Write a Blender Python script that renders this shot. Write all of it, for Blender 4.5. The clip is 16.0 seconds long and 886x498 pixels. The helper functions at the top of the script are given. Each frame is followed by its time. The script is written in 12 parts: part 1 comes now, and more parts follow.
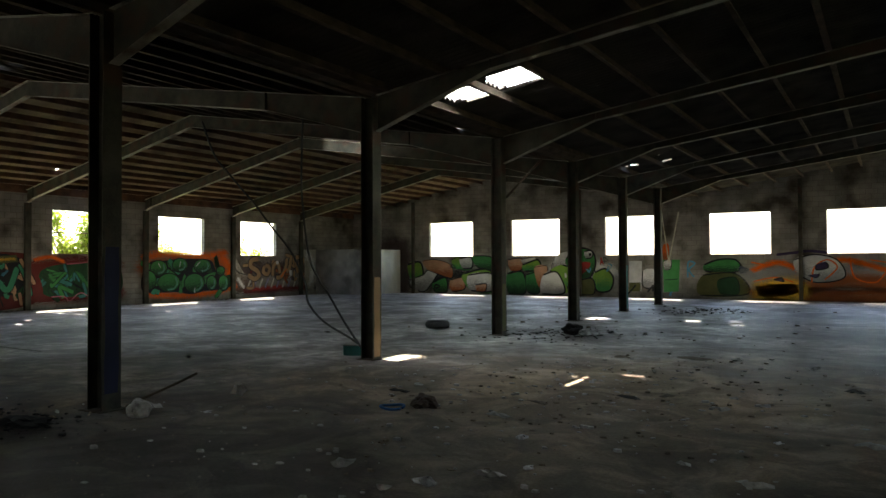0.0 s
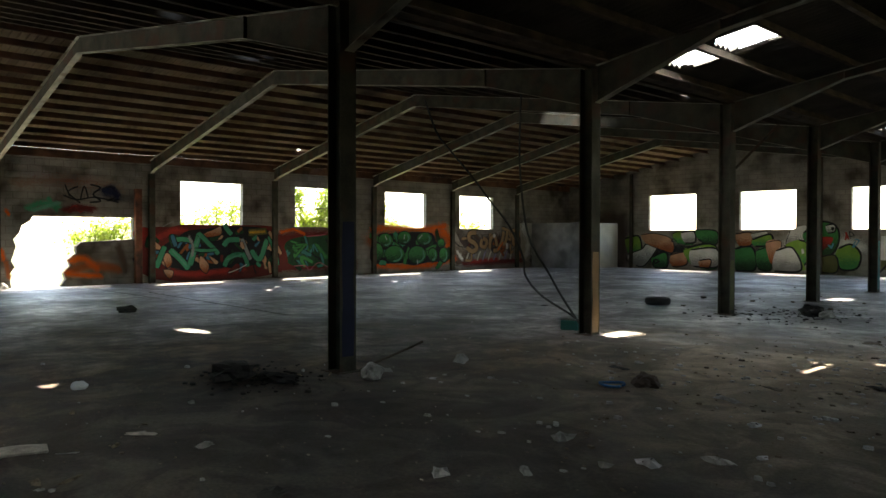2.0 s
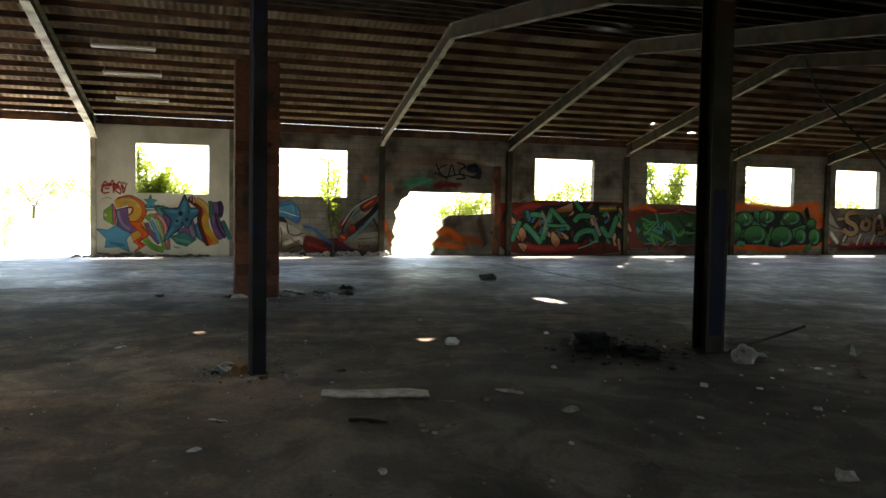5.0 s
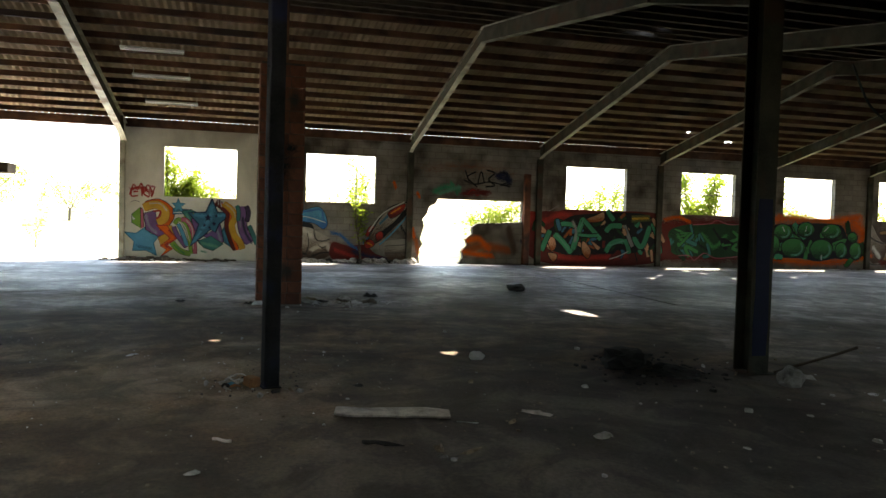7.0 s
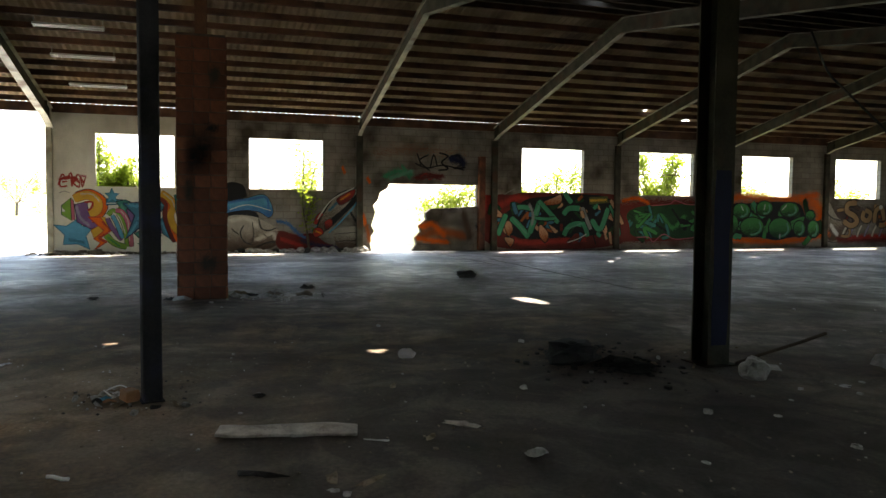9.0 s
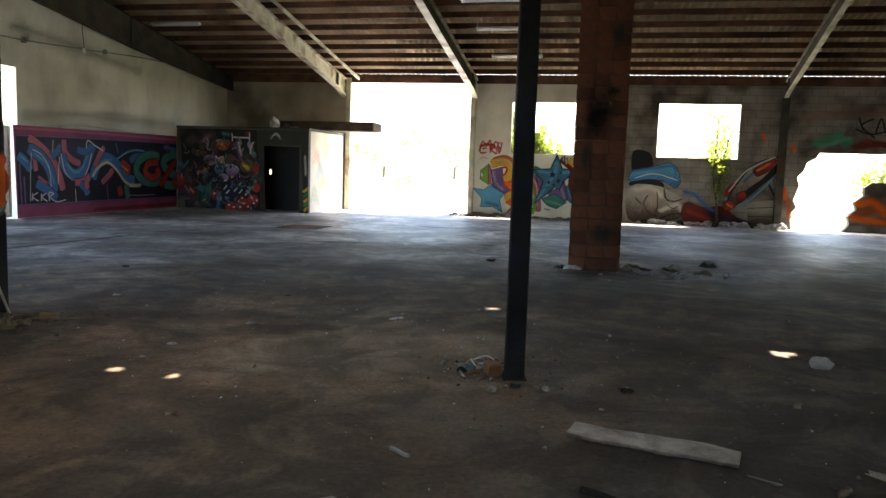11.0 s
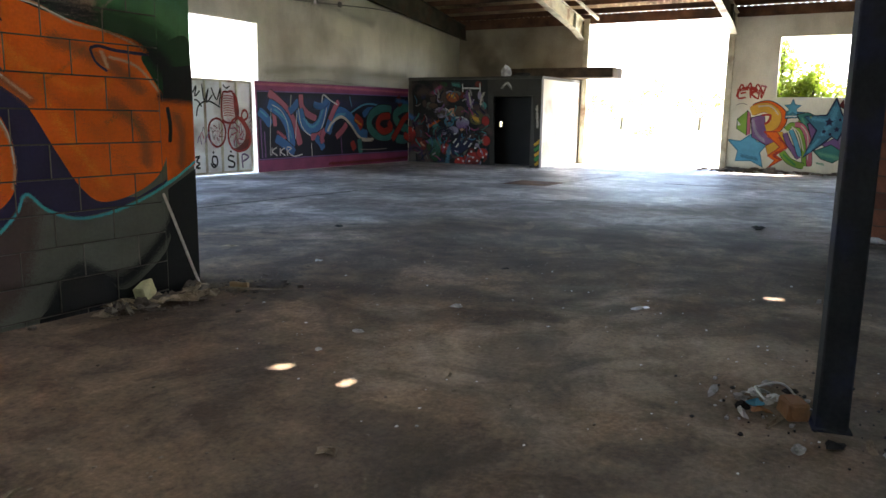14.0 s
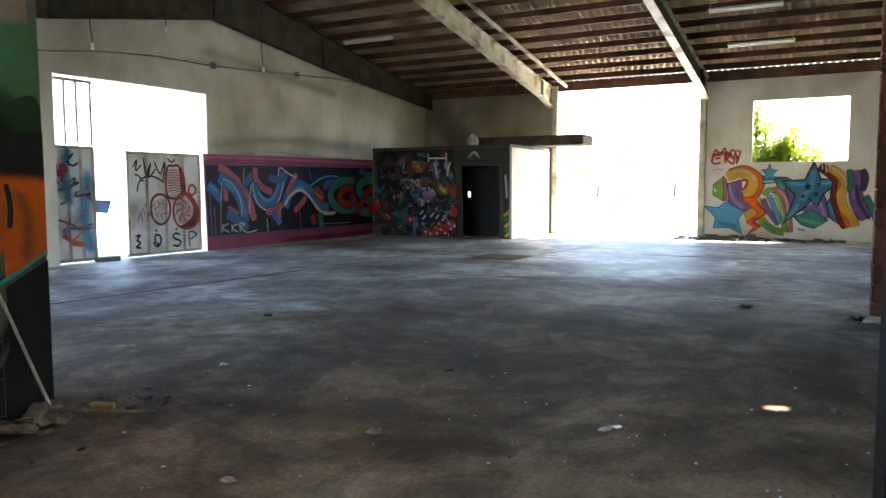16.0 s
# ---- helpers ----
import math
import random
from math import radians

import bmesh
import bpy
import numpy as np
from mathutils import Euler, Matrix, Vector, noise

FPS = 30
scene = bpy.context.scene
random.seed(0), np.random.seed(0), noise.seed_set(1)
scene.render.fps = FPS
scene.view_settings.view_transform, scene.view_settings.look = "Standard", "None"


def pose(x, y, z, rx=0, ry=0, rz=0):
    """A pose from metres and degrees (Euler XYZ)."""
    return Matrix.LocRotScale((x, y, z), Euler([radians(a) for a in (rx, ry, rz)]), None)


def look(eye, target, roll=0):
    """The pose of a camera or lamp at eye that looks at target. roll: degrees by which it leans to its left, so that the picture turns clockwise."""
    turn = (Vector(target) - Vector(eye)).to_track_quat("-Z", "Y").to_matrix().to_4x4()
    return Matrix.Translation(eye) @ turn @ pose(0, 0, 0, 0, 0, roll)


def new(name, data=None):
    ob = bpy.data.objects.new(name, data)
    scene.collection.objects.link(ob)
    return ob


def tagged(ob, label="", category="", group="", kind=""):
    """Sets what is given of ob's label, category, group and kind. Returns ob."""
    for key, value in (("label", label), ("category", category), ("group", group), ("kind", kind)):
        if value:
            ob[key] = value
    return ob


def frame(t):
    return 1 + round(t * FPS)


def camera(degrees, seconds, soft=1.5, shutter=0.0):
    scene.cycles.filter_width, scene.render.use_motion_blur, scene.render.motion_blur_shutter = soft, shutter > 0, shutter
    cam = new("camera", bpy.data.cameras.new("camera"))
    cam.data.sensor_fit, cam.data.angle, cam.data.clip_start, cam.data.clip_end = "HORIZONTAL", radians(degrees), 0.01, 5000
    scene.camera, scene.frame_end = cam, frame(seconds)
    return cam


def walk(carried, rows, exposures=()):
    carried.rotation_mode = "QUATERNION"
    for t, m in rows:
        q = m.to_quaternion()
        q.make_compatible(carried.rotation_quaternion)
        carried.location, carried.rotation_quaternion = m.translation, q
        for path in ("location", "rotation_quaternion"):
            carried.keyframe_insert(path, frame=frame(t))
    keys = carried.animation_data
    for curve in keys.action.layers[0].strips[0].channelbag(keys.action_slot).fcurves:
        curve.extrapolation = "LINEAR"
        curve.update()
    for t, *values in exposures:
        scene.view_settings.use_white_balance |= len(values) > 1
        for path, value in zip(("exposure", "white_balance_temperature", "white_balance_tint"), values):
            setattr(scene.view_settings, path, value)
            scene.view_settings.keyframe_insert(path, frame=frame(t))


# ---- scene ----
cam = camera(61.0, 16.0)
PATH = [
    (0, (-0.764, 0.548, 1.699), (-1.782, 2.269, 1.736), -0.2),
    (0.5, (-0.697, 0.513, 1.71), (-1.88, 2.126, 1.729), -0.4),
    (1, (-0.759, 0.531, 1.717), (-2.055, 2.054, 1.706), -0.3),
    (1.5, (-0.765, 0.499, 1.725), (-2.164, 1.928, 1.693), -0.5),
    (2, (-0.809, 0.513, 1.719), (-2.268, 1.881, 1.685), 0.1),
    (2.5, (-0.845, 0.468, 1.729), (-2.372, 1.76, 1.696), 0.2),
    (3, (-0.88, 0.414, 1.726), (-2.508, 1.575, 1.688), 0.3),
    (3.5, (-0.92, 0.491, 1.638), (-2.654, 1.488, 1.613), 0.4),
    (4, (-1.184, 0.549, 1.594), (-3.018, 1.343, 1.508), -0.0),
    (4.5, (-1.18, 0.485, 1.575), (-3.064, 1.147, 1.469), 0.3),
    (7, (-1.602, 0.651, 1.564), (-3.531, 1.174, 1.489), 1.7),
    (7.5, (-1.785, 0.814, 1.508), (-3.675, 1.453, 1.377), 0.9),
    (8, (-1.972, 0.987, 1.536), (-3.827, 1.732, 1.476), 1.5),
    (10.5, (-3.104, 1.577, 1.449), (-5.092, 1.505, 1.237), -0.0),
    (11, (-3.255, 1.575, 1.493), (-5.196, 1.143, 1.282), 1.9),
    (11.5, (-3.476, 1.462, 1.468), (-5.312, 0.696, 1.266), 3.1),
    (12, (-3.843, 1.286, 1.447), (-5.626, 0.406, 1.227), 1.8),
    (12.5, (-3.974, 1.286, 1.476), (-5.68, 0.273, 1.224), 1.1),
    (13, (-4.206, 1.218, 1.488), (-5.839, 0.095, 1.22), 2.0),
    (13.5, (-4.461, 1.109, 1.47), (-6.123, 0.028, 1.21), 3.1),
    (14, (-4.756, 1.048, 1.422), (-6.458, 0.057, 1.075), 0.9),
    (14.5, (-5.071, 1.028, 1.427), (-6.792, 0.046, 1.153), 2.3),
    (15, (-5.411, 0.918, 1.422), (-7.161, -0.003, 1.124), 1.2),
    (15.5, (-5.738, 0.808, 1.422), (-7.507, -0.075, 1.123), -1.8),
    (16, (-6.023, 0.79, 1.437), (-7.769, -0.172, 1.273), -0.1),
]
walk(cam, [(t, look(eye, target, roll)) for t, eye, target, roll in PATH], [(0.0, 3.0, 7300, 8), (4.5, 2.92, 7400, 8), (8.0, 2.82, 7500, 8), (11.0, 3.15, 7100, 14), (13.0, 3.58, 6900, 15), (16.0, 3.62, 6750, 12)])

# ---- light ----
SUN_WAY = Vector((0.5, -0.5, -1.0)).normalized()
world = bpy.data.worlds.new("sky")
scene.world = world
world.use_nodes = True
wn = world.node_tree
sky = wn.nodes.new("ShaderNodeTexSky")
sky.sky_type = "NISHITA"
sky.sun_disc = False
sky.sun_elevation = radians(54)
sky.sun_rotation = radians(-45)
wn.links.new(sky.outputs[0], wn.nodes["Background"].inputs[0])
wn.nodes["Background"].inputs[1].default_value = 0.15
sun = new("sun", bpy.data.lights.new("sun", "SUN"))
sun.data.energy = 4.5
sun.data.angle = radians(0.5)
sun.data.color = (1.0, 0.95, 0.86)
sun.matrix_world = look((0, 0, 30), Vector((0, 0, 30)) + SUN_WAY)


# ---- materials ----
def surface(name, dark, light, scale=3.0, rough=0.8, bump=0.2, grain=60.0, metal=0.0, spread=0.5, stain=None, stain_scale=0.7, gloss=0.5):
    """Two-scale mottled surface: patches between two colours, fine grain, relief and optional stains."""
    m = bpy.data.materials.new(name)
    m.use_nodes = True
    n, l = m.node_tree.nodes, m.node_tree.links
    b = n["Principled BSDF"]
    co = n.new("ShaderNodeTexCoord")
    big = n.new("ShaderNodeTexNoise")
    big.inputs["Scale"].default_value, big.inputs["Detail"].default_value = scale, 6
    fine = n.new("ShaderNodeTexNoise")
    fine.inputs["Scale"].default_value, fine.inputs["Detail"].default_value = grain, 3
    l.new(co.outputs["Object"], big.inputs["Vector"])
    l.new(co.outputs["Object"], fine.inputs["Vector"])
    mixf = n.new("ShaderNodeMath")
    mixf.operation = "MULTIPLY_ADD"
    mixf.inputs[1].default_value = 0.35
    l.new(fine.outputs[0], mixf.inputs[0])
    l.new(big.outputs[0], mixf.inputs[2])
    ramp = n.new("ShaderNodeValToRGB")
    ramp.color_ramp.elements[0].position, ramp.color_ramp.elements[1].position = 0.67 - spread / 2.6, 0.67 + spread / 2.6
    ramp.color_ramp.elements[0].color, ramp.color_ramp.elements[1].color = (*dark, 1), (*light, 1)
    l.new(mixf.outputs[0], ramp.inputs[0])
    colour = ramp.outputs[0]
    if stain:
        sn = n.new("ShaderNodeTexNoise")
        sn.inputs["Scale"].default_value, sn.inputs["Detail"].default_value = stain_scale, 8
        l.new(co.outputs["Object"], sn.inputs["Vector"])
        sr = n.new("ShaderNodeValToRGB")
        sr.color_ramp.elements[0].position, sr.color_ramp.elements[1].position = 0.5, 0.68
        l.new(sn.outputs[0], sr.inputs[0])
        mx = n.new("ShaderNodeMix")
        mx.data_type = "RGBA"
        mx.inputs["B"].default_value = (*stain, 1)
        l.new(sr.outputs[0], mx.inputs["Factor"])
        l.new(colour, mx.inputs["A"])
        colour = mx.outputs["Result"]
    l.new(colour, b.inputs["Base Color"])
    rr = n.new("ShaderNodeMapRange")
    rr.inputs["To Min"].default_value, rr.inputs["To Max"].default_value = max(0.05, rough - 0.12), min(1, rough + 0.12)
    l.new(big.outputs[0], rr.inputs[0])
    l.new(rr.outputs[0], b.inputs["Roughness"])
    b.inputs["Metallic"].default_value = metal
    b.inputs["Specular IOR Level"].default_value = gloss
    if bump:
        bp = n.new("ShaderNodeBump")
        bp.inputs["Strength"].default_value, bp.inputs["Distance"].default_value = bump, 0.02
        l.new(mixf.outputs[0], bp.inputs["Height"])
        l.new(bp.outputs[0], b.inputs["Normal"])
    return m


def block_wall(name, dark, light, joint, swap):
    """Concrete block masonry with recessed joints; swap names the axis that runs along the wall."""
    m = surface(name, dark, light, 1.3, 0.9, 0.4, 30, stain=(dark[0] * 0.45, dark[1] * 0.4, dark[2] * 0.34), stain_scale=0.8, gloss=0.2)
    n, l = m.node_tree.nodes, m.node_tree.links
    b = n["Principled BSDF"]
    co = n.new("ShaderNodeTexCoord")
    sep, comb = n.new("ShaderNodeSeparateXYZ"), n.new("ShaderNodeCombineXYZ")
    l.new(co.outputs["Object"], sep.inputs[0])
    l.new(sep.outputs[swap], comb.inputs[0])
    l.new(sep.outputs["Z"], comb.inputs[1])
    br = n.new("ShaderNodeTexBrick")
    br.inputs["Scale"].default_value = 1.0
    br.inputs["Brick Width"].default_value, br.inputs["Row Height"].default_value = 0.44, 0.225
    br.inputs["Mortar Size"].default_value, br.inputs["Mortar Smooth"].default_value = 0.012, 0.3
    br.inputs["Color1"].default_value = (1, 1, 1, 1)
    br.inputs["Color2"].default_value = (0.84, 0.84, 0.84, 1)
    br.inputs["Mortar"].default_value = (*joint, 1)
    l.new(comb.outputs[0], br.inputs["Vector"])
    mul = n.new("ShaderNodeMix")
    mul.data_type, mul.blend_type = "RGBA", "MULTIPLY"
    mul.inputs["Factor"].default_value = 1.0
    l.new(b.inputs["Base Color"].links[0].from_socket, mul.inputs["A"])
    l.new(br.outputs["Color"], mul.inputs["B"])
    l.new(mul.outputs["Result"], b.inputs["Base Color"])
    bp = n.new("ShaderNodeBump")
    bp.invert = True
    bp.inputs["Strength"].default_value, bp.inputs["Distance"].default_value = 0.7, 0.015
    l.new(br.outputs["Fac"], bp.inputs["Height"])
    l.new(b.inputs["Normal"].links[0].from_socket, bp.inputs["Normal"])
    l.new(bp.outputs[0], b.inputs["Normal"])
    return m


def floor_surface():
    """Worn grey concrete, dusty brown dirt where the traffic never swept it, dark oil stains."""
    m = surface("floor_concrete", (0.30, 0.297, 0.292), (0.5, 0.495, 0.485), 0.55, 0.5, 0.12, 25, stain=(0.12, 0.115, 0.11), stain_scale=0.35)
    n, l = m.node_tree.nodes, m.node_tree.links
    b = n["Principled BSDF"]
    co = n.new("ShaderNodeTexCoord")
    dist = n.new("ShaderNodeVectorMath")
    dist.operation = "DISTANCE"
    dist.inputs[1].default_value = (-4.5, 0.5, 0)
    warp = n.new("ShaderNodeTexNoise")
    warp.inputs["Scale"].default_value, warp.inputs["Detail"].default_value = 0.45, 7
    l.new(co.outputs["Object"], warp.inputs["Vector"])
    l.new(co.outputs["Object"], dist.inputs[0])
    ma = n.new("ShaderNodeMath")
    ma.operation = "MULTIPLY_ADD"
    ma.inputs[1].default_value = 14.0
    l.new(warp.outputs[0], ma.inputs[0])
    l.new(dist.outputs["Value"], ma.inputs[2])
    rng = n.new("ShaderNodeMapRange")
    rng.inputs["From Min"].default_value, rng.inputs["From Max"].default_value = 15.0, 22.0
    rng.inputs["To Min"].default_value, rng.inputs["To Max"].default_value = 0.9, 0.0
    l.new(ma.outputs[0], rng.inputs[0])
    dirt = n.new("ShaderNodeTexNoise")
    dirt.inputs["Scale"].default_value, dirt.inputs["Detail"].default_value, dirt.inputs["Roughness"].default_value = 0.9, 12, 0.68
    l.new(co.outputs["Object"], dirt.inputs["Vector"])
    dr = n.new("ShaderNodeValToRGB")
    dr.color_ramp.elements[0].position, dr.color_ramp.elements[1].position = 0.35, 0.7
    dr.color_ramp.elements[0].color, dr.color_ramp.elements[1].color = (0.055, 0.031, 0.014, 1), (0.22, 0.13, 0.06, 1)
    l.new(dirt.outputs[0], dr.inputs[0])
    mx = n.new("ShaderNodeMix")
    mx.data_type = "RGBA"
    l.new(rng.outputs[0], mx.inputs["Factor"])
    l.new(b.inputs["Base Color"].links[0].from_socket, mx.inputs["A"])
    l.new(dr.outputs[0], mx.inputs["B"])
    l.new(mx.outputs["Result"], b.inputs["Base Color"])
    # scuffs, patches and hairline cracks at hand size
    mid = n.new("ShaderNodeTexNoise")
    mid.inputs["Scale"].default_value, mid.inputs["Detail"].default_value, mid.inputs["Roughness"].default_value = 3.5, 12, 0.72
    l.new(co.outputs["Object"], mid.inputs["Vector"])
    mr = n.new("ShaderNodeMapRange")
    mr.inputs["From Min"].default_value, mr.inputs["From Max"].default_value = 0.3, 0.7
    mr.inputs["To Min"].default_value, mr.inputs["To Max"].default_value = 0.42, 1.5
    l.new(mid.outputs[0], mr.inputs[0])
    vo = n.new("ShaderNodeTexVoronoi")
    vo.feature = "DISTANCE_TO_EDGE"
    vo.inputs["Scale"].default_value = 0.32
    wv = n.new("ShaderNodeMix")
    wv.data_type = "VECTOR"
    wv.inputs["Factor"].default_value = 0.3
    l.new(co.outputs["Object"], wv.inputs["A"])
    l.new(mid.outputs["Color"], wv.inputs["B"])
    l.new(wv.outputs["Result"], vo.inputs["Vector"])
    ck = n.new("ShaderNodeMapRange")
    ck.inputs["From Min"].default_value, ck.inputs["From Max"].default_value = 0.0, 0.006
    ck.inputs["To Min"].default_value, ck.inputs["To Max"].default_value = 0.8, 1.0
    l.new(vo.outputs["Distance"], ck.inputs[0])
    pr = n.new("ShaderNodeMath")
    pr.operation = "MULTIPLY"
    l.new(mr.outputs[0], pr.inputs[0])
    l.new(ck.outputs[0], pr.inputs[1])
    mm = n.new("ShaderNodeMix")
    mm.data_type, mm.blend_type = "RGBA", "MULTIPLY"
    mm.inputs["Factor"].default_value = 1.0
    l.new(mx.outputs["Result"], mm.inputs["A"])
    l.new(pr.outputs[0], mm.inputs["B"])
    l.new(mm.outputs["Result"], b.inputs["Base Color"])
    # pale dust near the slim post and over the far dirt, a dim grey pool between
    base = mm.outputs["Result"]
    # besides dust, these tones hold the bright and dim zones of floor light
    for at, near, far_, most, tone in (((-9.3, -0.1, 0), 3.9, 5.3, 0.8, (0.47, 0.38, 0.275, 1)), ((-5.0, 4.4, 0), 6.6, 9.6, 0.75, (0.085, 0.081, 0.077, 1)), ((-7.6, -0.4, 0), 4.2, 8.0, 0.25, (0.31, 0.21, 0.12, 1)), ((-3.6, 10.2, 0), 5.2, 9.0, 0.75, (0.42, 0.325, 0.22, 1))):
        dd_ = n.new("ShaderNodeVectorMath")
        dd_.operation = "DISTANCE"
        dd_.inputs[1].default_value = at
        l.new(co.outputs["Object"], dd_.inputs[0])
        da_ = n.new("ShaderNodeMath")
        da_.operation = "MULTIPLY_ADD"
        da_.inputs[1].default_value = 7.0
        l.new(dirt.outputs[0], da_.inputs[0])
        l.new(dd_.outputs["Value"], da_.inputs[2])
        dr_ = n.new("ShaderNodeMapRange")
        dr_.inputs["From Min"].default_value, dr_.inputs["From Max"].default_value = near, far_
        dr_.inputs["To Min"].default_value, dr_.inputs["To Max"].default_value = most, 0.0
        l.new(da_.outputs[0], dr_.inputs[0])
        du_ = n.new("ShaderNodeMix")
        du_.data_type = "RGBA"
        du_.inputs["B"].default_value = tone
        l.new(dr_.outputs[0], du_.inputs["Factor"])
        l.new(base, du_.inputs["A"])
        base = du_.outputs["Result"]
    # grit: fine speckle of dark crumbs and pale dust
    gn_ = n.new("ShaderNodeTexNoise")
    gn_.inputs["Scale"].default_value, gn_.inputs["Detail"].default_value, gn_.inputs["Roughness"].default_value = 28.0, 9, 0.8
    l.new(co.outputs["Object"], gn_.inputs["Vector"])
    gr_ = n.new("ShaderNodeMapRange")
    gr_.inputs["From Min"].default_value, gr_.inputs["From Max"].default_value = 0.34, 0.66
    gr_.inputs["To Min"].default_value, gr_.inputs["To Max"].default_value = 0.66, 1.34
    l.new(gn_.outputs[0], gr_.inputs[0])
    gm_ = n.new("ShaderNodeMix")
    gm_.data_type, gm_.blend_type = "RGBA", "MULTIPLY"
    gm_.inputs["Factor"].default_value = 1.0
    l.new(base, gm_.inputs["A"])
    l.new(gr_.outputs[0], gm_.inputs["B"])
    dn_ = n.new("ShaderNodeTexNoise")
    dn_.inputs["Scale"].default_value, dn_.inputs["Detail"].default_value, dn_.inputs["Roughness"].default_value, dn_.inputs["Distortion"].default_value = 0.55, 9, 0.62, 0.6
    l.new(co.outputs["Object"], dn_.inputs["Vector"])
    dp_ = n.new("ShaderNodeMapRange")
    dp_.inputs["From Min"].default_value, dp_.inputs["From Max"].default_value = 0.36, 0.62
    dp_.inputs["To Min"].default_value, dp_.inputs["To Max"].default_value = 0.48, 1.25
    l.new(dn_.outputs[0], dp_.inputs[0])
    dm_ = n.new("ShaderNodeMix")
    dm_.data_type, dm_.blend_type = "RGBA", "MULTIPLY"
    dm_.inputs["Factor"].default_value = 1.0
    l.new(gm_.outputs["Result"], dm_.inputs["A"])
    l.new(dp_.outputs[0], dm_.inputs["B"])
    # drifts of dust and damp patches with ragged borders
    dz_ = n.new("ShaderNodeTexNoise")
    dz_.inputs["Scale"].default_value, dz_.inputs["Detail"].default_value, dz_.inputs["Roughness"].default_value, dz_.inputs["Distortion"].default_value = 1.15, 7, 0.6, 1.4
    l.new(co.outputs["Object"], dz_.inputs["Vector"])
    dq_ = n.new("ShaderNodeMapRange")
    dq_.inputs["From Min"].default_value, dq_.inputs["From Max"].default_value = 0.45, 0.57
    dq_.inputs["To Min"].default_value, dq_.inputs["To Max"].default_value = 0.7, 1.22
    l.new(dz_.outputs[0], dq_.inputs[0])
    dw_ = n.new("ShaderNodeMix")
    dw_.data_type, dw_.blend_type = "RGBA", "MULTIPLY"
    dw_.inputs["Factor"].default_value = 1.0
    l.new(dm_.outputs["Result"], dw_.inputs["A"])
    l.new(dq_.outputs[0], dw_.inputs["B"])
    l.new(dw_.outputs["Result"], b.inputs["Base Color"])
    fb = n.new("ShaderNodeBump")
    fb.inputs["Strength"].default_value, fb.inputs["Distance"].default_value = 0.35, 0.02
    l.new(pr.outputs[0], fb.inputs["Height"])
    l.new(b.inputs["Normal"].links[0].from_socket, fb.inputs["Normal"])
    l.new(fb.outputs[0], b.inputs["Normal"])
    ro = n.new("ShaderNodeMapRange")
    ro.inputs["To Min"].default_value, ro.inputs["To Max"].default_value = 0.56, 0.92
    l.new(rng.outputs[0], ro.inputs[0])
    l.new(ro.outputs[0], b.inputs["Roughness"])
    return m


FLOOR = floor_surface()
BLOCK_W = block_wall("grey_block_west", (0.19, 0.175, 0.155), (0.36, 0.33, 0.285), (0.66, 0.63, 0.6), "Y")
BLOCK_N = block_wall("grey_block_north", (0.19, 0.175, 0.155), (0.36, 0.33, 0.285), (0.66, 0.63, 0.6), "X")
RENDER = surface("cream_render", (0.62, 0.59, 0.49), (0.85, 0.82, 0.72), 0.6, 0.9, 0.15, 30, stain=(0.48, 0.44, 0.35), stain_scale=0.45)
n, l = RENDER.node_tree.nodes, RENDER.node_tree.links
b = n["Principled BSDF"]
co, mp, ns, rg, mu = n.new("ShaderNodeTexCoord"), n.new("ShaderNodeMapping"), n.new("ShaderNodeTexNoise"), n.new("ShaderNodeMapRange"), n.new("ShaderNodeMix")
mp.inputs["Scale"].default_value = (1.1, 1.1, 0.4)
ns.inputs["Scale"].default_value, ns.inputs["Detail"].default_value, ns.inputs["Roughness"].default_value = 1.0, 9, 0.65
rg.inputs["From Min"].default_value, rg.inputs["From Max"].default_value = 0.36, 0.58
rg.inputs["To Min"].default_value, rg.inputs["To Max"].default_value = 0.88, 1.06
mu.data_type, mu.blend_type = "RGBA", "MULTIPLY"
mu.inputs["Factor"].default_value = 1.0
l.new(co.outputs["Object"], mp.inputs["Vector"])
l.new(mp.outputs[0], ns.inputs["Vector"])
l.new(ns.outputs[0], rg.inputs[0])
l.new(b.inputs["Base Color"].links[0].from_socket, mu.inputs["A"])
l.new(rg.outputs[0], mu.inputs["B"])
l.new(mu.outputs["Result"], b.inputs["Base Color"])
# render darkened to hold the shade of the unlit corner
DIM_RENDER = surface("shaded_brown_render", (0.26, 0.225, 0.17), (0.46, 0.41, 0.32), 0.9, 0.9, 0.2, 30, stain=(0.17, 0.145, 0.11), stain_scale=0.6, gloss=0.2)
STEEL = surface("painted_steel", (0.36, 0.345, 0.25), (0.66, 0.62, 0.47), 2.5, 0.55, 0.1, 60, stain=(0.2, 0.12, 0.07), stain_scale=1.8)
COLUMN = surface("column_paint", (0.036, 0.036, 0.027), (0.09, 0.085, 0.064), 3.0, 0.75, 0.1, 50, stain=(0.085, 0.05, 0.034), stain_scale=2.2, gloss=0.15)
BLUE_COLUMN = surface("blue_grey_paint", (0.02, 0.021, 0.024), (0.045, 0.047, 0.052), 3.0, 0.85, 0.1, 50, stain=(0.04, 0.045, 0.1), stain_scale=2.5, gloss=0.2)
RUST = surface("rusted_purlin", (0.065, 0.032, 0.02), (0.19, 0.095, 0.054), 2.2, 0.8, 0.2, 50, stain=(0.045, 0.03, 0.025), stain_scale=0.6, gloss=0.2)
# flange tone that draws the lit lower edges of the dim rafters
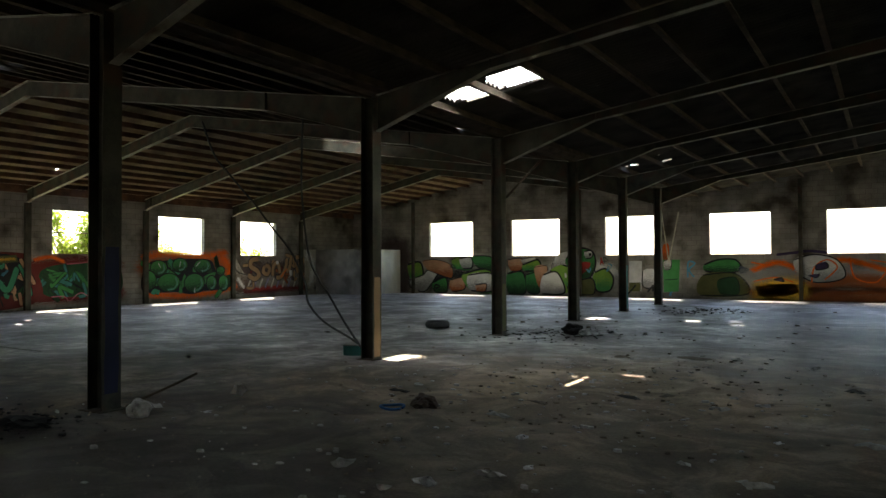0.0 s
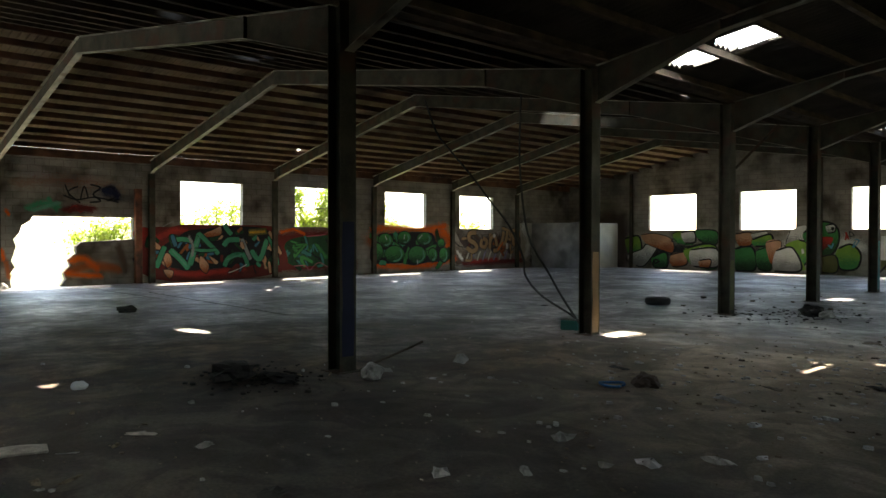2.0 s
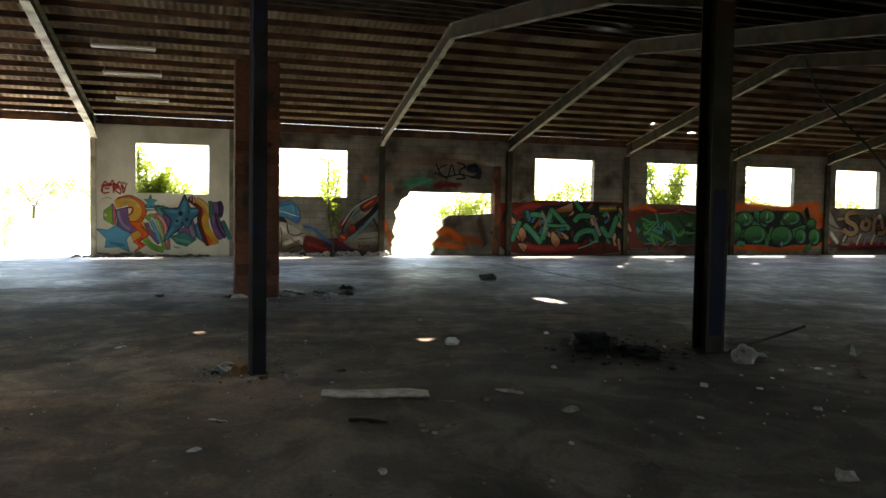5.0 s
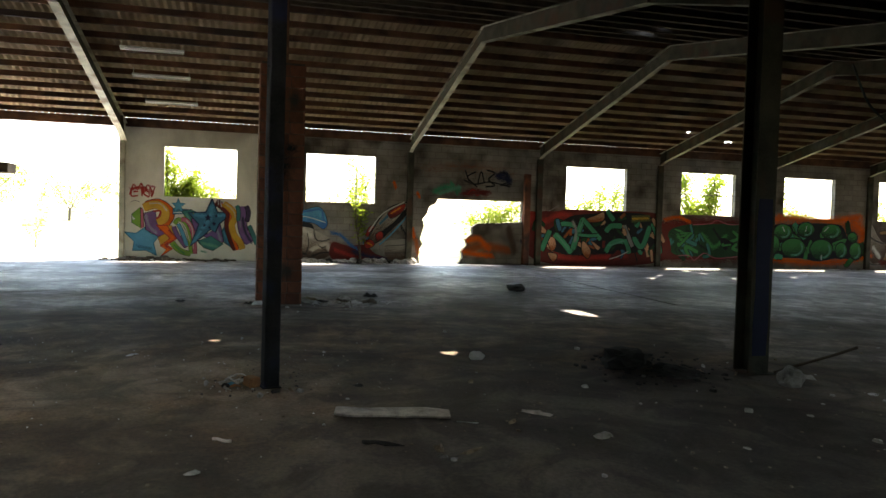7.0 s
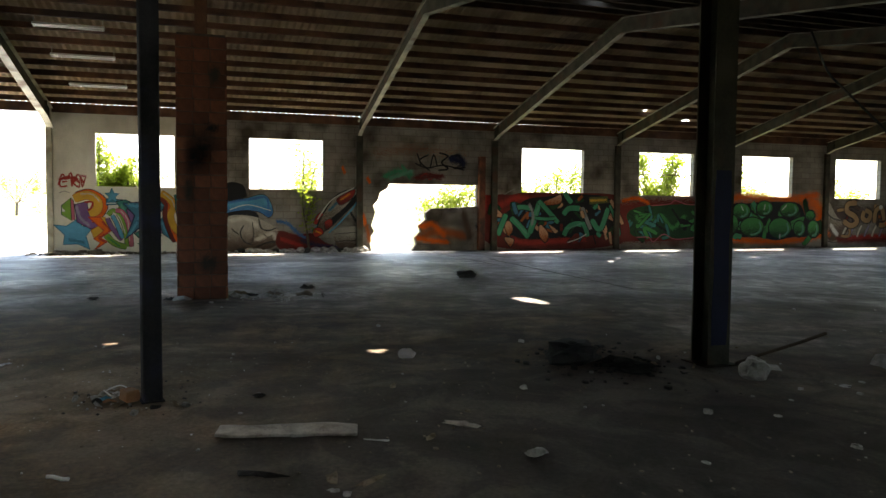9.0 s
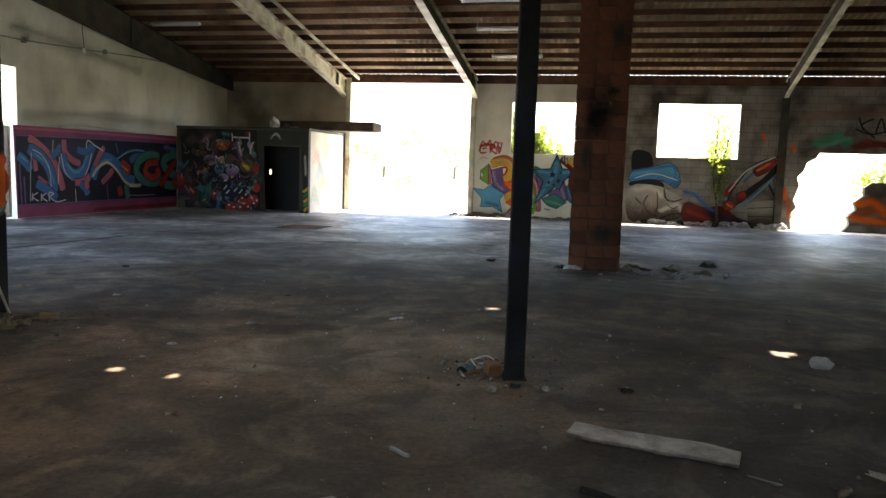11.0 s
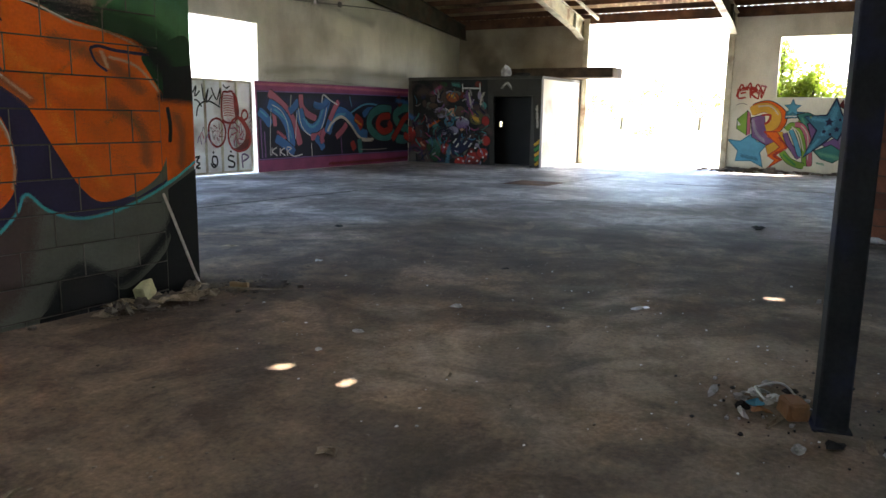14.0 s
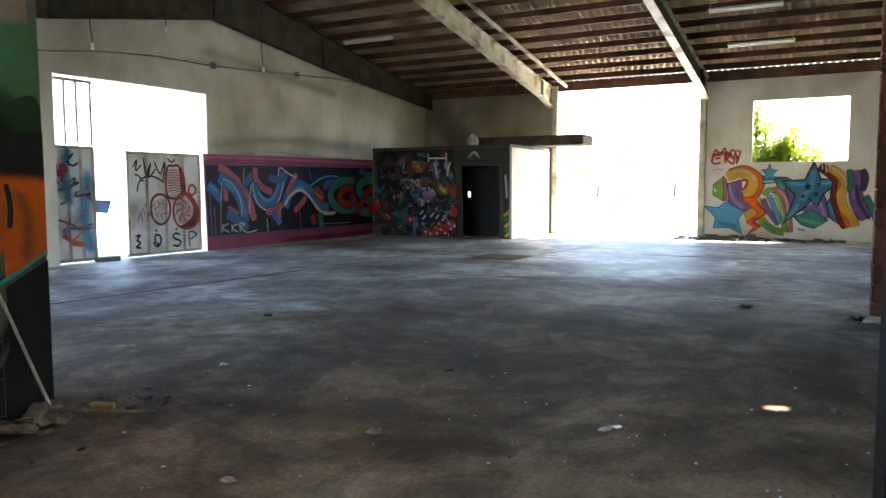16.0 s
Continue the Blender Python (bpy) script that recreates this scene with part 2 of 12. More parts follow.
DULL_STEEL = surface("lit_flange_tone", (0.22, 0.21, 0.17), (0.4, 0.38, 0.31), 2.5, 0.7, 0.1, 60, stain=(0.09, 0.06, 0.04), stain_scale=1.8, gloss=0.3)
CHANNEL = surface("dark_channel", (0.05, 0.038, 0.028), (0.12, 0.09, 0.066), 3.0, 0.85, 0.2, 50, gloss=0.1)
# one roof sheet in a lit tone and a shaded tone
SHEET_TAN = surface("lit_tan_fibre_cement", (0.34, 0.24, 0.14), (0.6, 0.45, 0.29), 1.2, 0.9, 0.1, 40, stain=(0.19, 0.135, 0.09), gloss=0.3)
SHEET = surface("shaded_fibre_cement", (0.035, 0.031, 0.027), (0.10, 0.09, 0.078), 1.2, 0.9, 0.1, 40, stain=(0.08, 0.07, 0.06), gloss=0.1)
BRICK = surface("red_brick", (0.07, 0.028, 0.017), (0.27, 0.09, 0.045), 2.0, 0.9, 0.35, 60, stain=(0.03, 0.022, 0.02), stain_scale=1.1)
# every brick and block takes its own shade
for m in (BRICK,):
    n, l = m.node_tree.nodes, m.node_tree.links
    info, rg, mu = n.new("ShaderNodeObjectInfo"), n.new("ShaderNodeMapRange"), n.new("ShaderNodeMix")
    rg.inputs["To Min"].default_value, rg.inputs["To Max"].default_value = 0.6, 1.25
    mu.data_type, mu.blend_type = "RGBA", "MULTIPLY"
    mu.inputs["Factor"].default_value = 1.0
    b = n["Principled BSDF"]
    l.new(info.outputs["Random"], rg.inputs[0])
    l.new(b.inputs["Base Color"].links[0].from_socket, mu.inputs["A"])
    l.new(rg.outputs[0], mu.inputs["B"])
    l.new(mu.outputs["Result"], b.inputs["Base Color"])
MORTAR = surface("mortar", (0.045, 0.032, 0.025), (0.10, 0.075, 0.058), 5.0, 0.95, 0.3, 60)
CONCRETE = surface("weathered_concrete", (0.15, 0.145, 0.135), (0.32, 0.31, 0.29), 1.5, 0.85, 0.2, 40, stain=(0.09, 0.085, 0.08))
DARK_CONCRETE = surface("sooty_concrete", (0.035, 0.034, 0.03), (0.09, 0.086, 0.075), 1.5, 0.85, 0.2, 40)
WHITE_METAL = surface("white_sheet_metal", (0.82, 0.83, 0.84), (0.92, 0.92, 0.92), 1.5, 0.5, 0.08, 40, stain=(0.45, 0.4, 0.36), stain_scale=1.2)
WOOD = surface("weathered_wood", (0.34, 0.29, 0.245), (0.78, 0.72, 0.64), 9.0, 0.85, 0.3, 70)
GREY_WOOD = surface("grey_brown_wood", (0.13, 0.095, 0.06), (0.36, 0.28, 0.19), 9.0, 0.85, 0.3, 70)
DARK = surface("black_rags", (0.012, 0.012, 0.012), (0.04, 0.038, 0.036), 5.0, 0.9, 0.4, 60)
RUBBER = surface("old_rubber", (0.015, 0.015, 0.015), (0.04, 0.04, 0.04), 5.0, 0.75, 0.3, 60)
PAPER = surface("dirty_paper", (0.28, 0.27, 0.25), (0.58, 0.57, 0.54), 8.0, 0.8, 0.2, 60)
PLASTIC = surface("clear_dirty_plastic", (0.26, 0.25, 0.23), (0.52, 0.5, 0.46), 9.0, 0.3, 0.3, 60)
TUBE = surface("white_enamel", (0.82, 0.82, 0.8), (0.92, 0.92, 0.9), 5.0, 0.4, 0.05, 60)
GROUND = surface("rough_grass", (0.09, 0.11, 0.04), (0.24, 0.23, 0.12), 0.4, 0.95, 0.2, 12, stain=(0.3, 0.27, 0.18), stain_scale=0.2, gloss=0.1)
YARD = surface("bleached_concrete_yard", (0.64, 0.62, 0.56), (0.8, 0.78, 0.72), 0.4, 0.95, 0.15, 12, stain=(0.55, 0.52, 0.44), stain_scale=0.2, gloss=0.2)
FOIL = surface("crumpled_foil", (0.5, 0.5, 0.5), (0.75, 0.75, 0.76), 9.0, 0.3, 0.2, 60, metal=0.85)
LEAF = surface("leaf_green", (0.07, 0.12, 0.015), (0.16, 0.24, 0.035), 2.0, 0.5, 0.0, 20)
BARK = surface("bark", (0.07, 0.055, 0.04), (0.16, 0.13, 0.1), 6.0, 0.9, 0.4, 50)
ln = LEAF.node_tree
thin, both = ln.nodes.new("ShaderNodeBsdfTranslucent"), ln.nodes.new("ShaderNodeMixShader")
thin.inputs[0].default_value = (0.36, 0.46, 0.05, 1)
both.inputs[0].default_value = 0.5
ln.links.new(ln.nodes["Principled BSDF"].outputs[0], both.inputs[1])
ln.links.new(thin.outputs[0], both.inputs[2])
ln.links.new(both.outputs[0], ln.nodes["Material Output"].inputs[0])


def paint(name, c, rough=0.6):
    m = surface("paint_" + name, tuple(v * 0.62 for v in c), c, 2.2, rough, 0.08, 45, spread=0.6)
    m.node_tree.nodes["Principled BSDF"].inputs["Specular IOR Level"].default_value = 0.2
    return m


P = {k: paint(k, c) for k, c in dict(
    white=(0.72, 0.71, 0.68), black=(0.018, 0.018, 0.02), navy=(0.02, 0.025, 0.07), violet=(0.055, 0.035, 0.085), blue=(0.05, 0.17, 0.42),
    sky=(0.10, 0.36, 0.55), cyan=(0.06, 0.42, 0.46), teal=(0.05, 0.22, 0.2), green=(0.06, 0.28, 0.08), lime=(0.22, 0.4, 0.06),
    mint=(0.13, 0.38, 0.25), darkgreen=(0.022, 0.07, 0.028), orange=(0.84, 0.145, 0.01), rust=(0.36, 0.10, 0.03), amber=(0.72, 0.4, 0.05),
    red=(0.42, 0.04, 0.03), darkred=(0.16, 0.025, 0.02), pink=(0.52, 0.14, 0.19), magenta=(0.30, 0.06, 0.15), peach=(0.62, 0.33, 0.2),
    tan=(0.42, 0.26, 0.13), purple=(0.2, 0.1, 0.26), grey=(0.3, 0.29, 0.28), olive=(0.12, 0.12, 0.04), brown=(0.11, 0.07, 0.05),
    rosegrey=(0.5, 0.38, 0.3), dusk=(0.09, 0.06, 0.055), slate=(0.13, 0.135, 0.11), stone=(0.4, 0.36, 0.3), jade=(0.06, 0.32, 0.17), steel=(0.05, 0.19, 0.29),
    soot=(0.045, 0.043, 0.035), flame=(0.9, 0.3, 0.03), indigo=(0.035, 0.028, 0.075), night=(0.012, 0.014, 0.03), cream=(0.62, 0.57, 0.47), lilac=(0.3, 0.27, 0.38), foam=(0.78, 0.7, 0.4), fern=(0.11, 0.29, 0.12), clay=(0.45, 0.27, 0.18), terracotta=(0.46, 0.23, 0.11)).items()}


def spray_mist(m):
    """The same paint as a thin speckled spray that thins out where its cover does."""
    m = m.copy()
    m.name += "_mist"
    n, l = m.node_tree.nodes, m.node_tree.links
    at, ns, rg, gt = n.new("ShaderNodeAttribute"), n.new("ShaderNodeTexNoise"), n.new("ShaderNodeMapRange"), n.new("ShaderNodeMath")
    at.attribute_name = "cover"
    ns.inputs["Scale"].default_value, ns.inputs["Detail"].default_value = 220.0, 2
    co = n.new("ShaderNodeTexCoord")
    l.new(co.outputs["Object"], ns.inputs["Vector"])
    rg.inputs["From Min"].default_value, rg.inputs["From Max"].default_value = 0.32, 0.68
    rg.inputs["To Min"].default_value, rg.inputs["To Max"].default_value = 0.08, 1.0
    l.new(ns.outputs[0], rg.inputs[0])
    gt.operation = "GREATER_THAN"
    l.new(at.outputs["Fac"], gt.inputs[0])
    l.new(rg.outputs[0], gt.inputs[1])
    l.new(gt.outputs[0], n["Principled BSDF"].inputs["Alpha"])
    return m


M = {k: spray_mist(m) for k, m in P.items()}


# ---- building helpers ----
def box(bm, x0, x1, y0, y1, z0, z1, bevel=0.0):
    v = [bm.verts.new(c) for c in ((x0, y0, z0), (x1, y0, z0), (x1, y1, z0), (x0, y1, z0), (x0, y0, z1), (x1, y0, z1), (x1, y1, z1), (x0, y1, z1))]
    f = [bm.faces.new([v[i] for i in q]) for q in ((3, 2, 1, 0), (4, 5, 6, 7), (0, 1, 5, 4), (1, 2, 6, 5), (2, 3, 7, 6), (3, 0, 4, 7))]
    if bevel:
        bmesh.ops.bevel(bm, geom=list({e for q in f for e in q.edges}), offset=bevel, segments=1, affect="EDGES")


def prism(bm, pts, way, depth):
    """A flat outline of 3D points pushed along way by depth."""
    way = Vector(way).normalized() * depth
    a = [bm.verts.new(p) for p in pts]
    b = [bm.verts.new(Vector(p) + way) for p in pts]
    bm.faces.new(a)
    bm.faces.new(b[::-1])
    for i in range(len(a)):
        j = (i + 1) % len(a)
        bm.faces.new((a[j], a[i], b[i], b[j]))
    bmesh.ops.recalc_face_normals(bm, faces=bm.faces)


def mesh_of(bm, name, material, smooth=False):
    me = bpy.data.meshes.new(name)
    bm.to_mesh(me)
    bm.free()
    me.materials.append(material)
    if smooth:
        for p in me.polygons:
            p.use_smooth = True
    return me


def part(name, bm, material, parent, label="", smooth=False):
    ob = new(name, mesh_of(bm, name, material, smooth))
    ob.parent = parent
    if label:
        tagged(ob, label)
    return ob


def thing(name, label, category, at=(0, 0, 0), turn=0, group="", kind=""):
    ob = new(name)
    ob.matrix_world = pose(*at, 0, 0, turn)
    return tagged(ob, label, category, group, kind)


def solid(name, bm, material, label, category, kind="", group="", smooth=False):
    return tagged(new(name, mesh_of(bm, name, material, smooth)), label, category, group, kind)


def tube(bm, pts, r, sides=8):
    """A round rod along a path."""
    rings = []
    for i, p in enumerate(pts):
        p = Vector(p)
        way = (Vector(pts[min(i + 1, len(pts) - 1)]) - Vector(pts[max(i - 1, 0)])).normalized()
        a = way.cross(Vector((0.31, 0.17, 0.93))).normalized()
        b = way.cross(a)
        rings.append([bm.verts.new(p + (a * math.cos(q) + b * math.sin(q)) * r) for q in (math.tau * k / sides for k in range(sides))])
    for s, t in zip(rings, rings[1:]):
        for k in range(sides):
            bm.faces.new((s[k], s[(k + 1) % sides], t[(k + 1) % sides], t[k]))
    bm.faces.new(rings[0][::-1])
    bm.faces.new(rings[-1])


# ---- plan ----
WEST, EAST, VALLEY = -28.2, 10.9, -8.67
RIDGE, RIDGE_2 = -18.43, 1.1
SOUTH, NORTH, PARTITION = -12.07, 36.4, -3.78
FRAMES = ((6.55, 6.05, 6.12), (11.55, 10.95, 11.4), (16.65, 15.85, 16.5), (21.8, 20.6, 21.4), (26.8, 25.4, 26.2), (31.7, 30.2, 30.8))
LEAN_FRAMES = (-7.6, -3.05)


def roof(x):
    if x < RIDGE:
        return 4.65 + 0.169 * (x - WEST)
    if x < VALLEY:
        return 6.3 - 0.148 * (x - RIDGE)
    if x < RIDGE_2:
        return 4.855 + 0.148 * (x - VALLEY)
    return 6.3 - 0.169 * (x - RIDGE_2)


def wall(name, u0, u1, z0, z1, openings, to3d, thick, material, label):
    """A wall with rectangular openings (u0, u1, z0, z1). to3d(u, d, z) gives the place at depth d behind its face."""
    us = sorted({u0, u1, *[v for o in openings for v in o[:2]]})
    zs = sorted({z0, z1, *[v for o in openings for v in o[2:]]})
    full = {}
    for i in range(len(us) - 1):
        for j in range(len(zs) - 1):
            cu, cz = (us[i] + us[i + 1]) / 2, (zs[j] + zs[j + 1]) / 2
            full[i, j] = not any(a < cu < b and c < cz < d for a, b, c, d in openings)
    bm = bmesh.new()
    made = {}

    def v(i, d, j):
        if (i, d, j) not in made:
            made[i, d, j] = bm.verts.new(to3d(us[i], d * thick, zs[j]))
        return made[i, d, j]
    for (i, j), ok in full.items():
        if not ok:
            continue
        bm.faces.new((v(i, 0, j), v(i + 1, 0, j), v(i + 1, 0, j + 1), v(i, 0, j + 1)))
        bm.faces.new((v(i, 1, j + 1), v(i + 1, 1, j + 1), v(i + 1, 1, j), v(i, 1, j)))
        for (di, dj), (p, q) in {(-1, 0): ((0, 0), (0, 1)), (1, 0): ((1, 1), (1, 0)), (0, -1): ((1, 0), (0, 0)), (0, 1): ((0, 1), (1, 1))}.items():
            if not full.get((i + di, j + dj)):
                a, b = (i + p[0], j + p[1]), (i + q[0], j + q[1])
                bm.faces.new((v(a[0], 0, a[1]), v(b[0], 0, b[1]), v(b[0], 1, b[1]), v(a[0], 1, a[1])))
    bmesh.ops.recalc_face_normals(bm, faces=bm.faces)
    return solid(name, bm, material, label, "wall", "structure")


# ---- ground and floor ----
bm = bmesh.new()
box(bm, WEST - 0.3, EAST + 0.3, SOUTH - 0.3, NORTH + 0.3, -0.3, 0.0)
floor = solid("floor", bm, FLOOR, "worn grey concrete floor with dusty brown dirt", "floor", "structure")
bm = bmesh.new()
bmesh.ops.create_grid(bm, x_segments=60, y_segments=60, size=900)
for q in bm.verts:
    far = max(0, (Vector((q.co.x + 8, q.co.y - 12)).length - 60) / 300)
    q.co.z = -0.06 + far * 3 * noise.noise((q.co.x / 90, q.co.y / 90, 0))
solid("ground", bm, GROUND, "rough sunlit grass round the hall", "ground", "structure")
for x0, x1, y0, y1 in ((-75.0, WEST - 0.31, -50.0, 1.4), (WEST - 0.305, 8.0, -50.0, SOUTH - 0.31)):
    bm = bmesh.new()
    box(bm, x0, x1, y0, y1, -0.3, -0.03, 0.01)
    solid("pavement", bm, YARD, "bleached concrete yard outside the gates", "yard", "structure")

# slab joints: thin raised lips and sunken steel covers
bm = bmesh.new()
for y, x0, x1 in ((8.9, -27.5, -20.0),):
    box(bm, x0, x1, y - 0.02, y + 0.02, -0.02, 0.006)
for x, y0, y1 in ((-17.0, -11.0, -3.2), (-22.0, -3.2, 3.0)):
    box(bm, x - 0.02, x + 0.02, y0, y1, -0.02, 0.006)
for (xa, ya), (xb, yb) in (((-16.3, -7.55), (-17.4, -2.7)), ((-20.3, -5.2), (-24.0, -4.8))):
    prism(bm, [(xa, ya, -0.02), (xb, yb, -0.02), (xb + 0.015, yb + 0.03, -0.02), (xa + 0.03, ya + 0.02, -0.02)], (0, 0, 1), 0.026)
solid("floor_joint", bm, CONCRETE, "pale filled joints between floor slabs", "floor joint", "structure")
bm = bmesh.new()
for (xa, ya), (xb, yb) in (((-13.5, -7.82), (-16.3, -7.6)), ((-11.2, -7.95), (-13.5, -7.82)), ((-19.77, -6.06), (-20.3, -5.15)), ((-23.5, 9.6), (-15.0, 9.2))):
    side = Vector((yb - ya, xa - xb)).normalized() * 0.022
    prism(bm, [(xa - side.x, ya - side.y, -0.02), (xb - side.x, yb - side.y, -0.02), (xb + side.x, yb + side.y, -0.02), (xa + side.x, ya + side.y, -0.02)], (0, 0, 1), 0.026)
solid("floor_crack", bm, DARK_CONCRETE, "dark tarred seams across the floor slabs", "floor joint", "structure")

# ---- walls ----
WINDOWS_W = [(-1.8, 0.52), (2.86, 5.3), (12.67, 15.23), (17.65, 20.15), (22.5, 25.06), (27.35, 29.85)]
SILL, HEAD = 2.1, 3.78
to_w = lambda u, d, z: (WEST - d, u, z)
wall("wall_west", 1.2, NORTH, 0, 4.42, [(a, b, SILL, HEAD) for a, b in WINDOWS_W[1:]] + [(6.85, 10.9, 0, 2.36)], to_w, 0.22, BLOCK_W, "bare grey concrete block wall with square window holes")
wall("wall_west_rendered", -3.0, 1.2, 0, 4.42, [(*WINDOWS_W[0], SILL, HEAD - 0.02)], to_w, 0.22, RENDER, "cream rendered wall bay with a window hole")
wall("wall_west_corner", SOUTH, -7.55, 0, 4.42, [(-10.6, -10.28, 1.04, 1.36)], to_w, 0.22, DIM_RENDER, "rendered corner wall coloured brown for shade, with a small hole")
bm = bmesh.new()
prism(bm, [(WEST, y, z) for y, z in ((8.45, 0), (8.62, 0.22), (8.56, 0.45), (8.78, 0.68), (8.72, 0.9), (8.98, 1.12), (8.95, 1.35), (9.15, 1.5), (9.9, 1.53), (10.9, 1.6), (10.9, 0))], (-1, 0, 0), 0.22)
solid("wall_broken_stub", bm, BLOCK_W, "broken lower wall left standing in a knocked-out opening", "wall", "structure")
bm = bmesh.new()
prism(bm, [(WEST, y, z) for y, z in ((6.85, 0), (6.98, 0), (6.92, 0.45), (7.08, 0.68), (6.98, 0.9), (7.12, 1.35), (7.05, 1.6), (7.22, 1.8), (7.3, 2.05), (7.55, 2.2), (7.62, 2.36), (6.85, 2.36))], (-1, 0, 0), 0.22)
solid("wall_ragged_jamb", bm, BLOCK_W, "ragged broken jamb of a knocked-out opening", "wall", "structure")

WINDOWS_N = [(-22.84, -20.1), (-17.8, -15.1), (-12.72, -10.2), (-7.79, -5.2), (-2.98, -0.4), (2.0, 4.6), (6.6, 9.0)]
wall("wall_north", WEST, EAST, 0, 4.5, [(a, b, 2.06, 3.92) for a, b in WINDOWS_N], lambda u, d, z: (u, NORTH + d, z), 0.22, BLOCK_N, "grey block gable wall with a row of window holes")
wall("wall_south", WEST, -8.9, 0, 4.5, [(-18.39, -14.72, 0, 3.52)], lambda u, d, z: (u, SOUTH - d, z), 0.22, RENDER, "cream rendered gable wall with a tall gate opening")
for name, y, d, x0, x1, m in (("gable_north", NORTH, 1, WEST, EAST, BLOCK_N), ("gable_south", SOUTH, -1, WEST, -8.9, RENDER)):
    bm = bmesh.new()
    xs = [x for x in (WEST, RIDGE, VALLEY, RIDGE_2, EAST) if x0 <= x <= x1] + ([x1] if x1 == -8.9 else [])
    prism(bm, [(x0, y, 4.5), (x1, y, 4.5)] + [(x, y, roof(x) - 0.03) for x in reversed(xs)], (0, d, 0), 0.22)
    solid(name, bm, m, "gable wall above the windows under the roof slope", "wall", "structure")
wall("wall_east", PARTITION, NORTH, 0, 4.5, [(y, y + 2.5, SILL, HEAD) for y in (7.9, 12.8, 17.7, 22.6, 27.5)], lambda u, d, z: (EAST + d, u, z), 0.22, BLOCK_W, "plain grey block wall")
# out of view; the wide opening is added to let sky light in
wall("wall_side", SOUTH, PARTITION - 0.2, 0, 4.83, [(-11.2, -5.2, 0, 4.0)], lambda u, d, z: (-8.9 + d, u, z), 0.2, RENDER, "unseen rendered side wall with an opening added for light")
bm = bmesh.new()
prism(bm, [(-5.2, PARTITION - 0.02, 0), (EAST, PARTITION - 0.02, 0), (EAST, PARTITION - 0.02, 4.6), (RIDGE_2, PARTITION - 0.02, 6.25), (-5.2, PARTITION - 0.02, 5.3)], (0, -1, 0), 0.2)
solid("wall_partition", bm, BLOCK_N, "block partition wall behind the walker", "wall", "structure")


# ---- roof ----
def slope(name, x0, x1, y0, y1, holes):
    """Corrugated sheets, waves across the building, with the broken holes (x, y, rx, ry) left out."""
    step, rows = 0.177 / 4, max(1, round((x1 - x0) / 0.1))
    n = int((y1 - y0) / step)
    ys = y0 + np.arange(n + 1) * step
    xs = np.linspace(x0, x1, rows + 1)
    wave = 0.042 * np.cos(ys / 0.177 * math.tau)
    zx = np.array([roof(min(max(x, x0 + 1e-4), x1 - 1e-4)) for x in xs])
    lap = 0.006 * (np.arange(rows + 1) % 16 < 8)
    X, Y = np.meshgrid(xs, ys, indexing="ij")
    Z = zx[:, None] + wave[None, :] + lap[:, None]
    co = np.stack([X, Y, Z], -1).reshape(-1, 3)
    i, j = np.meshgrid(np.arange(rows), np.arange(n), indexing="ij")
    cx, cy = (xs[:-1] + xs[1:])[:, None] / 2, (ys[:-1] + ys[1:])[None, :] / 2
    keep = np.ones((rows, n), bool)
    for hx, hy, rx, ry in holes:
        gap = ((cx - hx) / rx) ** 4 + ((cy - hy) / ry) ** 4
        keep &= gap > 1
        if x0 < hx < x1:
            keep[np.unravel_index(np.argmin(gap), gap.shape)] = False
    i, j = i[keep], j[keep]
    w = n + 1
    quads = np.stack([i * w + j, (i + 1) * w + j, (i + 1) * w + j + 1, i * w + j + 1], -1)
    me = bpy.data.meshes.new(name)
    me.from_pydata(co.tolist(), [], quads.tolist())
    # west slope takes the lit tone, the dim slopes the shaded one
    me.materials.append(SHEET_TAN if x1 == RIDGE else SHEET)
    for p in me.polygons:
        p.use_smooth = True
    return tagged(new(name, me), "weathered corrugated fibre-cement roof sheets seen from below", "roof", kind="structure")


def above(x, y):
    """Where a sun ray that lands on the floor at x, y comes through the roof."""
    z = 5.3
    for _ in range(6):
        z = roof(x - 0.5 * z)
    return x - 0.5 * z, y + 0.5 * z


spots = [(-10.14, 3.06, 0.11, 0.085), (-7.88, -1.8, 0.03, 0.03), (-7.86, -1.33, 0.02, 0.02), (-6.27, -2.53, 0.03, 0.03), (-11.28, 0.37, 0.05, 0.045), (-13.45, 3.29, 0.12, 0.06),
         (-23.3, 13.86, 0.14, 0.1), (-25.5, 16.3, 0.14, 0.1), (-24.3, 16.2, 0.14, 0.16), (-22.9, 18.7, 0.14, 0.1), (-8.25, 11.85, 0.32, 0.42), (-8.4, 22.6, 0.3, 0.45),
         (-5.6, 22.8, 0.18, 0.16), (-4.5, 23.1, 0.14, 0.1), (-7.33, 14.1, 0.14, 0.09)]
holes = [(*above(x, y), rx, ry) for x, y, rx, ry in spots]
holes += [(*above(-13.8, 6.5), 0.5, 0.13), (-16.2, 20.4, 0.95, 0.5), (-24.6, 15.42, 0.12, 0.09), (-24.7, 18.44, 0.12, 0.08), (-8.1, 25.4, 0.14, 0.12), (-6.8, 24.5, 0.14, 0.1),
          (-7.75, 13.3, 0.44, 0.4), (-6.66, 13.2, 0.48, 0.55), (*above(-4.45, 11.2), 0.4, 0.06), (*above(-4.05, 11.7), 0.18, 0.06), (-27.9, -11.9, 0.07, 0.05), (-6.9, -1.5, 0.48, 1.05)]
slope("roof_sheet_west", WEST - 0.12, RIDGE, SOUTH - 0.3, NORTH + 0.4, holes)
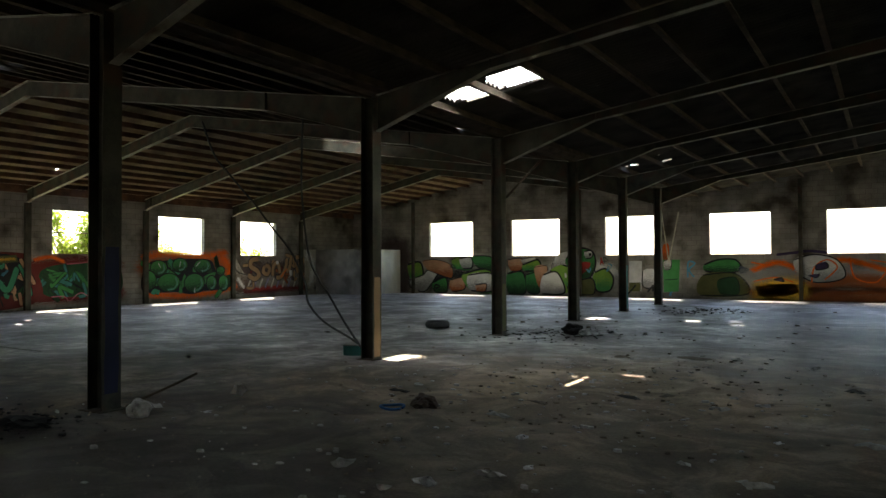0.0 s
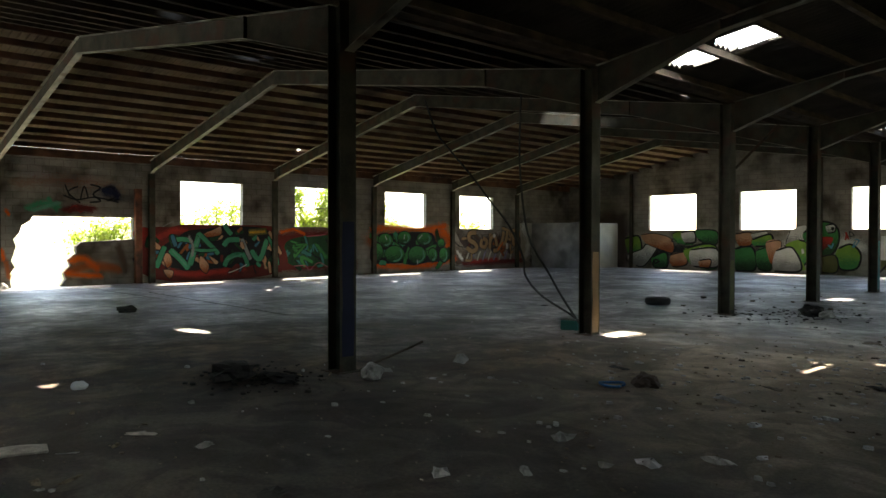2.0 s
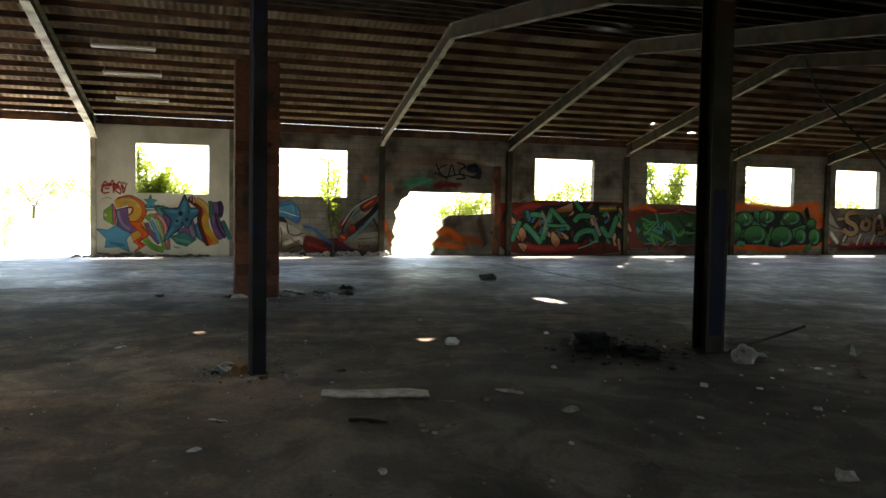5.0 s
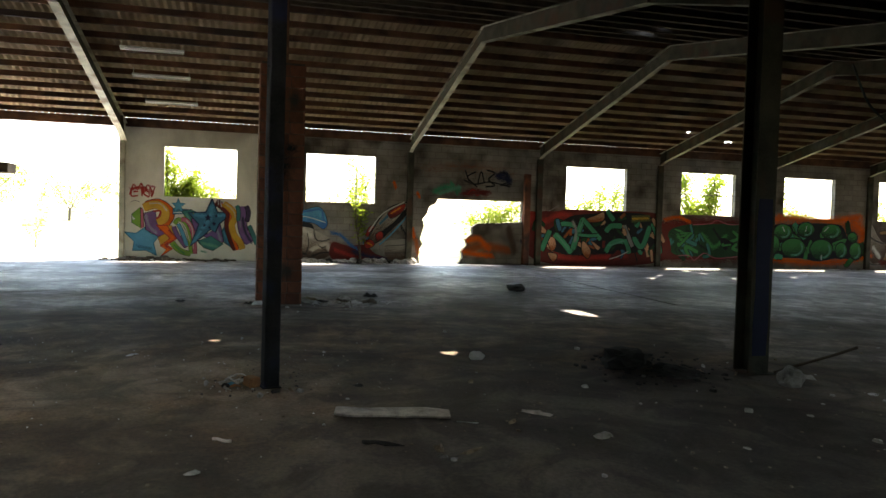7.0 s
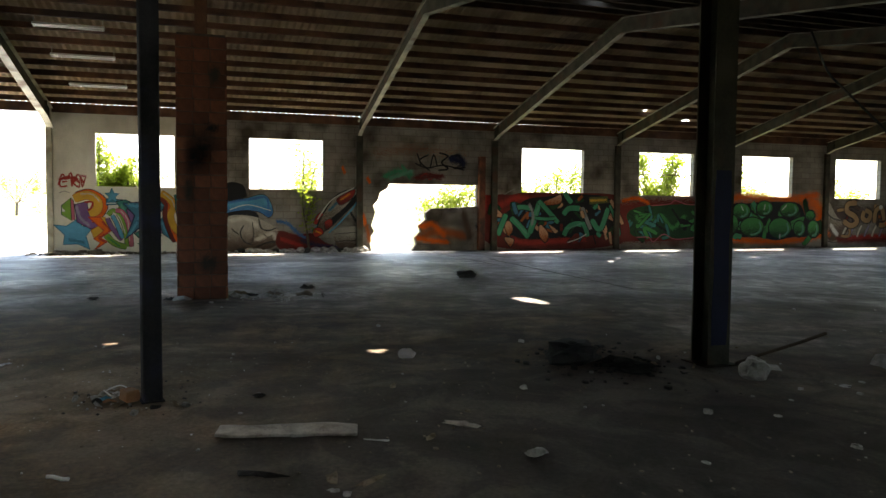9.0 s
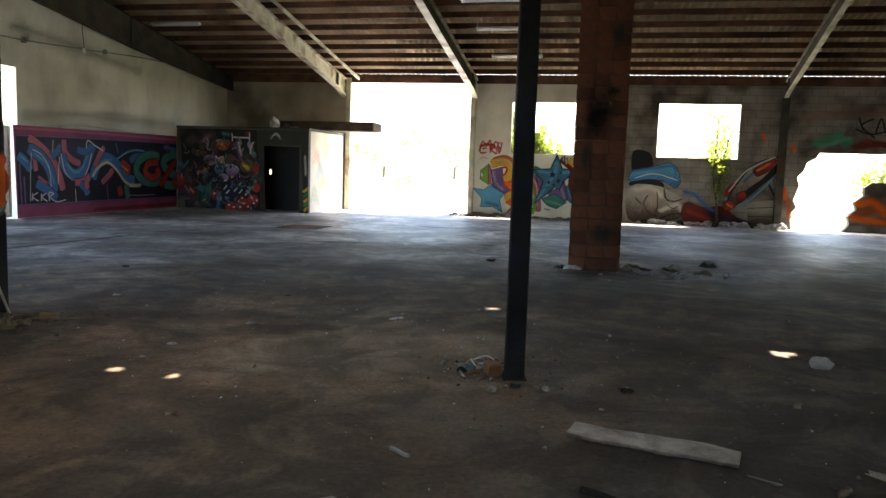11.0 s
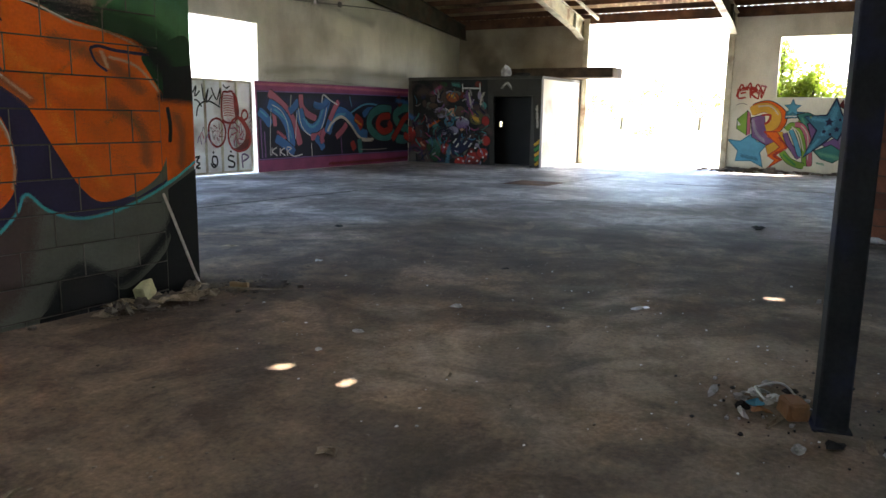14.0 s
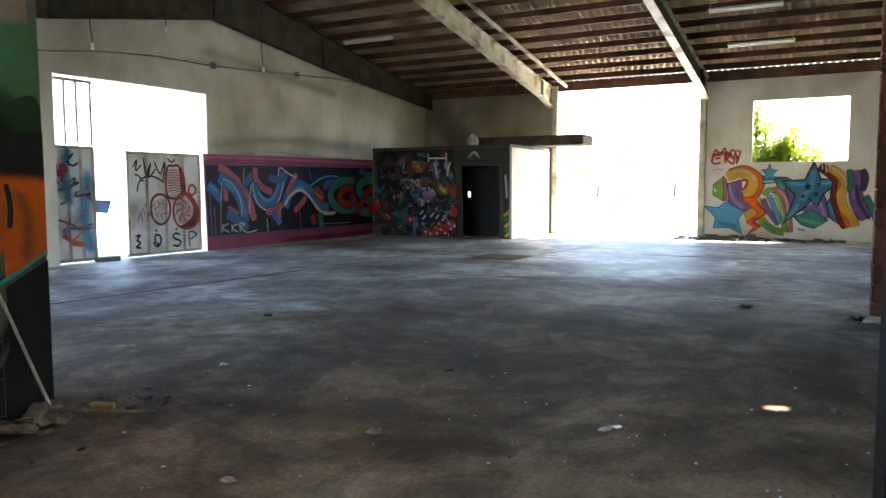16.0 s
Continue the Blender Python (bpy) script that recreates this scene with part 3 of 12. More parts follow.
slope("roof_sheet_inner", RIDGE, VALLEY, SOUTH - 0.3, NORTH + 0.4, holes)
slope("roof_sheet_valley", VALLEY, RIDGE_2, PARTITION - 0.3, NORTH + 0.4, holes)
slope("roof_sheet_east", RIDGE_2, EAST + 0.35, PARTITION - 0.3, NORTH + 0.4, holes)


def purlin(x, y0, y1, material=RUST):
    """A cold-formed Z purlin under the sheets at x."""
    z = roof(x) - 0.045
    bm = bmesh.new()
    prism(bm, [(x + a, y0, z + b) for a, b in ((-0.07, 0), (0.004, 0), (0.004, -0.153), (0.075, -0.153), (0.075, -0.135), (0.082, -0.135), (0.082, -0.16), (-0.004, -0.16), (-0.004, -0.007), (-0.07, -0.007))], (0, 1, 0), y1 - y0)
    return solid("purlin", bm, material, "rust-brown steel roof purlin", "purlin", group="roof purlins")


for k in range(12):
    purlin(WEST + 0.7 + k * 0.8, SOUTH, NORTH)
# purlins of the dim slopes are coloured darker to stand for shade
for k in range(12):
    purlin(RIDGE + 0.3 + k * 0.84, SOUTH, NORTH, CHANNEL)
for k in range(9):
    purlin(VALLEY + 0.37 + k * 1.1, PARTITION, NORTH, CHANNEL)
for k in range(11):
    purlin(RIDGE_2 + 0.4 + k * 0.88, PARTITION, NORTH, CHANNEL)
bm = bmesh.new()
box(bm, WEST - 0.2, WEST + 0.06, SOUTH, NORTH, 4.425, 4.626)
box(bm, WEST + 0.002, WEST + 0.06, SOUTH, NORTH, 4.34, 4.424)
box(bm, WEST - 0.12, WEST + 0.05, SOUTH, -7.6, 4.627, 4.69)
solid("eave_beam", bm, RUST, "dark steel eave beam along the wall top", "beam", "structure")
bm = bmesh.new()
prism(bm, [(VALLEY - 0.3, SOUTH, 4.86), (VALLEY - 0.12, SOUTH, 4.72), (VALLEY + 0.12, SOUTH, 4.72), (VALLEY + 0.3, SOUTH, 4.86), (VALLEY + 0.28, SOUTH, 4.87), (VALLEY + 0.11, SOUTH, 4.735), (VALLEY - 0.11, SOUTH, 4.735), (VALLEY - 0.28, SOUTH, 4.87)], (0, 1, 0), NORTH - SOUTH)
solid("valley_gutter", bm, CHANNEL, "sheet metal valley gutter between the two roofs", "gutter", "structure")


# ---- steel frames ----
def rafter(name, ys, pts, label, flange=0.14, coat=None, web=None):
    """An I-section rafter: pts are (x, underside, top) along it; it runs from ys[0] to ys[1]."""
    ob = thing(name, label, "rafter", group="steel rafters")
    coat = coat or STEEL
    web = web or coat
    y = {p[0]: ys[0] + (ys[1] - ys[0]) * (p[0] - pts[0][0]) / (pts[-1][0] - pts[0][0]) for p in pts}
    bm = bmesh.new()
    prism(bm, [(x, y[x] - 0.005, lo) for x, lo, hi in pts] + [(x, y[x] - 0.005, hi) for x, lo, hi in reversed(pts)], (0, 1, 0), 0.01)
    web_part = part("web", bm, web, ob)
    for nm, k, d in (("bottom_flange", 1, -0.014), ("top_flange", 2, 0.012)):
        bm = bmesh.new()
        prism(bm, [(p[0], y[p[0]] - flange / 2, p[k]) for p in pts] + [(p[0], y[p[0]] - flange / 2, p[k] + d) for p in reversed(pts)], (0, 1, 0), flange)
        part(nm, bm, coat, ob)
    for a, lo, hi in pts[1:-1]:
        bm = bmesh.new()
        box(bm, a - 0.006, a + 0.006, y[a] - flange / 2 + 0.01, y[a] - 0.006, lo, hi)
        box(bm, a - 0.006, a + 0.006, y[a] + 0.006, y[a] + flange / 2 - 0.01, lo, hi)
        part("stiffener", bm, web, web_part)
    return ob


def top(x):
    return roof(x) - 0.215


def frame_west(w, r, c):
    # light on the flanges and shade on the webs are put into their colours
    rafter("rafter", (w, r), [(WEST + 0.02, 3.97, top(WEST + 0.02)), (WEST + 0.5, 4.12, top(WEST + 0.5)), (RIDGE, 5.74, top(RIDGE - 0.01))], "steel rafter coloured pale on the lit flange, dark on the shaded web", 0.13, STEEL, COLUMN)
    rafter("rafter", (r, c), [(RIDGE, 5.74, top(RIDGE)), (VALLEY - 2.4, 4.67, top(VALLEY - 2.4)), (VALLEY - 0.16, 4.04, top(VALLEY - 0.16))], "steel rafter coloured dark for shade, with a deep haunch at the column", 0.14, DULL_STEEL, COLUMN)


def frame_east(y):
    rafter("rafter", (y, y), [(VALLEY + 0.16, 4.04, top(VALLEY + 0.16)), (VALLEY + 2.4, 4.84, top(VALLEY + 2.4)), (RIDGE_2, 5.83, top(RIDGE_2 - 0.01))], "steel rafter coloured dark for shade, with a deep haunch at the column", 0.14, DULL_STEEL, COLUMN)
    rafter("rafter", (y, y), [(RIDGE_2, 5.83, top(RIDGE_2)), (EAST - 2.4, 4.84, top(EAST - 2.4)), (EAST - 0.02, 4.0, top(EAST - 0.02))], "steel rafter coloured dark for the unlit outer bay", 0.14, DULL_STEEL, COLUMN)


def h_column(x, y, height, label, flange_tints=()):
    ob = thing("column", label, "column", (x, y, 0), group="steel columns")
    bm = bmesh.new()
    box(bm, -0.115, 0.115, -0.006, 0.006, 0.012, height)
    part("web", bm, COLUMN, ob)
    for s in (-1, 1):
        bm = bmesh.new()
        box(bm, s * 0.1245 - 0.009, s * 0.1245 + 0.009, -0.125, 0.125, 0.012, height)
        part("flange", bm, COLUMN, ob)
    bm = bmesh.new()
    box(bm, -0.2, 0.2, -0.19, 0.19, 0, 0.012)
    part("base_plate", bm, COLUMN, ob)
    for c, side, w, z0, z1 in flange_tints:
        bm = bmesh.new()
        x = 0.1345 * side
        ring = [(x, w * 0.9 * (1 + 0.1 * math.sin(k * 2.1)) * (-1 if k < 6 else 1), z0 + (z1 - z0) * (k if k < 6 else 11 - k) / 5) for k in range(12)]
        prism(bm, ring, (side, 0, 0), 0.002)
        part("sprayed_paint", bm, P[c], ob)
    return ob


for w, r, y in FRAMES:
    frame_west(w, r, y)
    frame_east(y)
    # tan on the 11.4 column paints the warm bounce light from the floor
    h_column(VALLEY, y, top(VALLEY), "dark green-brown painted steel column, scuffed and sprayed", {6.12: (("navy", 1, 0.1, 0.2, 1.9),), 11.4: (("tan", 1, 0.1, 0.05, 1.45),), 16.5: (("olive", 1, 0.1, 0.1, 1.2),), 26.2: (("teal", 1, 0.1, 0.1, 1.6),)}.get(y, ()))
for y in LEAN_FRAMES:
    # the COLUMN web and inner rafter are shaded versions of the pale steel
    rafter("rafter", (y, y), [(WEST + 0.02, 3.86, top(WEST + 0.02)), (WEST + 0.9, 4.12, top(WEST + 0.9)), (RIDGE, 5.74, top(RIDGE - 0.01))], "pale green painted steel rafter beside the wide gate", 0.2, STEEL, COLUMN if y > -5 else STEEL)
    rafter("rafter", (y, y), [(RIDGE, 5.74, top(RIDGE)), (VALLEY - 2.4, 4.67, top(VALLEY - 2.4)), (VALLEY - 0.1, 4.2, top(VALLEY - 0.1))], "steel rafter coloured dark for the shaded bay", 0.2, COLUMN)
y = LEAN_FRAMES[0]
bm = bmesh.new()
prism(bm, [(WEST + 0.3, y + 0.55, roof(WEST + 0.3) - 0.29), (RIDGE - 0.2, y + 0.55, roof(RIDGE - 0.2) - 0.29), (RIDGE - 0.2, y + 0.55, roof(RIDGE - 0.2) - 0.21), (WEST + 0.3, y + 0.55, roof(WEST + 0.3) - 0.21)], (0, 1, 0), 0.06)
solid("roof_bar", bm, STEEL, "pale steel bar along the rafter under the roof", "beam")
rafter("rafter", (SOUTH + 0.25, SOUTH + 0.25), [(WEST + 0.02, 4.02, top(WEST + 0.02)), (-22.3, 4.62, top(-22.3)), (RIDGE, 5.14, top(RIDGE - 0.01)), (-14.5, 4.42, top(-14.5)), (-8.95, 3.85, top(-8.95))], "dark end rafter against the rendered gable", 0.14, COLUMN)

for y, r, c in FRAMES:
    bm = bmesh.new()
    box(bm, WEST + 0.002, WEST + 0.14, y - 0.11, y + 0.11, 0, 3.98, 0.01)
    solid("pilaster", bm, COLUMN, "dark steel wall post against the block wall", "post", group="wall posts")
bm = bmesh.new()
box(bm, WEST - 0.05, WEST + 0.12, -7.54, -7.36, 0, 4.5, 0.01)
solid("gate_post", bm, STEEL, "pale steel post of the wide gate opening", "post")
bm = bmesh.new()
box(bm, WEST - 0.1, WEST + 0.1, -3.18, -3.0, 0, 4.5, 0.01)
solid("gate_post", bm, STEEL, "dark steel post of the wide gate opening", "post")
bm = bmesh.new()
box(bm, WEST + 0.002, WEST + 0.2, 10.92, 11.16, 0, 3.4, 0.015)
solid("pier", bm, BRICK, "narrow brick pier beside the broken opening", "pier")
for x in (-23.9, -14.0, -4.0, -26.9):
    bm = bmesh.new()
    box(bm, x - 0.08, x + 0.08, NORTH - 0.14, NORTH - 0.002, 0, min(5.3, roof(x) - 0.25), 0.01)
    solid("pilaster", bm, COLUMN, "dark steel post against the gable wall", "post", group="wall posts")

for p, q, nm in (((-9.6, NORTH - 0.16, 1.72), (-9.93, NORTH - 0.16, 4.08), "pale steel brace bar forming a V against the gable wall"), ((-9.6, NORTH - 0.12, 1.72), (-9.14, NORTH - 0.12, 4.04), "pale steel brace bar forming a V against the gable wall"),
                 ((-8.53, 16.62, 3.24), (-7.6, 16.62, 4.1), "thin dark steel brace between column and rafter")):
    bm = bmesh.new()
    tube(bm, [p, tuple((Vector(p) + Vector(q)) / 2), q], 0.03, 6)
    solid("brace", bm, STEEL if "pale" in nm else COLUMN, nm, "brace", group="braces")

bm = bmesh.new()
tube(bm, [(WEST - 0.11, 17.64, 2.93), (WEST - 0.11, 18.9, 2.92), (WEST - 0.11, 20.16, 2.93)], 0.018, 6)
solid("window_bar", bm, CHANNEL, "thin dark steel bar across a window hole", "bar")

# slim square post where a column was replaced
ob = thing("box_post", "slim blue-grey square steel post with stained rubble at its foot", "post", (-8.6, 0.945, 0), 12)
bm = bmesh.new()
box(bm, -0.07, 0.07, -0.07, 0.07, 0.01, 4.7, 0.008)
part("shaft", bm, BLUE_COLUMN, ob)
bm = bmesh.new()
box(bm, -0.085, 0.085, -0.085, 0.085, 0, 0.01)
part("base_plate", bm, BLUE_COLUMN, ob)


# ---- corner partition and shed ----
bm = bmesh.new()
box(bm, WEST + 0.003, -24.8, 33.0, 33.16, 0, 2.45, 0.01)
solid("low_partition", bm, CONCRETE, "low unpainted partition wall in the far corner", "wall", "structure")
# the light on this end is put into its paler material
bm = bmesh.new()
box(bm, -24.96, -24.8, 33.163, NORTH - 0.003, 0, 2.45, 0.01)
solid("low_partition_end", bm, RENDER, "lit end of the low partition wall, coloured white", "wall", "structure")

SHED_X, SHED_Y = -25.0, -7.58
to_s = lambda u, d, z: (SHED_X - d, u, z)
shed = thing("shed", "low walled shed in the corner covered in dark spray paint", "shed")
w = wall("front_wall", SOUTH + 0.003, SHED_Y, 0, 2.52, [(-9.1, -7.88, 0, 2.03)], to_s, 0.15, DARK_CONCRETE, "")
w.parent = shed
for k in list(w.keys()):
    del w[k]
bm = bmesh.new()
box(bm, WEST + 0.14, SHED_X - 0.153, SHED_Y - 0.15, SHED_Y, 0, 2.52)
part("side_wall", bm, RENDER, shed)
# added black wall that makes the unlit inside behind the doorway dark
w = wall("inner_wall", SOUTH + 0.004, SHED_Y - 0.153, 0, 2.51, [(-9.35, -9.23, 1.14, 1.3)], lambda u, d, z: (SHED_X - 0.9 - d, u, z), 0.1, P["black"], "black wall added for the unlit shed interior, with a small hole")
w.parent = shed
for k in list(w.keys()):
    del w[k]
tagged(w, "black wall added for the unlit shed interior, with a small hole")
bm = bmesh.new()
box(bm, WEST + 0.01, SHED_X + 0.03, SOUTH + 0.003, SHED_Y + 0.03, 2.523, 2.6)
part("roof_slab", bm, DARK_CONCRETE, shed)
bm = bmesh.new()
box(bm, -27.2, -26.3, -9.5, -5.95, 2.605, 2.9, 0.02)
solid("channel_beam", bm, CHANNEL, "long dark rusted channel lying on the shed roof", "beam")



# ---- spray paint ----
FACES = {"west": lambda u, v, d: (WEST + d, u, v), "north": lambda u, v, d: (u, NORTH - d, v), "south": lambda u, v, d: (u, SOUTH + d, v),
         "block": lambda u, v, d: (u, PARTITION + d, v), "shed": lambda u, v, d: (SHED_X + d, u, v), "gate": lambda u, v, d: (u, SOUTH - 0.053 + d, v),
         "side": lambda u, v, d: (u, SHED_Y + d, v), "leaf": lambda u, v, d: (u, SOUTH - 0.073 + d, v)}
COURSE, LONG, JOINT = 0.2325, 0.455, 0.011
BLOCK_X0, BLOCK_X1 = -8.7, -5.2


def block_rects():
    """Face rectangles of the near block wall: (u0, u1, v0, v1)."""
    made = []
    for r in range(-1, 23):
        z0, z1 = max(0.0, 0.04 + r * COURSE), 0.04 + (r + 1) * COURSE - JOINT
        u = BLOCK_X0 - (0.2 if r % 2 else 0.0)
        while u < BLOCK_X1:
            a, b = max(u, BLOCK_X0), min(u + LONG - JOINT, BLOCK_X1)
            if b - a > 0.04 and z1 - z0 > 0.02:
                made.append((a, b, z0, z1))
            u += LONG
    return made


RECTS = block_rects()


def clipped(tri, rect):
    """A convex outline cut to a rectangle."""
    for axis, lim, sign in ((0, rect[0], 1), (0, rect[1], -1), (1, rect[2], 1), (1, rect[3], -1)):
        kept = []
        for i, p in enumerate(tri):
            q = tri[(i + 1) % len(tri)]
            a, b = sign * (p[axis] - lim), sign * (q[axis] - lim)
            if a >= 0:
                kept.append(p)
            if (a < 0) != (b < 0) and a != b:
                k = a / (a - b)
                kept.append((p[0] + (q[0] - p[0]) * k, p[1] + (q[1] - p[1]) * k))
        tri = kept
        if len(tri) < 3:
            return []
    return tri


def curve(pts, closed, n=5):
    """A smooth line through the points."""
    pts, out, m = [Vector(p) for p in pts], [], len(pts)
    for i in range(m if closed else m - 1):
        p0, p1, p2, p3 = [pts[(i + k) % m] if closed else pts[min(max(i + k, 0), m - 1)] for k in (-1, 0, 1, 2)]
        for k in range(n):
            t = k / n
            out.append(0.5 * (2 * p1 + (p2 - p0) * t + (2 * p0 - 5 * p1 + 4 * p2 - p3) * t * t + (3 * p1 - p0 - 3 * p2 + p3) * t ** 3))
    if not closed:
        out.append(pts[-1])
    return out


def outlines(kind, width, pts):
    """Flat convex pieces of one sprayed shape, and the middle line of a stroke."""
    if kind in ("line", "mist", "veil", "ring", "edge"):
        shut = kind in ("ring", "edge")
        mid = [Vector(p) for p in pts] if kind == "edge" else curve(pts, shut)
        if shut:
            mid = mid + [mid[0]]
        side = []
        for i, p in enumerate(mid):
            way = (mid[min(i + 1, len(mid) - 1)] - mid[max(i - 1, 0)])
            way = way.normalized() if way.length > 1e-6 else Vector((1, 0))
            w = width / 2 * (0.75 if i in (0, len(mid) - 1) and not shut else 1.0)
            across = Vector((-way.y, way.x)) * w
            side.append((p + across, p, p - across))
        if kind in ("mist", "veil"):
            # a sprayed stroke fades at its sides and ends
            for i, k in ((0, 1), (-1, -2)):
                off = (mid[i] - mid[k])
                off = off.normalized() * width / 2 if off.length > 1e-6 else Vector((0, 0))
                cap = tuple(p + off for p in side[i])
                side = [cap] + side if i == 0 else side + [cap]
            return [[tuple(a[k]), tuple(b[k]), tuple(b[k + 1]), tuple(a[k + 1])] for a, b in zip(side, side[1:]) for k in (0, 1)], mid
        return [[tuple(a[0]), tuple(b[0]), tuple(b[2]), tuple(a[2])] for a, b in zip(side, side[1:])], mid
    ring = curve(pts, True, 6) if kind == "blob" else [Vector(p) for p in pts]
    from mathutils.geometry import tessellate_polygon
    return [[tuple(ring[i]) for i in t] for t in tessellate_polygon([[Vector((p.x, p.y, 0)) for p in ring]])], []


def away(p, mid):
    """Distance of a point from a line of points."""
    best = 9.0
    for a, b in zip(mid, mid[1:]):
        ab = b - a
        k = min(1, max(0, (p - a).dot(ab) / max(ab.length_squared, 1e-9)))
        best = min(best, (p - a - ab * k).length)
    return best


DEEPER = dict(white="grey", lime="green", green="darkgreen", jade="teal", peach="rust", orange="rust", sky="blue", blue="navy", amber="orange", red="darkred", pink="magenta", tan="brown", cream="tan", purple="violet", cyan="teal", mint="green", teal="darkgreen", stone="brown", grey="slate", magenta="violet", lilac="purple")
PAINTED = {}
LIMITS = {"shed": (SOUTH + 0.01, SHED_Y - 0.005, 0.01, 2.515), "south": (-24.97, -14.0, 0.01, 5.0), "side": (WEST + 0.15, SHED_X - 0.16, 0.01, 2.5)}


def mural(face, label, lift=0.004):
    ob = thing("mural", label, "graffiti", group="murals")
    PAINTED[ob.name] = [face, lift, 0]
    return ob


def spray(ob, colour, kind, width, pts):
    """One sprayed shape on the mural's wall; each lies a hair above the last."""
    face, lift, k = PAINTED[ob.name]
    PAINTED[ob.name][2] += 1
    place, d = FACES[face], lift + 0.00012 * k
    if face == "north" and kind == "ring":
        kind, width, pts = "line", width * (0.7 + 0.5 * (k % 3)), pts[k % 2:] + pts[:k % 2]
    bm = bmesh.new()
    cover = bm.verts.layers.float.new("cover")
    pieces, mid = outlines(kind, width, pts)
    for piece in pieces:
        cuts = [piece]
        if face == "block":
            lo, hi = min(p[0] for p in piece), max(p[0] for p in piece)
            lz, hz = min(p[1] for p in piece), max(p[1] for p in piece)
            post = (-9.02, -8.7045, 0.0, 4.7)
            cuts = [clipped(piece, r) for r in RECTS + [post] if r[0] < hi and r[1] > lo and r[2] < hz and r[3] > lz]
        else:
            cuts = [clipped(piece, LIMITS.get(face, (-99, 99, 0.01, 9)))]
        for c in cuts:
            if len(c) > 2:
                try:
                    vs = [bm.verts.new(place(*p, d)) for p in c]
                    if kind in ("mist", "veil"):
                        for v, p in zip(vs, c):
                            v[cover] = (0.45 if kind == "veil" else 1.0) * max(0.0, 1 - away(Vector(p), mid) / (width / 2))
                    bm.faces.new(vs)
                except ValueError:
                    pass
    bmesh.ops.remove_doubles(bm, verts=bm.verts, dist=1e-4)
    tall = max(p[1] for p in pts) - min(p[1] for p in pts)
    if kind == "blob" and face != "block" and tall > 0.35 and colour in DEEPER and bm.faces:
        # a darker tone sprayed in from below
        low, deep = min(p[1] for p in pts), bm.copy()
        shade = deep.verts.layers.float["cover"]
        for v in deep.verts:
            v[shade] = max(0.0, 1.1 * (1 - (v.co.z - low) / tall / 0.85))
            v.co += Vector(place(0, 0, 0.00006)) - Vector(place(0, 0, 0))
        part("paint_shade", deep, M[DEEPER[colour]], ob)
    if bm.faces:
        part("paint_shape", bm, M[colour] if kind in ("mist", "veil") else P[colour], ob)
    else:
        bm.free()


m = mural('block', 'orange and indigo spray mural with green clouds across the blocks')
spray(m, 'rosegrey', 'poly', 0, [(-6.39, 2.45), (-8.95, 2.99), (-8.96, 2.11), (-6.36, 1.85)])
for v_ in (2.62, 2.85, 3.1):
    spray(m, 'clay', 'veil', 0.26, [(-6.3, v_ - 0.3), (-7.4, v_ - 0.05), (-8.2, v_ + 0.05), (-8.95, v_ + 0.1)])
spray(m, 'dusk', 'poly', 0, [(-6.31, 0.91), (-7.63, 0.82), (-7.49, 0.23), (-7.28, 0.06), (-7.2, -0.48), (-6.26, -0.23)])
spray(m, 'slate', 'poly', 0, [(-7.63, 0.87), (-9.01, 1.04), (-9.03, -0.54), (-7.2, -0.48), (-7.28, 0.06), (-7.49, 0.23)])
spray(m, 'dusk', 'mist', 0.27, [(-7.63, 0.78), (-7.51, 0.28), (-7.28, 0.06), (-7.21, -0.31)])
spray(m, 'fern', 'blob', 0, [(-6.77, 2.08), (-6.92, 2.22), (-7.11, 2.31), (-7.32, 2.33), (-7.54, 2.42), (-7.73, 2.43), (-7.82, 2.31), (-7.9, 2.17), (-7.87, 2.06), (-7.31, 2.01), (-7.03, 1.99), (-6.84, 2.0)])
spray(m, 'fern', 'mist', 0.14, [(-6.81, 2.16), (-6.96, 2.27), (-7.32, 2.37), (-7.73, 2.47), (-7.87, 2.31), (-7.93, 2.15)])
spray(m, 'fern', 'blob', 0, [(-8.27, 2.11), (-8.41, 2.24), (-8.59, 2.32), (-9.0, 2.38), (-9.0, 1.79), (-8.59, 1.84), (-8.3, 1.97)])
spray(m, 'fern', 'mist', 0.162, [(-8.21, 2.12), (-8.38, 2.27), (-8.65, 2.37), (-8.98, 2.43)])
spray(m, 'darkgreen', 'blob', 0, [(-6.95, 2.05), (-7.31, 2.07), (-7.87, 2.05), (-8.18, 2.02), (-8.47, 1.95), (-8.71, 1.92), (-9.0, 1.99), (-9.01, 1.45), (-8.72, 1.56), (-8.47, 1.76), (-7.77, 1.95), (-7.31, 2.02), (-7.07, 2.01)])
spray(m, 'darkgreen', 'mist', 0.175, [(-6.95, 2.09), (-7.4, 2.09), (-7.92, 2.08), (-8.41, 1.98), (-8.91, 1.89)])
spray(m, 'black', 'mist', 0.3, [(-7.0, 2.08), (-7.5, 2.12), (-7.95, 2.1), (-8.3, 2.04), (-8.6, 1.96), (-8.8, 1.75)])
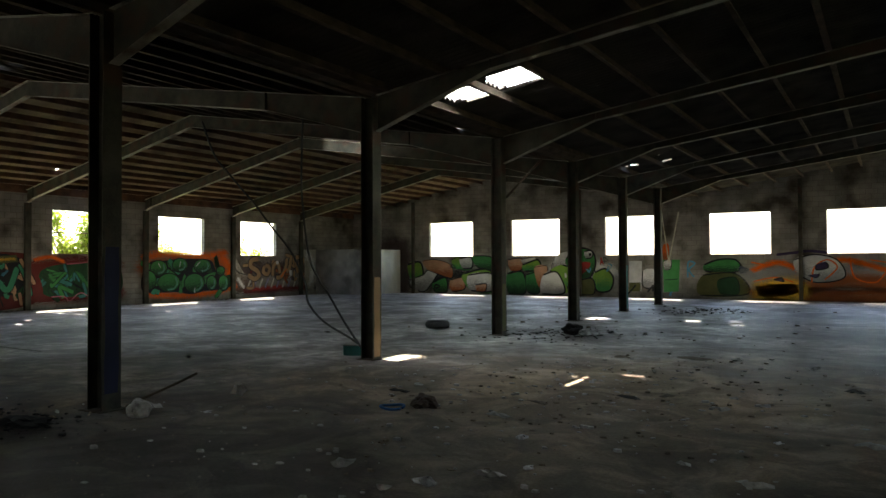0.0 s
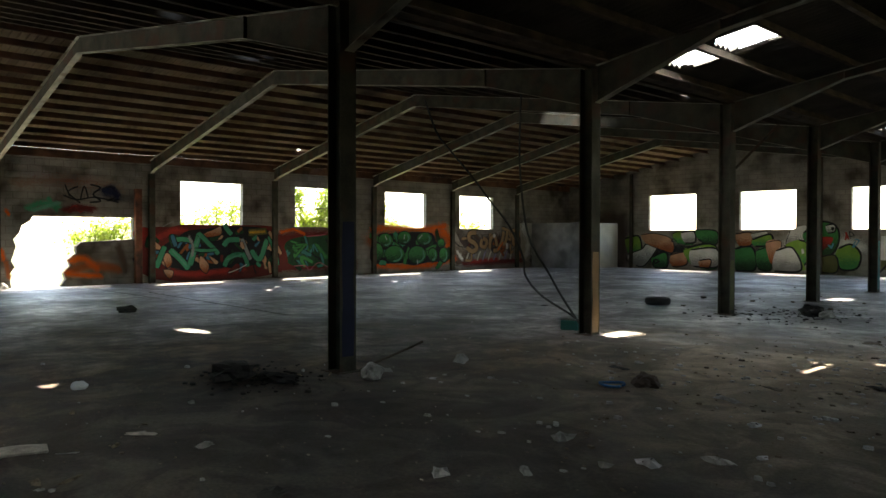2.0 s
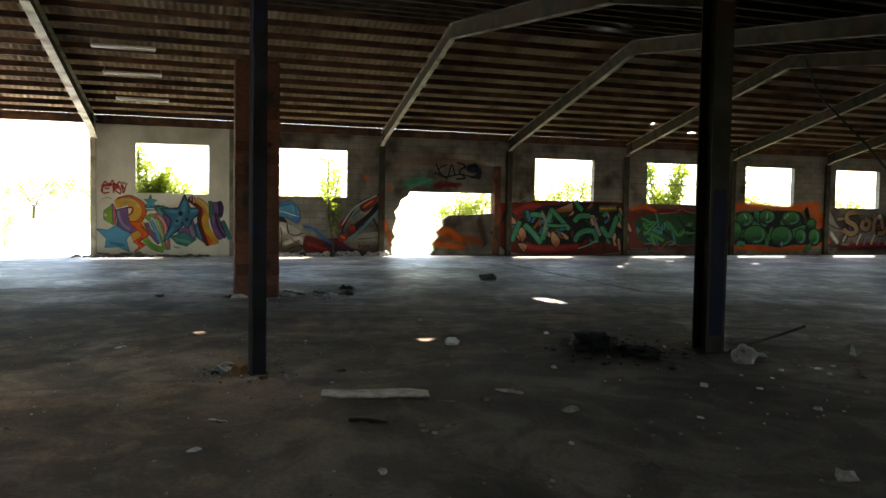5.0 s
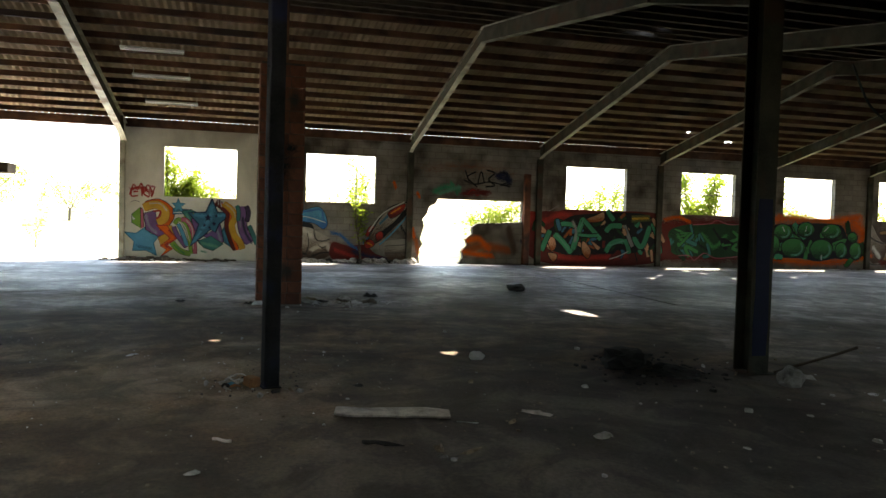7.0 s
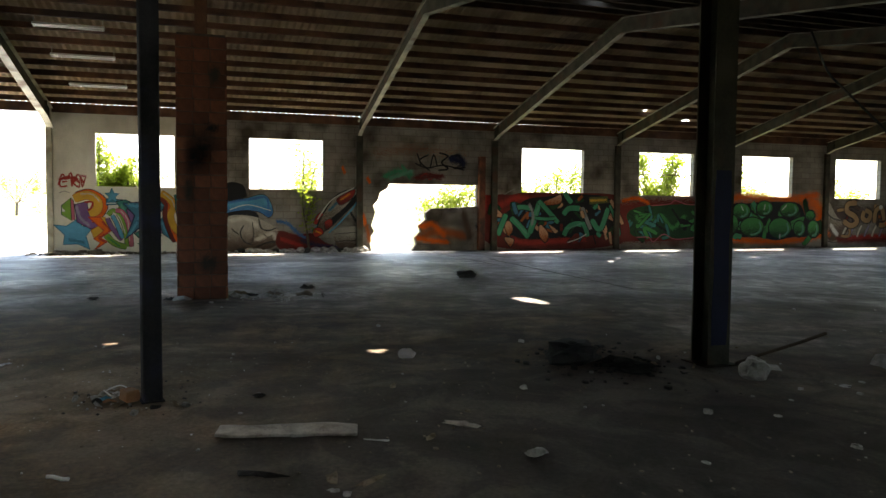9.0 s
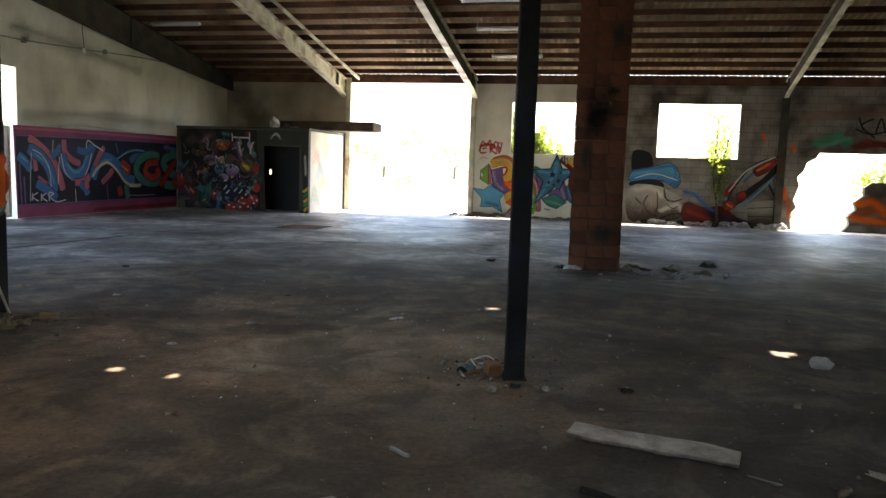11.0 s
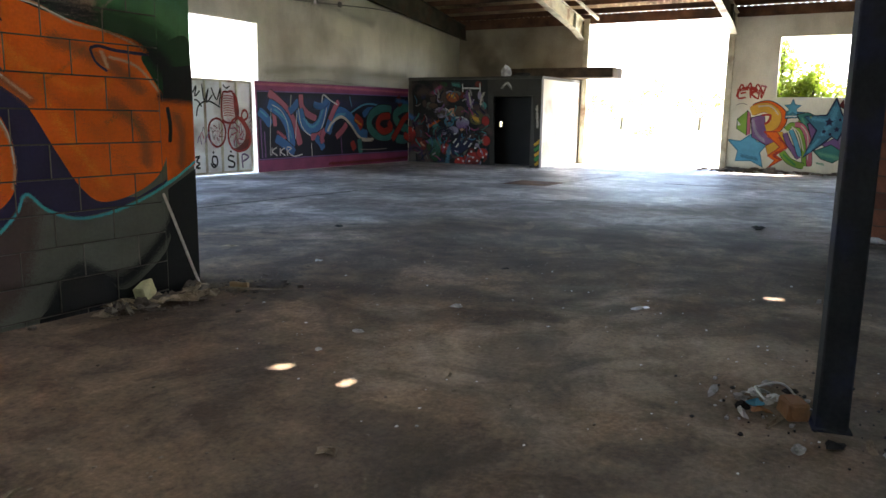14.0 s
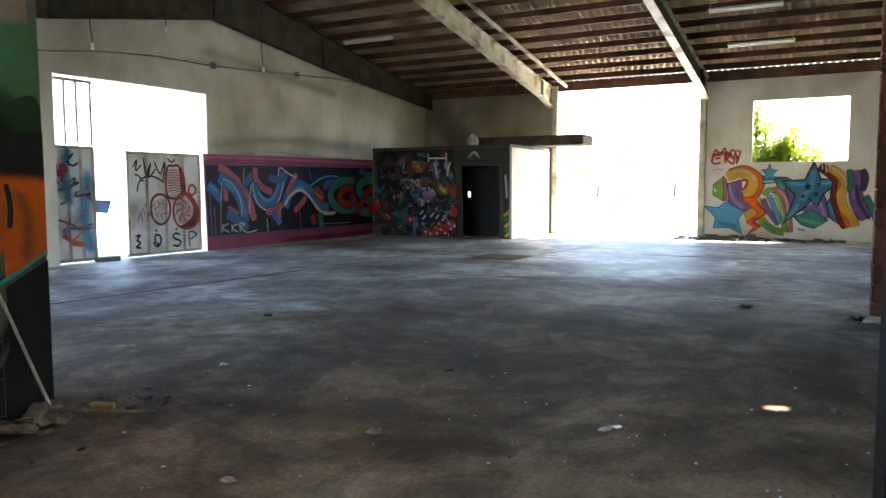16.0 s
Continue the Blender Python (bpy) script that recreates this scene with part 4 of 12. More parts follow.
spray(m, 'indigo', 'poly', 0, [(-6.37, 2.16), (-6.62, 2.24), (-6.74, 2.18), (-6.88, 2.08), (-7.07, 2.03), (-7.17, 2.02), (-7.23, 2.14), (-7.34, 2.15), (-7.42, 1.93), (-7.76, 1.42), (-8.17, 0.81), (-8.47, 0.79), (-8.78, 0.92), (-9.01, 1.04), (-8.72, 0.86), (-8.29, 0.72), (-7.98, 0.68), (-7.75, 0.77), (-7.61, 0.88), (-7.46, 0.69), (-7.19, 0.55), (-6.86, 0.52), (-6.7, 0.56), (-6.56, 0.47), (-6.29, 0.4)])
spray(m, 'black', 'mist', 0.14, [(-6.37, 2.21), (-6.64, 2.26), (-6.77, 2.17), (-7.07, 2.06)])
spray(m, 'orange', 'blob', 0, [(-7.34, 2.12), (-7.58, 2.12), (-7.87, 2.05), (-8.24, 1.99), (-8.53, 1.93), (-8.63, 1.85), (-8.56, 1.81), (-8.68, 1.63), (-8.77, 1.49), (-8.78, 1.2), (-8.67, 0.95), (-8.44, 0.82), (-8.17, 0.78), (-8.01, 0.89), (-7.86, 1.12), (-7.71, 1.38), (-7.53, 1.66), (-7.4, 1.85)])
spray(m, 'orange', 'blob', 0, [(-6.37, 2.11), (-6.6, 2.09), (-6.76, 1.99), (-6.95, 1.93), (-7.08, 1.98), (-7.09, 1.93), (-7.18, 1.89), (-7.39, 1.76), (-7.62, 1.58), (-7.74, 1.47), (-7.7, 1.44), (-7.52, 1.56), (-7.37, 1.63), (-7.47, 1.42), (-7.55, 1.21), (-7.55, 0.96), (-7.48, 0.83), (-7.32, 0.75), (-7.07, 0.74), (-6.92, 0.8), (-6.85, 0.72), (-6.71, 0.59), (-6.56, 0.52), (-6.29, 0.46)])
spray(m, 'flame', 'veil', 0.176, [(-7.44, 1.86), (-7.71, 1.67), (-7.91, 1.29), (-8.2, 0.9)])
spray(m, 'flame', 'veil', 0.175, [(-6.73, 1.14), (-6.95, 0.95), (-7.24, 0.83)])
spray(m, 'flame', 'veil', 0.14, [(-6.87, 1.84), (-6.75, 1.69), (-6.68, 1.61)])
spray(m, 'rust', 'mist', 0.21, [(-6.64, 1.54), (-6.85, 1.29), (-7.0, 1.14)])
spray(m, 'rust', 'mist', 0.24, [(-7.09, 1.56), (-7.29, 1.25), (-7.37, 0.96)])
spray(m, 'rust', 'mist', 0.2, [(-7.87, 1.89), (-8.29, 1.75), (-8.53, 1.58)])
spray(m, 'rust', 'veil', 0.36, [(-7.76, 1.59), (-8.18, 1.25), (-8.47, 0.91)])
spray(m, 'rust', 'veil', 0.315, [(-6.76, 1.9), (-6.98, 1.63), (-7.13, 1.33)])
spray(m, 'red', 'veil', 0.245, [(-6.87, 0.87), (-7.15, 0.8), (-7.42, 0.86)])
spray(m, 'rust', 'mist', 0.136, [(-7.22, 1.84), (-7.48, 1.64), (-7.69, 1.48)])
spray(m, 'rust', 'mist', 0.22, [(-8.29, 1.48), (-8.53, 1.29), (-8.56, 1.05)])
spray(m, 'rust', 'mist', 0.105, [(-6.38, 0.84), (-6.57, 0.64), (-6.46, 0.5)])
spray(m, 'flame', 'veil', 0.12, [(-7.39, 2.01), (-7.53, 1.86), (-7.58, 1.7)])
spray(m, 'flame', 'veil', 0.136, [(-7.76, 1.67), (-8.07, 1.56), (-8.29, 1.64)])
spray(m, 'flame', 'veil', 0.136, [(-7.31, 1.25), (-7.44, 1.09), (-7.39, 0.88)])
spray(m, 'olive', 'veil', 0.056, [(-6.97, 1.44), (-7.09, 1.5), (-7.22, 1.58)])
spray(m, 'olive', 'veil', 0.056, [(-7.76, 1.61), (-7.91, 1.68), (-8.1, 1.85)])
spray(m, 'olive', 'veil', 0.09, [(-8.23, 1.34), (-8.41, 1.41), (-8.53, 1.25)])
spray(m, 'olive', 'veil', 0.064, [(-7.04, 1.14), (-7.14, 1.04), (-7.11, 0.96)])
spray(m, 'indigo', 'line', 0.025, [(-7.1, 1.71), (-7.07, 1.76), (-7.11, 1.77), (-7.26, 1.68), (-7.44, 1.55), (-7.57, 1.33)])
spray(m, 'indigo', 'line', 0.056, [(-7.35, 1.63), (-7.48, 1.5), (-7.57, 1.25), (-7.6, 0.95)])
spray(m, 'indigo', 'line', 0.018, [(-6.55, 1.7), (-6.73, 1.54), (-6.89, 1.32), (-7.01, 1.18)])
spray(m, 'indigo', 'blob', 0, [(-6.41, 1.63), (-6.54, 1.59), (-6.61, 1.45), (-6.62, 1.31), (-6.55, 1.18), (-6.39, 1.15)])
spray(m, 'indigo', 'line', 0.023, [(-8.14, 1.85), (-8.21, 1.87), (-8.35, 1.85), (-8.62, 1.84)])
spray(m, 'indigo', 'line', 0.018, [(-8.14, 1.85), (-8.18, 1.76), (-8.27, 1.7)])
spray(m, 'indigo', 'line', 0.01, [(-6.85, 0.72), (-6.92, 0.87)])
spray(m, 'black', 'mist', 0.028, [(-7.36, 2.02), (-7.46, 2.01), (-7.54, 1.97)])
spray(m, 'peach', 'mist', 0.031, [(-6.75, 2.07), (-6.85, 1.97), (-6.98, 1.93), (-7.06, 1.96)])
spray(m, 'white', 'line', 0.007, [(-6.77, 2.06), (-6.87, 1.97), (-6.98, 1.93), (-7.04, 1.96)])
spray(m, 'peach', 'mist', 0.077, [(-6.99, 1.79), (-7.1, 1.86), (-7.2, 1.84)])
spray(m, 'peach', 'mist', 0.04, [(-7.06, 1.88), (-7.16, 1.86), (-7.33, 1.77), (-7.5, 1.64), (-7.69, 1.5)])
spray(m, 'white', 'line', 0.008, [(-7.14, 1.88), (-7.33, 1.78), (-7.52, 1.63)])
spray(m, 'peach', 'mist', 0.042, [(-7.1, 1.74), (-7.21, 1.62)])
spray(m, 'peach', 'mist', 0.044, [(-7.18, 1.68), (-7.36, 1.51), (-7.51, 1.29), (-7.55, 1.08), (-7.53, 0.92)])
spray(m, 'white', 'line', 0.008, [(-7.41, 1.47), (-7.52, 1.28), (-7.55, 1.08)])
spray(m, 'peach', 'mist', 0.042, [(-6.58, 1.64), (-6.71, 1.48), (-6.84, 1.36)])
spray(m, 'peach', 'mist', 0.049, [(-6.5, 1.07), (-6.58, 1.17), (-6.64, 1.25)])
spray(m, 'peach', 'mist', 0.036, [(-7.37, 2.12), (-7.72, 2.11), (-8.0, 2.01), (-8.3, 1.97), (-8.58, 1.88)])
spray(m, 'white', 'line', 0.007, [(-7.49, 2.11), (-7.73, 2.1), (-8.02, 2.01)])
spray(m, 'peach', 'mist', 0.054, [(-8.23, 1.83), (-8.27, 1.73)])
spray(m, 'peach', 'mist', 0.041, [(-8.29, 1.8), (-8.53, 1.74), (-8.75, 1.51)])
spray(m, 'peach', 'mist', 0.21, [(-6.45, 1.87), (-6.55, 1.85), (-6.62, 1.78)])
spray(m, 'peach', 'mist', 0.14, [(-6.51, 0.93), (-6.65, 0.89), (-6.72, 0.73)])
spray(m, 'cyan', 'mist', 0.042, [(-6.29, 0.42), (-6.49, 0.46), (-6.6, 0.48), (-6.7, 0.55), (-6.86, 0.51), (-7.1, 0.51), (-7.34, 0.59), (-7.53, 0.75), (-7.61, 0.88), (-7.75, 0.76), (-7.98, 0.68), (-8.29, 0.71), (-8.65, 0.83), (-8.99, 1.03)])
spray(m, 'cyan', 'line', 0.014, [(-6.29, 0.42), (-6.49, 0.46), (-6.6, 0.48), (-6.7, 0.55), (-6.86, 0.51), (-7.1, 0.51), (-7.34, 0.59), (-7.53, 0.75), (-7.61, 0.88), (-7.75, 0.76), (-7.98, 0.68), (-8.29, 0.71), (-8.65, 0.83), (-8.99, 1.03)])
spray(m, 'black', 'blob', 0, [(-7.67, -0.03), (-7.74, 0.13), (-7.84, 0.25), (-7.98, 0.3), (-8.14, 0.24), (-8.26, 0.12), (-8.41, 0.14), (-8.66, 0.31), (-8.75, 0.45), (-8.85, 0.69), (-9.02, 0.73), (-9.02, -0.16), (-8.4, -0.13)])
spray(m, 'black', 'mist', 0.18, [(-7.74, 0.11), (-7.95, 0.33), (-8.29, 0.18), (-8.72, 0.5), (-8.85, 0.79)])
spray(m, 'black', 'mist', 0.26, [(-8.5, 2.02), (-8.66, 1.87), (-8.82, 1.7), (-8.96, 1.5)])
spray(m, 'darkgreen', 'mist', 0.34, [(-8.3, 2.06), (-8.6, 2.02), (-8.85, 1.9), (-9.0, 1.7)])
spray(m, 'mint', 'veil', 0.3, [(-8.45, 2.25), (-8.7, 2.26), (-8.95, 2.2)])
spray(m, 'mint', 'veil', 0.2, [(-7.1, 2.2), (-7.45, 2.28), (-7.7, 2.3)])
spray(m, 'black', 'poly', 0, [(-8.74, 1.75), (-9.02, 1.79), (-9.02, 1.52), (-8.74, 1.54)])
spray(m, 'orange', 'poly', 0, [(-8.74, 1.54), (-9.02, 1.52), (-9.03, 1.01), (-8.74, 0.89)])
spray(m, 'black', 'mist', 0.15, [(-8.72, 1.54), (-9.02, 1.52)])
spray(m, 'rust', 'mist', 0.15, [(-8.85, 1.39), (-8.9, 1.24), (-8.88, 1.02)])
spray(m, 'black', 'poly', 0, [(-8.74, 0.83), (-9.03, 0.98), (-9.04, -0.19), (-8.75, -0.14)])
spray(m, 'cyan', 'line', 0.02, [(-8.65, 0.83), (-8.82, 0.91), (-9.03, 1.04)])
spray(m, 'black', 'line', 0.036, [(-8.77, 1.46), (-8.79, 1.32), (-8.78, 1.19)])
m = mural('south', 'dark blue mural of blue and pink letters with a magenta border')
spray(m, 'soot', 'veil', 0.232, [(-18.97, 2.11), (-19.87, 2.24), (-20.71, 2.2), (-21.48, 2.2)])
spray(m, 'soot', 'veil', 0.145, [(-19.3, 2.21), (-20.46, 2.32), (-22.02, 2.26), (-23.78, 2.24)])
spray(m, 'magenta', 'poly', 0, [(-18.25, 2.19), (-25.3, 2.26), (-25.47, 0.02), (-18.32, -0.03)])
spray(m, 'pink', 'mist', 0.126, [(-18.28, 2.12), (-20.97, 2.15), (-25.31, 2.13)])
spray(m, 'darkred', 'mist', 0.192, [(-21.05, 0.1), (-23.3, 0.1), (-25.46, 0.13)])
spray(m, 'night', 'poly', 0, [(-18.32, 1.97), (-25.31, 2.04), (-25.45, 0.32), (-18.35, 0.3)])
spray(m, 'navy', 'mist', 0.58, [(-18.66, 1.7), (-20.98, 1.69), (-25.13, 1.72)])
spray(m, 'purple', 'line', 0.028, [(-18.32, 1.95), (-20.97, 1.99), (-25.32, 2.02)])
spray(m, 'purple', 'line', 0.029, [(-18.35, 0.32), (-21.04, 0.33), (-25.45, 0.34)])
spray(m, 'purple', 'mist', 0.084, [(-18.41, 1.43), (-18.46, 0.37)])
spray(m, 'purple', 'mist', 0.087, [(-18.55, 0.98), (-18.58, 0.37)])
spray(m, 'purple', 'mist', 0.066, [(-21.55, 0.82), (-21.59, 0.36)])
spray(m, 'black', 'line', 0.251, [(-18.72, 1.93), (-19.05, 1.74), (-19.45, 1.45), (-19.7, 1.05), (-19.85, 0.64)])
spray(m, 'pink', 'line', 0.207, [(-18.72, 1.93), (-19.05, 1.74), (-19.45, 1.45), (-19.7, 1.05), (-19.85, 0.64)])
spray(m, 'black', 'line', 0.27, [(-18.37, 1.49), (-18.58, 1.35), (-18.78, 1.15)])
spray(m, 'blue', 'line', 0.226, [(-18.37, 1.49), (-18.58, 1.35), (-18.78, 1.15)])
spray(m, 'sky', 'line', 0.042, [(-18.41, 1.5), (-18.67, 1.34)])
spray(m, 'black', 'line', 0.175, [(-18.83, 1.59), (-18.9, 1.38), (-18.93, 1.12)])
spray(m, 'pink', 'line', 0.132, [(-18.83, 1.59), (-18.9, 1.38), (-18.93, 1.12)])
spray(m, 'black', 'line', 0.326, [(-18.7, 1.67), (-19.14, 1.45), (-19.42, 1.1), (-19.53, 0.59)])
spray(m, 'blue', 'line', 0.283, [(-18.7, 1.67), (-19.14, 1.45), (-19.42, 1.1), (-19.53, 0.59)])
spray(m, 'sky', 'mist', 0.116, [(-18.92, 1.53), (-19.32, 1.27), (-19.52, 0.83)])
spray(m, 'white', 'line', 0.022, [(-18.83, 1.64), (-19.14, 1.51), (-19.37, 1.19), (-19.43, 0.68)])
spray(m, 'black', 'line', 0.27, [(-18.94, 0.83), (-19.3, 0.65), (-19.62, 0.44)])
spray(m, 'blue', 'line', 0.226, [(-18.94, 0.83), (-19.3, 0.65), (-19.62, 0.44)])
spray(m, 'pink', 'mist', 0.15, [(-19.02, 0.98), (-19.29, 0.83)])
spray(m, 'black', 'line', 0.232, [(-19.45, 1.48), (-19.65, 1.61), (-19.81, 1.76)])
spray(m, 'blue', 'line', 0.189, [(-19.45, 1.48), (-19.65, 1.61), (-19.81, 1.76)])
spray(m, 'grey', 'line', 0.043, [(-19.53, 1.9), (-19.49, 1.6)])
spray(m, 'black', 'line', 0.22, [(-19.9, 1.92), (-19.93, 1.62), (-20.2, 1.41), (-20.5, 1.32)])
spray(m, 'pink', 'line', 0.175, [(-19.9, 1.92), (-19.93, 1.62), (-20.2, 1.41), (-20.5, 1.32)])
spray(m, 'black', 'line', 0.338, [(-19.82, 1.55), (-19.97, 1.19), (-20.31, 1.03), (-20.65, 1.2), (-20.84, 1.55), (-20.98, 1.83)])
spray(m, 'blue', 'line', 0.293, [(-19.82, 1.55), (-19.97, 1.19), (-20.31, 1.03), (-20.65, 1.2), (-20.84, 1.55), (-20.98, 1.83)])
spray(m, 'sky', 'mist', 0.135, [(-20.01, 1.31), (-20.31, 1.1), (-20.6, 1.26), (-20.83, 1.69)])
spray(m, 'white', 'line', 0.03, [(-19.79, 1.58), (-19.93, 1.1), (-20.32, 0.87), (-20.71, 1.07), (-20.94, 1.61)])
spray(m, 'black', 'line', 0.228, [(-20.27, 0.83), (-20.56, 0.86), (-20.81, 0.98)])
spray(m, 'pink', 'line', 0.181, [(-20.27, 0.83), (-20.56, 0.86), (-20.81, 0.98)])
spray(m, 'black', 'line', 0.232, [(-20.47, 0.82), (-20.67, 0.67), (-20.78, 0.51)])
spray(m, 'blue', 'line', 0.201, [(-20.47, 0.82), (-20.67, 0.67), (-20.78, 0.51)])
spray(m, 'black', 'line', 0.212, [(-20.39, 1.69), (-20.68, 1.64), (-20.98, 1.8)])
spray(m, 'blue', 'line', 0.181, [(-20.39, 1.69), (-20.68, 1.64), (-20.98, 1.8)])
spray(m, 'black', 'line', 0.198, [(-20.77, 0.67), (-20.72, 0.82), (-20.86, 1.04)])
spray(m, 'pink', 'line', 0.166, [(-20.77, 0.67), (-20.72, 0.82), (-20.86, 1.04)])
spray(m, 'black', 'line', 0.339, [(-20.97, 0.92), (-21.11, 1.24), (-21.46, 1.5), (-21.96, 1.34), (-22.42, 0.95), (-22.78, 0.85)])
spray(m, 'blue', 'line', 0.291, [(-20.97, 0.92), (-21.11, 1.24), (-21.46, 1.5), (-21.96, 1.34), (-22.42, 0.95), (-22.78, 0.85)])
spray(m, 'sky', 'mist', 0.112, [(-21.06, 1.08), (-21.36, 1.4), (-21.73, 1.44)])
spray(m, 'black', 'line', 0.198, [(-21.05, 1.27), (-21.25, 1.56), (-21.45, 1.79)])
spray(m, 'pink', 'line', 0.166, [(-21.05, 1.27), (-21.25, 1.56), (-21.45, 1.79)])
spray(m, 'black', 'line', 0.198, [(-21.33, 0.82), (-21.64, 1.02), (-21.8, 1.18)])
spray(m, 'pink', 'line', 0.166, [(-21.33, 0.82), (-21.64, 1.02), (-21.8, 1.18)])
spray(m, 'white', 'line', 0.039, [(-20.73, 1.73), (-20.8, 1.94), (-21.08, 1.81), (-21.4, 1.69)])
spray(m, 'cream', 'line', 0.08, [(-20.96, 0.98), (-21.16, 1.21), (-21.57, 1.37), (-21.96, 1.18), (-22.32, 0.85), (-22.67, 0.71), (-23.11, 0.75)])
spray(m, 'cream', 'mist', 0.17, [(-22.43, 0.75), (-23.02, 0.71)])
spray(m, 'black', 'line', 0.285, [(-22.18, 1.38), (-22.47, 1.22), (-22.36, 1.08)])
spray(m, 'red', 'line', 0.236, [(-22.18, 1.38), (-22.47, 1.22), (-22.36, 1.08)])
spray(m, 'flame', 'mist', 0.116, [(-22.21, 1.28), (-22.47, 1.15)])
spray(m, 'sky', 'line', 0.05, [(-22.0, 1.48), (-22.5, 1.69), (-22.96, 1.75), (-23.51, 1.68)])
spray(m, 'black', 'line', 0.226, [(-22.57, 1.42), (-22.85, 1.56), (-23.39, 1.57)])
spray(m, 'blue', 'line', 0.193, [(-22.57, 1.42), (-22.85, 1.56), (-23.39, 1.57)])
spray(m, 'black', 'line', 0.303, [(-24.02, 1.59), (-23.45, 1.61), (-22.98, 1.43), (-22.88, 1.12), (-23.25, 0.85), (-23.88, 0.81), (-24.12, 1.02)])
spray(m, 'teal', 'line', 0.25, [(-24.02, 1.59), (-23.45, 1.61), (-22.98, 1.43), (-22.88, 1.12), (-23.25, 0.85), (-23.88, 0.81), (-24.12, 1.02)])
spray(m, 'black', 'line', 0.257, [(-23.96, 1.41), (-23.47, 1.37), (-23.3, 1.12), (-23.62, 0.95), (-23.99, 1.06), (-23.85, 1.23)])
spray(m, 'red', 'line', 0.205, [(-23.96, 1.41), (-23.47, 1.37), (-23.3, 1.12), (-23.62, 0.95), (-23.99, 1.06), (-23.85, 1.23)])
spray(m, 'black', 'line', 0.32, [(-25.2, 1.69), (-24.6, 1.64), (-24.22, 1.42), (-24.5, 1.13), (-25.05, 0.95), (-24.8, 0.7), (-24.27, 0.74)])
spray(m, 'teal', 'line', 0.265, [(-25.2, 1.69), (-24.6, 1.64), (-24.22, 1.42), (-24.5, 1.13), (-25.05, 0.95), (-24.8, 0.7), (-24.27, 0.74)])
spray(m, 'black', 'line', 0.248, [(-25.22, 1.51), (-24.75, 1.35), (-24.38, 0.99), (-24.07, 0.7)])
spray(m, 'red', 'line', 0.192, [(-25.22, 1.51), (-24.75, 1.35), (-24.38, 0.99), (-24.07, 0.7)])
spray(m, 'black', 'line', 0.265, [(-24.72, 0.84), (-25.07, 0.7), (-25.29, 0.47)])
spray(m, 'red', 'line', 0.211, [(-24.72, 0.84), (-25.07, 0.7), (-25.29, 0.47)])
spray(m, 'black', 'line', 0.222, [(-24.37, 2.02), (-24.53, 1.71)])
spray(m, 'darkred', 'line', 0.205, [(-24.37, 2.02), (-24.53, 1.71)])
spray(m, 'black', 'line', 0.233, [(-22.04, 0.69), (-22.17, 0.45)])
spray(m, 'red', 'line', 0.199, [(-22.04, 0.69), (-22.17, 0.45)])
spray(m, 'black', 'line', 0.233, [(-22.38, 0.75), (-22.46, 0.35)])
spray(m, 'teal', 'line', 0.199, [(-22.38, 0.75), (-22.46, 0.35)])
spray(m, 'blue', 'mist', 0.216, [(-24.29, 1.88), (-25.12, 1.81)])
spray(m, 'white', 'line', 0.017, [(-18.79, 1.56), (-18.74, 0.89), (-18.73, 0.39)])
spray(m, 'white', 'line', 0.023, [(-19.73, 1.49), (-19.69, 1.13), (-19.66, 0.8)])
spray(m, 'white', 'line', 0.023, [(-20.28, 0.67), (-20.31, 0.34)])
spray(m, 'grey', 'line', 0.026, [(-22.45, 0.45), (-23.13, 0.43), (-23.77, 0.44)])
spray(m, 'sky', 'line', 0.019, [(-21.93, 1.93), (-22.05, 1.64)])
spray(m, 'white', 'line', 0.029, [(-18.78, 0.41), (-18.79, 0.6)])
spray(m, 'white', 'line', 0.03, [(-18.97, 0.6), (-18.79, 0.51), (-18.99, 0.39)])
spray(m, 'white', 'line', 0.03, [(-19.08, 0.39), (-19.08, 0.58)])
spray(m, 'white', 'line', 0.03, [(-19.25, 0.58), (-19.1, 0.49), (-19.28, 0.38)])
spray(m, 'white', 'line', 0.03, [(-19.35, 0.38), (-19.34, 0.59), (-19.5, 0.56), (-19.37, 0.49), (-19.58, 0.36), (-19.93, 0.4)])
m = mural('shed', 'dark crowded spray painting of rounded coloured shapes')
spray(m, 'black', 'poly', 0, [(-11.96, 2.5), (-9.31, 2.53), (-9.16, -0.03), (-11.76, -0.22)])
spray(m, 'soot', 'poly', 0, [(-9.31, 2.53), (-7.57, 2.52), (-7.54, 2.07), (-9.28, 2.01)])
spray(m, 'soot', 'poly', 0, [(-9.28, 2.01), (-9.11, 2.01), (-8.99, -0.01), (-9.16, -0.03)])
spray(m, 'soot', 'poly', 0, [(-7.84, 2.05), (-7.54, 2.07), (-7.44, 0.08), (-7.7, 0.06)])
spray(m, 'teal', 'blob', 0, [(-10.14, 2.11), (-10.19, 2.04), (-10.31, 2.0), (-10.44, 2.03), (-10.5, 2.11), (-10.45, 2.18), (-10.33, 2.21), (-10.2, 2.18)])
spray(m, 'black', 'ring', 0.017, [(-10.14, 2.11), (-10.19, 2.04), (-10.31, 2.0), (-10.44, 2.03), (-10.5, 2.11), (-10.45, 2.18), (-10.33, 2.21), (-10.2, 2.18)])
spray(m, 'slate', 'blob', 0, [(-11.46, 2.38), (-11.51, 2.31), (-11.63, 2.29), (-11.75, 2.31), (-11.8, 2.37), (-11.76, 2.44), (-11.64, 2.46), (-11.52, 2.44)])
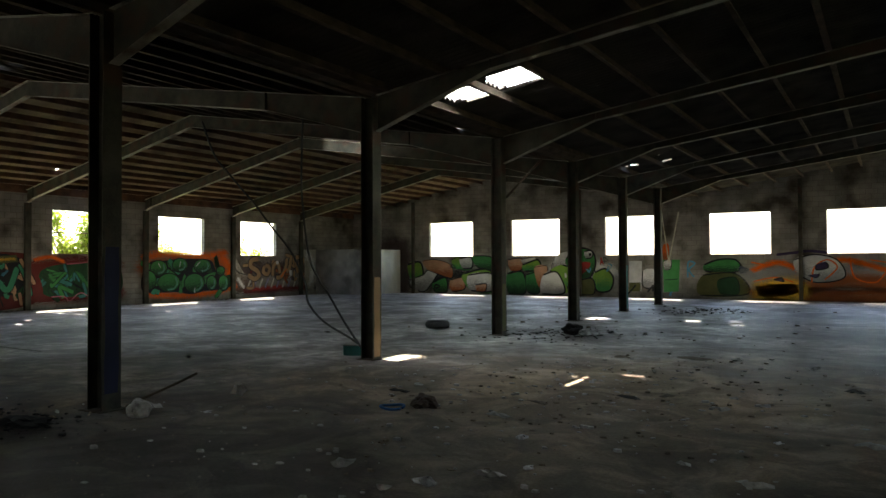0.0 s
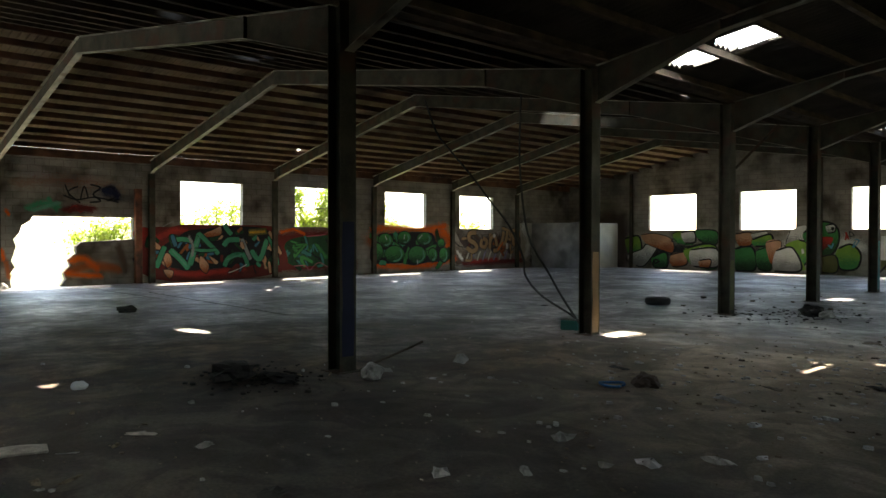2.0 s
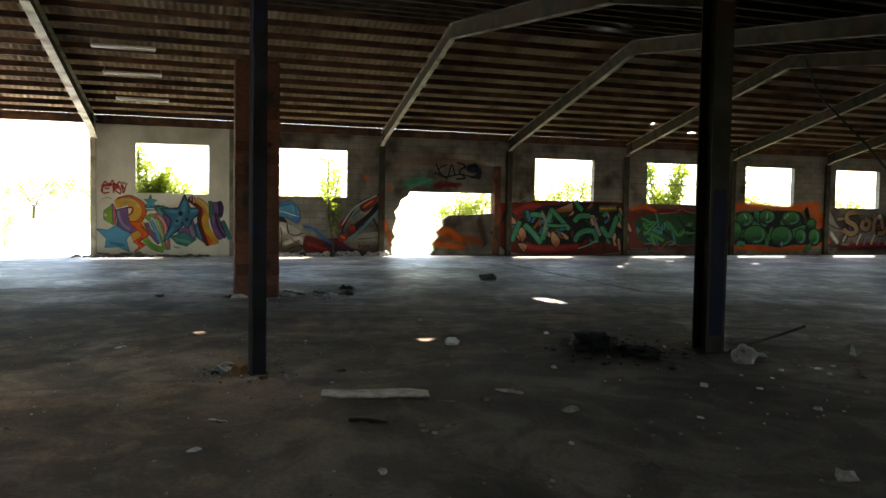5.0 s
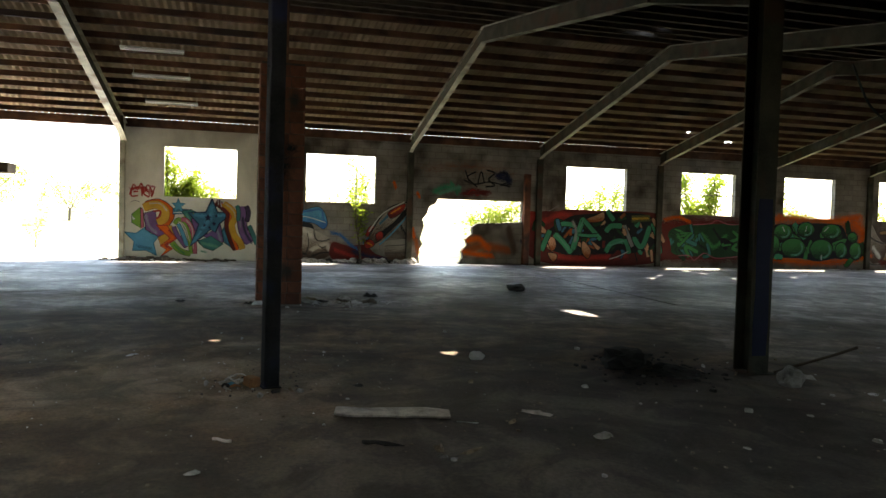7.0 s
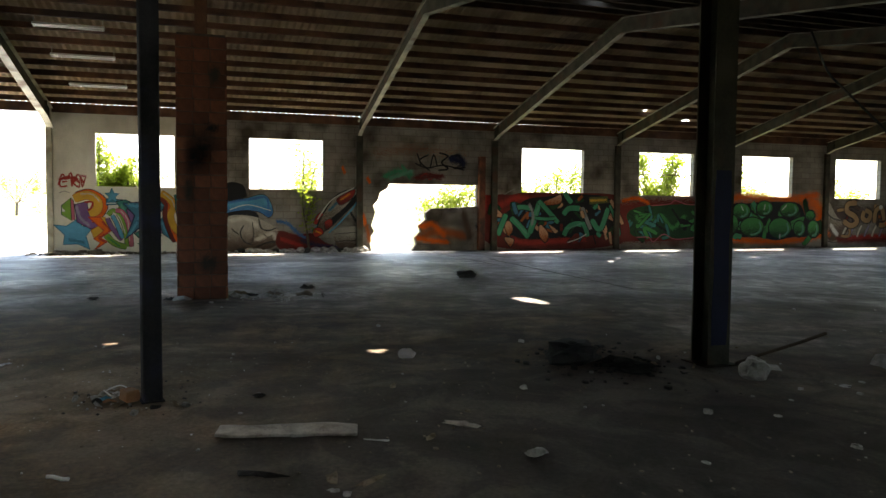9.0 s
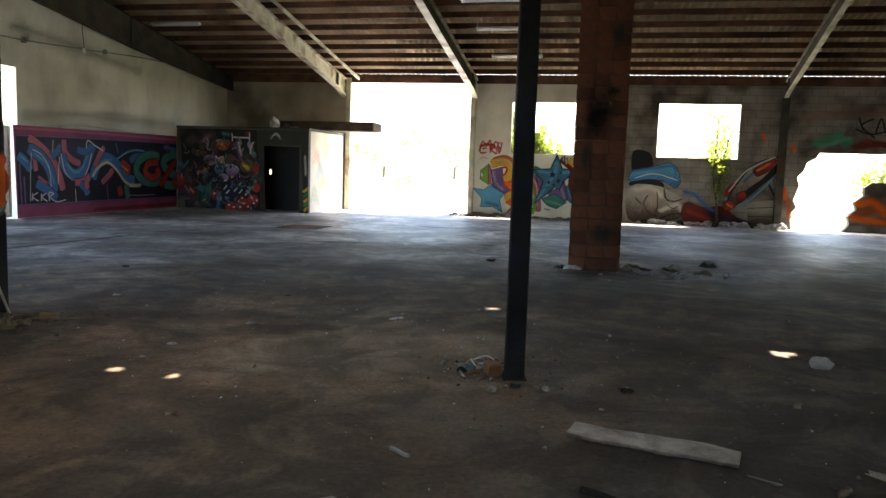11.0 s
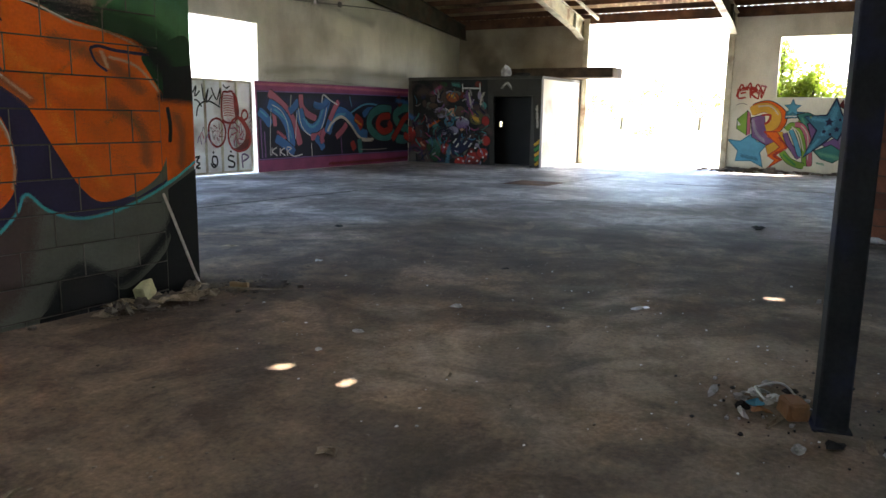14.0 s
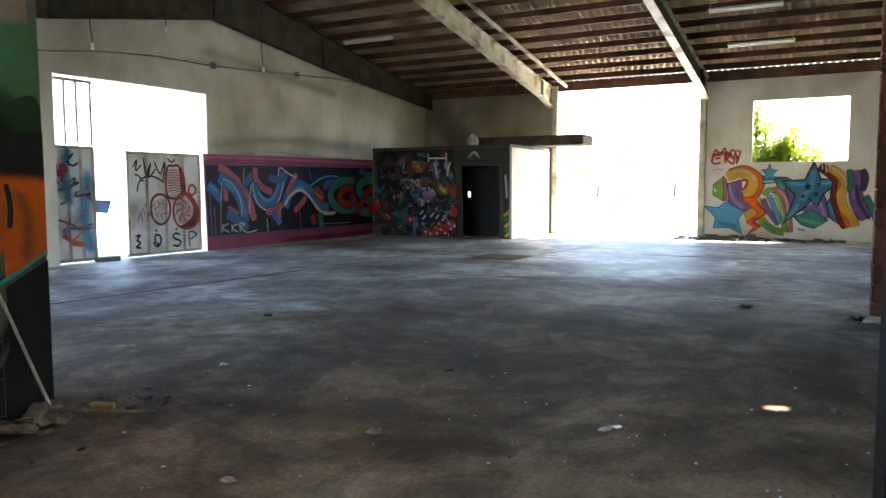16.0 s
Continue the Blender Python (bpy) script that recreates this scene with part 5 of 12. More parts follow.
spray(m, 'black', 'ring', 0.018, [(-11.46, 2.38), (-11.51, 2.31), (-11.63, 2.29), (-11.75, 2.31), (-11.8, 2.37), (-11.76, 2.44), (-11.64, 2.46), (-11.52, 2.44)])
spray(m, 'teal', 'blob', 0, [(-11.08, 0.65), (-11.12, 0.58), (-11.22, 0.54), (-11.33, 0.56), (-11.38, 0.64), (-11.34, 0.72), (-11.23, 0.75), (-11.13, 0.73)])
spray(m, 'black', 'ring', 0.018, [(-11.08, 0.65), (-11.12, 0.58), (-11.22, 0.54), (-11.33, 0.56), (-11.38, 0.64), (-11.34, 0.72), (-11.23, 0.75), (-11.13, 0.73)])
spray(m, 'darkred', 'blob', 0, [(-10.06, 2.06), (-10.1, 1.97), (-10.19, 1.94), (-10.29, 1.97), (-10.34, 2.06), (-10.3, 2.14), (-10.2, 2.18), (-10.1, 2.15)])
spray(m, 'black', 'ring', 0.017, [(-10.06, 2.06), (-10.1, 1.97), (-10.19, 1.94), (-10.29, 1.97), (-10.34, 2.06), (-10.3, 2.14), (-10.2, 2.18), (-10.1, 2.15)])
spray(m, 'darkgreen', 'blob', 0, [(-10.66, 2.38), (-10.7, 2.32), (-10.82, 2.29), (-10.93, 2.32), (-10.98, 2.38), (-10.94, 2.44), (-10.82, 2.47), (-10.71, 2.44)])
spray(m, 'black', 'ring', 0.018, [(-10.66, 2.38), (-10.7, 2.32), (-10.82, 2.29), (-10.93, 2.32), (-10.98, 2.38), (-10.94, 2.44), (-10.82, 2.47), (-10.71, 2.44)])
spray(m, 'slate', 'blob', 0, [(-11.43, 0.47), (-11.48, 0.41), (-11.6, 0.37), (-11.72, 0.39), (-11.77, 0.45), (-11.73, 0.52), (-11.61, 0.55), (-11.48, 0.53)])
spray(m, 'black', 'ring', 0.018, [(-11.43, 0.47), (-11.48, 0.41), (-11.6, 0.37), (-11.72, 0.39), (-11.77, 0.45), (-11.73, 0.52), (-11.61, 0.55), (-11.48, 0.53)])
spray(m, 'slate', 'blob', 0, [(-9.76, 0.33), (-9.81, 0.23), (-9.91, 0.19), (-10.03, 0.22), (-10.08, 0.32), (-10.04, 0.42), (-9.93, 0.47), (-9.82, 0.43)])
spray(m, 'black', 'ring', 0.017, [(-9.76, 0.33), (-9.81, 0.23), (-9.91, 0.19), (-10.03, 0.22), (-10.08, 0.32), (-10.04, 0.42), (-9.93, 0.47), (-9.82, 0.43)])
spray(m, 'darkred', 'blob', 0, [(-9.77, 1.05), (-9.81, 0.99), (-9.94, 0.95), (-10.07, 0.97), (-10.12, 1.03), (-10.07, 1.1), (-9.95, 1.13), (-9.82, 1.11)])
spray(m, 'black', 'ring', 0.018, [(-9.77, 1.05), (-9.81, 0.99), (-9.94, 0.95), (-10.07, 0.97), (-10.12, 1.03), (-10.07, 1.1), (-9.95, 1.13), (-9.82, 1.11)])
spray(m, 'navy', 'blob', 0, [(-11.43, 2.07), (-11.45, 1.97), (-11.53, 1.93), (-11.6, 1.97), (-11.64, 2.07), (-11.61, 2.17), (-11.54, 2.22), (-11.46, 2.17)])
spray(m, 'black', 'ring', 0.017, [(-11.43, 2.07), (-11.45, 1.97), (-11.53, 1.93), (-11.6, 1.97), (-11.64, 2.07), (-11.61, 2.17), (-11.54, 2.22), (-11.46, 2.17)])
spray(m, 'darkred', 'blob', 0, [(-9.67, 0.39), (-9.7, 0.3), (-9.78, 0.26), (-9.87, 0.29), (-9.91, 0.38), (-9.88, 0.47), (-9.79, 0.51), (-9.71, 0.48)])
spray(m, 'black', 'ring', 0.018, [(-9.67, 0.39), (-9.7, 0.3), (-9.78, 0.26), (-9.87, 0.29), (-9.91, 0.38), (-9.88, 0.47), (-9.79, 0.51), (-9.71, 0.48)])
spray(m, 'slate', 'blob', 0, [(-10.71, 0.99), (-10.74, 0.89), (-10.84, 0.84), (-10.95, 0.88), (-10.99, 0.98), (-10.96, 1.08), (-10.86, 1.13), (-10.75, 1.09)])
spray(m, 'black', 'ring', 0.017, [(-10.71, 0.99), (-10.74, 0.89), (-10.84, 0.84), (-10.95, 0.88), (-10.99, 0.98), (-10.96, 1.08), (-10.86, 1.13), (-10.75, 1.09)])
spray(m, 'lilac', 'blob', 0, [(-9.44, 0.08), (-9.47, 0.01), (-9.57, -0.02), (-9.67, -0.0), (-9.71, 0.06), (-9.67, 0.12), (-9.58, 0.15), (-9.48, 0.14)])
spray(m, 'black', 'ring', 0.018, [(-9.44, 0.08), (-9.47, 0.01), (-9.57, -0.02), (-9.67, -0.0), (-9.71, 0.06), (-9.67, 0.12), (-9.58, 0.15), (-9.48, 0.14)])
spray(m, 'navy', 'blob', 0, [(-9.2, 0.3), (-9.23, 0.21), (-9.33, 0.17), (-9.42, 0.2), (-9.47, 0.28), (-9.43, 0.37), (-9.34, 0.41), (-9.24, 0.38)])
spray(m, 'black', 'ring', 0.017, [(-9.2, 0.3), (-9.23, 0.21), (-9.33, 0.17), (-9.42, 0.2), (-9.47, 0.28), (-9.43, 0.37), (-9.34, 0.41), (-9.24, 0.38)])
spray(m, 'teal', 'blob', 0, [(-10.01, 0.06), (-10.03, 0.0), (-10.1, -0.02), (-10.17, -0.0), (-10.21, 0.04), (-10.18, 0.1), (-10.11, 0.12), (-10.04, 0.1)])
spray(m, 'black', 'ring', 0.018, [(-10.01, 0.06), (-10.03, 0.0), (-10.1, -0.02), (-10.17, -0.0), (-10.21, 0.04), (-10.18, 0.1), (-10.11, 0.12), (-10.04, 0.1)])
spray(m, 'purple', 'blob', 0, [(-9.51, 0.07), (-9.53, -0.02), (-9.58, -0.06), (-9.64, -0.02), (-9.67, 0.06), (-9.65, 0.15), (-9.6, 0.19), (-9.54, 0.16)])
spray(m, 'black', 'ring', 0.018, [(-9.51, 0.07), (-9.53, -0.02), (-9.58, -0.06), (-9.64, -0.02), (-9.67, 0.06), (-9.65, 0.15), (-9.6, 0.19), (-9.54, 0.16)])
spray(m, 'darkred', 'blob', 0, [(-9.49, 2.38), (-9.52, 2.3), (-9.6, 2.27), (-9.69, 2.3), (-9.73, 2.37), (-9.7, 2.45), (-9.62, 2.48), (-9.53, 2.45)])
spray(m, 'black', 'ring', 0.017, [(-9.49, 2.38), (-9.52, 2.3), (-9.6, 2.27), (-9.69, 2.3), (-9.73, 2.37), (-9.7, 2.45), (-9.62, 2.48), (-9.53, 2.45)])
spray(m, 'steel', 'blob', 0, [(-11.54, 0.88), (-11.56, 0.79), (-11.62, 0.75), (-11.68, 0.79), (-11.71, 0.88), (-11.69, 0.97), (-11.63, 1.01), (-11.57, 0.97)])
spray(m, 'black', 'ring', 0.018, [(-11.54, 0.88), (-11.56, 0.79), (-11.62, 0.75), (-11.68, 0.79), (-11.71, 0.88), (-11.69, 0.97), (-11.63, 1.01), (-11.57, 0.97)])
spray(m, 'navy', 'blob', 0, [(-10.22, 0.2), (-10.24, 0.14), (-10.31, 0.11), (-10.38, 0.13), (-10.42, 0.19), (-10.39, 0.25), (-10.32, 0.28), (-10.25, 0.26)])
spray(m, 'black', 'ring', 0.017, [(-10.22, 0.2), (-10.24, 0.14), (-10.31, 0.11), (-10.38, 0.13), (-10.42, 0.19), (-10.39, 0.25), (-10.32, 0.28), (-10.25, 0.26)])
spray(m, 'lilac', 'blob', 0, [(-10.87, 2.22), (-10.91, 2.17), (-11.01, 2.15), (-11.12, 2.17), (-11.16, 2.22), (-11.12, 2.27), (-11.02, 2.29), (-10.92, 2.27)])
spray(m, 'black', 'ring', 0.018, [(-10.87, 2.22), (-10.91, 2.17), (-11.01, 2.15), (-11.12, 2.17), (-11.16, 2.22), (-11.12, 2.27), (-11.02, 2.29), (-10.92, 2.27)])
spray(m, 'teal', 'blob', 0, [(-9.3, 1.75), (-9.33, 1.67), (-9.39, 1.63), (-9.46, 1.66), (-9.5, 1.75), (-9.47, 1.83), (-9.41, 1.87), (-9.34, 1.83)])
spray(m, 'black', 'ring', 0.017, [(-9.3, 1.75), (-9.33, 1.67), (-9.39, 1.63), (-9.46, 1.66), (-9.5, 1.75), (-9.47, 1.83), (-9.41, 1.87), (-9.34, 1.83)])
spray(m, 'navy', 'blob', 0, [(-10.72, 0.08), (-10.76, 0.0), (-10.88, -0.04), (-11.0, -0.01), (-11.05, 0.06), (-11.01, 0.14), (-10.89, 0.18), (-10.77, 0.15)])
spray(m, 'black', 'ring', 0.018, [(-10.72, 0.08), (-10.76, 0.0), (-10.88, -0.04), (-11.0, -0.01), (-11.05, 0.06), (-11.01, 0.14), (-10.89, 0.18), (-10.77, 0.15)])
spray(m, 'purple', 'blob', 0, [(-9.48, 1.52), (-9.52, 1.44), (-9.63, 1.4), (-9.74, 1.43), (-9.79, 1.51), (-9.75, 1.6), (-9.64, 1.64), (-9.53, 1.61)])
spray(m, 'black', 'ring', 0.017, [(-9.48, 1.52), (-9.52, 1.44), (-9.63, 1.4), (-9.74, 1.43), (-9.79, 1.51), (-9.75, 1.6), (-9.64, 1.64), (-9.53, 1.61)])
spray(m, 'steel', 'blob', 0, [(-10.01, 0.16), (-10.05, 0.08), (-10.15, 0.05), (-10.25, 0.07), (-10.29, 0.14), (-10.26, 0.22), (-10.16, 0.26), (-10.06, 0.23)])
spray(m, 'black', 'ring', 0.017, [(-10.01, 0.16), (-10.05, 0.08), (-10.15, 0.05), (-10.25, 0.07), (-10.29, 0.14), (-10.26, 0.22), (-10.16, 0.26), (-10.06, 0.23)])
spray(m, 'teal', 'blob', 0, [(-9.38, 1.41), (-9.4, 1.35), (-9.47, 1.32), (-9.54, 1.34), (-9.57, 1.4), (-9.55, 1.46), (-9.48, 1.49), (-9.41, 1.47)])
spray(m, 'black', 'ring', 0.017, [(-9.38, 1.41), (-9.4, 1.35), (-9.47, 1.32), (-9.54, 1.34), (-9.57, 1.4), (-9.55, 1.46), (-9.48, 1.49), (-9.41, 1.47)])
spray(m, 'navy', 'blob', 0, [(-11.58, 1.39), (-11.62, 1.34), (-11.73, 1.31), (-11.84, 1.33), (-11.88, 1.38), (-11.84, 1.43), (-11.74, 1.46), (-11.63, 1.44)])
spray(m, 'black', 'ring', 0.018, [(-11.58, 1.39), (-11.62, 1.34), (-11.73, 1.31), (-11.84, 1.33), (-11.88, 1.38), (-11.84, 1.43), (-11.74, 1.46), (-11.63, 1.44)])
spray(m, 'slate', 'blob', 0, [(-10.18, 2.11), (-10.22, 2.05), (-10.32, 2.02), (-10.42, 2.05), (-10.46, 2.11), (-10.42, 2.17), (-10.33, 2.2), (-10.23, 2.17)])
spray(m, 'black', 'ring', 0.017, [(-10.18, 2.11), (-10.22, 2.05), (-10.32, 2.02), (-10.42, 2.05), (-10.46, 2.11), (-10.42, 2.17), (-10.33, 2.2), (-10.23, 2.17)])
spray(m, 'navy', 'blob', 0, [(-9.91, 1.58), (-9.96, 1.49), (-10.07, 1.45), (-10.18, 1.49), (-10.23, 1.57), (-10.19, 1.66), (-10.08, 1.7), (-9.97, 1.66)])
spray(m, 'black', 'ring', 0.018, [(-9.91, 1.58), (-9.96, 1.49), (-10.07, 1.45), (-10.18, 1.49), (-10.23, 1.57), (-10.19, 1.66), (-10.08, 1.7), (-9.97, 1.66)])
spray(m, 'lilac', 'blob', 0, [(-10.13, 0.12), (-10.15, 0.06), (-10.21, 0.03), (-10.26, 0.05), (-10.29, 0.11), (-10.27, 0.17), (-10.22, 0.2), (-10.16, 0.18)])
spray(m, 'black', 'ring', 0.017, [(-10.13, 0.12), (-10.15, 0.06), (-10.21, 0.03), (-10.26, 0.05), (-10.29, 0.11), (-10.27, 0.17), (-10.22, 0.2), (-10.16, 0.18)])
spray(m, 'purple', 'blob', 0, [(-10.87, 0.95), (-10.9, 0.89), (-10.97, 0.86), (-11.04, 0.88), (-11.08, 0.94), (-11.05, 1.01), (-10.98, 1.03), (-10.9, 1.01)])
spray(m, 'black', 'ring', 0.018, [(-10.87, 0.95), (-10.9, 0.89), (-10.97, 0.86), (-11.04, 0.88), (-11.08, 0.94), (-11.05, 1.01), (-10.98, 1.03), (-10.9, 1.01)])
spray(m, 'navy', 'blob', 0, [(-9.56, 1.81), (-9.6, 1.76), (-9.71, 1.74), (-9.82, 1.76), (-9.87, 1.81), (-9.83, 1.86), (-9.72, 1.88), (-9.61, 1.86)])
spray(m, 'black', 'ring', 0.017, [(-9.56, 1.81), (-9.6, 1.76), (-9.71, 1.74), (-9.82, 1.76), (-9.87, 1.81), (-9.83, 1.86), (-9.72, 1.88), (-9.61, 1.86)])
spray(m, 'lilac', 'blob', 0, [(-9.25, 0.83), (-9.27, 0.76), (-9.34, 0.72), (-9.41, 0.75), (-9.44, 0.82), (-9.42, 0.9), (-9.35, 0.93), (-9.28, 0.9)])
spray(m, 'black', 'ring', 0.017, [(-9.25, 0.83), (-9.27, 0.76), (-9.34, 0.72), (-9.41, 0.75), (-9.44, 0.82), (-9.42, 0.9), (-9.35, 0.93), (-9.28, 0.9)])
spray(m, 'dusk', 'blob', 0, [(-11.04, 1.96), (-11.08, 1.87), (-11.16, 1.83), (-11.25, 1.86), (-11.29, 1.95), (-11.26, 2.04), (-11.18, 2.08), (-11.09, 2.04)])
spray(m, 'black', 'ring', 0.018, [(-11.04, 1.96), (-11.08, 1.87), (-11.16, 1.83), (-11.25, 1.86), (-11.29, 1.95), (-11.26, 2.04), (-11.18, 2.08), (-11.09, 2.04)])
spray(m, 'steel', 'blob', 0, [(-10.05, 0.14), (-10.09, 0.08), (-10.19, 0.04), (-10.29, 0.06), (-10.33, 0.12), (-10.29, 0.19), (-10.2, 0.22), (-10.1, 0.2)])
spray(m, 'black', 'ring', 0.017, [(-10.05, 0.14), (-10.09, 0.08), (-10.19, 0.04), (-10.29, 0.06), (-10.33, 0.12), (-10.29, 0.19), (-10.2, 0.22), (-10.1, 0.2)])
spray(m, 'brown', 'blob', 0, [(-11.39, 0.58), (-11.42, 0.51), (-11.5, 0.47), (-11.57, 0.5), (-11.61, 0.57), (-11.58, 0.65), (-11.51, 0.69), (-11.43, 0.66)])
spray(m, 'black', 'ring', 0.018, [(-11.39, 0.58), (-11.42, 0.51), (-11.5, 0.47), (-11.57, 0.5), (-11.61, 0.57), (-11.58, 0.65), (-11.51, 0.69), (-11.43, 0.66)])
spray(m, 'dusk', 'blob', 0, [(-11.07, 2.11), (-11.11, 2.05), (-11.21, 2.02), (-11.32, 2.05), (-11.37, 2.11), (-11.33, 2.17), (-11.22, 2.2), (-11.12, 2.18)])
spray(m, 'black', 'ring', 0.017, [(-11.07, 2.11), (-11.11, 2.05), (-11.21, 2.02), (-11.32, 2.05), (-11.37, 2.11), (-11.33, 2.17), (-11.22, 2.2), (-11.12, 2.18)])
spray(m, 'slate', 'blob', 0, [(-11.14, 1.74), (-11.18, 1.65), (-11.3, 1.61), (-11.42, 1.65), (-11.47, 1.73), (-11.43, 1.82), (-11.31, 1.86), (-11.19, 1.83)])
spray(m, 'black', 'ring', 0.018, [(-11.14, 1.74), (-11.18, 1.65), (-11.3, 1.61), (-11.42, 1.65), (-11.47, 1.73), (-11.43, 1.82), (-11.31, 1.86), (-11.19, 1.83)])
spray(m, 'slate', 'blob', 0, [(-10.83, 2.1), (-10.85, 2.01), (-10.92, 1.98), (-11.0, 2.01), (-11.03, 2.1), (-11.01, 2.19), (-10.93, 2.22), (-10.86, 2.19)])
spray(m, 'black', 'ring', 0.018, [(-10.83, 2.1), (-10.85, 2.01), (-10.92, 1.98), (-11.0, 2.01), (-11.03, 2.1), (-11.01, 2.19), (-10.93, 2.22), (-10.86, 2.19)])
spray(m, 'dusk', 'blob', 0, [(-10.45, 0.88), (-10.48, 0.8), (-10.55, 0.77), (-10.62, 0.8), (-10.66, 0.87), (-10.63, 0.95), (-10.56, 0.98), (-10.49, 0.95)])
spray(m, 'black', 'ring', 0.017, [(-10.45, 0.88), (-10.48, 0.8), (-10.55, 0.77), (-10.62, 0.8), (-10.66, 0.87), (-10.63, 0.95), (-10.56, 0.98), (-10.49, 0.95)])
spray(m, 'lilac', 'blob', 0, [(-9.48, 2.05), (-9.49, 1.96), (-9.54, 1.92), (-9.6, 1.96), (-9.63, 2.05), (-9.61, 2.15), (-9.56, 2.19), (-9.5, 2.15)])
spray(m, 'black', 'ring', 0.017, [(-9.48, 2.05), (-9.49, 1.96), (-9.54, 1.92), (-9.6, 1.96), (-9.63, 2.05), (-9.61, 2.15), (-9.56, 2.19), (-9.5, 2.15)])
spray(m, 'slate', 'blob', 0, [(-9.19, 1.41), (-9.23, 1.32), (-9.35, 1.27), (-9.48, 1.31), (-9.53, 1.4), (-9.49, 1.5), (-9.37, 1.54), (-9.24, 1.51)])
spray(m, 'black', 'ring', 0.017, [(-9.19, 1.41), (-9.23, 1.32), (-9.35, 1.27), (-9.48, 1.31), (-9.53, 1.4), (-9.49, 1.5), (-9.37, 1.54), (-9.24, 1.51)])
spray(m, 'teal', 'blob', 0, [(-11.49, 1.28), (-11.54, 1.19), (-11.66, 1.15), (-11.78, 1.18), (-11.84, 1.27), (-11.79, 1.36), (-11.67, 1.4), (-11.55, 1.37)])
spray(m, 'black', 'ring', 0.018, [(-11.49, 1.28), (-11.54, 1.19), (-11.66, 1.15), (-11.78, 1.18), (-11.84, 1.27), (-11.79, 1.36), (-11.67, 1.4), (-11.55, 1.37)])
spray(m, 'dusk', 'blob', 0, [(-10.18, 0.28), (-10.22, 0.19), (-10.33, 0.14), (-10.45, 0.17), (-10.5, 0.26), (-10.46, 0.35), (-10.35, 0.39), (-10.23, 0.36)])
spray(m, 'black', 'ring', 0.018, [(-10.18, 0.28), (-10.22, 0.19), (-10.33, 0.14), (-10.45, 0.17), (-10.5, 0.26), (-10.46, 0.35), (-10.35, 0.39), (-10.23, 0.36)])
spray(m, 'dusk', 'blob', 0, [(-11.39, 1.81), (-11.41, 1.72), (-11.47, 1.68), (-11.53, 1.72), (-11.56, 1.8), (-11.54, 1.89), (-11.48, 1.93), (-11.42, 1.89)])
spray(m, 'black', 'ring', 0.018, [(-11.39, 1.81), (-11.41, 1.72), (-11.47, 1.68), (-11.53, 1.72), (-11.56, 1.8), (-11.54, 1.89), (-11.48, 1.93), (-11.42, 1.89)])
spray(m, 'darkgreen', 'blob', 0, [(-9.28, 0.31), (-9.32, 0.24), (-9.42, 0.2), (-9.54, 0.22), (-9.59, 0.29), (-9.54, 0.37), (-9.44, 0.41), (-9.33, 0.38)])
spray(m, 'black', 'ring', 0.017, [(-9.28, 0.31), (-9.32, 0.24), (-9.42, 0.2), (-9.54, 0.22), (-9.59, 0.29), (-9.54, 0.37), (-9.44, 0.41), (-9.33, 0.38)])
spray(m, 'lilac', 'blob', 0, [(-10.44, 2.12), (-10.48, 2.06), (-10.58, 2.03), (-10.68, 2.06), (-10.72, 2.12), (-10.69, 2.18), (-10.59, 2.21), (-10.49, 2.19)])
spray(m, 'black', 'ring', 0.017, [(-10.44, 2.12), (-10.48, 2.06), (-10.58, 2.03), (-10.68, 2.06), (-10.72, 2.12), (-10.69, 2.18), (-10.59, 2.21), (-10.49, 2.19)])
spray(m, 'lilac', 'blob', 0, [(-10.26, 1.43), (-10.31, 1.36), (-10.44, 1.32), (-10.57, 1.35), (-10.63, 1.42), (-10.58, 1.5), (-10.45, 1.53), (-10.32, 1.5)])
spray(m, 'black', 'ring', 0.017, [(-10.26, 1.43), (-10.31, 1.36), (-10.44, 1.32), (-10.57, 1.35), (-10.63, 1.42), (-10.58, 1.5), (-10.45, 1.53), (-10.32, 1.5)])
spray(m, 'navy', 'blob', 0, [(-11.22, 0.01), (-11.26, -0.08), (-11.36, -0.12), (-11.47, -0.09), (-11.51, -0.01), (-11.48, 0.09), (-11.37, 0.13), (-11.27, 0.1)])
spray(m, 'black', 'ring', 0.018, [(-11.22, 0.01), (-11.26, -0.08), (-11.36, -0.12), (-11.47, -0.09), (-11.51, -0.01), (-11.48, 0.09), (-11.37, 0.13), (-11.27, 0.1)])
spray(m, 'lilac', 'blob', 0, [(-10.76, 1.94), (-10.79, 1.86), (-10.89, 1.82), (-11.0, 1.85), (-11.04, 1.94), (-11.01, 2.03), (-10.91, 2.06), (-10.8, 2.03)])
spray(m, 'black', 'ring', 0.017, [(-10.76, 1.94), (-10.79, 1.86), (-10.89, 1.82), (-11.0, 1.85), (-11.04, 1.94), (-11.01, 2.03), (-10.91, 2.06), (-10.8, 2.03)])
spray(m, 'brown', 'blob', 0, [(-10.99, 1.74), (-11.04, 1.68), (-11.15, 1.65), (-11.27, 1.68), (-11.33, 1.74), (-11.28, 1.8), (-11.16, 1.83), (-11.04, 1.81)])
spray(m, 'black', 'ring', 0.018, [(-10.99, 1.74), (-11.04, 1.68), (-11.15, 1.65), (-11.27, 1.68), (-11.33, 1.74), (-11.28, 1.8), (-11.16, 1.83), (-11.04, 1.81)])
spray(m, 'lilac', 'blob', 0, [(-10.38, 1.04), (-10.41, 0.95), (-10.5, 0.91), (-10.59, 0.94), (-10.63, 1.03), (-10.59, 1.12), (-10.51, 1.16), (-10.42, 1.13)])
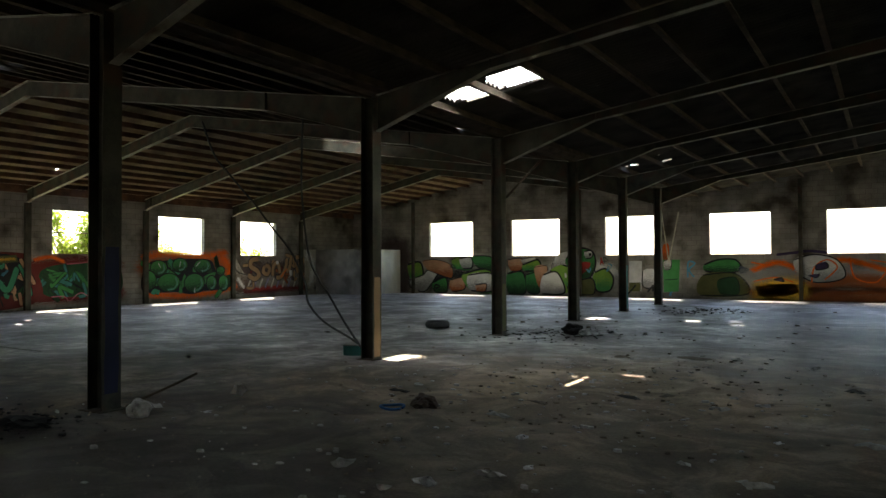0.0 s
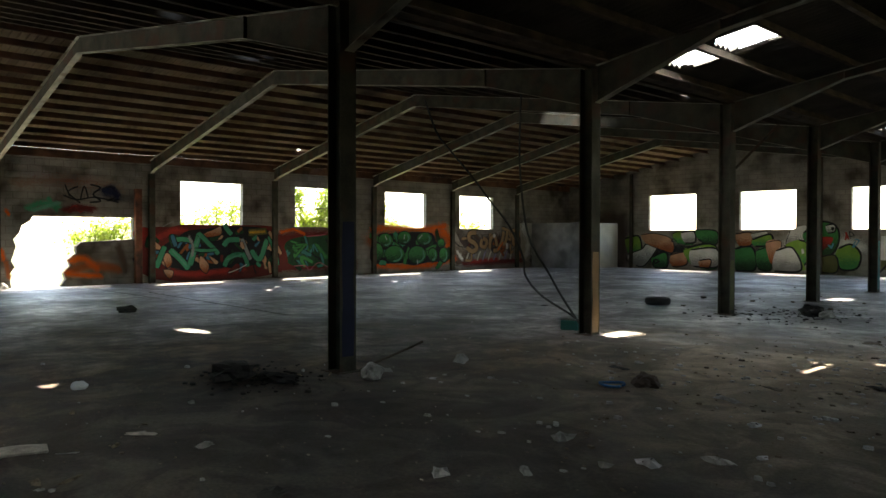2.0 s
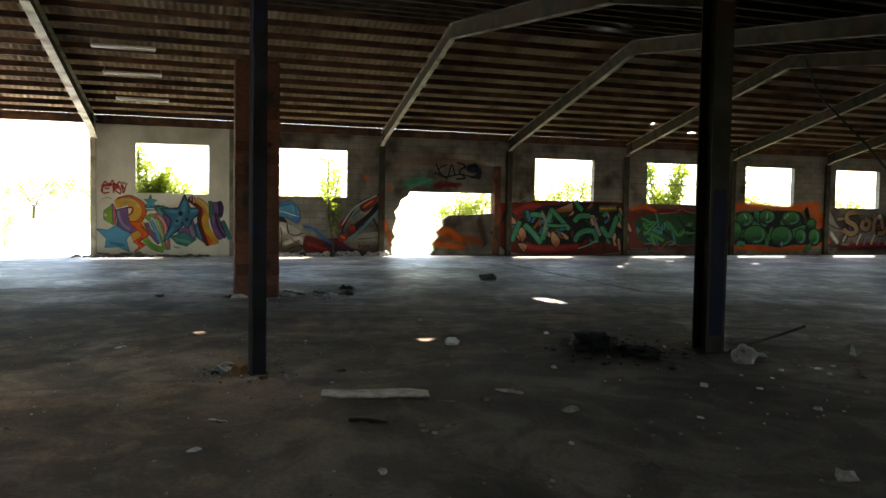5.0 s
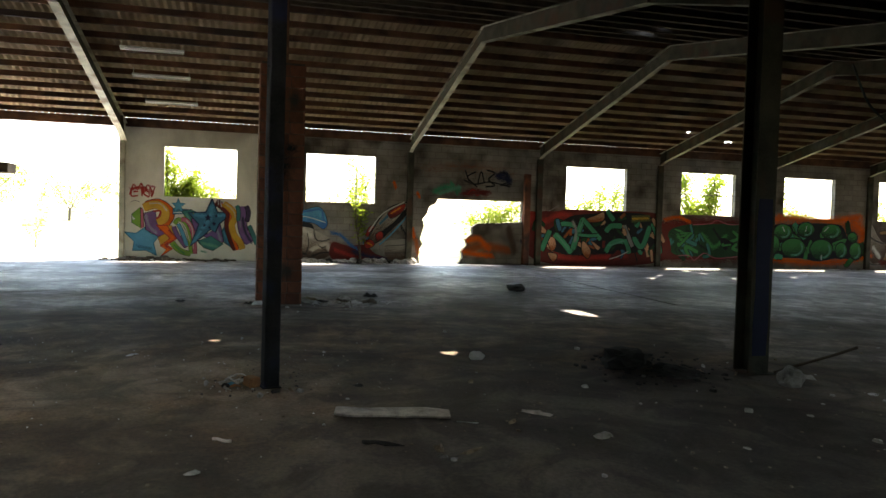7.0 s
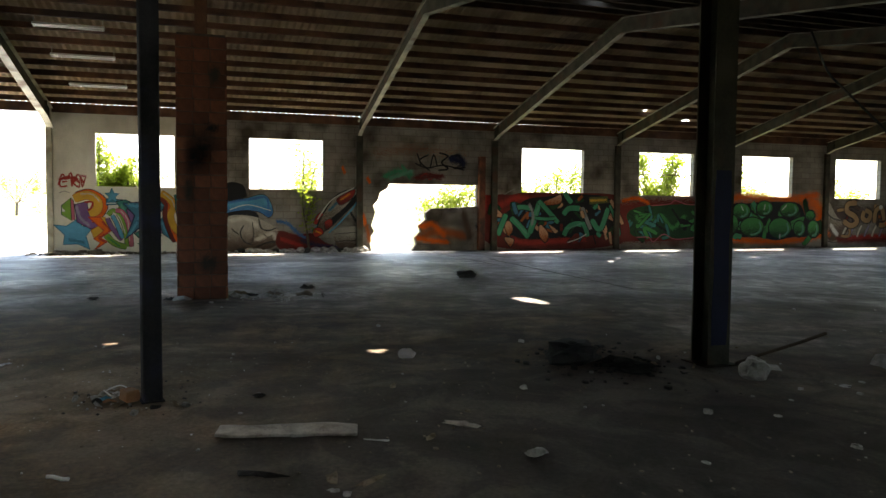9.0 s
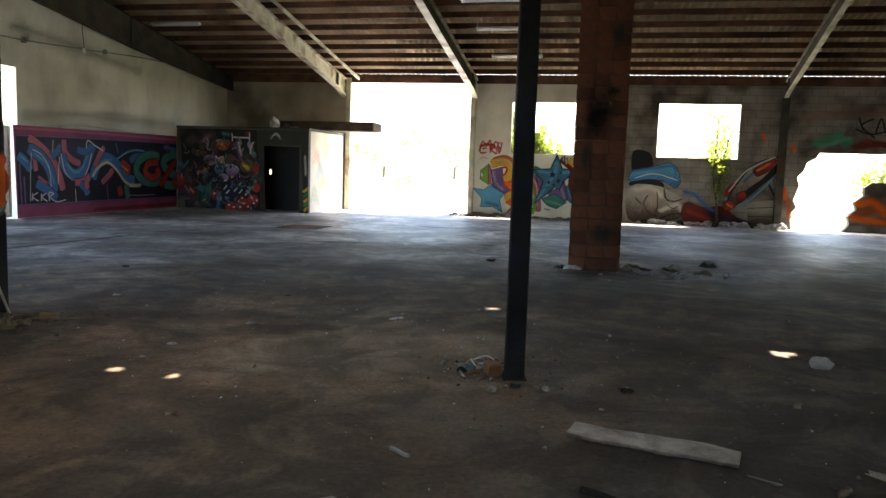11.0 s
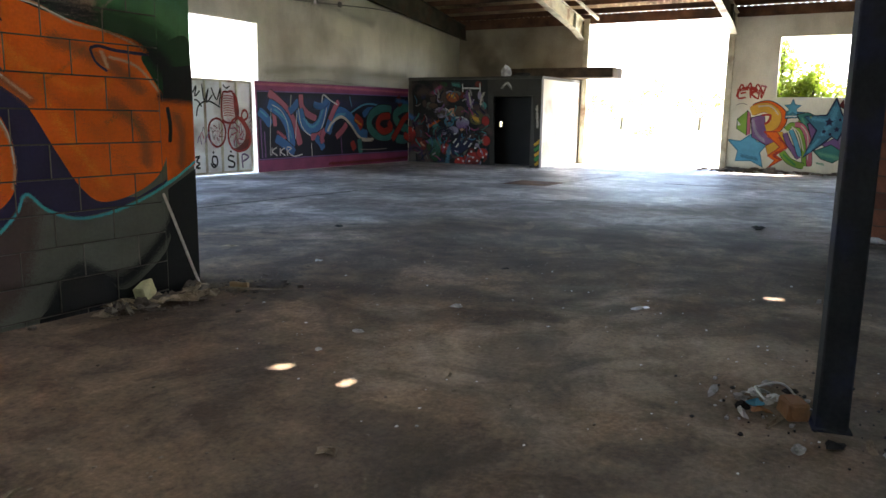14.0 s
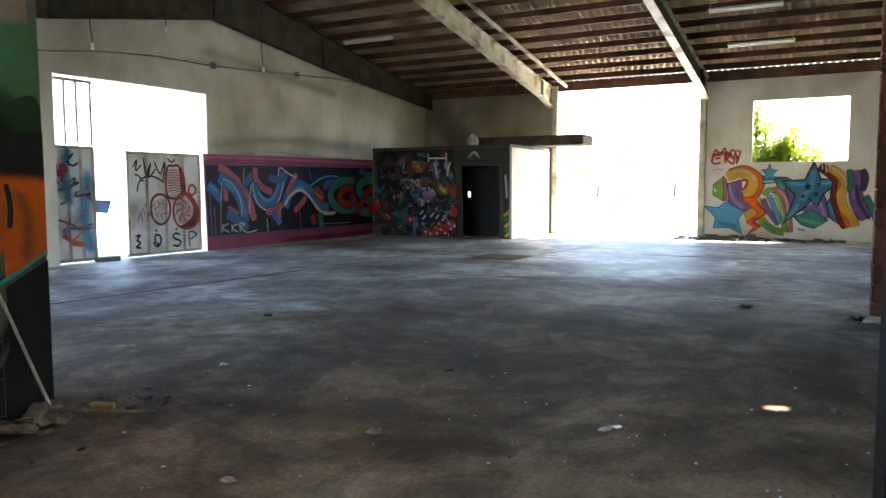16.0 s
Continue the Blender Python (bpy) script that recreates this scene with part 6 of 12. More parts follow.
spray(m, 'black', 'ring', 0.018, [(-10.38, 1.04), (-10.41, 0.95), (-10.5, 0.91), (-10.59, 0.94), (-10.63, 1.03), (-10.59, 1.12), (-10.51, 1.16), (-10.42, 1.13)])
spray(m, 'teal', 'blob', 0, [(-10.94, 1.12), (-10.97, 1.05), (-11.06, 1.01), (-11.15, 1.04), (-11.19, 1.12), (-11.16, 1.19), (-11.07, 1.23), (-10.98, 1.2)])
spray(m, 'black', 'ring', 0.018, [(-10.94, 1.12), (-10.97, 1.05), (-11.06, 1.01), (-11.15, 1.04), (-11.19, 1.12), (-11.16, 1.19), (-11.07, 1.23), (-10.98, 1.2)])
spray(m, 'lilac', 'blob', 0, [(-9.52, 0.59), (-9.54, 0.54), (-9.6, 0.52), (-9.65, 0.54), (-9.68, 0.58), (-9.66, 0.63), (-9.61, 0.66), (-9.55, 0.64)])
spray(m, 'black', 'ring', 0.017, [(-9.52, 0.59), (-9.54, 0.54), (-9.6, 0.52), (-9.65, 0.54), (-9.68, 0.58), (-9.66, 0.63), (-9.61, 0.66), (-9.55, 0.64)])
spray(m, 'purple', 'blob', 0, [(-9.24, 0.42), (-9.26, 0.34), (-9.31, 0.31), (-9.37, 0.34), (-9.4, 0.41), (-9.38, 0.48), (-9.33, 0.52), (-9.27, 0.49)])
spray(m, 'black', 'ring', 0.017, [(-9.24, 0.42), (-9.26, 0.34), (-9.31, 0.31), (-9.37, 0.34), (-9.4, 0.41), (-9.38, 0.48), (-9.33, 0.52), (-9.27, 0.49)])
spray(m, 'navy', 'blob', 0, [(-11.27, 2.24), (-11.3, 2.16), (-11.39, 2.13), (-11.48, 2.16), (-11.52, 2.23), (-11.49, 2.31), (-11.4, 2.34), (-11.31, 2.31)])
spray(m, 'black', 'ring', 0.018, [(-11.27, 2.24), (-11.3, 2.16), (-11.39, 2.13), (-11.48, 2.16), (-11.52, 2.23), (-11.49, 2.31), (-11.4, 2.34), (-11.31, 2.31)])
spray(m, 'dusk', 'blob', 0, [(-10.76, 1.96), (-10.79, 1.91), (-10.88, 1.89), (-10.96, 1.91), (-11.0, 1.96), (-10.97, 2.01), (-10.88, 2.03), (-10.8, 2.01)])
spray(m, 'black', 'ring', 0.017, [(-10.76, 1.96), (-10.79, 1.91), (-10.88, 1.89), (-10.96, 1.91), (-11.0, 1.96), (-10.97, 2.01), (-10.88, 2.03), (-10.8, 2.01)])
spray(m, 'darkgreen', 'blob', 0, [(-11.55, 0.61), (-11.59, 0.53), (-11.71, 0.49), (-11.84, 0.52), (-11.89, 0.6), (-11.84, 0.67), (-11.72, 0.71), (-11.6, 0.69)])
spray(m, 'black', 'ring', 0.018, [(-11.55, 0.61), (-11.59, 0.53), (-11.71, 0.49), (-11.84, 0.52), (-11.89, 0.6), (-11.84, 0.67), (-11.72, 0.71), (-11.6, 0.69)])
spray(m, 'lilac', 'blob', 0, [(-10.62, 0.96), (-10.67, 0.88), (-10.78, 0.85), (-10.9, 0.87), (-10.95, 0.95), (-10.91, 1.02), (-10.79, 1.06), (-10.67, 1.03)])
spray(m, 'black', 'ring', 0.017, [(-10.62, 0.96), (-10.67, 0.88), (-10.78, 0.85), (-10.9, 0.87), (-10.95, 0.95), (-10.91, 1.02), (-10.79, 1.06), (-10.67, 1.03)])
spray(m, 'lilac', 'blob', 0, [(-10.08, 1.38), (-10.11, 1.31), (-10.19, 1.28), (-10.28, 1.3), (-10.32, 1.38), (-10.29, 1.45), (-10.21, 1.49), (-10.12, 1.46)])
spray(m, 'black', 'ring', 0.017, [(-10.08, 1.38), (-10.11, 1.31), (-10.19, 1.28), (-10.28, 1.3), (-10.32, 1.38), (-10.29, 1.45), (-10.21, 1.49), (-10.12, 1.46)])
spray(m, 'navy', 'blob', 0, [(-10.55, 0.73), (-10.58, 0.67), (-10.67, 0.64), (-10.75, 0.66), (-10.79, 0.72), (-10.76, 0.79), (-10.68, 0.82), (-10.59, 0.79)])
spray(m, 'black', 'ring', 0.017, [(-10.55, 0.73), (-10.58, 0.67), (-10.67, 0.64), (-10.75, 0.66), (-10.79, 0.72), (-10.76, 0.79), (-10.68, 0.82), (-10.59, 0.79)])
spray(m, 'darkgreen', 'blob', 0, [(-10.89, 0.98), (-10.94, 0.92), (-11.05, 0.89), (-11.17, 0.91), (-11.22, 0.97), (-11.18, 1.04), (-11.06, 1.07), (-10.94, 1.05)])
spray(m, 'black', 'ring', 0.017, [(-10.89, 0.98), (-10.94, 0.92), (-11.05, 0.89), (-11.17, 0.91), (-11.22, 0.97), (-11.18, 1.04), (-11.06, 1.07), (-10.94, 1.05)])
spray(m, 'dusk', 'mist', 0.612, [(-11.69, 2.18), (-10.96, 2.28), (-10.73, 1.84)])
spray(m, 'magenta', 'mist', 0.245, [(-11.16, 2.13), (-10.92, 2.31)])
spray(m, 'dusk', 'mist', 0.72, [(-11.74, 1.0), (-11.49, 0.29), (-11.26, -0.06)])
spray(m, 'rust', 'blob', 0, [(-10.25, 2.01), (-10.31, 1.89), (-10.47, 1.84), (-10.63, 1.89), (-10.7, 2.0), (-10.64, 2.11), (-10.48, 2.16), (-10.33, 2.12)])
spray(m, 'black', 'ring', 0.017, [(-10.25, 2.01), (-10.31, 1.89), (-10.47, 1.84), (-10.63, 1.89), (-10.7, 2.0), (-10.64, 2.11), (-10.48, 2.16), (-10.33, 2.12)])
spray(m, 'amber', 'mist', 0.14, [(-10.58, 2.07), (-10.37, 2.0)])
spray(m, 'teal', 'mist', 0.204, [(-10.46, 2.38), (-10.25, 2.35)])
spray(m, 'purple', 'mist', 0.35, [(-9.98, 2.08), (-9.85, 1.77)])
spray(m, 'white', 'line', 0.034, [(-10.14, 2.4), (-10.12, 2.15)])
spray(m, 'white', 'line', 0.034, [(-9.55, 2.41), (-9.54, 2.17)])
spray(m, 'white', 'line', 0.044, [(-10.13, 2.27), (-9.54, 2.26)])
spray(m, 'cream', 'mist', 0.123, [(-9.91, 2.12), (-9.87, 1.91), (-9.8, 1.67)])
spray(m, 'cream', 'mist', 0.119, [(-9.42, 2.12), (-9.49, 1.95), (-9.51, 1.75)])
spray(m, 'grey', 'line', 0.017, [(-9.44, 2.09), (-9.41, 1.58)])
spray(m, 'lilac', 'blob', 0, [(-10.63, 1.54), (-10.7, 1.42), (-10.89, 1.36), (-11.08, 1.4), (-11.17, 1.53), (-11.1, 1.65), (-10.91, 1.71), (-10.72, 1.66)])
spray(m, 'black', 'ring', 0.018, [(-10.63, 1.54), (-10.7, 1.42), (-10.89, 1.36), (-11.08, 1.4), (-11.17, 1.53), (-11.1, 1.65), (-10.91, 1.71), (-10.72, 1.66)])
spray(m, 'peach', 'blob', 0, [(-10.31, 1.55), (-10.35, 1.45), (-10.46, 1.41), (-10.58, 1.44), (-10.63, 1.54), (-10.59, 1.64), (-10.48, 1.69), (-10.36, 1.65)])
spray(m, 'black', 'ring', 0.018, [(-10.31, 1.55), (-10.35, 1.45), (-10.46, 1.41), (-10.58, 1.44), (-10.63, 1.54), (-10.59, 1.64), (-10.48, 1.69), (-10.36, 1.65)])
spray(m, 'white', 'line', 0.035, [(-10.72, 1.68), (-10.55, 1.54), (-10.42, 1.41), (-10.22, 1.38)])
spray(m, 'steel', 'blob', 0, [(-10.4, 1.29), (-10.44, 1.16), (-10.57, 1.1), (-10.7, 1.15), (-10.76, 1.27), (-10.71, 1.4), (-10.59, 1.46), (-10.46, 1.41)])
spray(m, 'black', 'ring', 0.018, [(-10.4, 1.29), (-10.44, 1.16), (-10.57, 1.1), (-10.7, 1.15), (-10.76, 1.27), (-10.71, 1.4), (-10.59, 1.46), (-10.46, 1.41)])
spray(m, 'brown', 'blob', 0, [(-10.01, 1.6), (-10.07, 1.48), (-10.2, 1.43), (-10.35, 1.47), (-10.41, 1.58), (-10.36, 1.7), (-10.22, 1.75), (-10.08, 1.7)])
spray(m, 'black', 'ring', 0.018, [(-10.01, 1.6), (-10.07, 1.48), (-10.2, 1.43), (-10.35, 1.47), (-10.41, 1.58), (-10.36, 1.7), (-10.22, 1.75), (-10.08, 1.7)])
spray(m, 'lilac', 'blob', 0, [(-9.87, 1.24), (-9.94, 1.1), (-10.1, 1.03), (-10.27, 1.08), (-10.35, 1.22), (-10.29, 1.36), (-10.12, 1.42), (-9.95, 1.37)])
spray(m, 'black', 'ring', 0.017, [(-9.87, 1.24), (-9.94, 1.1), (-10.1, 1.03), (-10.27, 1.08), (-10.35, 1.22), (-10.29, 1.36), (-10.12, 1.42), (-9.95, 1.37)])
spray(m, 'white', 'line', 0.026, [(-10.34, 1.38), (-10.14, 1.42), (-9.94, 1.32)])
spray(m, 'lilac', 'blob', 0, [(-10.24, 1.01), (-10.29, 0.91), (-10.43, 0.86), (-10.58, 0.9), (-10.64, 0.99), (-10.59, 1.1), (-10.45, 1.14), (-10.3, 1.11)])
spray(m, 'black', 'ring', 0.017, [(-10.24, 1.01), (-10.29, 0.91), (-10.43, 0.86), (-10.58, 0.9), (-10.64, 0.99), (-10.59, 1.1), (-10.45, 1.14), (-10.3, 1.11)])
spray(m, 'white', 'line', 0.036, [(-10.65, 1.05), (-10.52, 0.88), (-10.32, 0.92)])
spray(m, 'peach', 'blob', 0, [(-10.04, 1.04), (-10.06, 1.0), (-10.12, 0.98), (-10.18, 0.99), (-10.2, 1.03), (-10.18, 1.07), (-10.12, 1.09), (-10.07, 1.07)])
spray(m, 'black', 'ring', 0.018, [(-10.04, 1.04), (-10.06, 1.0), (-10.12, 0.98), (-10.18, 0.99), (-10.2, 1.03), (-10.18, 1.07), (-10.12, 1.09), (-10.07, 1.07)])
spray(m, 'olive', 'blob', 0, [(-9.38, 1.41), (-9.44, 1.25), (-9.62, 1.18), (-9.8, 1.23), (-9.88, 1.39), (-9.82, 1.55), (-9.64, 1.62), (-9.46, 1.56)])
spray(m, 'black', 'ring', 0.017, [(-9.38, 1.41), (-9.44, 1.25), (-9.62, 1.18), (-9.8, 1.23), (-9.88, 1.39), (-9.82, 1.55), (-9.64, 1.62), (-9.46, 1.56)])
spray(m, 'amber', 'mist', 0.272, [(-9.75, 1.43), (-9.59, 1.33)])
spray(m, 'red', 'blob', 0, [(-9.2, 1.31), (-9.23, 1.2), (-9.33, 1.15), (-9.42, 1.19), (-9.47, 1.3), (-9.44, 1.41), (-9.34, 1.46), (-9.25, 1.42)])
spray(m, 'black', 'ring', 0.017, [(-9.2, 1.31), (-9.23, 1.2), (-9.33, 1.15), (-9.42, 1.19), (-9.47, 1.3), (-9.44, 1.41), (-9.34, 1.46), (-9.25, 1.42)])
spray(m, 'steel', 'blob', 0, [(-9.55, 1.01), (-9.59, 0.94), (-9.68, 0.91), (-9.78, 0.93), (-9.82, 0.99), (-9.79, 1.06), (-9.69, 1.09), (-9.59, 1.07)])
spray(m, 'black', 'ring', 0.017, [(-9.55, 1.01), (-9.59, 0.94), (-9.68, 0.91), (-9.78, 0.93), (-9.82, 0.99), (-9.79, 1.06), (-9.69, 1.09), (-9.59, 1.07)])
spray(m, 'red', 'blob', 0, [(-9.15, 0.73), (-9.19, 0.62), (-9.29, 0.57), (-9.4, 0.61), (-9.45, 0.72), (-9.42, 0.83), (-9.31, 0.88), (-9.2, 0.84)])
spray(m, 'black', 'ring', 0.017, [(-9.15, 0.73), (-9.19, 0.62), (-9.29, 0.57), (-9.4, 0.61), (-9.45, 0.72), (-9.42, 0.83), (-9.31, 0.88), (-9.2, 0.84)])
spray(m, 'cyan', 'line', 0.026, [(-9.68, 0.88), (-9.45, 0.99), (-9.29, 0.93)])
spray(m, 'teal', 'blob', 0, [(-11.14, 1.03), (-10.9, 1.13), (-10.84, 0.86), (-10.89, 0.23), (-11.05, 0.04), (-11.23, 0.21), (-11.17, 0.67)])
spray(m, 'black', 'ring', 0.018, [(-11.14, 1.03), (-10.9, 1.13), (-10.84, 0.86), (-10.89, 0.23), (-11.05, 0.04), (-11.23, 0.21), (-11.17, 0.67)])
spray(m, 'darkgreen', 'mist', 0.252, [(-11.33, 0.57), (-11.19, 0.21)])
spray(m, 'darkred', 'blob', 0, [(-11.37, 0.55), (-11.45, 0.38), (-11.66, 0.3), (-11.88, 0.35), (-11.97, 0.52), (-11.89, 0.69), (-11.68, 0.77), (-11.47, 0.71)])
spray(m, 'black', 'ring', 0.018, [(-11.37, 0.55), (-11.45, 0.38), (-11.66, 0.3), (-11.88, 0.35), (-11.97, 0.52), (-11.89, 0.69), (-11.68, 0.77), (-11.47, 0.71)])
spray(m, 'peach', 'mist', 0.126, [(-11.59, 0.61), (-11.48, 0.51)])
spray(m, 'red', 'blob', 0, [(-11.77, 0.86), (-11.84, 0.67), (-12.02, 0.59), (-12.21, 0.65), (-12.3, 0.83), (-12.23, 1.02), (-12.04, 1.1), (-11.86, 1.03)])
spray(m, 'black', 'ring', 0.018, [(-11.77, 0.86), (-11.84, 0.67), (-12.02, 0.59), (-12.21, 0.65), (-12.3, 0.83), (-12.23, 1.02), (-12.04, 1.1), (-11.86, 1.03)])
spray(m, 'blue', 'mist', 0.259, [(-12.06, 1.45), (-11.75, 1.27)])
spray(m, 'orange', 'mist', 0.144, [(-11.32, 1.11), (-10.95, 1.3)])
spray(m, 'navy', 'blob', 0, [(-10.49, 0.49), (-10.17, 0.89), (-9.83, 0.87), (-9.76, 0.6), (-10.14, 0.33), (-10.4, 0.26)])
spray(m, 'black', 'ring', 0.018, [(-10.49, 0.49), (-10.17, 0.89), (-9.83, 0.87), (-9.76, 0.6), (-10.14, 0.33), (-10.4, 0.26)])
spray(m, 'white', 'line', 0.044, [(-10.22, 0.68), (-10.11, 0.81)])
spray(m, 'white', 'line', 0.044, [(-10.06, 0.58), (-9.94, 0.71)])
spray(m, 'white', 'line', 0.044, [(-9.89, 0.52), (-9.78, 0.65)])
spray(m, 'white', 'line', 0.045, [(-10.33, 0.5), (-10.22, 0.63)])
spray(m, 'white', 'line', 0.044, [(-10.11, 0.82), (-10.0, 0.95)])
spray(m, 'white', 'line', 0.043, [(-9.91, 0.76), (-9.8, 0.89)])
spray(m, 'white', 'line', 0.044, [(-10.42, 0.63), (-10.31, 0.76)])
spray(m, 'red', 'blob', 0, [(-9.93, 0.1), (-9.99, -0.01), (-10.14, -0.06), (-10.3, -0.03), (-10.37, 0.07), (-10.31, 0.17), (-10.16, 0.22), (-10.0, 0.19)])
spray(m, 'black', 'ring', 0.017, [(-9.93, 0.1), (-9.99, -0.01), (-10.14, -0.06), (-10.3, -0.03), (-10.37, 0.07), (-10.31, 0.17), (-10.16, 0.22), (-10.0, 0.19)])
spray(m, 'red', 'blob', 0, [(-9.46, 0.2), (-9.54, 0.04), (-9.74, -0.03), (-9.96, 0.02), (-10.05, 0.16), (-9.97, 0.31), (-9.77, 0.39), (-9.56, 0.34)])
spray(m, 'black', 'ring', 0.017, [(-9.46, 0.2), (-9.54, 0.04), (-9.74, -0.03), (-9.96, 0.02), (-10.05, 0.16), (-9.97, 0.31), (-9.77, 0.39), (-9.56, 0.34)])
spray(m, 'red', 'blob', 0, [(-9.22, 0.37), (-9.27, 0.25), (-9.4, 0.2), (-9.54, 0.24), (-9.61, 0.34), (-9.56, 0.46), (-9.42, 0.51), (-9.28, 0.47)])
spray(m, 'black', 'ring', 0.017, [(-9.22, 0.37), (-9.27, 0.25), (-9.4, 0.2), (-9.54, 0.24), (-9.61, 0.34), (-9.56, 0.46), (-9.42, 0.51), (-9.28, 0.47)])
spray(m, 'red', 'blob', 0, [(-10.51, 0.45), (-10.56, 0.32), (-10.69, 0.26), (-10.82, 0.31), (-10.88, 0.43), (-10.83, 0.56), (-10.71, 0.62), (-10.57, 0.57)])
spray(m, 'black', 'ring', 0.017, [(-10.51, 0.45), (-10.56, 0.32), (-10.69, 0.26), (-10.82, 0.31), (-10.88, 0.43), (-10.83, 0.56), (-10.71, 0.62), (-10.57, 0.57)])
spray(m, 'white', 'blob', 0, [(-10.2, 0.15), (-10.21, 0.12), (-10.25, 0.12), (-10.27, 0.15), (-10.25, 0.17), (-10.22, 0.18)])
spray(m, 'white', 'blob', 0, [(-10.03, 0.09), (-10.05, 0.06), (-10.08, 0.06), (-10.1, 0.09), (-10.09, 0.11), (-10.05, 0.12)])
spray(m, 'white', 'blob', 0, [(-9.88, 0.28), (-9.9, 0.25), (-9.94, 0.24), (-9.96, 0.27), (-9.94, 0.3), (-9.9, 0.3)])
spray(m, 'white', 'blob', 0, [(-9.75, 0.39), (-9.77, 0.36), (-9.8, 0.36), (-9.82, 0.38), (-9.81, 0.41), (-9.77, 0.41)])
spray(m, 'white', 'blob', 0, [(-9.68, 0.22), (-9.7, 0.19), (-9.73, 0.19), (-9.75, 0.21), (-9.74, 0.24), (-9.7, 0.24)])
spray(m, 'white', 'blob', 0, [(-9.81, 0.1), (-9.83, 0.08), (-9.87, 0.07), (-9.89, 0.1), (-9.87, 0.13), (-9.83, 0.13)])
spray(m, 'white', 'blob', 0, [(-9.54, 0.12), (-9.56, 0.09), (-9.59, 0.09), (-9.61, 0.12), (-9.59, 0.15), (-9.56, 0.15)])
spray(m, 'white', 'blob', 0, [(-9.42, 0.41), (-9.44, 0.38), (-9.47, 0.38), (-9.49, 0.4), (-9.47, 0.43), (-9.44, 0.43)])
spray(m, 'white', 'blob', 0, [(-9.35, 0.24), (-9.37, 0.21), (-9.4, 0.21), (-9.42, 0.23), (-9.41, 0.26), (-9.37, 0.26)])
spray(m, 'white', 'blob', 0, [(-9.24, 0.33), (-9.26, 0.3), (-9.29, 0.3), (-9.31, 0.33), (-9.3, 0.35), (-9.26, 0.36)])
spray(m, 'white', 'blob', 0, [(-10.7, 0.49), (-10.72, 0.47), (-10.76, 0.46), (-10.78, 0.49), (-10.76, 0.52), (-10.72, 0.52)])
spray(m, 'white', 'blob', 0, [(-9.62, 0.5), (-9.64, 0.47), (-9.67, 0.47), (-9.69, 0.5), (-9.68, 0.52), (-9.64, 0.53)])
spray(m, 'grey', 'blob', 0, [(-10.47, 0.35), (-10.49, 0.28), (-10.56, 0.25), (-10.64, 0.27), (-10.67, 0.34), (-10.64, 0.4), (-10.57, 0.43), (-10.5, 0.41)])
spray(m, 'black', 'ring', 0.018, [(-10.47, 0.35), (-10.49, 0.28), (-10.56, 0.25), (-10.64, 0.27), (-10.67, 0.34), (-10.64, 0.4), (-10.57, 0.43), (-10.5, 0.41)])
spray(m, 'grey', 'mist', 0.136, [(-8.81, 2.27), (-8.67, 2.4), (-8.51, 2.27)])
spray(m, 'white', 'line', 0.025, [(-8.76, 2.33), (-8.63, 2.42), (-8.52, 2.3)])
spray(m, 'steel', 'mist', 0.252, [(-10.56, 0.52), (-10.63, -0.02)])
spray(m, 'amber', 'line', 0.083, [(-7.74, 0.64), (-7.62, 0.73), (-7.49, 0.86)])
spray(m, 'amber', 'line', 0.083, [(-7.72, 0.34), (-7.6, 0.43), (-7.47, 0.57)])
spray(m, 'amber', 'line', 0.083, [(-7.7, 0.07), (-7.59, 0.16), (-7.45, 0.31)])
spray(m, 'green', 'line', 0.099, [(-7.73, 0.49), (-7.61, 0.58), (-7.48, 0.72)])
spray(m, 'green', 'line', 0.102, [(-7.71, 0.21), (-7.6, 0.3), (-7.46, 0.44)])
spray(m, 'cream', 'mist', 0.128, [(-7.69, 1.74), (-7.65, 1.17)])
rng = random.Random(31)
for k in range(12):
    u_, v_ = rng.uniform(-11.9, -9.3), rng.uniform(0.1, 2.4)
    spray(m, rng.choice(("black", "dusk", "night", "violet")), "mist", rng.uniform(0.3, 0.55), [(u_ - 0.3, v_ - 0.15), (u_, v_ + 0.1), (u_ + 0.3, v_ - 0.05)])
for k in range(110):
    u_, v_, a_, r_ = rng.uniform(-11.95, -9.3), rng.uniform(0.08, 2.2), rng.uniform(0, 6.3), rng.uniform(0.05, 0.16)
    spray(m, rng.choice(("night", "navy", "dusk", "steel", "magenta", "grey", "slate", "teal", "darkred", "lilac", "black", "black", "purple")), "line", rng.uniform(0.018, 0.05),
          [(u_ - r_ * math.cos(a_), v_ - r_ * math.sin(a_)), (u_ + 0.4 * r_ * math.sin(a_), v_ + 0.4 * r_ * math.cos(a_)), (u_ + r_ * math.cos(a_), v_ + r_ * math.sin(a_))])
m = mural('west', 'many-coloured letter mural with blue stars on cream render')
spray(m, 'sky', 'poly', 0, [(-3.0, 0.89), (-2.65, 0.85), (-2.35, 1.07), (-2.2, 0.85), (-1.92, 0.79), (-2.1, 0.54), (-1.99, 0.12), (-2.33, 0.3), (-2.75, 0.28), (-2.7, 0.58)])
spray(m, 'steel', 'edge', 0.032, [(-3.0, 0.89), (-2.65, 0.85), (-2.35, 1.07), (-2.2, 0.85), (-1.92, 0.79), (-2.1, 0.54), (-1.99, 0.12), (-2.33, 0.3), (-2.75, 0.28), (-2.7, 0.58)])
spray(m, 'steel', 'mist', 0.217, [(-2.56, 0.42), (-2.18, 0.35)])
spray(m, 'lime', 'poly', 0, [(-2.78, 1.48), (-2.52, 1.73), (-2.5, 1.02), (-2.78, 1.21)])
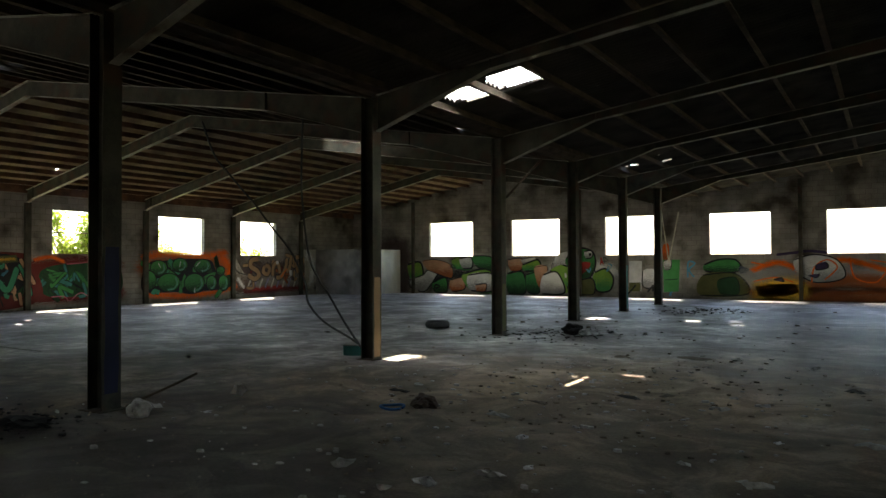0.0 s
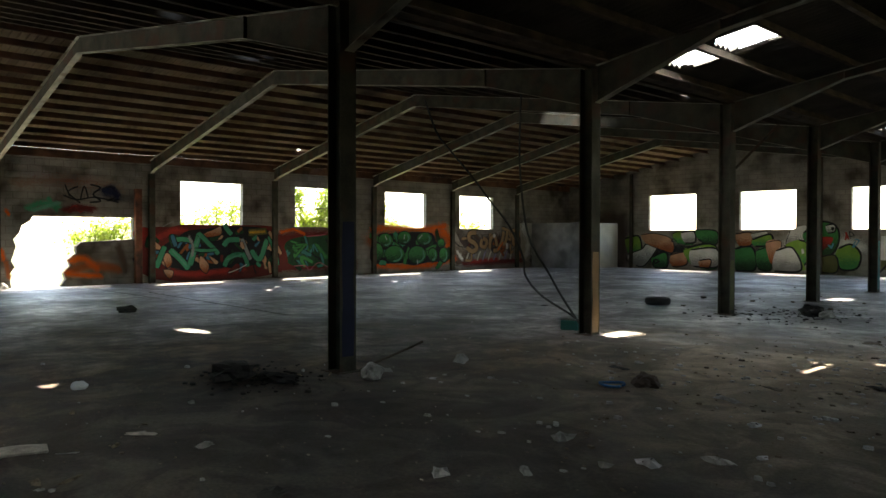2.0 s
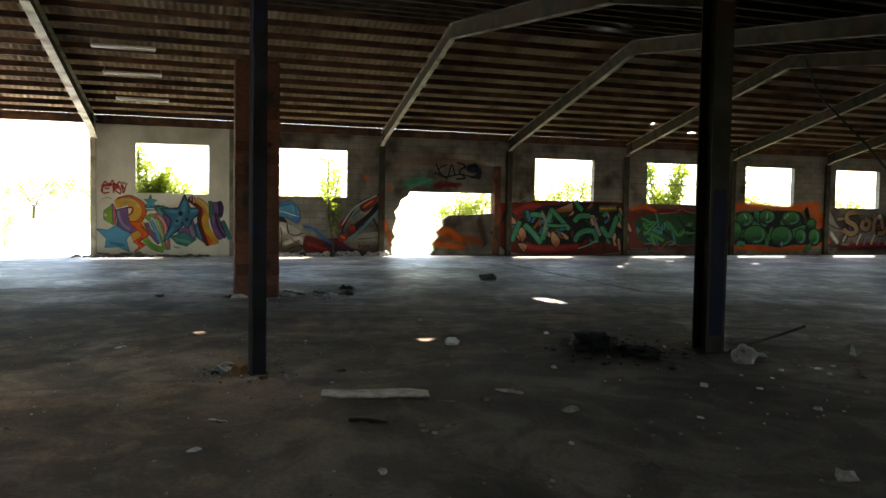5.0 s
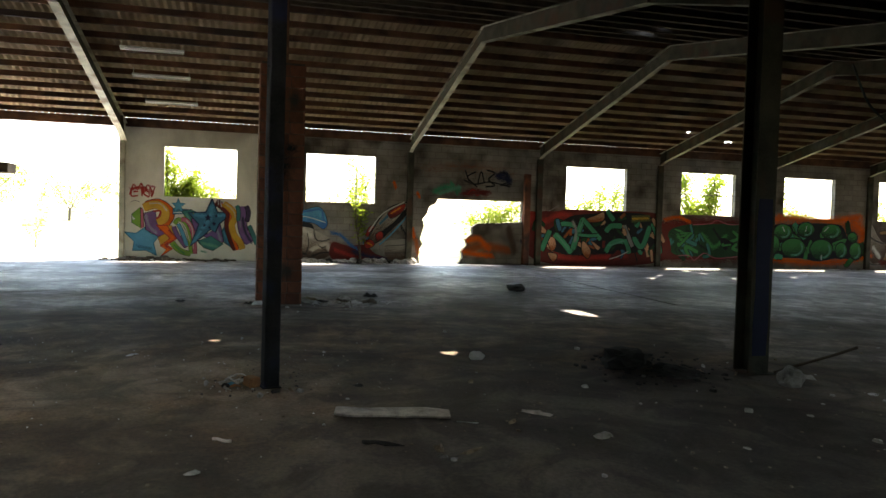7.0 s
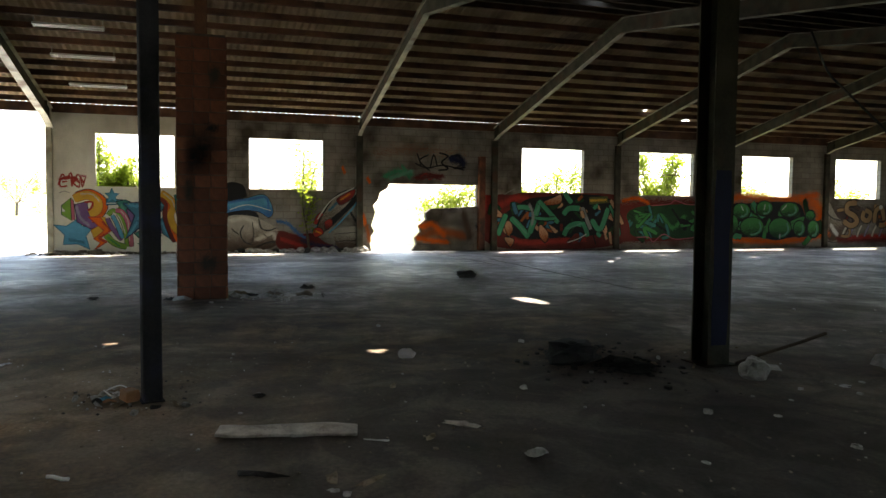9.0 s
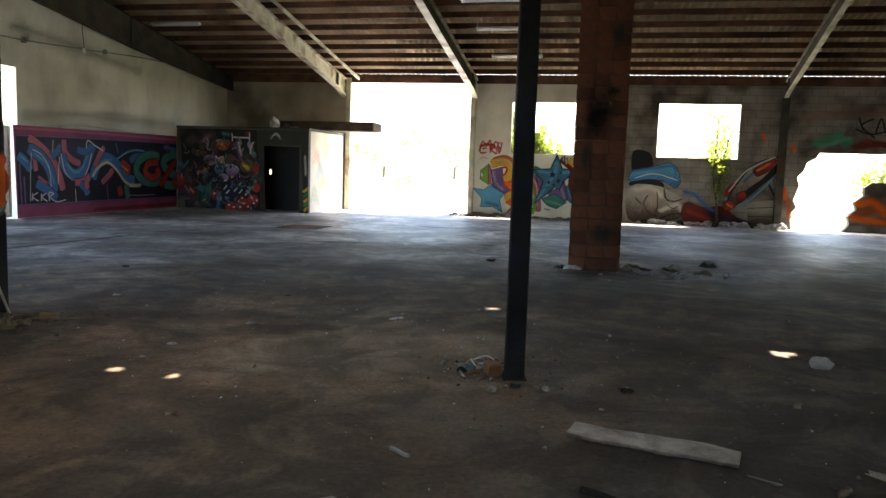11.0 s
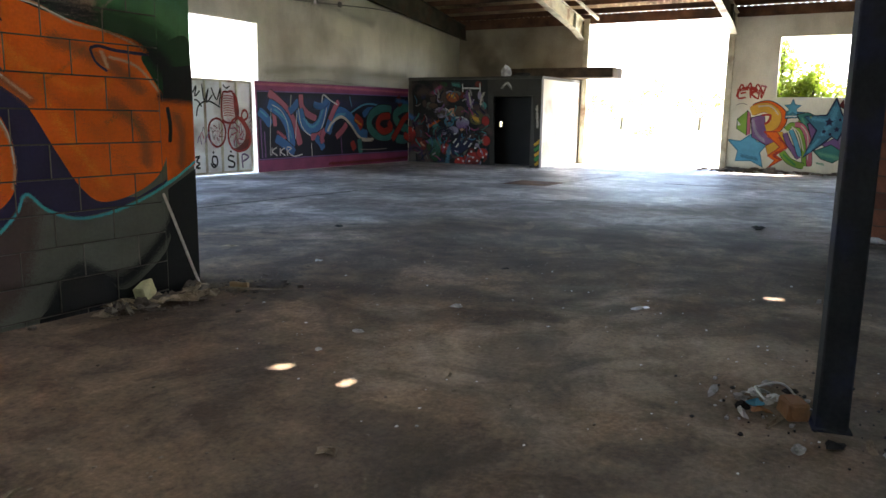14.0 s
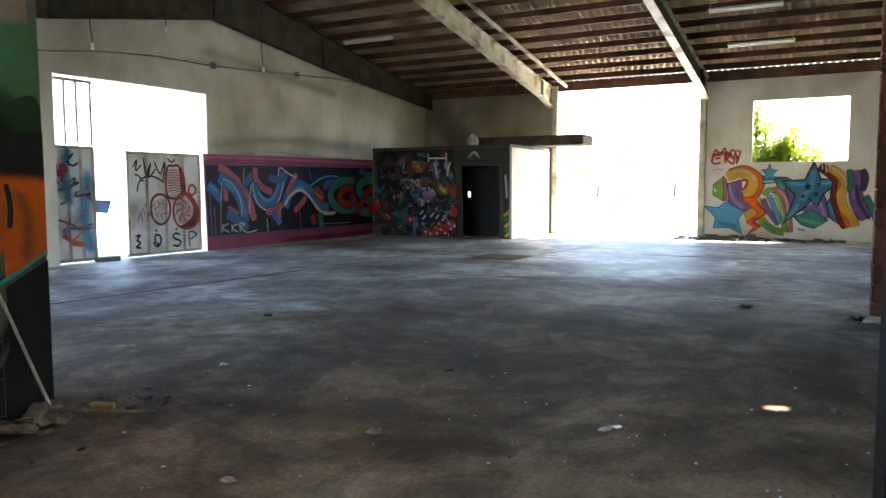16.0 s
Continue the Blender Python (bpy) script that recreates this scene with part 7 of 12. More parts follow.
spray(m, 'darkgreen', 'edge', 0.024, [(-2.78, 1.48), (-2.52, 1.73), (-2.5, 1.02), (-2.78, 1.21)])
spray(m, 'white', 'poly', 0, [(-2.78, 1.45), (-2.67, 1.32), (-2.75, 1.29)])
spray(m, 'pink', 'poly', 0, [(-2.52, 1.73), (-2.43, 1.63), (-2.4, 1.06), (-2.5, 1.02)])
spray(m, 'black', 'edge', 0.016, [(-2.52, 1.73), (-2.43, 1.63), (-2.4, 1.06), (-2.5, 1.02)])
spray(m, 'purple', 'poly', 0, [(-2.41, 1.52), (-2.05, 1.63), (-2.01, 1.26), (-1.73, 0.86), (-1.96, 0.76), (-2.35, 0.98)])
spray(m, 'black', 'edge', 0.023, [(-2.41, 1.52), (-2.05, 1.63), (-2.01, 1.26), (-1.73, 0.86), (-1.96, 0.76), (-2.35, 0.98)])
spray(m, 'lilac', 'mist', 0.16, [(-2.35, 1.45), (-2.24, 1.1), (-2.02, 0.89)])
spray(m, 'black', 'line', 0.202, [(-2.37, 1.82), (-1.97, 1.92), (-1.6, 1.69), (-1.56, 1.41), (-1.74, 1.14), (-1.94, 1.03)])
spray(m, 'orange', 'line', 0.155, [(-2.37, 1.82), (-1.97, 1.92), (-1.6, 1.69), (-1.56, 1.41), (-1.74, 1.14), (-1.94, 1.03)])
spray(m, 'rust', 'line', 0.288, [(-2.43, 1.7), (-2.05, 1.82), (-1.76, 1.63), (-1.78, 1.35), (-2.0, 1.24)])
spray(m, 'amber', 'line', 0.256, [(-2.43, 1.7), (-2.05, 1.82), (-1.76, 1.63), (-1.78, 1.35), (-2.0, 1.24)])
spray(m, 'cream', 'mist', 0.078, [(-2.23, 1.85), (-1.91, 1.85), (-1.7, 1.63)])
spray(m, 'red', 'line', 0.062, [(-2.13, 1.6), (-1.9, 1.6), (-1.95, 1.41), (-2.04, 1.35)])
spray(m, 'amber', 'poly', 0, [(-1.96, 0.73), (-1.59, 0.95), (-1.53, 0.77), (-1.87, 0.45)])
spray(m, 'rust', 'edge', 0.023, [(-1.96, 0.73), (-1.59, 0.95), (-1.53, 0.77), (-1.87, 0.45)])
spray(m, 'orange', 'poly', 0, [(-2.03, 1.14), (-1.68, 1.14), (-1.37, 0.71), (-1.66, 0.49), (-1.49, 0.37), (-1.86, 0.11), (-1.69, 0.33), (-1.89, 0.45), (-1.58, 0.71)])
spray(m, 'red', 'edge', 0.032, [(-2.03, 1.14), (-1.68, 1.14), (-1.37, 0.71), (-1.66, 0.49), (-1.49, 0.37), (-1.86, 0.11), (-1.69, 0.33), (-1.89, 0.45), (-1.58, 0.71)])
spray(m, 'red', 'mist', 0.12, [(-1.62, 0.98), (-1.41, 0.71), (-1.72, 0.49), (-1.55, 0.37)])
spray(m, 'amber', 'poly', 0, [(-1.68, 1.14), (-1.54, 1.14), (-1.33, 0.74), (-1.39, 0.74)])
spray(m, 'rust', 'edge', 0.015, [(-1.68, 1.14), (-1.54, 1.14), (-1.33, 0.74), (-1.39, 0.74)])
spray(m, 'steel', 'poly', 0, [(-1.5, 1.72), (-1.01, 1.69), (-1.18, 1.54), (-1.52, 1.51)])
spray(m, 'black', 'edge', 0.016, [(-1.5, 1.72), (-1.01, 1.69), (-1.18, 1.54), (-1.52, 1.51)])
spray(m, 'white', 'line', 0.031, [(-1.5, 1.57), (-1.21, 1.58)])
spray(m, 'sky', 'poly', 0, [(-1.34, 2.05), (-1.28, 1.9), (-1.12, 1.88), (-1.24, 1.78), (-1.2, 1.61), (-1.33, 1.7), (-1.46, 1.61), (-1.43, 1.78), (-1.55, 1.89), (-1.4, 1.9)])
spray(m, 'steel', 'edge', 0.022, [(-1.34, 2.05), (-1.28, 1.9), (-1.12, 1.88), (-1.24, 1.78), (-1.2, 1.61), (-1.33, 1.7), (-1.46, 1.61), (-1.43, 1.78), (-1.55, 1.89), (-1.4, 1.9)])
spray(m, 'teal', 'poly', 0, [(-1.22, 1.63), (-0.94, 1.69), (-0.66, 1.56), (-0.68, 1.22), (-0.8, 0.96), (-0.98, 1.17), (-1.1, 1.41)])
spray(m, 'black', 'edge', 0.023, [(-1.22, 1.63), (-0.94, 1.69), (-0.66, 1.56), (-0.68, 1.22), (-0.8, 0.96), (-0.98, 1.17), (-1.1, 1.41)])
spray(m, 'mint', 'mist', 0.12, [(-1.07, 1.52), (-0.89, 1.14)])
spray(m, 'purple', 'poly', 0, [(-0.93, 1.38), (-0.66, 1.47), (-0.65, 1.14), (-0.79, 0.96)])
spray(m, 'black', 'edge', 0.022, [(-0.93, 1.38), (-0.66, 1.47), (-0.65, 1.14), (-0.79, 0.96)])
spray(m, 'black', 'line', 0.155, [(-1.48, 1.11), (-1.36, 0.83), (-1.06, 0.41)])
spray(m, 'purple', 'line', 0.124, [(-1.48, 1.11), (-1.36, 0.83), (-1.06, 0.41)])
spray(m, 'black', 'line', 0.139, [(-1.34, 1.2), (-1.22, 0.96), (-1.04, 0.47)])
spray(m, 'sky', 'line', 0.108, [(-1.34, 1.2), (-1.22, 0.96), (-1.04, 0.47)])
spray(m, 'darkgreen', 'line', 0.155, [(-1.46, 1.2), (-1.32, 1.34), (-1.15, 1.23), (-0.98, 0.84), (-0.9, 0.2)])
spray(m, 'lime', 'line', 0.124, [(-1.46, 1.2), (-1.32, 1.34), (-1.15, 1.23), (-0.98, 0.84), (-0.9, 0.2)])
spray(m, 'black', 'line', 0.165, [(-1.24, 1.35), (-1.04, 1.29), (-0.86, 0.9), (-0.78, 0.2)])
spray(m, 'pink', 'line', 0.135, [(-1.24, 1.35), (-1.04, 1.29), (-0.86, 0.9), (-0.78, 0.2)])
spray(m, 'cream', 'line', 0.03, [(-1.32, 1.29), (-1.12, 1.11), (-0.96, 0.62)])
spray(m, 'cream', 'line', 0.023, [(-1.09, 1.34), (-0.89, 1.05), (-0.84, 0.38)])
spray(m, 'darkgreen', 'line', 0.195, [(-1.52, 0.58), (-1.35, 0.37), (-1.14, 0.25), (-0.92, 0.2)])
spray(m, 'lime', 'line', 0.165, [(-1.52, 0.58), (-1.35, 0.37), (-1.14, 0.25), (-0.92, 0.2)])
spray(m, 'green', 'mist', 0.124, [(-1.46, 0.49), (-1.14, 0.22)])
spray(m, 'purple', 'poly', 0, [(-0.23, 1.0), (-0.0, 1.26), (0.2, 0.65), (-0.06, 0.55), (-0.53, 0.81)])
spray(m, 'black', 'edge', 0.023, [(-0.23, 1.0), (-0.0, 1.26), (0.2, 0.65), (-0.06, 0.55), (-0.53, 0.81)])
spray(m, 'lilac', 'mist', 0.15, [(-0.1, 1.06), (0.04, 0.67)])
spray(m, 'teal', 'poly', 0, [(-0.71, 0.63), (-0.28, 0.82), (0.13, 0.55), (-0.21, 0.32), (-0.51, 0.42)])
spray(m, 'black', 'edge', 0.022, [(-0.71, 0.63), (-0.28, 0.82), (0.13, 0.55), (-0.21, 0.32), (-0.51, 0.42)])
spray(m, 'mint', 'mist', 0.18, [(-0.56, 0.57), (-0.08, 0.46)])
spray(m, 'steel', 'poly', 0, [(0.06, 1.0), (0.16, 1.18), (0.38, 0.78), (0.53, 0.33), (0.15, 0.61)])
spray(m, 'black', 'edge', 0.023, [(0.06, 1.0), (0.16, 1.18), (0.38, 0.78), (0.53, 0.33), (0.15, 0.61)])
spray(m, 'sky', 'mist', 0.12, [(0.14, 0.97), (0.28, 0.63)])
spray(m, 'steel', 'poly', 0, [(-0.26, 2.08), (-0.08, 1.63), (0.42, 1.62), (-0.02, 1.23), (-0.14, 0.94), (-0.29, 1.04), (-0.53, 0.81), (-0.97, 0.44), (-0.78, 0.9), (-0.68, 1.2), (-1.02, 1.58), (-0.46, 1.62)])
spray(m, 'navy', 'edge', 0.045, [(-0.26, 2.08), (-0.08, 1.63), (0.42, 1.62), (-0.02, 1.23), (-0.14, 0.94), (-0.29, 1.04), (-0.53, 0.81), (-0.97, 0.44), (-0.78, 0.9), (-0.68, 1.2), (-1.02, 1.58), (-0.46, 1.62)])
spray(m, 'sky', 'mist', 0.29, [(-0.26, 1.81), (-0.32, 1.44), (-0.51, 1.11)])
spray(m, 'sky', 'mist', 0.21, [(-0.82, 1.52), (-0.45, 1.47)])
spray(m, 'sky', 'mist', 0.174, [(-0.05, 1.5), (0.25, 1.57)])
spray(m, 'sky', 'mist', 0.15, [(-0.83, 0.61), (-0.61, 0.96)])
spray(m, 'navy', 'poly', 0, [(-0.39, 1.56), (-0.35, 1.48), (-0.27, 1.47), (-0.33, 1.41), (-0.31, 1.32), (-0.38, 1.37), (-0.45, 1.32), (-0.44, 1.41), (-0.5, 1.47), (-0.42, 1.48)])
spray(m, 'navy', 'poly', 0, [(-0.19, 1.32), (-0.17, 1.27), (-0.11, 1.26), (-0.15, 1.22), (-0.14, 1.16), (-0.19, 1.19), (-0.23, 1.16), (-0.22, 1.22), (-0.27, 1.26), (-0.21, 1.27)])
spray(m, 'navy', 'poly', 0, [(-0.5, 1.25), (-0.48, 1.2), (-0.43, 1.2), (-0.47, 1.16), (-0.46, 1.11), (-0.5, 1.14), (-0.54, 1.11), (-0.53, 1.16), (-0.56, 1.2), (-0.52, 1.2)])
spray(m, 'navy', 'poly', 0, [(-0.12, 1.56), (-0.11, 1.52), (-0.07, 1.52), (-0.1, 1.49), (-0.09, 1.45), (-0.12, 1.47), (-0.15, 1.45), (-0.14, 1.49), (-0.17, 1.52), (-0.13, 1.52)])
spray(m, 'navy', 'poly', 0, [(-0.33, 1.16), (-0.32, 1.12), (-0.28, 1.12), (-0.31, 1.09), (-0.3, 1.05), (-0.33, 1.07), (-0.36, 1.05), (-0.36, 1.09), (-0.38, 1.12), (-0.35, 1.12)])
spray(m, 'black', 'line', 0.247, [(-0.14, 1.97), (0.08, 1.82), (0.3, 1.56), (0.26, 1.24), (0.35, 0.82), (0.55, 0.36)])
spray(m, 'darkred', 'line', 0.203, [(-0.14, 1.97), (0.08, 1.82), (0.3, 1.56), (0.26, 1.24), (0.35, 0.82), (0.55, 0.36)])
spray(m, 'red', 'line', 0.101, [(0.03, 1.91), (0.35, 1.62), (0.34, 1.21), (0.43, 0.8), (0.6, 0.36)])
spray(m, 'orange', 'line', 0.087, [(0.03, 1.91), (0.35, 1.62), (0.34, 1.21), (0.43, 0.8), (0.6, 0.36)])
spray(m, 'rust', 'line', 0.225, [(0.1, 1.93), (0.37, 1.73), (0.49, 1.47), (0.39, 1.21), (0.48, 0.86), (0.67, 0.62), (0.76, 0.39)])
spray(m, 'amber', 'line', 0.195, [(0.1, 1.93), (0.37, 1.73), (0.49, 1.47), (0.39, 1.21), (0.48, 0.86), (0.67, 0.62), (0.76, 0.39)])
spray(m, 'cream', 'mist', 0.072, [(0.18, 1.91), (0.43, 1.7), (0.51, 1.47)])
spray(m, 'black', 'line', 0.334, [(0.68, 1.85), (0.72, 1.35), (0.79, 0.98), (1.0, 0.6)])
spray(m, 'purple', 'line', 0.29, [(0.68, 1.85), (0.72, 1.35), (0.79, 0.98), (1.0, 0.6)])
spray(m, 'indigo', 'mist', 0.174, [(0.74, 1.44), (0.84, 0.98), (1.05, 0.63)])
spray(m, 'lilac', 'mist', 0.116, [(0.63, 1.73), (0.68, 1.15)])
spray(m, 'black', 'line', 0.16, [(0.85, 1.87), (0.94, 1.64), (0.88, 1.32)])
spray(m, 'violet', 'line', 0.131, [(0.85, 1.87), (0.94, 1.64), (0.88, 1.32)])
spray(m, 'black', 'line', 0.145, [(0.55, 1.88), (0.61, 1.64), (0.59, 1.35)])
spray(m, 'teal', 'line', 0.116, [(0.55, 1.88), (0.61, 1.64), (0.59, 1.35)])
spray(m, 'black', 'line', 0.159, [(0.96, 1.21), (1.09, 0.92), (1.23, 0.55)])
spray(m, 'teal', 'line', 0.13, [(0.96, 1.21), (1.09, 0.92), (1.23, 0.55)])
spray(m, 'mint', 'mist', 0.09, [(-0.59, 0.3), (-0.43, 0.27)])
spray(m, 'white', 'line', 0.029, [(-0.07, 2.06), (-0.05, 1.88)])
spray(m, 'white', 'line', 0.029, [(0.01, 2.06), (0.04, 1.8)])
spray(m, 'white', 'line', 0.029, [(0.09, 2.06), (0.1, 1.91)])
m = mural('south', 'grime stains on the rendered gable and a darker band along its top')
for u_, v_, w_ in ((-20.6, 2.6, 0.3), (-21.9, 2.68, 0.24), (-23.4, 2.62, 0.34), (-19.6, 2.56, 0.2)):
    spray(m, 'brown', 'veil', w_, [(u_ - 0.7, v_), (u_, v_ + 0.02), (u_ + 0.7, v_ - 0.02)])
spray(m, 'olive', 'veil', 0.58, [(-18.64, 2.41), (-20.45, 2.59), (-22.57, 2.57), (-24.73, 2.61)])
# darker band along the top of the gable
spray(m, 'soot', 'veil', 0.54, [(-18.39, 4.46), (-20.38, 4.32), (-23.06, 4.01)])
m = mural('west', 'red sprayed tag on cream render')
spray(m, 'red', 'line', 0.05, [(-2.55, 2.4), (-2.78, 2.3), (-2.8, 2.08), (-2.6, 2.1)])
spray(m, 'red', 'line', 0.05, [(-2.75, 2.21), (-2.6, 2.24)])
spray(m, 'red', 'line', 0.05, [(-2.47, 2.08), (-2.48, 2.37), (-2.32, 2.31), (-2.45, 2.2), (-2.27, 2.05)])
spray(m, 'red', 'line', 0.04, [(-2.24, 2.34), (-2.26, 2.05)])
spray(m, 'red', 'line', 0.04, [(-2.2, 2.33), (-2.18, 2.07), (-2.09, 2.38)])
spray(m, 'red', 'line', 0.045, [(-2.86, 2.12), (-2.74, 2.46), (-2.62, 2.3), (-2.5, 2.5), (-2.42, 2.2), (-2.3, 2.46), (-2.12, 2.16)])
spray(m, 'red', 'mist', 0.2, [(-2.8, 2.3), (-2.5, 2.36), (-2.3, 2.25)])
spray(m, 'pink', 'mist', 0.12, [(-2.2, 2.42), (-2.08, 2.4)])
spray(m, 'grey', 'line', 0.02, [(-2.84, 1.87), (-2.7, 1.93), (-2.54, 1.89)])
m = mural('west', 'blue swoosh and red rocket sprayed over grey blocks')
spray(m, 'black', 'blob', 0, [(2.14, 2.26), (2.62, 2.24), (2.75, 1.87), (2.45, 1.63), (2.15, 1.59)])
spray(m, 'black', 'mist', 0.259, [(2.35, 2.23), (2.75, 1.87)])
spray(m, 'sky', 'blob', 0, [(2.12, 1.59), (2.72, 1.77), (3.35, 1.91), (3.63, 1.4), (3.49, 1.15), (3.17, 1.33), (2.72, 1.38), (2.12, 1.29)])
spray(m, 'black', 'ring', 0.019, [(2.12, 1.59), (2.72, 1.77), (3.35, 1.91), (3.63, 1.4), (3.49, 1.15), (3.17, 1.33), (2.72, 1.38), (2.12, 1.29)])
spray(m, 'blue', 'mist', 0.171, [(2.19, 1.63), (2.9, 1.76), (3.4, 1.81), (3.48, 1.36)])
spray(m, 'white', 'line', 0.028, [(2.23, 1.4), (2.81, 1.57), (3.56, 1.38)])
spray(m, 'black', 'blob', 0, [(2.12, 1.29), (2.81, 1.4), (3.14, 1.24), (3.05, 1.05), (2.55, 1.19), (2.12, 1.16)])
spray(m, 'stone', 'blob', 0, [(2.12, 1.12), (2.9, 1.2), (3.36, 1.02), (3.79, 0.76), (3.85, 0.42), (3.47, 0.11), (2.14, 0.06)])
spray(m, 'cream', 'mist', 0.296, [(2.28, 1.03), (2.73, 1.12), (3.09, 0.88)])
spray(m, 'cream', 'mist', 0.266, [(3.1, 0.41), (3.55, 0.6), (3.72, 0.45)])
spray(m, 'black', 'mist', 0.092, [(2.66, 0.87), (2.56, 0.63), (2.67, 0.37), (2.92, 0.25)])
spray(m, 'black', 'line', 0.028, [(2.94, 1.01), (2.99, 0.59), (2.92, 0.31)])
spray(m, 'black', 'mist', 0.095, [(3.16, 1.09), (3.24, 0.79), (3.49, 0.72), (3.71, 0.8)])
spray(m, 'black', 'mist', 0.092, [(2.29, 0.77), (2.49, 0.59)])
spray(m, 'black', 'mist', 0.095, [(3.1, 0.18), (3.46, 0.32), (3.76, 0.32)])
spray(m, 'black', 'line', 0.028, [(3.31, 0.6), (3.46, 0.49), (3.61, 0.57)])
spray(m, 'darkred', 'blob', 0, [(3.81, 0.68), (4.39, 0.58), (4.95, 0.62), (5.34, 0.33), (5.78, 0.08), (3.91, 0.07)])
spray(m, 'darkred', 'mist', 0.39, [(3.86, 0.61), (4.58, 0.38), (5.54, 0.12)])
spray(m, 'red', 'mist', 0.273, [(3.92, 0.42), (4.58, 0.19)])
spray(m, 'blue', 'mist', 0.234, [(3.78, 1.03), (4.1, 0.95), (4.42, 0.65), (4.69, 0.46)])
spray(m, 'indigo', 'mist', 0.304, [(4.58, 0.38), (5.15, 0.2), (5.93, 0.12)])
spray(m, 'stone', 'blob', 0, [(5.68, 0.71), (6.11, 0.83), (6.49, 0.8), (6.51, 0.13), (5.83, 0.12)])
spray(m, 'black', 'line', 0.019, [(5.69, 0.59), (6.49, 0.66)])
spray(m, 'black', 'line', 0.02, [(5.73, 0.34), (6.5, 0.38)])
spray(m, 'black', 'mist', 0.156, [(6.26, 1.33), (6.49, 0.94)])
spray(m, 'sky', 'mist', 0.195, [(5.25, 1.25), (5.1, 0.86), (4.95, 0.7)])
spray(m, 'stone', 'blob', 0, [(5.07, 0.62), (5.16, 1.01), (5.44, 1.51), (5.82, 1.97), (6.38, 2.18), (6.5, 2.11), (6.41, 1.71), (5.91, 1.2), (5.45, 0.76)])
spray(m, 'black', 'ring', 0.039, [(5.07, 0.62), (5.16, 1.01), (5.44, 1.51), (5.82, 1.97), (6.38, 2.18), (6.5, 2.11), (6.41, 1.71), (5.91, 1.2), (5.45, 0.76)])
spray(m, 'black', 'blob', 0, [(6.51, 2.05), (6.41, 1.67), (5.91, 1.17), (5.45, 0.73), (5.56, 1.1), (6.02, 1.5)])
spray(m, 'steel', 'mist', 0.195, [(5.52, 1.41), (5.9, 1.81)])
spray(m, 'red', 'blob', 0, [(5.8, 1.83), (6.38, 2.14), (6.31, 1.85), (5.96, 1.6), (5.82, 1.65)])
spray(m, 'black', 'ring', 0.02, [(5.8, 1.83), (6.38, 2.14), (6.31, 1.85), (5.96, 1.6), (5.82, 1.65)])
spray(m, 'flame', 'mist', 0.117, [(5.9, 1.77), (6.21, 1.98)])
spray(m, 'red', 'blob', 0, [(5.35, 1.0), (5.56, 1.12), (5.62, 0.9), (5.41, 0.76)])
spray(m, 'black', 'ring', 0.019, [(5.35, 1.0), (5.56, 1.12), (5.62, 0.9), (5.41, 0.76)])
spray(m, 'black', 'line', 0.156, [(5.02, 0.93), (5.13, 1.17), (5.27, 1.31)])
spray(m, 'red', 'line', 0.117, [(5.02, 0.93), (5.13, 1.17), (5.27, 1.31)])
spray(m, 'red', 'blob', 0, [(4.95, 0.74), (5.18, 0.82), (5.32, 0.63), (5.03, 0.49)])
spray(m, 'black', 'ring', 0.019, [(4.95, 0.74), (5.18, 0.82), (5.32, 0.63), (5.03, 0.49)])
spray(m, 'flame', 'mist', 0.117, [(5.07, 0.7), (5.22, 0.62)])
spray(m, 'white', 'line', 0.039, [(5.1, 1.09), (5.59, 1.76), (6.38, 2.2)])
spray(m, 'sky', 'line', 0.05, [(6.52, 2.15), (6.45, 1.67), (5.91, 1.03), (5.49, 0.63)])
spray(m, 'steel', 'line', 0.04, [(6.51, 2.07), (6.54, 0.64)])
spray(m, 'orange', 'mist', 0.24, [(6.7, 1.24), (6.77, 0.94)])
spray(m, 'orange', 'mist', 0.2, [(6.84, 2.54), (6.92, 2.4)])
spray(m, 'rust', 'mist', 0.28, [(6.83, 0.85), (6.92, 0.35)])
spray(m, 'mint', 'mist', 0.24, [(7.65, 2.55), (8.06, 2.69), (8.43, 2.82)])
spray(m, 'darkred', 'mist', 0.287, [(8.74, 2.55), (9.16, 2.65), (9.59, 2.67)])
spray(m, 'navy', 'mist', 0.492, [(9.9, 3.26), (10.34, 3.2)])
spray(m, 'orange', 'mist', 0.195, [(5.97, 2.89), (6.04, 2.7)])
m = mural('west', 'dark tag with green and red spray on grey blocks')
spray(m, 'jade', 'mist', 0.4, [(7.5, 2.62), (7.9, 2.8), (8.4, 2.72)])
spray(m, 'jade', 'mist', 0.3, [(8.1, 2.95), (8.35, 2.6)])
spray(m, 'darkred', 'mist', 0.35, [(8.6, 2.58), (9.0, 2.72), (9.45, 2.6)])
spray(m, 'red', 'line', 0.035, [(8.7, 2.55), (8.95, 2.75), (9.1, 2.52), (9.35, 2.74)])
spray(m, 'rust', 'veil', 0.8, [(7.2, 3.4), (8.6, 3.6), (10.4, 3.4)])
spray(m, 'navy', 'mist', 0.35, [(9.9, 3.3), (10.2, 3.4), (10.35, 3.05)])
spray(m, 'black', 'line', 0.05, [(9.85, 3.35), (10.15, 3.42), (10.3, 3.1), (10.0, 2.95), (10.45, 3.0)])
spray(m, 'black', 'line', 0.05, [(8.55, 3.1), (9.0, 2.95), (9.6, 3.05), (10.4, 2.9)])
spray(m, 'black', 'line', 0.05, [(8.62, 3.45), (8.77, 3.05)])
spray(m, 'black', 'line', 0.05, [(9.04, 3.41), (8.72, 3.19), (9.11, 2.84)])
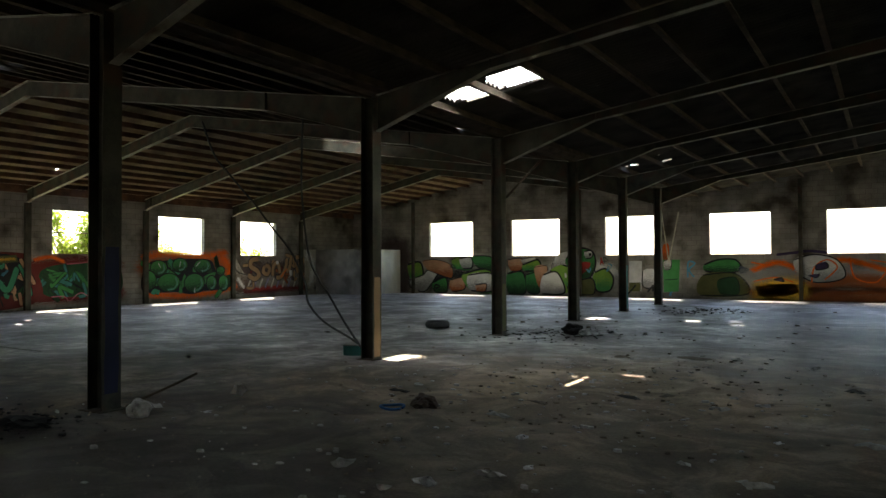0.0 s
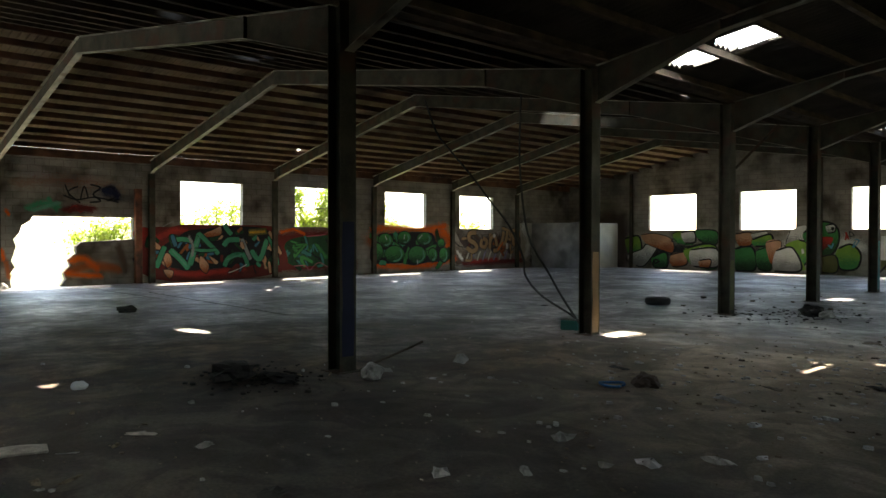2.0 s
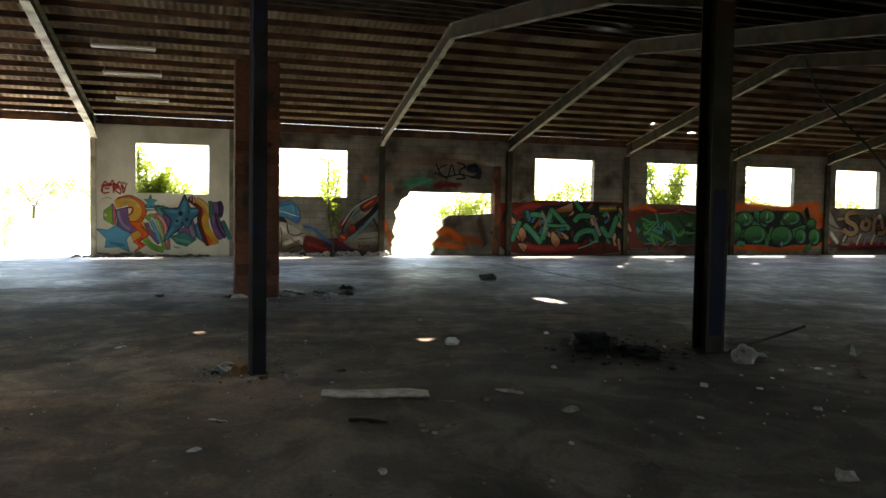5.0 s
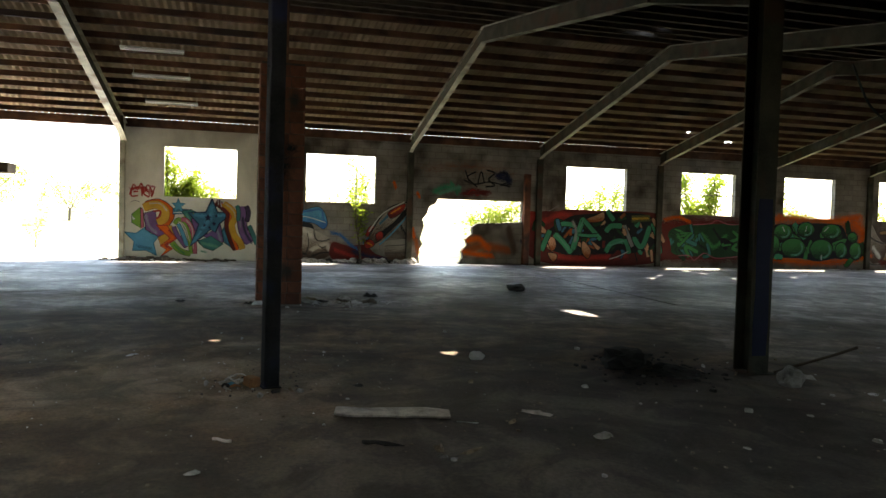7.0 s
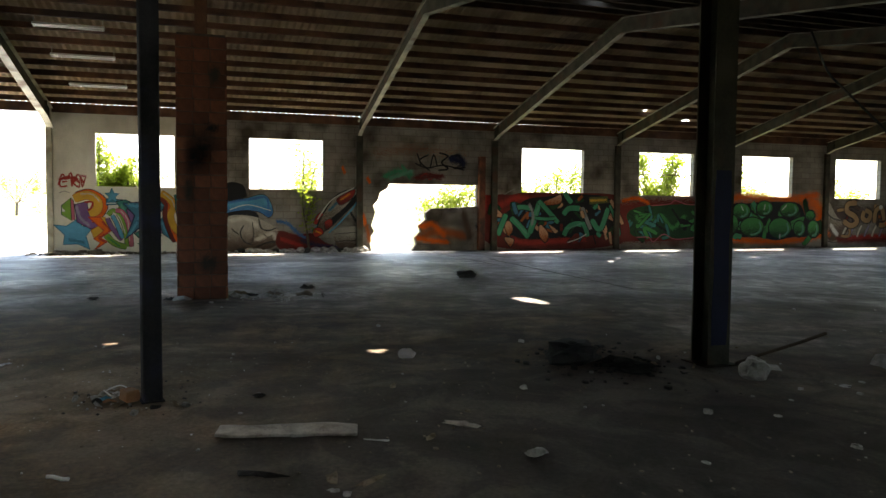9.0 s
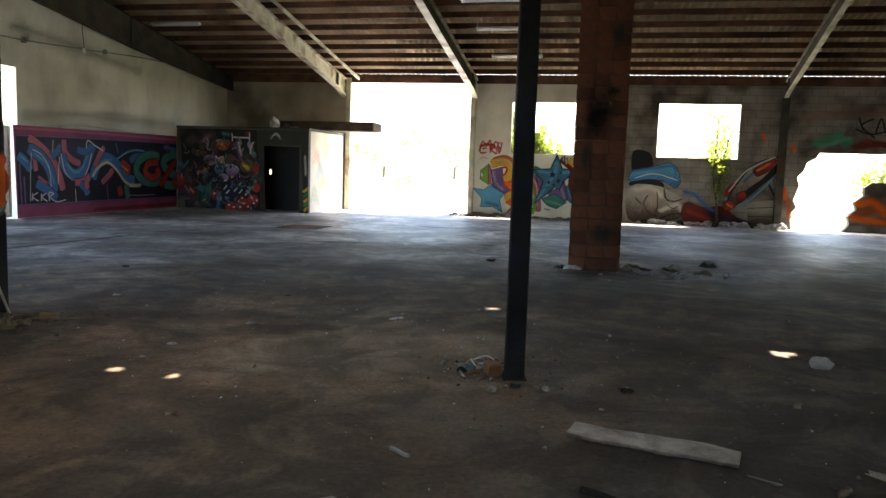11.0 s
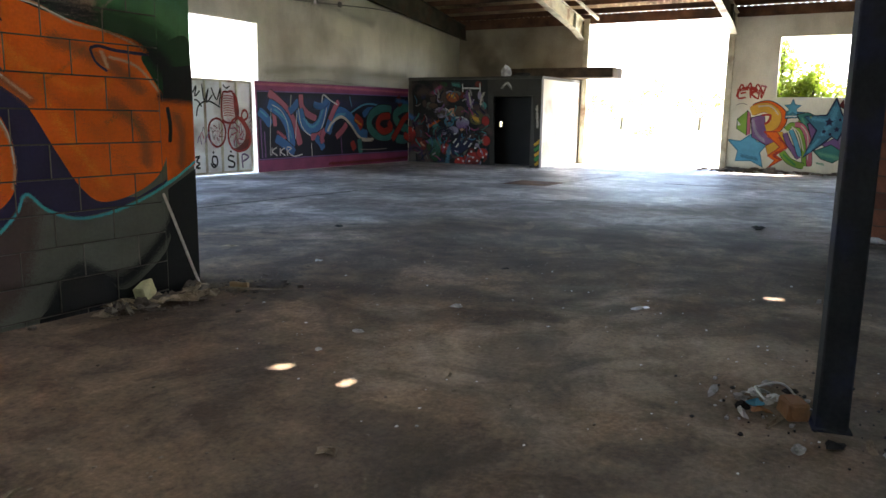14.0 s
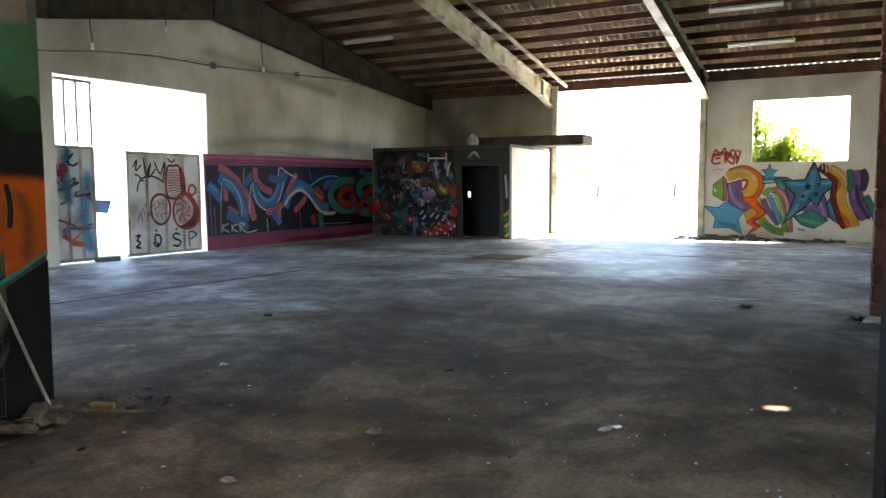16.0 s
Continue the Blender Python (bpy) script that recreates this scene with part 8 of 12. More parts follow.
spray(m, 'black', 'line', 0.05, [(9.11, 2.95), (9.24, 3.42), (9.37, 3.02)])
spray(m, 'black', 'line', 0.06, [(9.44, 3.49), (9.77, 3.39), (9.53, 3.15), (9.78, 2.93), (9.41, 2.87)])
m = mural('west', 'orange and brown sprayed patch on a broken wall')
spray(m, 'brown', 'veil', 1.025, [(8.69, 0.22), (9.63, 0.99), (10.63, 0.91)])
spray(m, 'rust', 'mist', 0.615, [(8.79, 0.47), (9.42, 0.68), (10.42, 0.53)])
spray(m, 'orange', 'mist', 0.451, [(8.82, 0.84), (9.2, 0.93), (9.64, 0.56)])
spray(m, 'orange', 'mist', 0.369, [(8.68, 0.43), (9.22, 0.35), (9.76, 0.31)])
spray(m, 'brown', 'mist', 0.546, [(10.39, 1.32), (10.64, 0.49)])
spray(m, 'red', 'blob', 0, [(10.89, 1.84), (11.16, 2.01), (11.53, 1.98), (11.85, 1.74), (11.87, 1.27), (11.3, 1.13), (11.04, 1.29)])
spray(m, 'darkred', 'mist', 0.21, [(11.14, 1.23), (11.64, 1.22)])
spray(m, 'peach', 'line', 0.147, [(11.34, 1.13), (11.42, 0.88), (11.52, 0.54)])
spray(m, 'navy', 'mist', 0.294, [(10.92, 0.87), (11.15, 0.7)])
m = mural('west', 'green letters with dark outlines over dark red and peach', 0.012)
spray(m, 'darkred', 'blob', 0, [(11.51, 1.86), (12.31, 2.05), (12.89, 2.15), (14.22, 2.13), (16.36, 2.13), (16.84, 1.8), (16.9, 0.21), (11.56, 0.14)])
spray(m, 'red', 'mist', 0.43, [(11.74, 1.61), (12.43, 1.92), (12.9, 1.89)])
spray(m, 'black', 'blob', 0, [(11.87, 1.14), (12.55, 1.69), (13.38, 1.97), (16.24, 2.01), (16.75, 0.78), (14.28, 0.44), (12.36, 0.46)])
spray(m, 'red', 'mist', 0.387, [(12.36, 0.38), (13.07, 0.25), (15.27, 0.4)])
spray(m, 'black', 'line', 0.172, [(14.11, 1.1), (13.72, 0.94), (13.88, 0.68)])
spray(m, 'steel', 'line', 0.128, [(14.11, 1.1), (13.72, 0.94), (13.88, 0.68)])
spray(m, 'black', 'line', 0.185, [(14.9, 1.82), (15.2, 1.89), (15.15, 1.89)])
spray(m, 'darkgreen', 'line', 0.141, [(14.9, 1.82), (15.2, 1.89), (15.15, 1.89)])
spray(m, 'black', 'line', 0.126, [(15.95, 1.51), (15.75, 1.89), (15.96, 1.78)])
spray(m, 'peach', 'line', 0.081, [(15.95, 1.51), (15.75, 1.89), (15.96, 1.78)])
spray(m, 'black', 'line', 0.15, [(13.61, 1.52), (13.54, 1.48), (13.45, 1.8)])
spray(m, 'darkgreen', 'line', 0.107, [(13.61, 1.52), (13.54, 1.48), (13.45, 1.8)])
spray(m, 'black', 'line', 0.146, [(13.7, 1.02), (13.46, 0.82), (14.0, 0.68)])
spray(m, 'rust', 'line', 0.103, [(13.7, 1.02), (13.46, 0.82), (14.0, 0.68)])
spray(m, 'black', 'line', 0.11, [(13.53, 1.06), (13.29, 0.91), (13.47, 0.63)])
spray(m, 'darkred', 'line', 0.067, [(13.53, 1.06), (13.29, 0.91), (13.47, 0.63)])
spray(m, 'black', 'line', 0.133, [(15.82, 1.4), (15.77, 1.3), (15.97, 1.49)])
spray(m, 'steel', 'line', 0.088, [(15.82, 1.4), (15.77, 1.3), (15.97, 1.49)])
spray(m, 'black', 'line', 0.164, [(15.0, 1.87), (15.19, 2.05), (15.1, 1.96)])
spray(m, 'rust', 'line', 0.119, [(15.0, 1.87), (15.19, 2.05), (15.1, 1.96)])
spray(m, 'black', 'line', 0.211, [(15.02, 0.31), (15.17, 0.58), (15.0, 0.44)])
spray(m, 'steel', 'line', 0.167, [(15.02, 0.31), (15.17, 0.58), (15.0, 0.44)])
spray(m, 'black', 'line', 0.215, [(11.82, 1.46), (11.51, 1.66), (11.41, 1.28)])
spray(m, 'darkgreen', 'line', 0.172, [(11.82, 1.46), (11.51, 1.66), (11.41, 1.28)])
spray(m, 'black', 'line', 0.163, [(14.02, 1.58), (14.33, 1.69), (13.96, 1.75)])
spray(m, 'peach', 'line', 0.119, [(14.02, 1.58), (14.33, 1.69), (13.96, 1.75)])
spray(m, 'black', 'line', 0.187, [(13.37, 0.69), (13.37, 0.76), (13.12, 0.93)])
spray(m, 'peach', 'line', 0.143, [(13.37, 0.69), (13.37, 0.76), (13.12, 0.93)])
spray(m, 'black', 'line', 0.129, [(12.54, 1.26), (12.79, 1.59), (12.89, 1.42)])
spray(m, 'steel', 'line', 0.086, [(12.54, 1.26), (12.79, 1.59), (12.89, 1.42)])
spray(m, 'black', 'line', 0.209, [(14.02, 1.58), (14.23, 1.87), (13.7, 1.74)])
spray(m, 'darkgreen', 'line', 0.165, [(14.02, 1.58), (14.23, 1.87), (13.7, 1.74)])
spray(m, 'black', 'line', 0.203, [(15.55, 1.1), (15.79, 0.97), (15.36, 0.87)])
spray(m, 'jade', 'line', 0.158, [(15.55, 1.1), (15.79, 0.97), (15.36, 0.87)])
spray(m, 'black', 'line', 0.186, [(16.27, 0.37), (16.18, 0.79), (16.16, 0.66)])
spray(m, 'peach', 'line', 0.14, [(16.27, 0.37), (16.18, 0.79), (16.16, 0.66)])
spray(m, 'black', 'line', 0.181, [(12.36, 1.09), (12.11, 1.06), (12.16, 0.91)])
spray(m, 'darkred', 'line', 0.138, [(12.36, 1.09), (12.11, 1.06), (12.16, 0.91)])
spray(m, 'black', 'line', 0.167, [(15.09, 1.27), (15.36, 1.43), (15.08, 1.56)])
spray(m, 'peach', 'line', 0.122, [(15.09, 1.27), (15.36, 1.43), (15.08, 1.56)])
spray(m, 'black', 'line', 0.176, [(11.91, 0.69), (11.69, 1.09), (12.18, 1.02)])
spray(m, 'steel', 'line', 0.134, [(11.91, 0.69), (11.69, 1.09), (12.18, 1.02)])
spray(m, 'black', 'line', 0.157, [(12.91, 0.81), (13.0, 1.05), (13.05, 1.05)])
spray(m, 'steel', 'line', 0.114, [(12.91, 0.81), (13.0, 1.05), (13.05, 1.05)])
spray(m, 'black', 'line', 0.223, [(15.76, 1.82), (15.74, 1.6), (15.6, 1.82)])
spray(m, 'jade', 'line', 0.178, [(15.76, 1.82), (15.74, 1.6), (15.6, 1.82)])
spray(m, 'black', 'line', 0.163, [(14.34, 0.7), (14.31, 0.83), (14.33, 0.97)])
spray(m, 'darkred', 'line', 0.119, [(14.34, 0.7), (14.31, 0.83), (14.33, 0.97)])
spray(m, 'black', 'line', 0.125, [(15.69, 1.68), (15.61, 1.7), (15.76, 1.77)])
spray(m, 'darkgreen', 'line', 0.081, [(15.69, 1.68), (15.61, 1.7), (15.76, 1.77)])
spray(m, 'black', 'line', 0.161, [(12.98, 1.55), (12.84, 1.76), (12.98, 1.81)])
spray(m, 'black', 'line', 0.118, [(12.98, 1.55), (12.84, 1.76), (12.98, 1.81)])
spray(m, 'black', 'line', 0.223, [(16.29, 0.5), (16.67, 0.94), (16.34, 0.43)])
spray(m, 'darkgreen', 'line', 0.178, [(16.29, 0.5), (16.67, 0.94), (16.34, 0.43)])
spray(m, 'black', 'line', 0.117, [(16.56, 0.87), (16.57, 0.6), (16.57, 0.71)])
spray(m, 'jade', 'line', 0.071, [(16.56, 0.87), (16.57, 0.6), (16.57, 0.71)])
spray(m, 'black', 'line', 0.146, [(12.58, 1.65), (12.27, 1.71), (12.35, 1.3)])
spray(m, 'darkgreen', 'line', 0.103, [(12.58, 1.65), (12.27, 1.71), (12.35, 1.3)])
spray(m, 'black', 'line', 0.176, [(13.87, 1.81), (13.9, 1.57), (14.09, 1.64)])
spray(m, 'darkgreen', 'line', 0.133, [(13.87, 1.81), (13.9, 1.57), (14.09, 1.64)])
spray(m, 'black', 'line', 0.211, [(13.57, 1.06), (13.43, 0.95), (13.55, 0.98)])
spray(m, 'darkgreen', 'line', 0.168, [(13.57, 1.06), (13.43, 0.95), (13.55, 0.98)])
spray(m, 'black', 'line', 0.16, [(15.02, 1.16), (15.23, 1.0), (14.84, 1.49)])
spray(m, 'darkgreen', 'line', 0.115, [(15.02, 1.16), (15.23, 1.0), (14.84, 1.49)])
spray(m, 'black', 'line', 0.18, [(16.02, 0.95), (15.88, 0.61), (16.01, 0.5)])
spray(m, 'jade', 'line', 0.135, [(16.02, 0.95), (15.88, 0.61), (16.01, 0.5)])
spray(m, 'black', 'line', 0.121, [(14.66, 0.71), (14.49, 0.57), (14.79, 0.49)])
spray(m, 'black', 'line', 0.076, [(14.66, 0.71), (14.49, 0.57), (14.79, 0.49)])
spray(m, 'black', 'line', 0.183, [(15.0, 0.31), (14.97, 0.56), (14.6, 0.2)])
spray(m, 'darkred', 'line', 0.139, [(15.0, 0.31), (14.97, 0.56), (14.6, 0.2)])
spray(m, 'black', 'line', 0.144, [(11.68, 1.29), (11.87, 1.27), (11.61, 1.5)])
spray(m, 'peach', 'line', 0.101, [(11.68, 1.29), (11.87, 1.27), (11.61, 1.5)])
spray(m, 'black', 'line', 0.196, [(16.27, 1.22), (16.09, 1.09), (16.23, 0.73)])
spray(m, 'peach', 'line', 0.151, [(16.27, 1.22), (16.09, 1.09), (16.23, 0.73)])
spray(m, 'black', 'line', 0.148, [(12.64, 1.05), (12.94, 1.38), (12.9, 1.14)])
spray(m, 'rust', 'line', 0.105, [(12.64, 1.05), (12.94, 1.38), (12.9, 1.14)])
spray(m, 'black', 'line', 0.213, [(13.44, 1.39), (13.16, 1.3), (12.97, 1.33)])
spray(m, 'steel', 'line', 0.169, [(13.44, 1.39), (13.16, 1.3), (12.97, 1.33)])
spray(m, 'black', 'line', 0.184, [(14.97, 1.18), (14.66, 0.64), (14.84, 1.22)])
spray(m, 'darkgreen', 'line', 0.139, [(14.97, 1.18), (14.66, 0.64), (14.84, 1.22)])
spray(m, 'black', 'line', 0.131, [(11.78, 0.97), (12.19, 0.53), (12.11, 1.02)])
spray(m, 'peach', 'line', 0.088, [(11.78, 0.97), (12.19, 0.53), (12.11, 1.02)])
spray(m, 'black', 'line', 0.157, [(11.81, 0.93), (11.76, 0.97), (11.82, 0.65)])
spray(m, 'rust', 'line', 0.114, [(11.81, 0.93), (11.76, 0.97), (11.82, 0.65)])
spray(m, 'black', 'line', 0.172, [(16.42, 1.39), (16.58, 1.14), (16.29, 1.27)])
spray(m, 'peach', 'line', 0.126, [(16.42, 1.39), (16.58, 1.14), (16.29, 1.27)])
spray(m, 'black', 'line', 0.189, [(15.1, 1.05), (14.84, 1.24), (15.21, 0.76)])
spray(m, 'black', 'line', 0.144, [(15.1, 1.05), (14.84, 1.24), (15.21, 0.76)])
spray(m, 'peach', 'blob', 0, [(11.97, 1.01), (12.22, 1.06), (12.33, 0.72), (12.12, 0.52)])
spray(m, 'black', 'ring', 0.032, [(11.97, 1.01), (12.22, 1.06), (12.33, 0.72), (12.12, 0.52)])
spray(m, 'peach', 'blob', 0, [(11.98, 0.46), (12.38, 0.4), (12.23, 0.1)])
spray(m, 'black', 'ring', 0.032, [(11.98, 0.46), (12.38, 0.4), (12.23, 0.1)])
spray(m, 'peach', 'blob', 0, [(13.43, 0.95), (13.78, 0.61), (13.67, 0.26), (13.4, 0.52)])
spray(m, 'black', 'ring', 0.032, [(13.43, 0.95), (13.78, 0.61), (13.67, 0.26), (13.4, 0.52)])
spray(m, 'peach', 'blob', 0, [(13.77, 0.96), (14.17, 0.72), (14.03, 0.61)])
spray(m, 'black', 'ring', 0.033, [(13.77, 0.96), (14.17, 0.72), (14.03, 0.61)])
spray(m, 'peach', 'blob', 0, [(13.31, 1.69), (13.98, 1.97), (14.27, 2.09), (14.28, 1.76), (13.75, 1.66)])
spray(m, 'black', 'ring', 0.032, [(13.31, 1.69), (13.98, 1.97), (14.27, 2.09), (14.28, 1.76), (13.75, 1.66)])
spray(m, 'peach', 'blob', 0, [(11.48, 1.13), (11.71, 1.05), (11.65, 0.67), (11.52, 0.62)])
spray(m, 'black', 'ring', 0.032, [(11.48, 1.13), (11.71, 1.05), (11.65, 0.67), (11.52, 0.62)])
spray(m, 'black', 'line', 0.252, [(11.73, 0.54), (11.88, 0.93), (12.05, 1.32)])
spray(m, 'jade', 'line', 0.189, [(11.73, 0.54), (11.88, 0.93), (12.05, 1.32)])
spray(m, 'black', 'line', 0.231, [(12.28, 1.53), (12.7, 1.59), (13.08, 1.53)])
spray(m, 'jade', 'line', 0.168, [(12.28, 1.53), (12.7, 1.59), (13.08, 1.53)])
spray(m, 'black', 'line', 0.215, [(12.32, 1.75), (12.47, 1.32)])
spray(m, 'steel', 'line', 0.15, [(12.32, 1.75), (12.47, 1.32)])
spray(m, 'black', 'line', 0.279, [(12.24, 1.19), (12.58, 0.9), (12.97, 0.47)])
spray(m, 'jade', 'line', 0.215, [(12.24, 1.19), (12.58, 0.9), (12.97, 0.47)])
spray(m, 'black', 'line', 0.279, [(13.01, 0.6), (13.19, 1.17), (13.41, 1.82)])
spray(m, 'jade', 'line', 0.215, [(13.01, 0.6), (13.19, 1.17), (13.41, 1.82)])
spray(m, 'black', 'line', 0.237, [(13.36, 1.82), (13.76, 1.44), (14.18, 1.01)])
spray(m, 'jade', 'line', 0.172, [(13.36, 1.82), (13.76, 1.44), (14.18, 1.01)])
spray(m, 'black', 'line', 0.176, [(13.19, 1.19), (13.67, 1.15), (14.06, 1.18)])
spray(m, 'jade', 'line', 0.11, [(13.19, 1.19), (13.67, 1.15), (14.06, 1.18)])
spray(m, 'grey', 'mist', 0.193, [(12.98, 1.68), (13.13, 1.34), (13.1, 0.95)])
spray(m, 'black', 'line', 0.27, [(15.08, 1.56), (14.61, 1.55), (14.39, 1.32)])
spray(m, 'jade', 'line', 0.202, [(15.08, 1.56), (14.61, 1.55), (14.39, 1.32)])
spray(m, 'black', 'line', 0.264, [(14.42, 0.53), (14.61, 0.84), (15.0, 0.98), (15.46, 0.85)])
spray(m, 'jade', 'line', 0.198, [(14.42, 0.53), (14.61, 0.84), (15.0, 0.98), (15.46, 0.85)])
spray(m, 'black', 'line', 0.242, [(15.42, 0.49), (15.36, 0.76), (15.2, 1.03)])
spray(m, 'jade', 'line', 0.176, [(15.42, 0.49), (15.36, 0.76), (15.2, 1.03)])
spray(m, 'black', 'line', 0.22, [(15.18, 1.6), (15.35, 1.21), (15.56, 0.76)])
spray(m, 'grey', 'line', 0.154, [(15.18, 1.6), (15.35, 1.21), (15.56, 0.76)])
spray(m, 'black', 'line', 0.27, [(15.6, 1.12), (15.97, 0.77), (16.3, 1.59)])
spray(m, 'jade', 'line', 0.203, [(15.6, 1.12), (15.97, 0.77), (16.3, 1.59)])
spray(m, 'black', 'line', 0.276, [(16.78, 0.51), (16.63, 1.23), (16.4, 1.72)])
spray(m, 'jade', 'line', 0.207, [(16.78, 0.51), (16.63, 1.23), (16.4, 1.72)])
spray(m, 'black', 'line', 0.242, [(14.42, 2.16), (14.57, 1.94), (14.73, 1.77)])
spray(m, 'jade', 'line', 0.176, [(14.42, 2.16), (14.57, 1.94), (14.73, 1.77)])
spray(m, 'black', 'line', 0.202, [(16.4, 1.9), (16.67, 1.46), (16.95, 0.96)])
spray(m, 'peach', 'line', 0.135, [(16.4, 1.9), (16.67, 1.46), (16.95, 0.96)])
spray(m, 'black', 'line', 0.158, [(16.39, 0.66), (16.46, 0.19)])
spray(m, 'peach', 'line', 0.113, [(16.39, 0.66), (16.46, 0.19)])
spray(m, 'black', 'line', 0.176, [(15.14, 1.47), (15.25, 1.2)])
spray(m, 'peach', 'line', 0.132, [(15.14, 1.47), (15.25, 1.2)])
spray(m, 'mint', 'mist', 0.11, [(13.23, 1.3), (13.41, 1.74)])
spray(m, 'mint', 'mist', 0.107, [(12.34, 1.15), (12.87, 0.6)])
spray(m, 'mint', 'mist', 0.11, [(14.56, 0.79), (15.15, 0.98)])
spray(m, 'olive', 'poly', 0, [(15.47, 1.99), (16.26, 2.04), (16.32, 1.79), (15.48, 1.72)])
spray(m, 'amber', 'mist', 0.18, [(15.53, 1.86), (16.19, 1.9)])
spray(m, 'white', 'line', 0.033, [(14.58, 0.26), (15.02, 0.4), (15.39, 0.58)])
spray(m, 'grey', 'line', 0.032, [(11.96, 2.04), (12.19, 2.17), (12.4, 2.27)])
spray(m, 'black', 'line', 0.045, [(15.64, 0.65), (15.79, 0.18)])
m = mural('west', 'dark green letters on dark red blocks')
spray(m, 'darkred', 'mist', 0.9, [(16.82, 1.64), (18.37, 1.77), (20.48, 1.78)])
spray(m, 'darkred', 'mist', 1.125, [(16.86, 0.55), (18.41, 0.52), (20.53, 0.59)])
spray(m, 'darkred', 'poly', 0, [(16.9, 1.69), (20.48, 1.83), (20.54, 0.35), (16.95, 0.28)])
spray(m, 'darkgreen', 'blob', 0, [(17.15, 1.36), (17.83, 1.67), (19.19, 1.75), (20.49, 1.68), (20.54, 0.47), (18.42, 0.43), (17.34, 0.56)])
spray(m, 'green', 'mist', 0.322, [(17.58, 1.25), (18.13, 0.8), (18.66, 1.32), (19.23, 0.81), (19.77, 1.29)])
spray(m, 'black', 'mist', 0.184, [(17.97, 1.49), (18.39, 1.03), (18.95, 0.69)])
spray(m, 'black', 'mist', 0.188, [(19.2, 1.56), (19.64, 1.01)])
spray(m, 'black', 'line', 0.12, [(18.31, 1.08), (18.22, 1.31), (18.15, 0.89)])
spray(m, 'green', 'line', 0.074, [(18.31, 1.08), (18.22, 1.31), (18.15, 0.89)])
spray(m, 'black', 'line', 0.129, [(17.43, 1.5), (17.87, 1.35), (17.66, 1.2)])
spray(m, 'green', 'line', 0.083, [(17.43, 1.5), (17.87, 1.35), (17.66, 1.2)])
spray(m, 'black', 'line', 0.124, [(18.28, 0.43), (18.02, 0.8), (17.82, 0.45)])
spray(m, 'teal', 'line', 0.078, [(18.28, 0.43), (18.02, 0.8), (17.82, 0.45)])
spray(m, 'black', 'line', 0.154, [(18.05, 1.58), (18.02, 1.53), (18.32, 1.52)])
spray(m, 'darkgreen', 'line', 0.108, [(18.05, 1.58), (18.02, 1.53), (18.32, 1.52)])
spray(m, 'black', 'line', 0.152, [(17.29, 1.13), (17.12, 0.78), (17.4, 1.04)])
spray(m, 'teal', 'line', 0.106, [(17.29, 1.13), (17.12, 0.78), (17.4, 1.04)])
spray(m, 'black', 'line', 0.136, [(17.28, 1.29), (17.23, 1.33), (17.45, 1.2)])
spray(m, 'darkgreen', 'line', 0.09, [(17.28, 1.29), (17.23, 1.33), (17.45, 1.2)])
spray(m, 'black', 'line', 0.183, [(18.73, 0.76), (18.74, 0.67), (18.79, 0.69)])
spray(m, 'darkgreen', 'line', 0.136, [(18.73, 0.76), (18.74, 0.67), (18.79, 0.69)])
spray(m, 'black', 'line', 0.167, [(18.58, 1.18), (18.55, 1.2), (18.13, 0.73)])
spray(m, 'teal', 'line', 0.12, [(18.58, 1.18), (18.55, 1.2), (18.13, 0.73)])
spray(m, 'black', 'line', 0.156, [(18.09, 0.43), (17.67, 0.79), (17.97, 0.89)])
spray(m, 'teal', 'line', 0.11, [(18.09, 0.43), (17.67, 0.79), (17.97, 0.89)])
spray(m, 'black', 'line', 0.147, [(18.12, 1.72), (18.25, 1.24), (18.09, 1.12)])
spray(m, 'teal', 'line', 0.101, [(18.12, 1.72), (18.25, 1.24), (18.09, 1.12)])
spray(m, 'black', 'line', 0.198, [(18.12, 1.05), (17.9, 1.09), (18.45, 0.89)])
spray(m, 'teal', 'line', 0.152, [(18.12, 1.05), (17.9, 1.09), (18.45, 0.89)])
spray(m, 'black', 'line', 0.196, [(18.12, 0.4), (17.94, 0.82), (18.52, 0.59)])
spray(m, 'green', 'line', 0.149, [(18.12, 0.4), (17.94, 0.82), (18.52, 0.59)])
spray(m, 'black', 'line', 0.154, [(17.66, 0.45), (17.93, 0.29), (17.49, 0.74)])
spray(m, 'darkgreen', 'line', 0.108, [(17.66, 0.45), (17.93, 0.29), (17.49, 0.74)])
spray(m, 'black', 'line', 0.18, [(19.81, 0.99), (20.37, 1.21), (20.1, 1.49)])
spray(m, 'green', 'line', 0.132, [(19.81, 0.99), (20.37, 1.21), (20.1, 1.49)])
spray(m, 'black', 'line', 0.187, [(19.85, 0.73), (19.61, 1.12), (20.12, 0.92)])
spray(m, 'black', 'line', 0.139, [(19.85, 0.73), (19.61, 1.12), (20.12, 0.92)])
spray(m, 'black', 'line', 0.182, [(20.5, 0.69), (20.13, 0.78), (20.32, 0.97)])
spray(m, 'green', 'line', 0.134, [(20.5, 0.69), (20.13, 0.78), (20.32, 0.97)])
spray(m, 'black', 'line', 0.131, [(17.68, 1.34), (18.22, 1.35), (17.69, 1.21)])
spray(m, 'green', 'line', 0.085, [(17.68, 1.34), (18.22, 1.35), (17.69, 1.21)])
spray(m, 'black', 'line', 0.122, [(19.7, 0.98), (19.64, 0.89), (20.06, 0.94)])
spray(m, 'green', 'line', 0.075, [(19.7, 0.98), (19.64, 0.89), (20.06, 0.94)])
spray(m, 'black', 'line', 0.166, [(18.92, 0.97), (19.05, 0.51), (18.75, 0.41)])
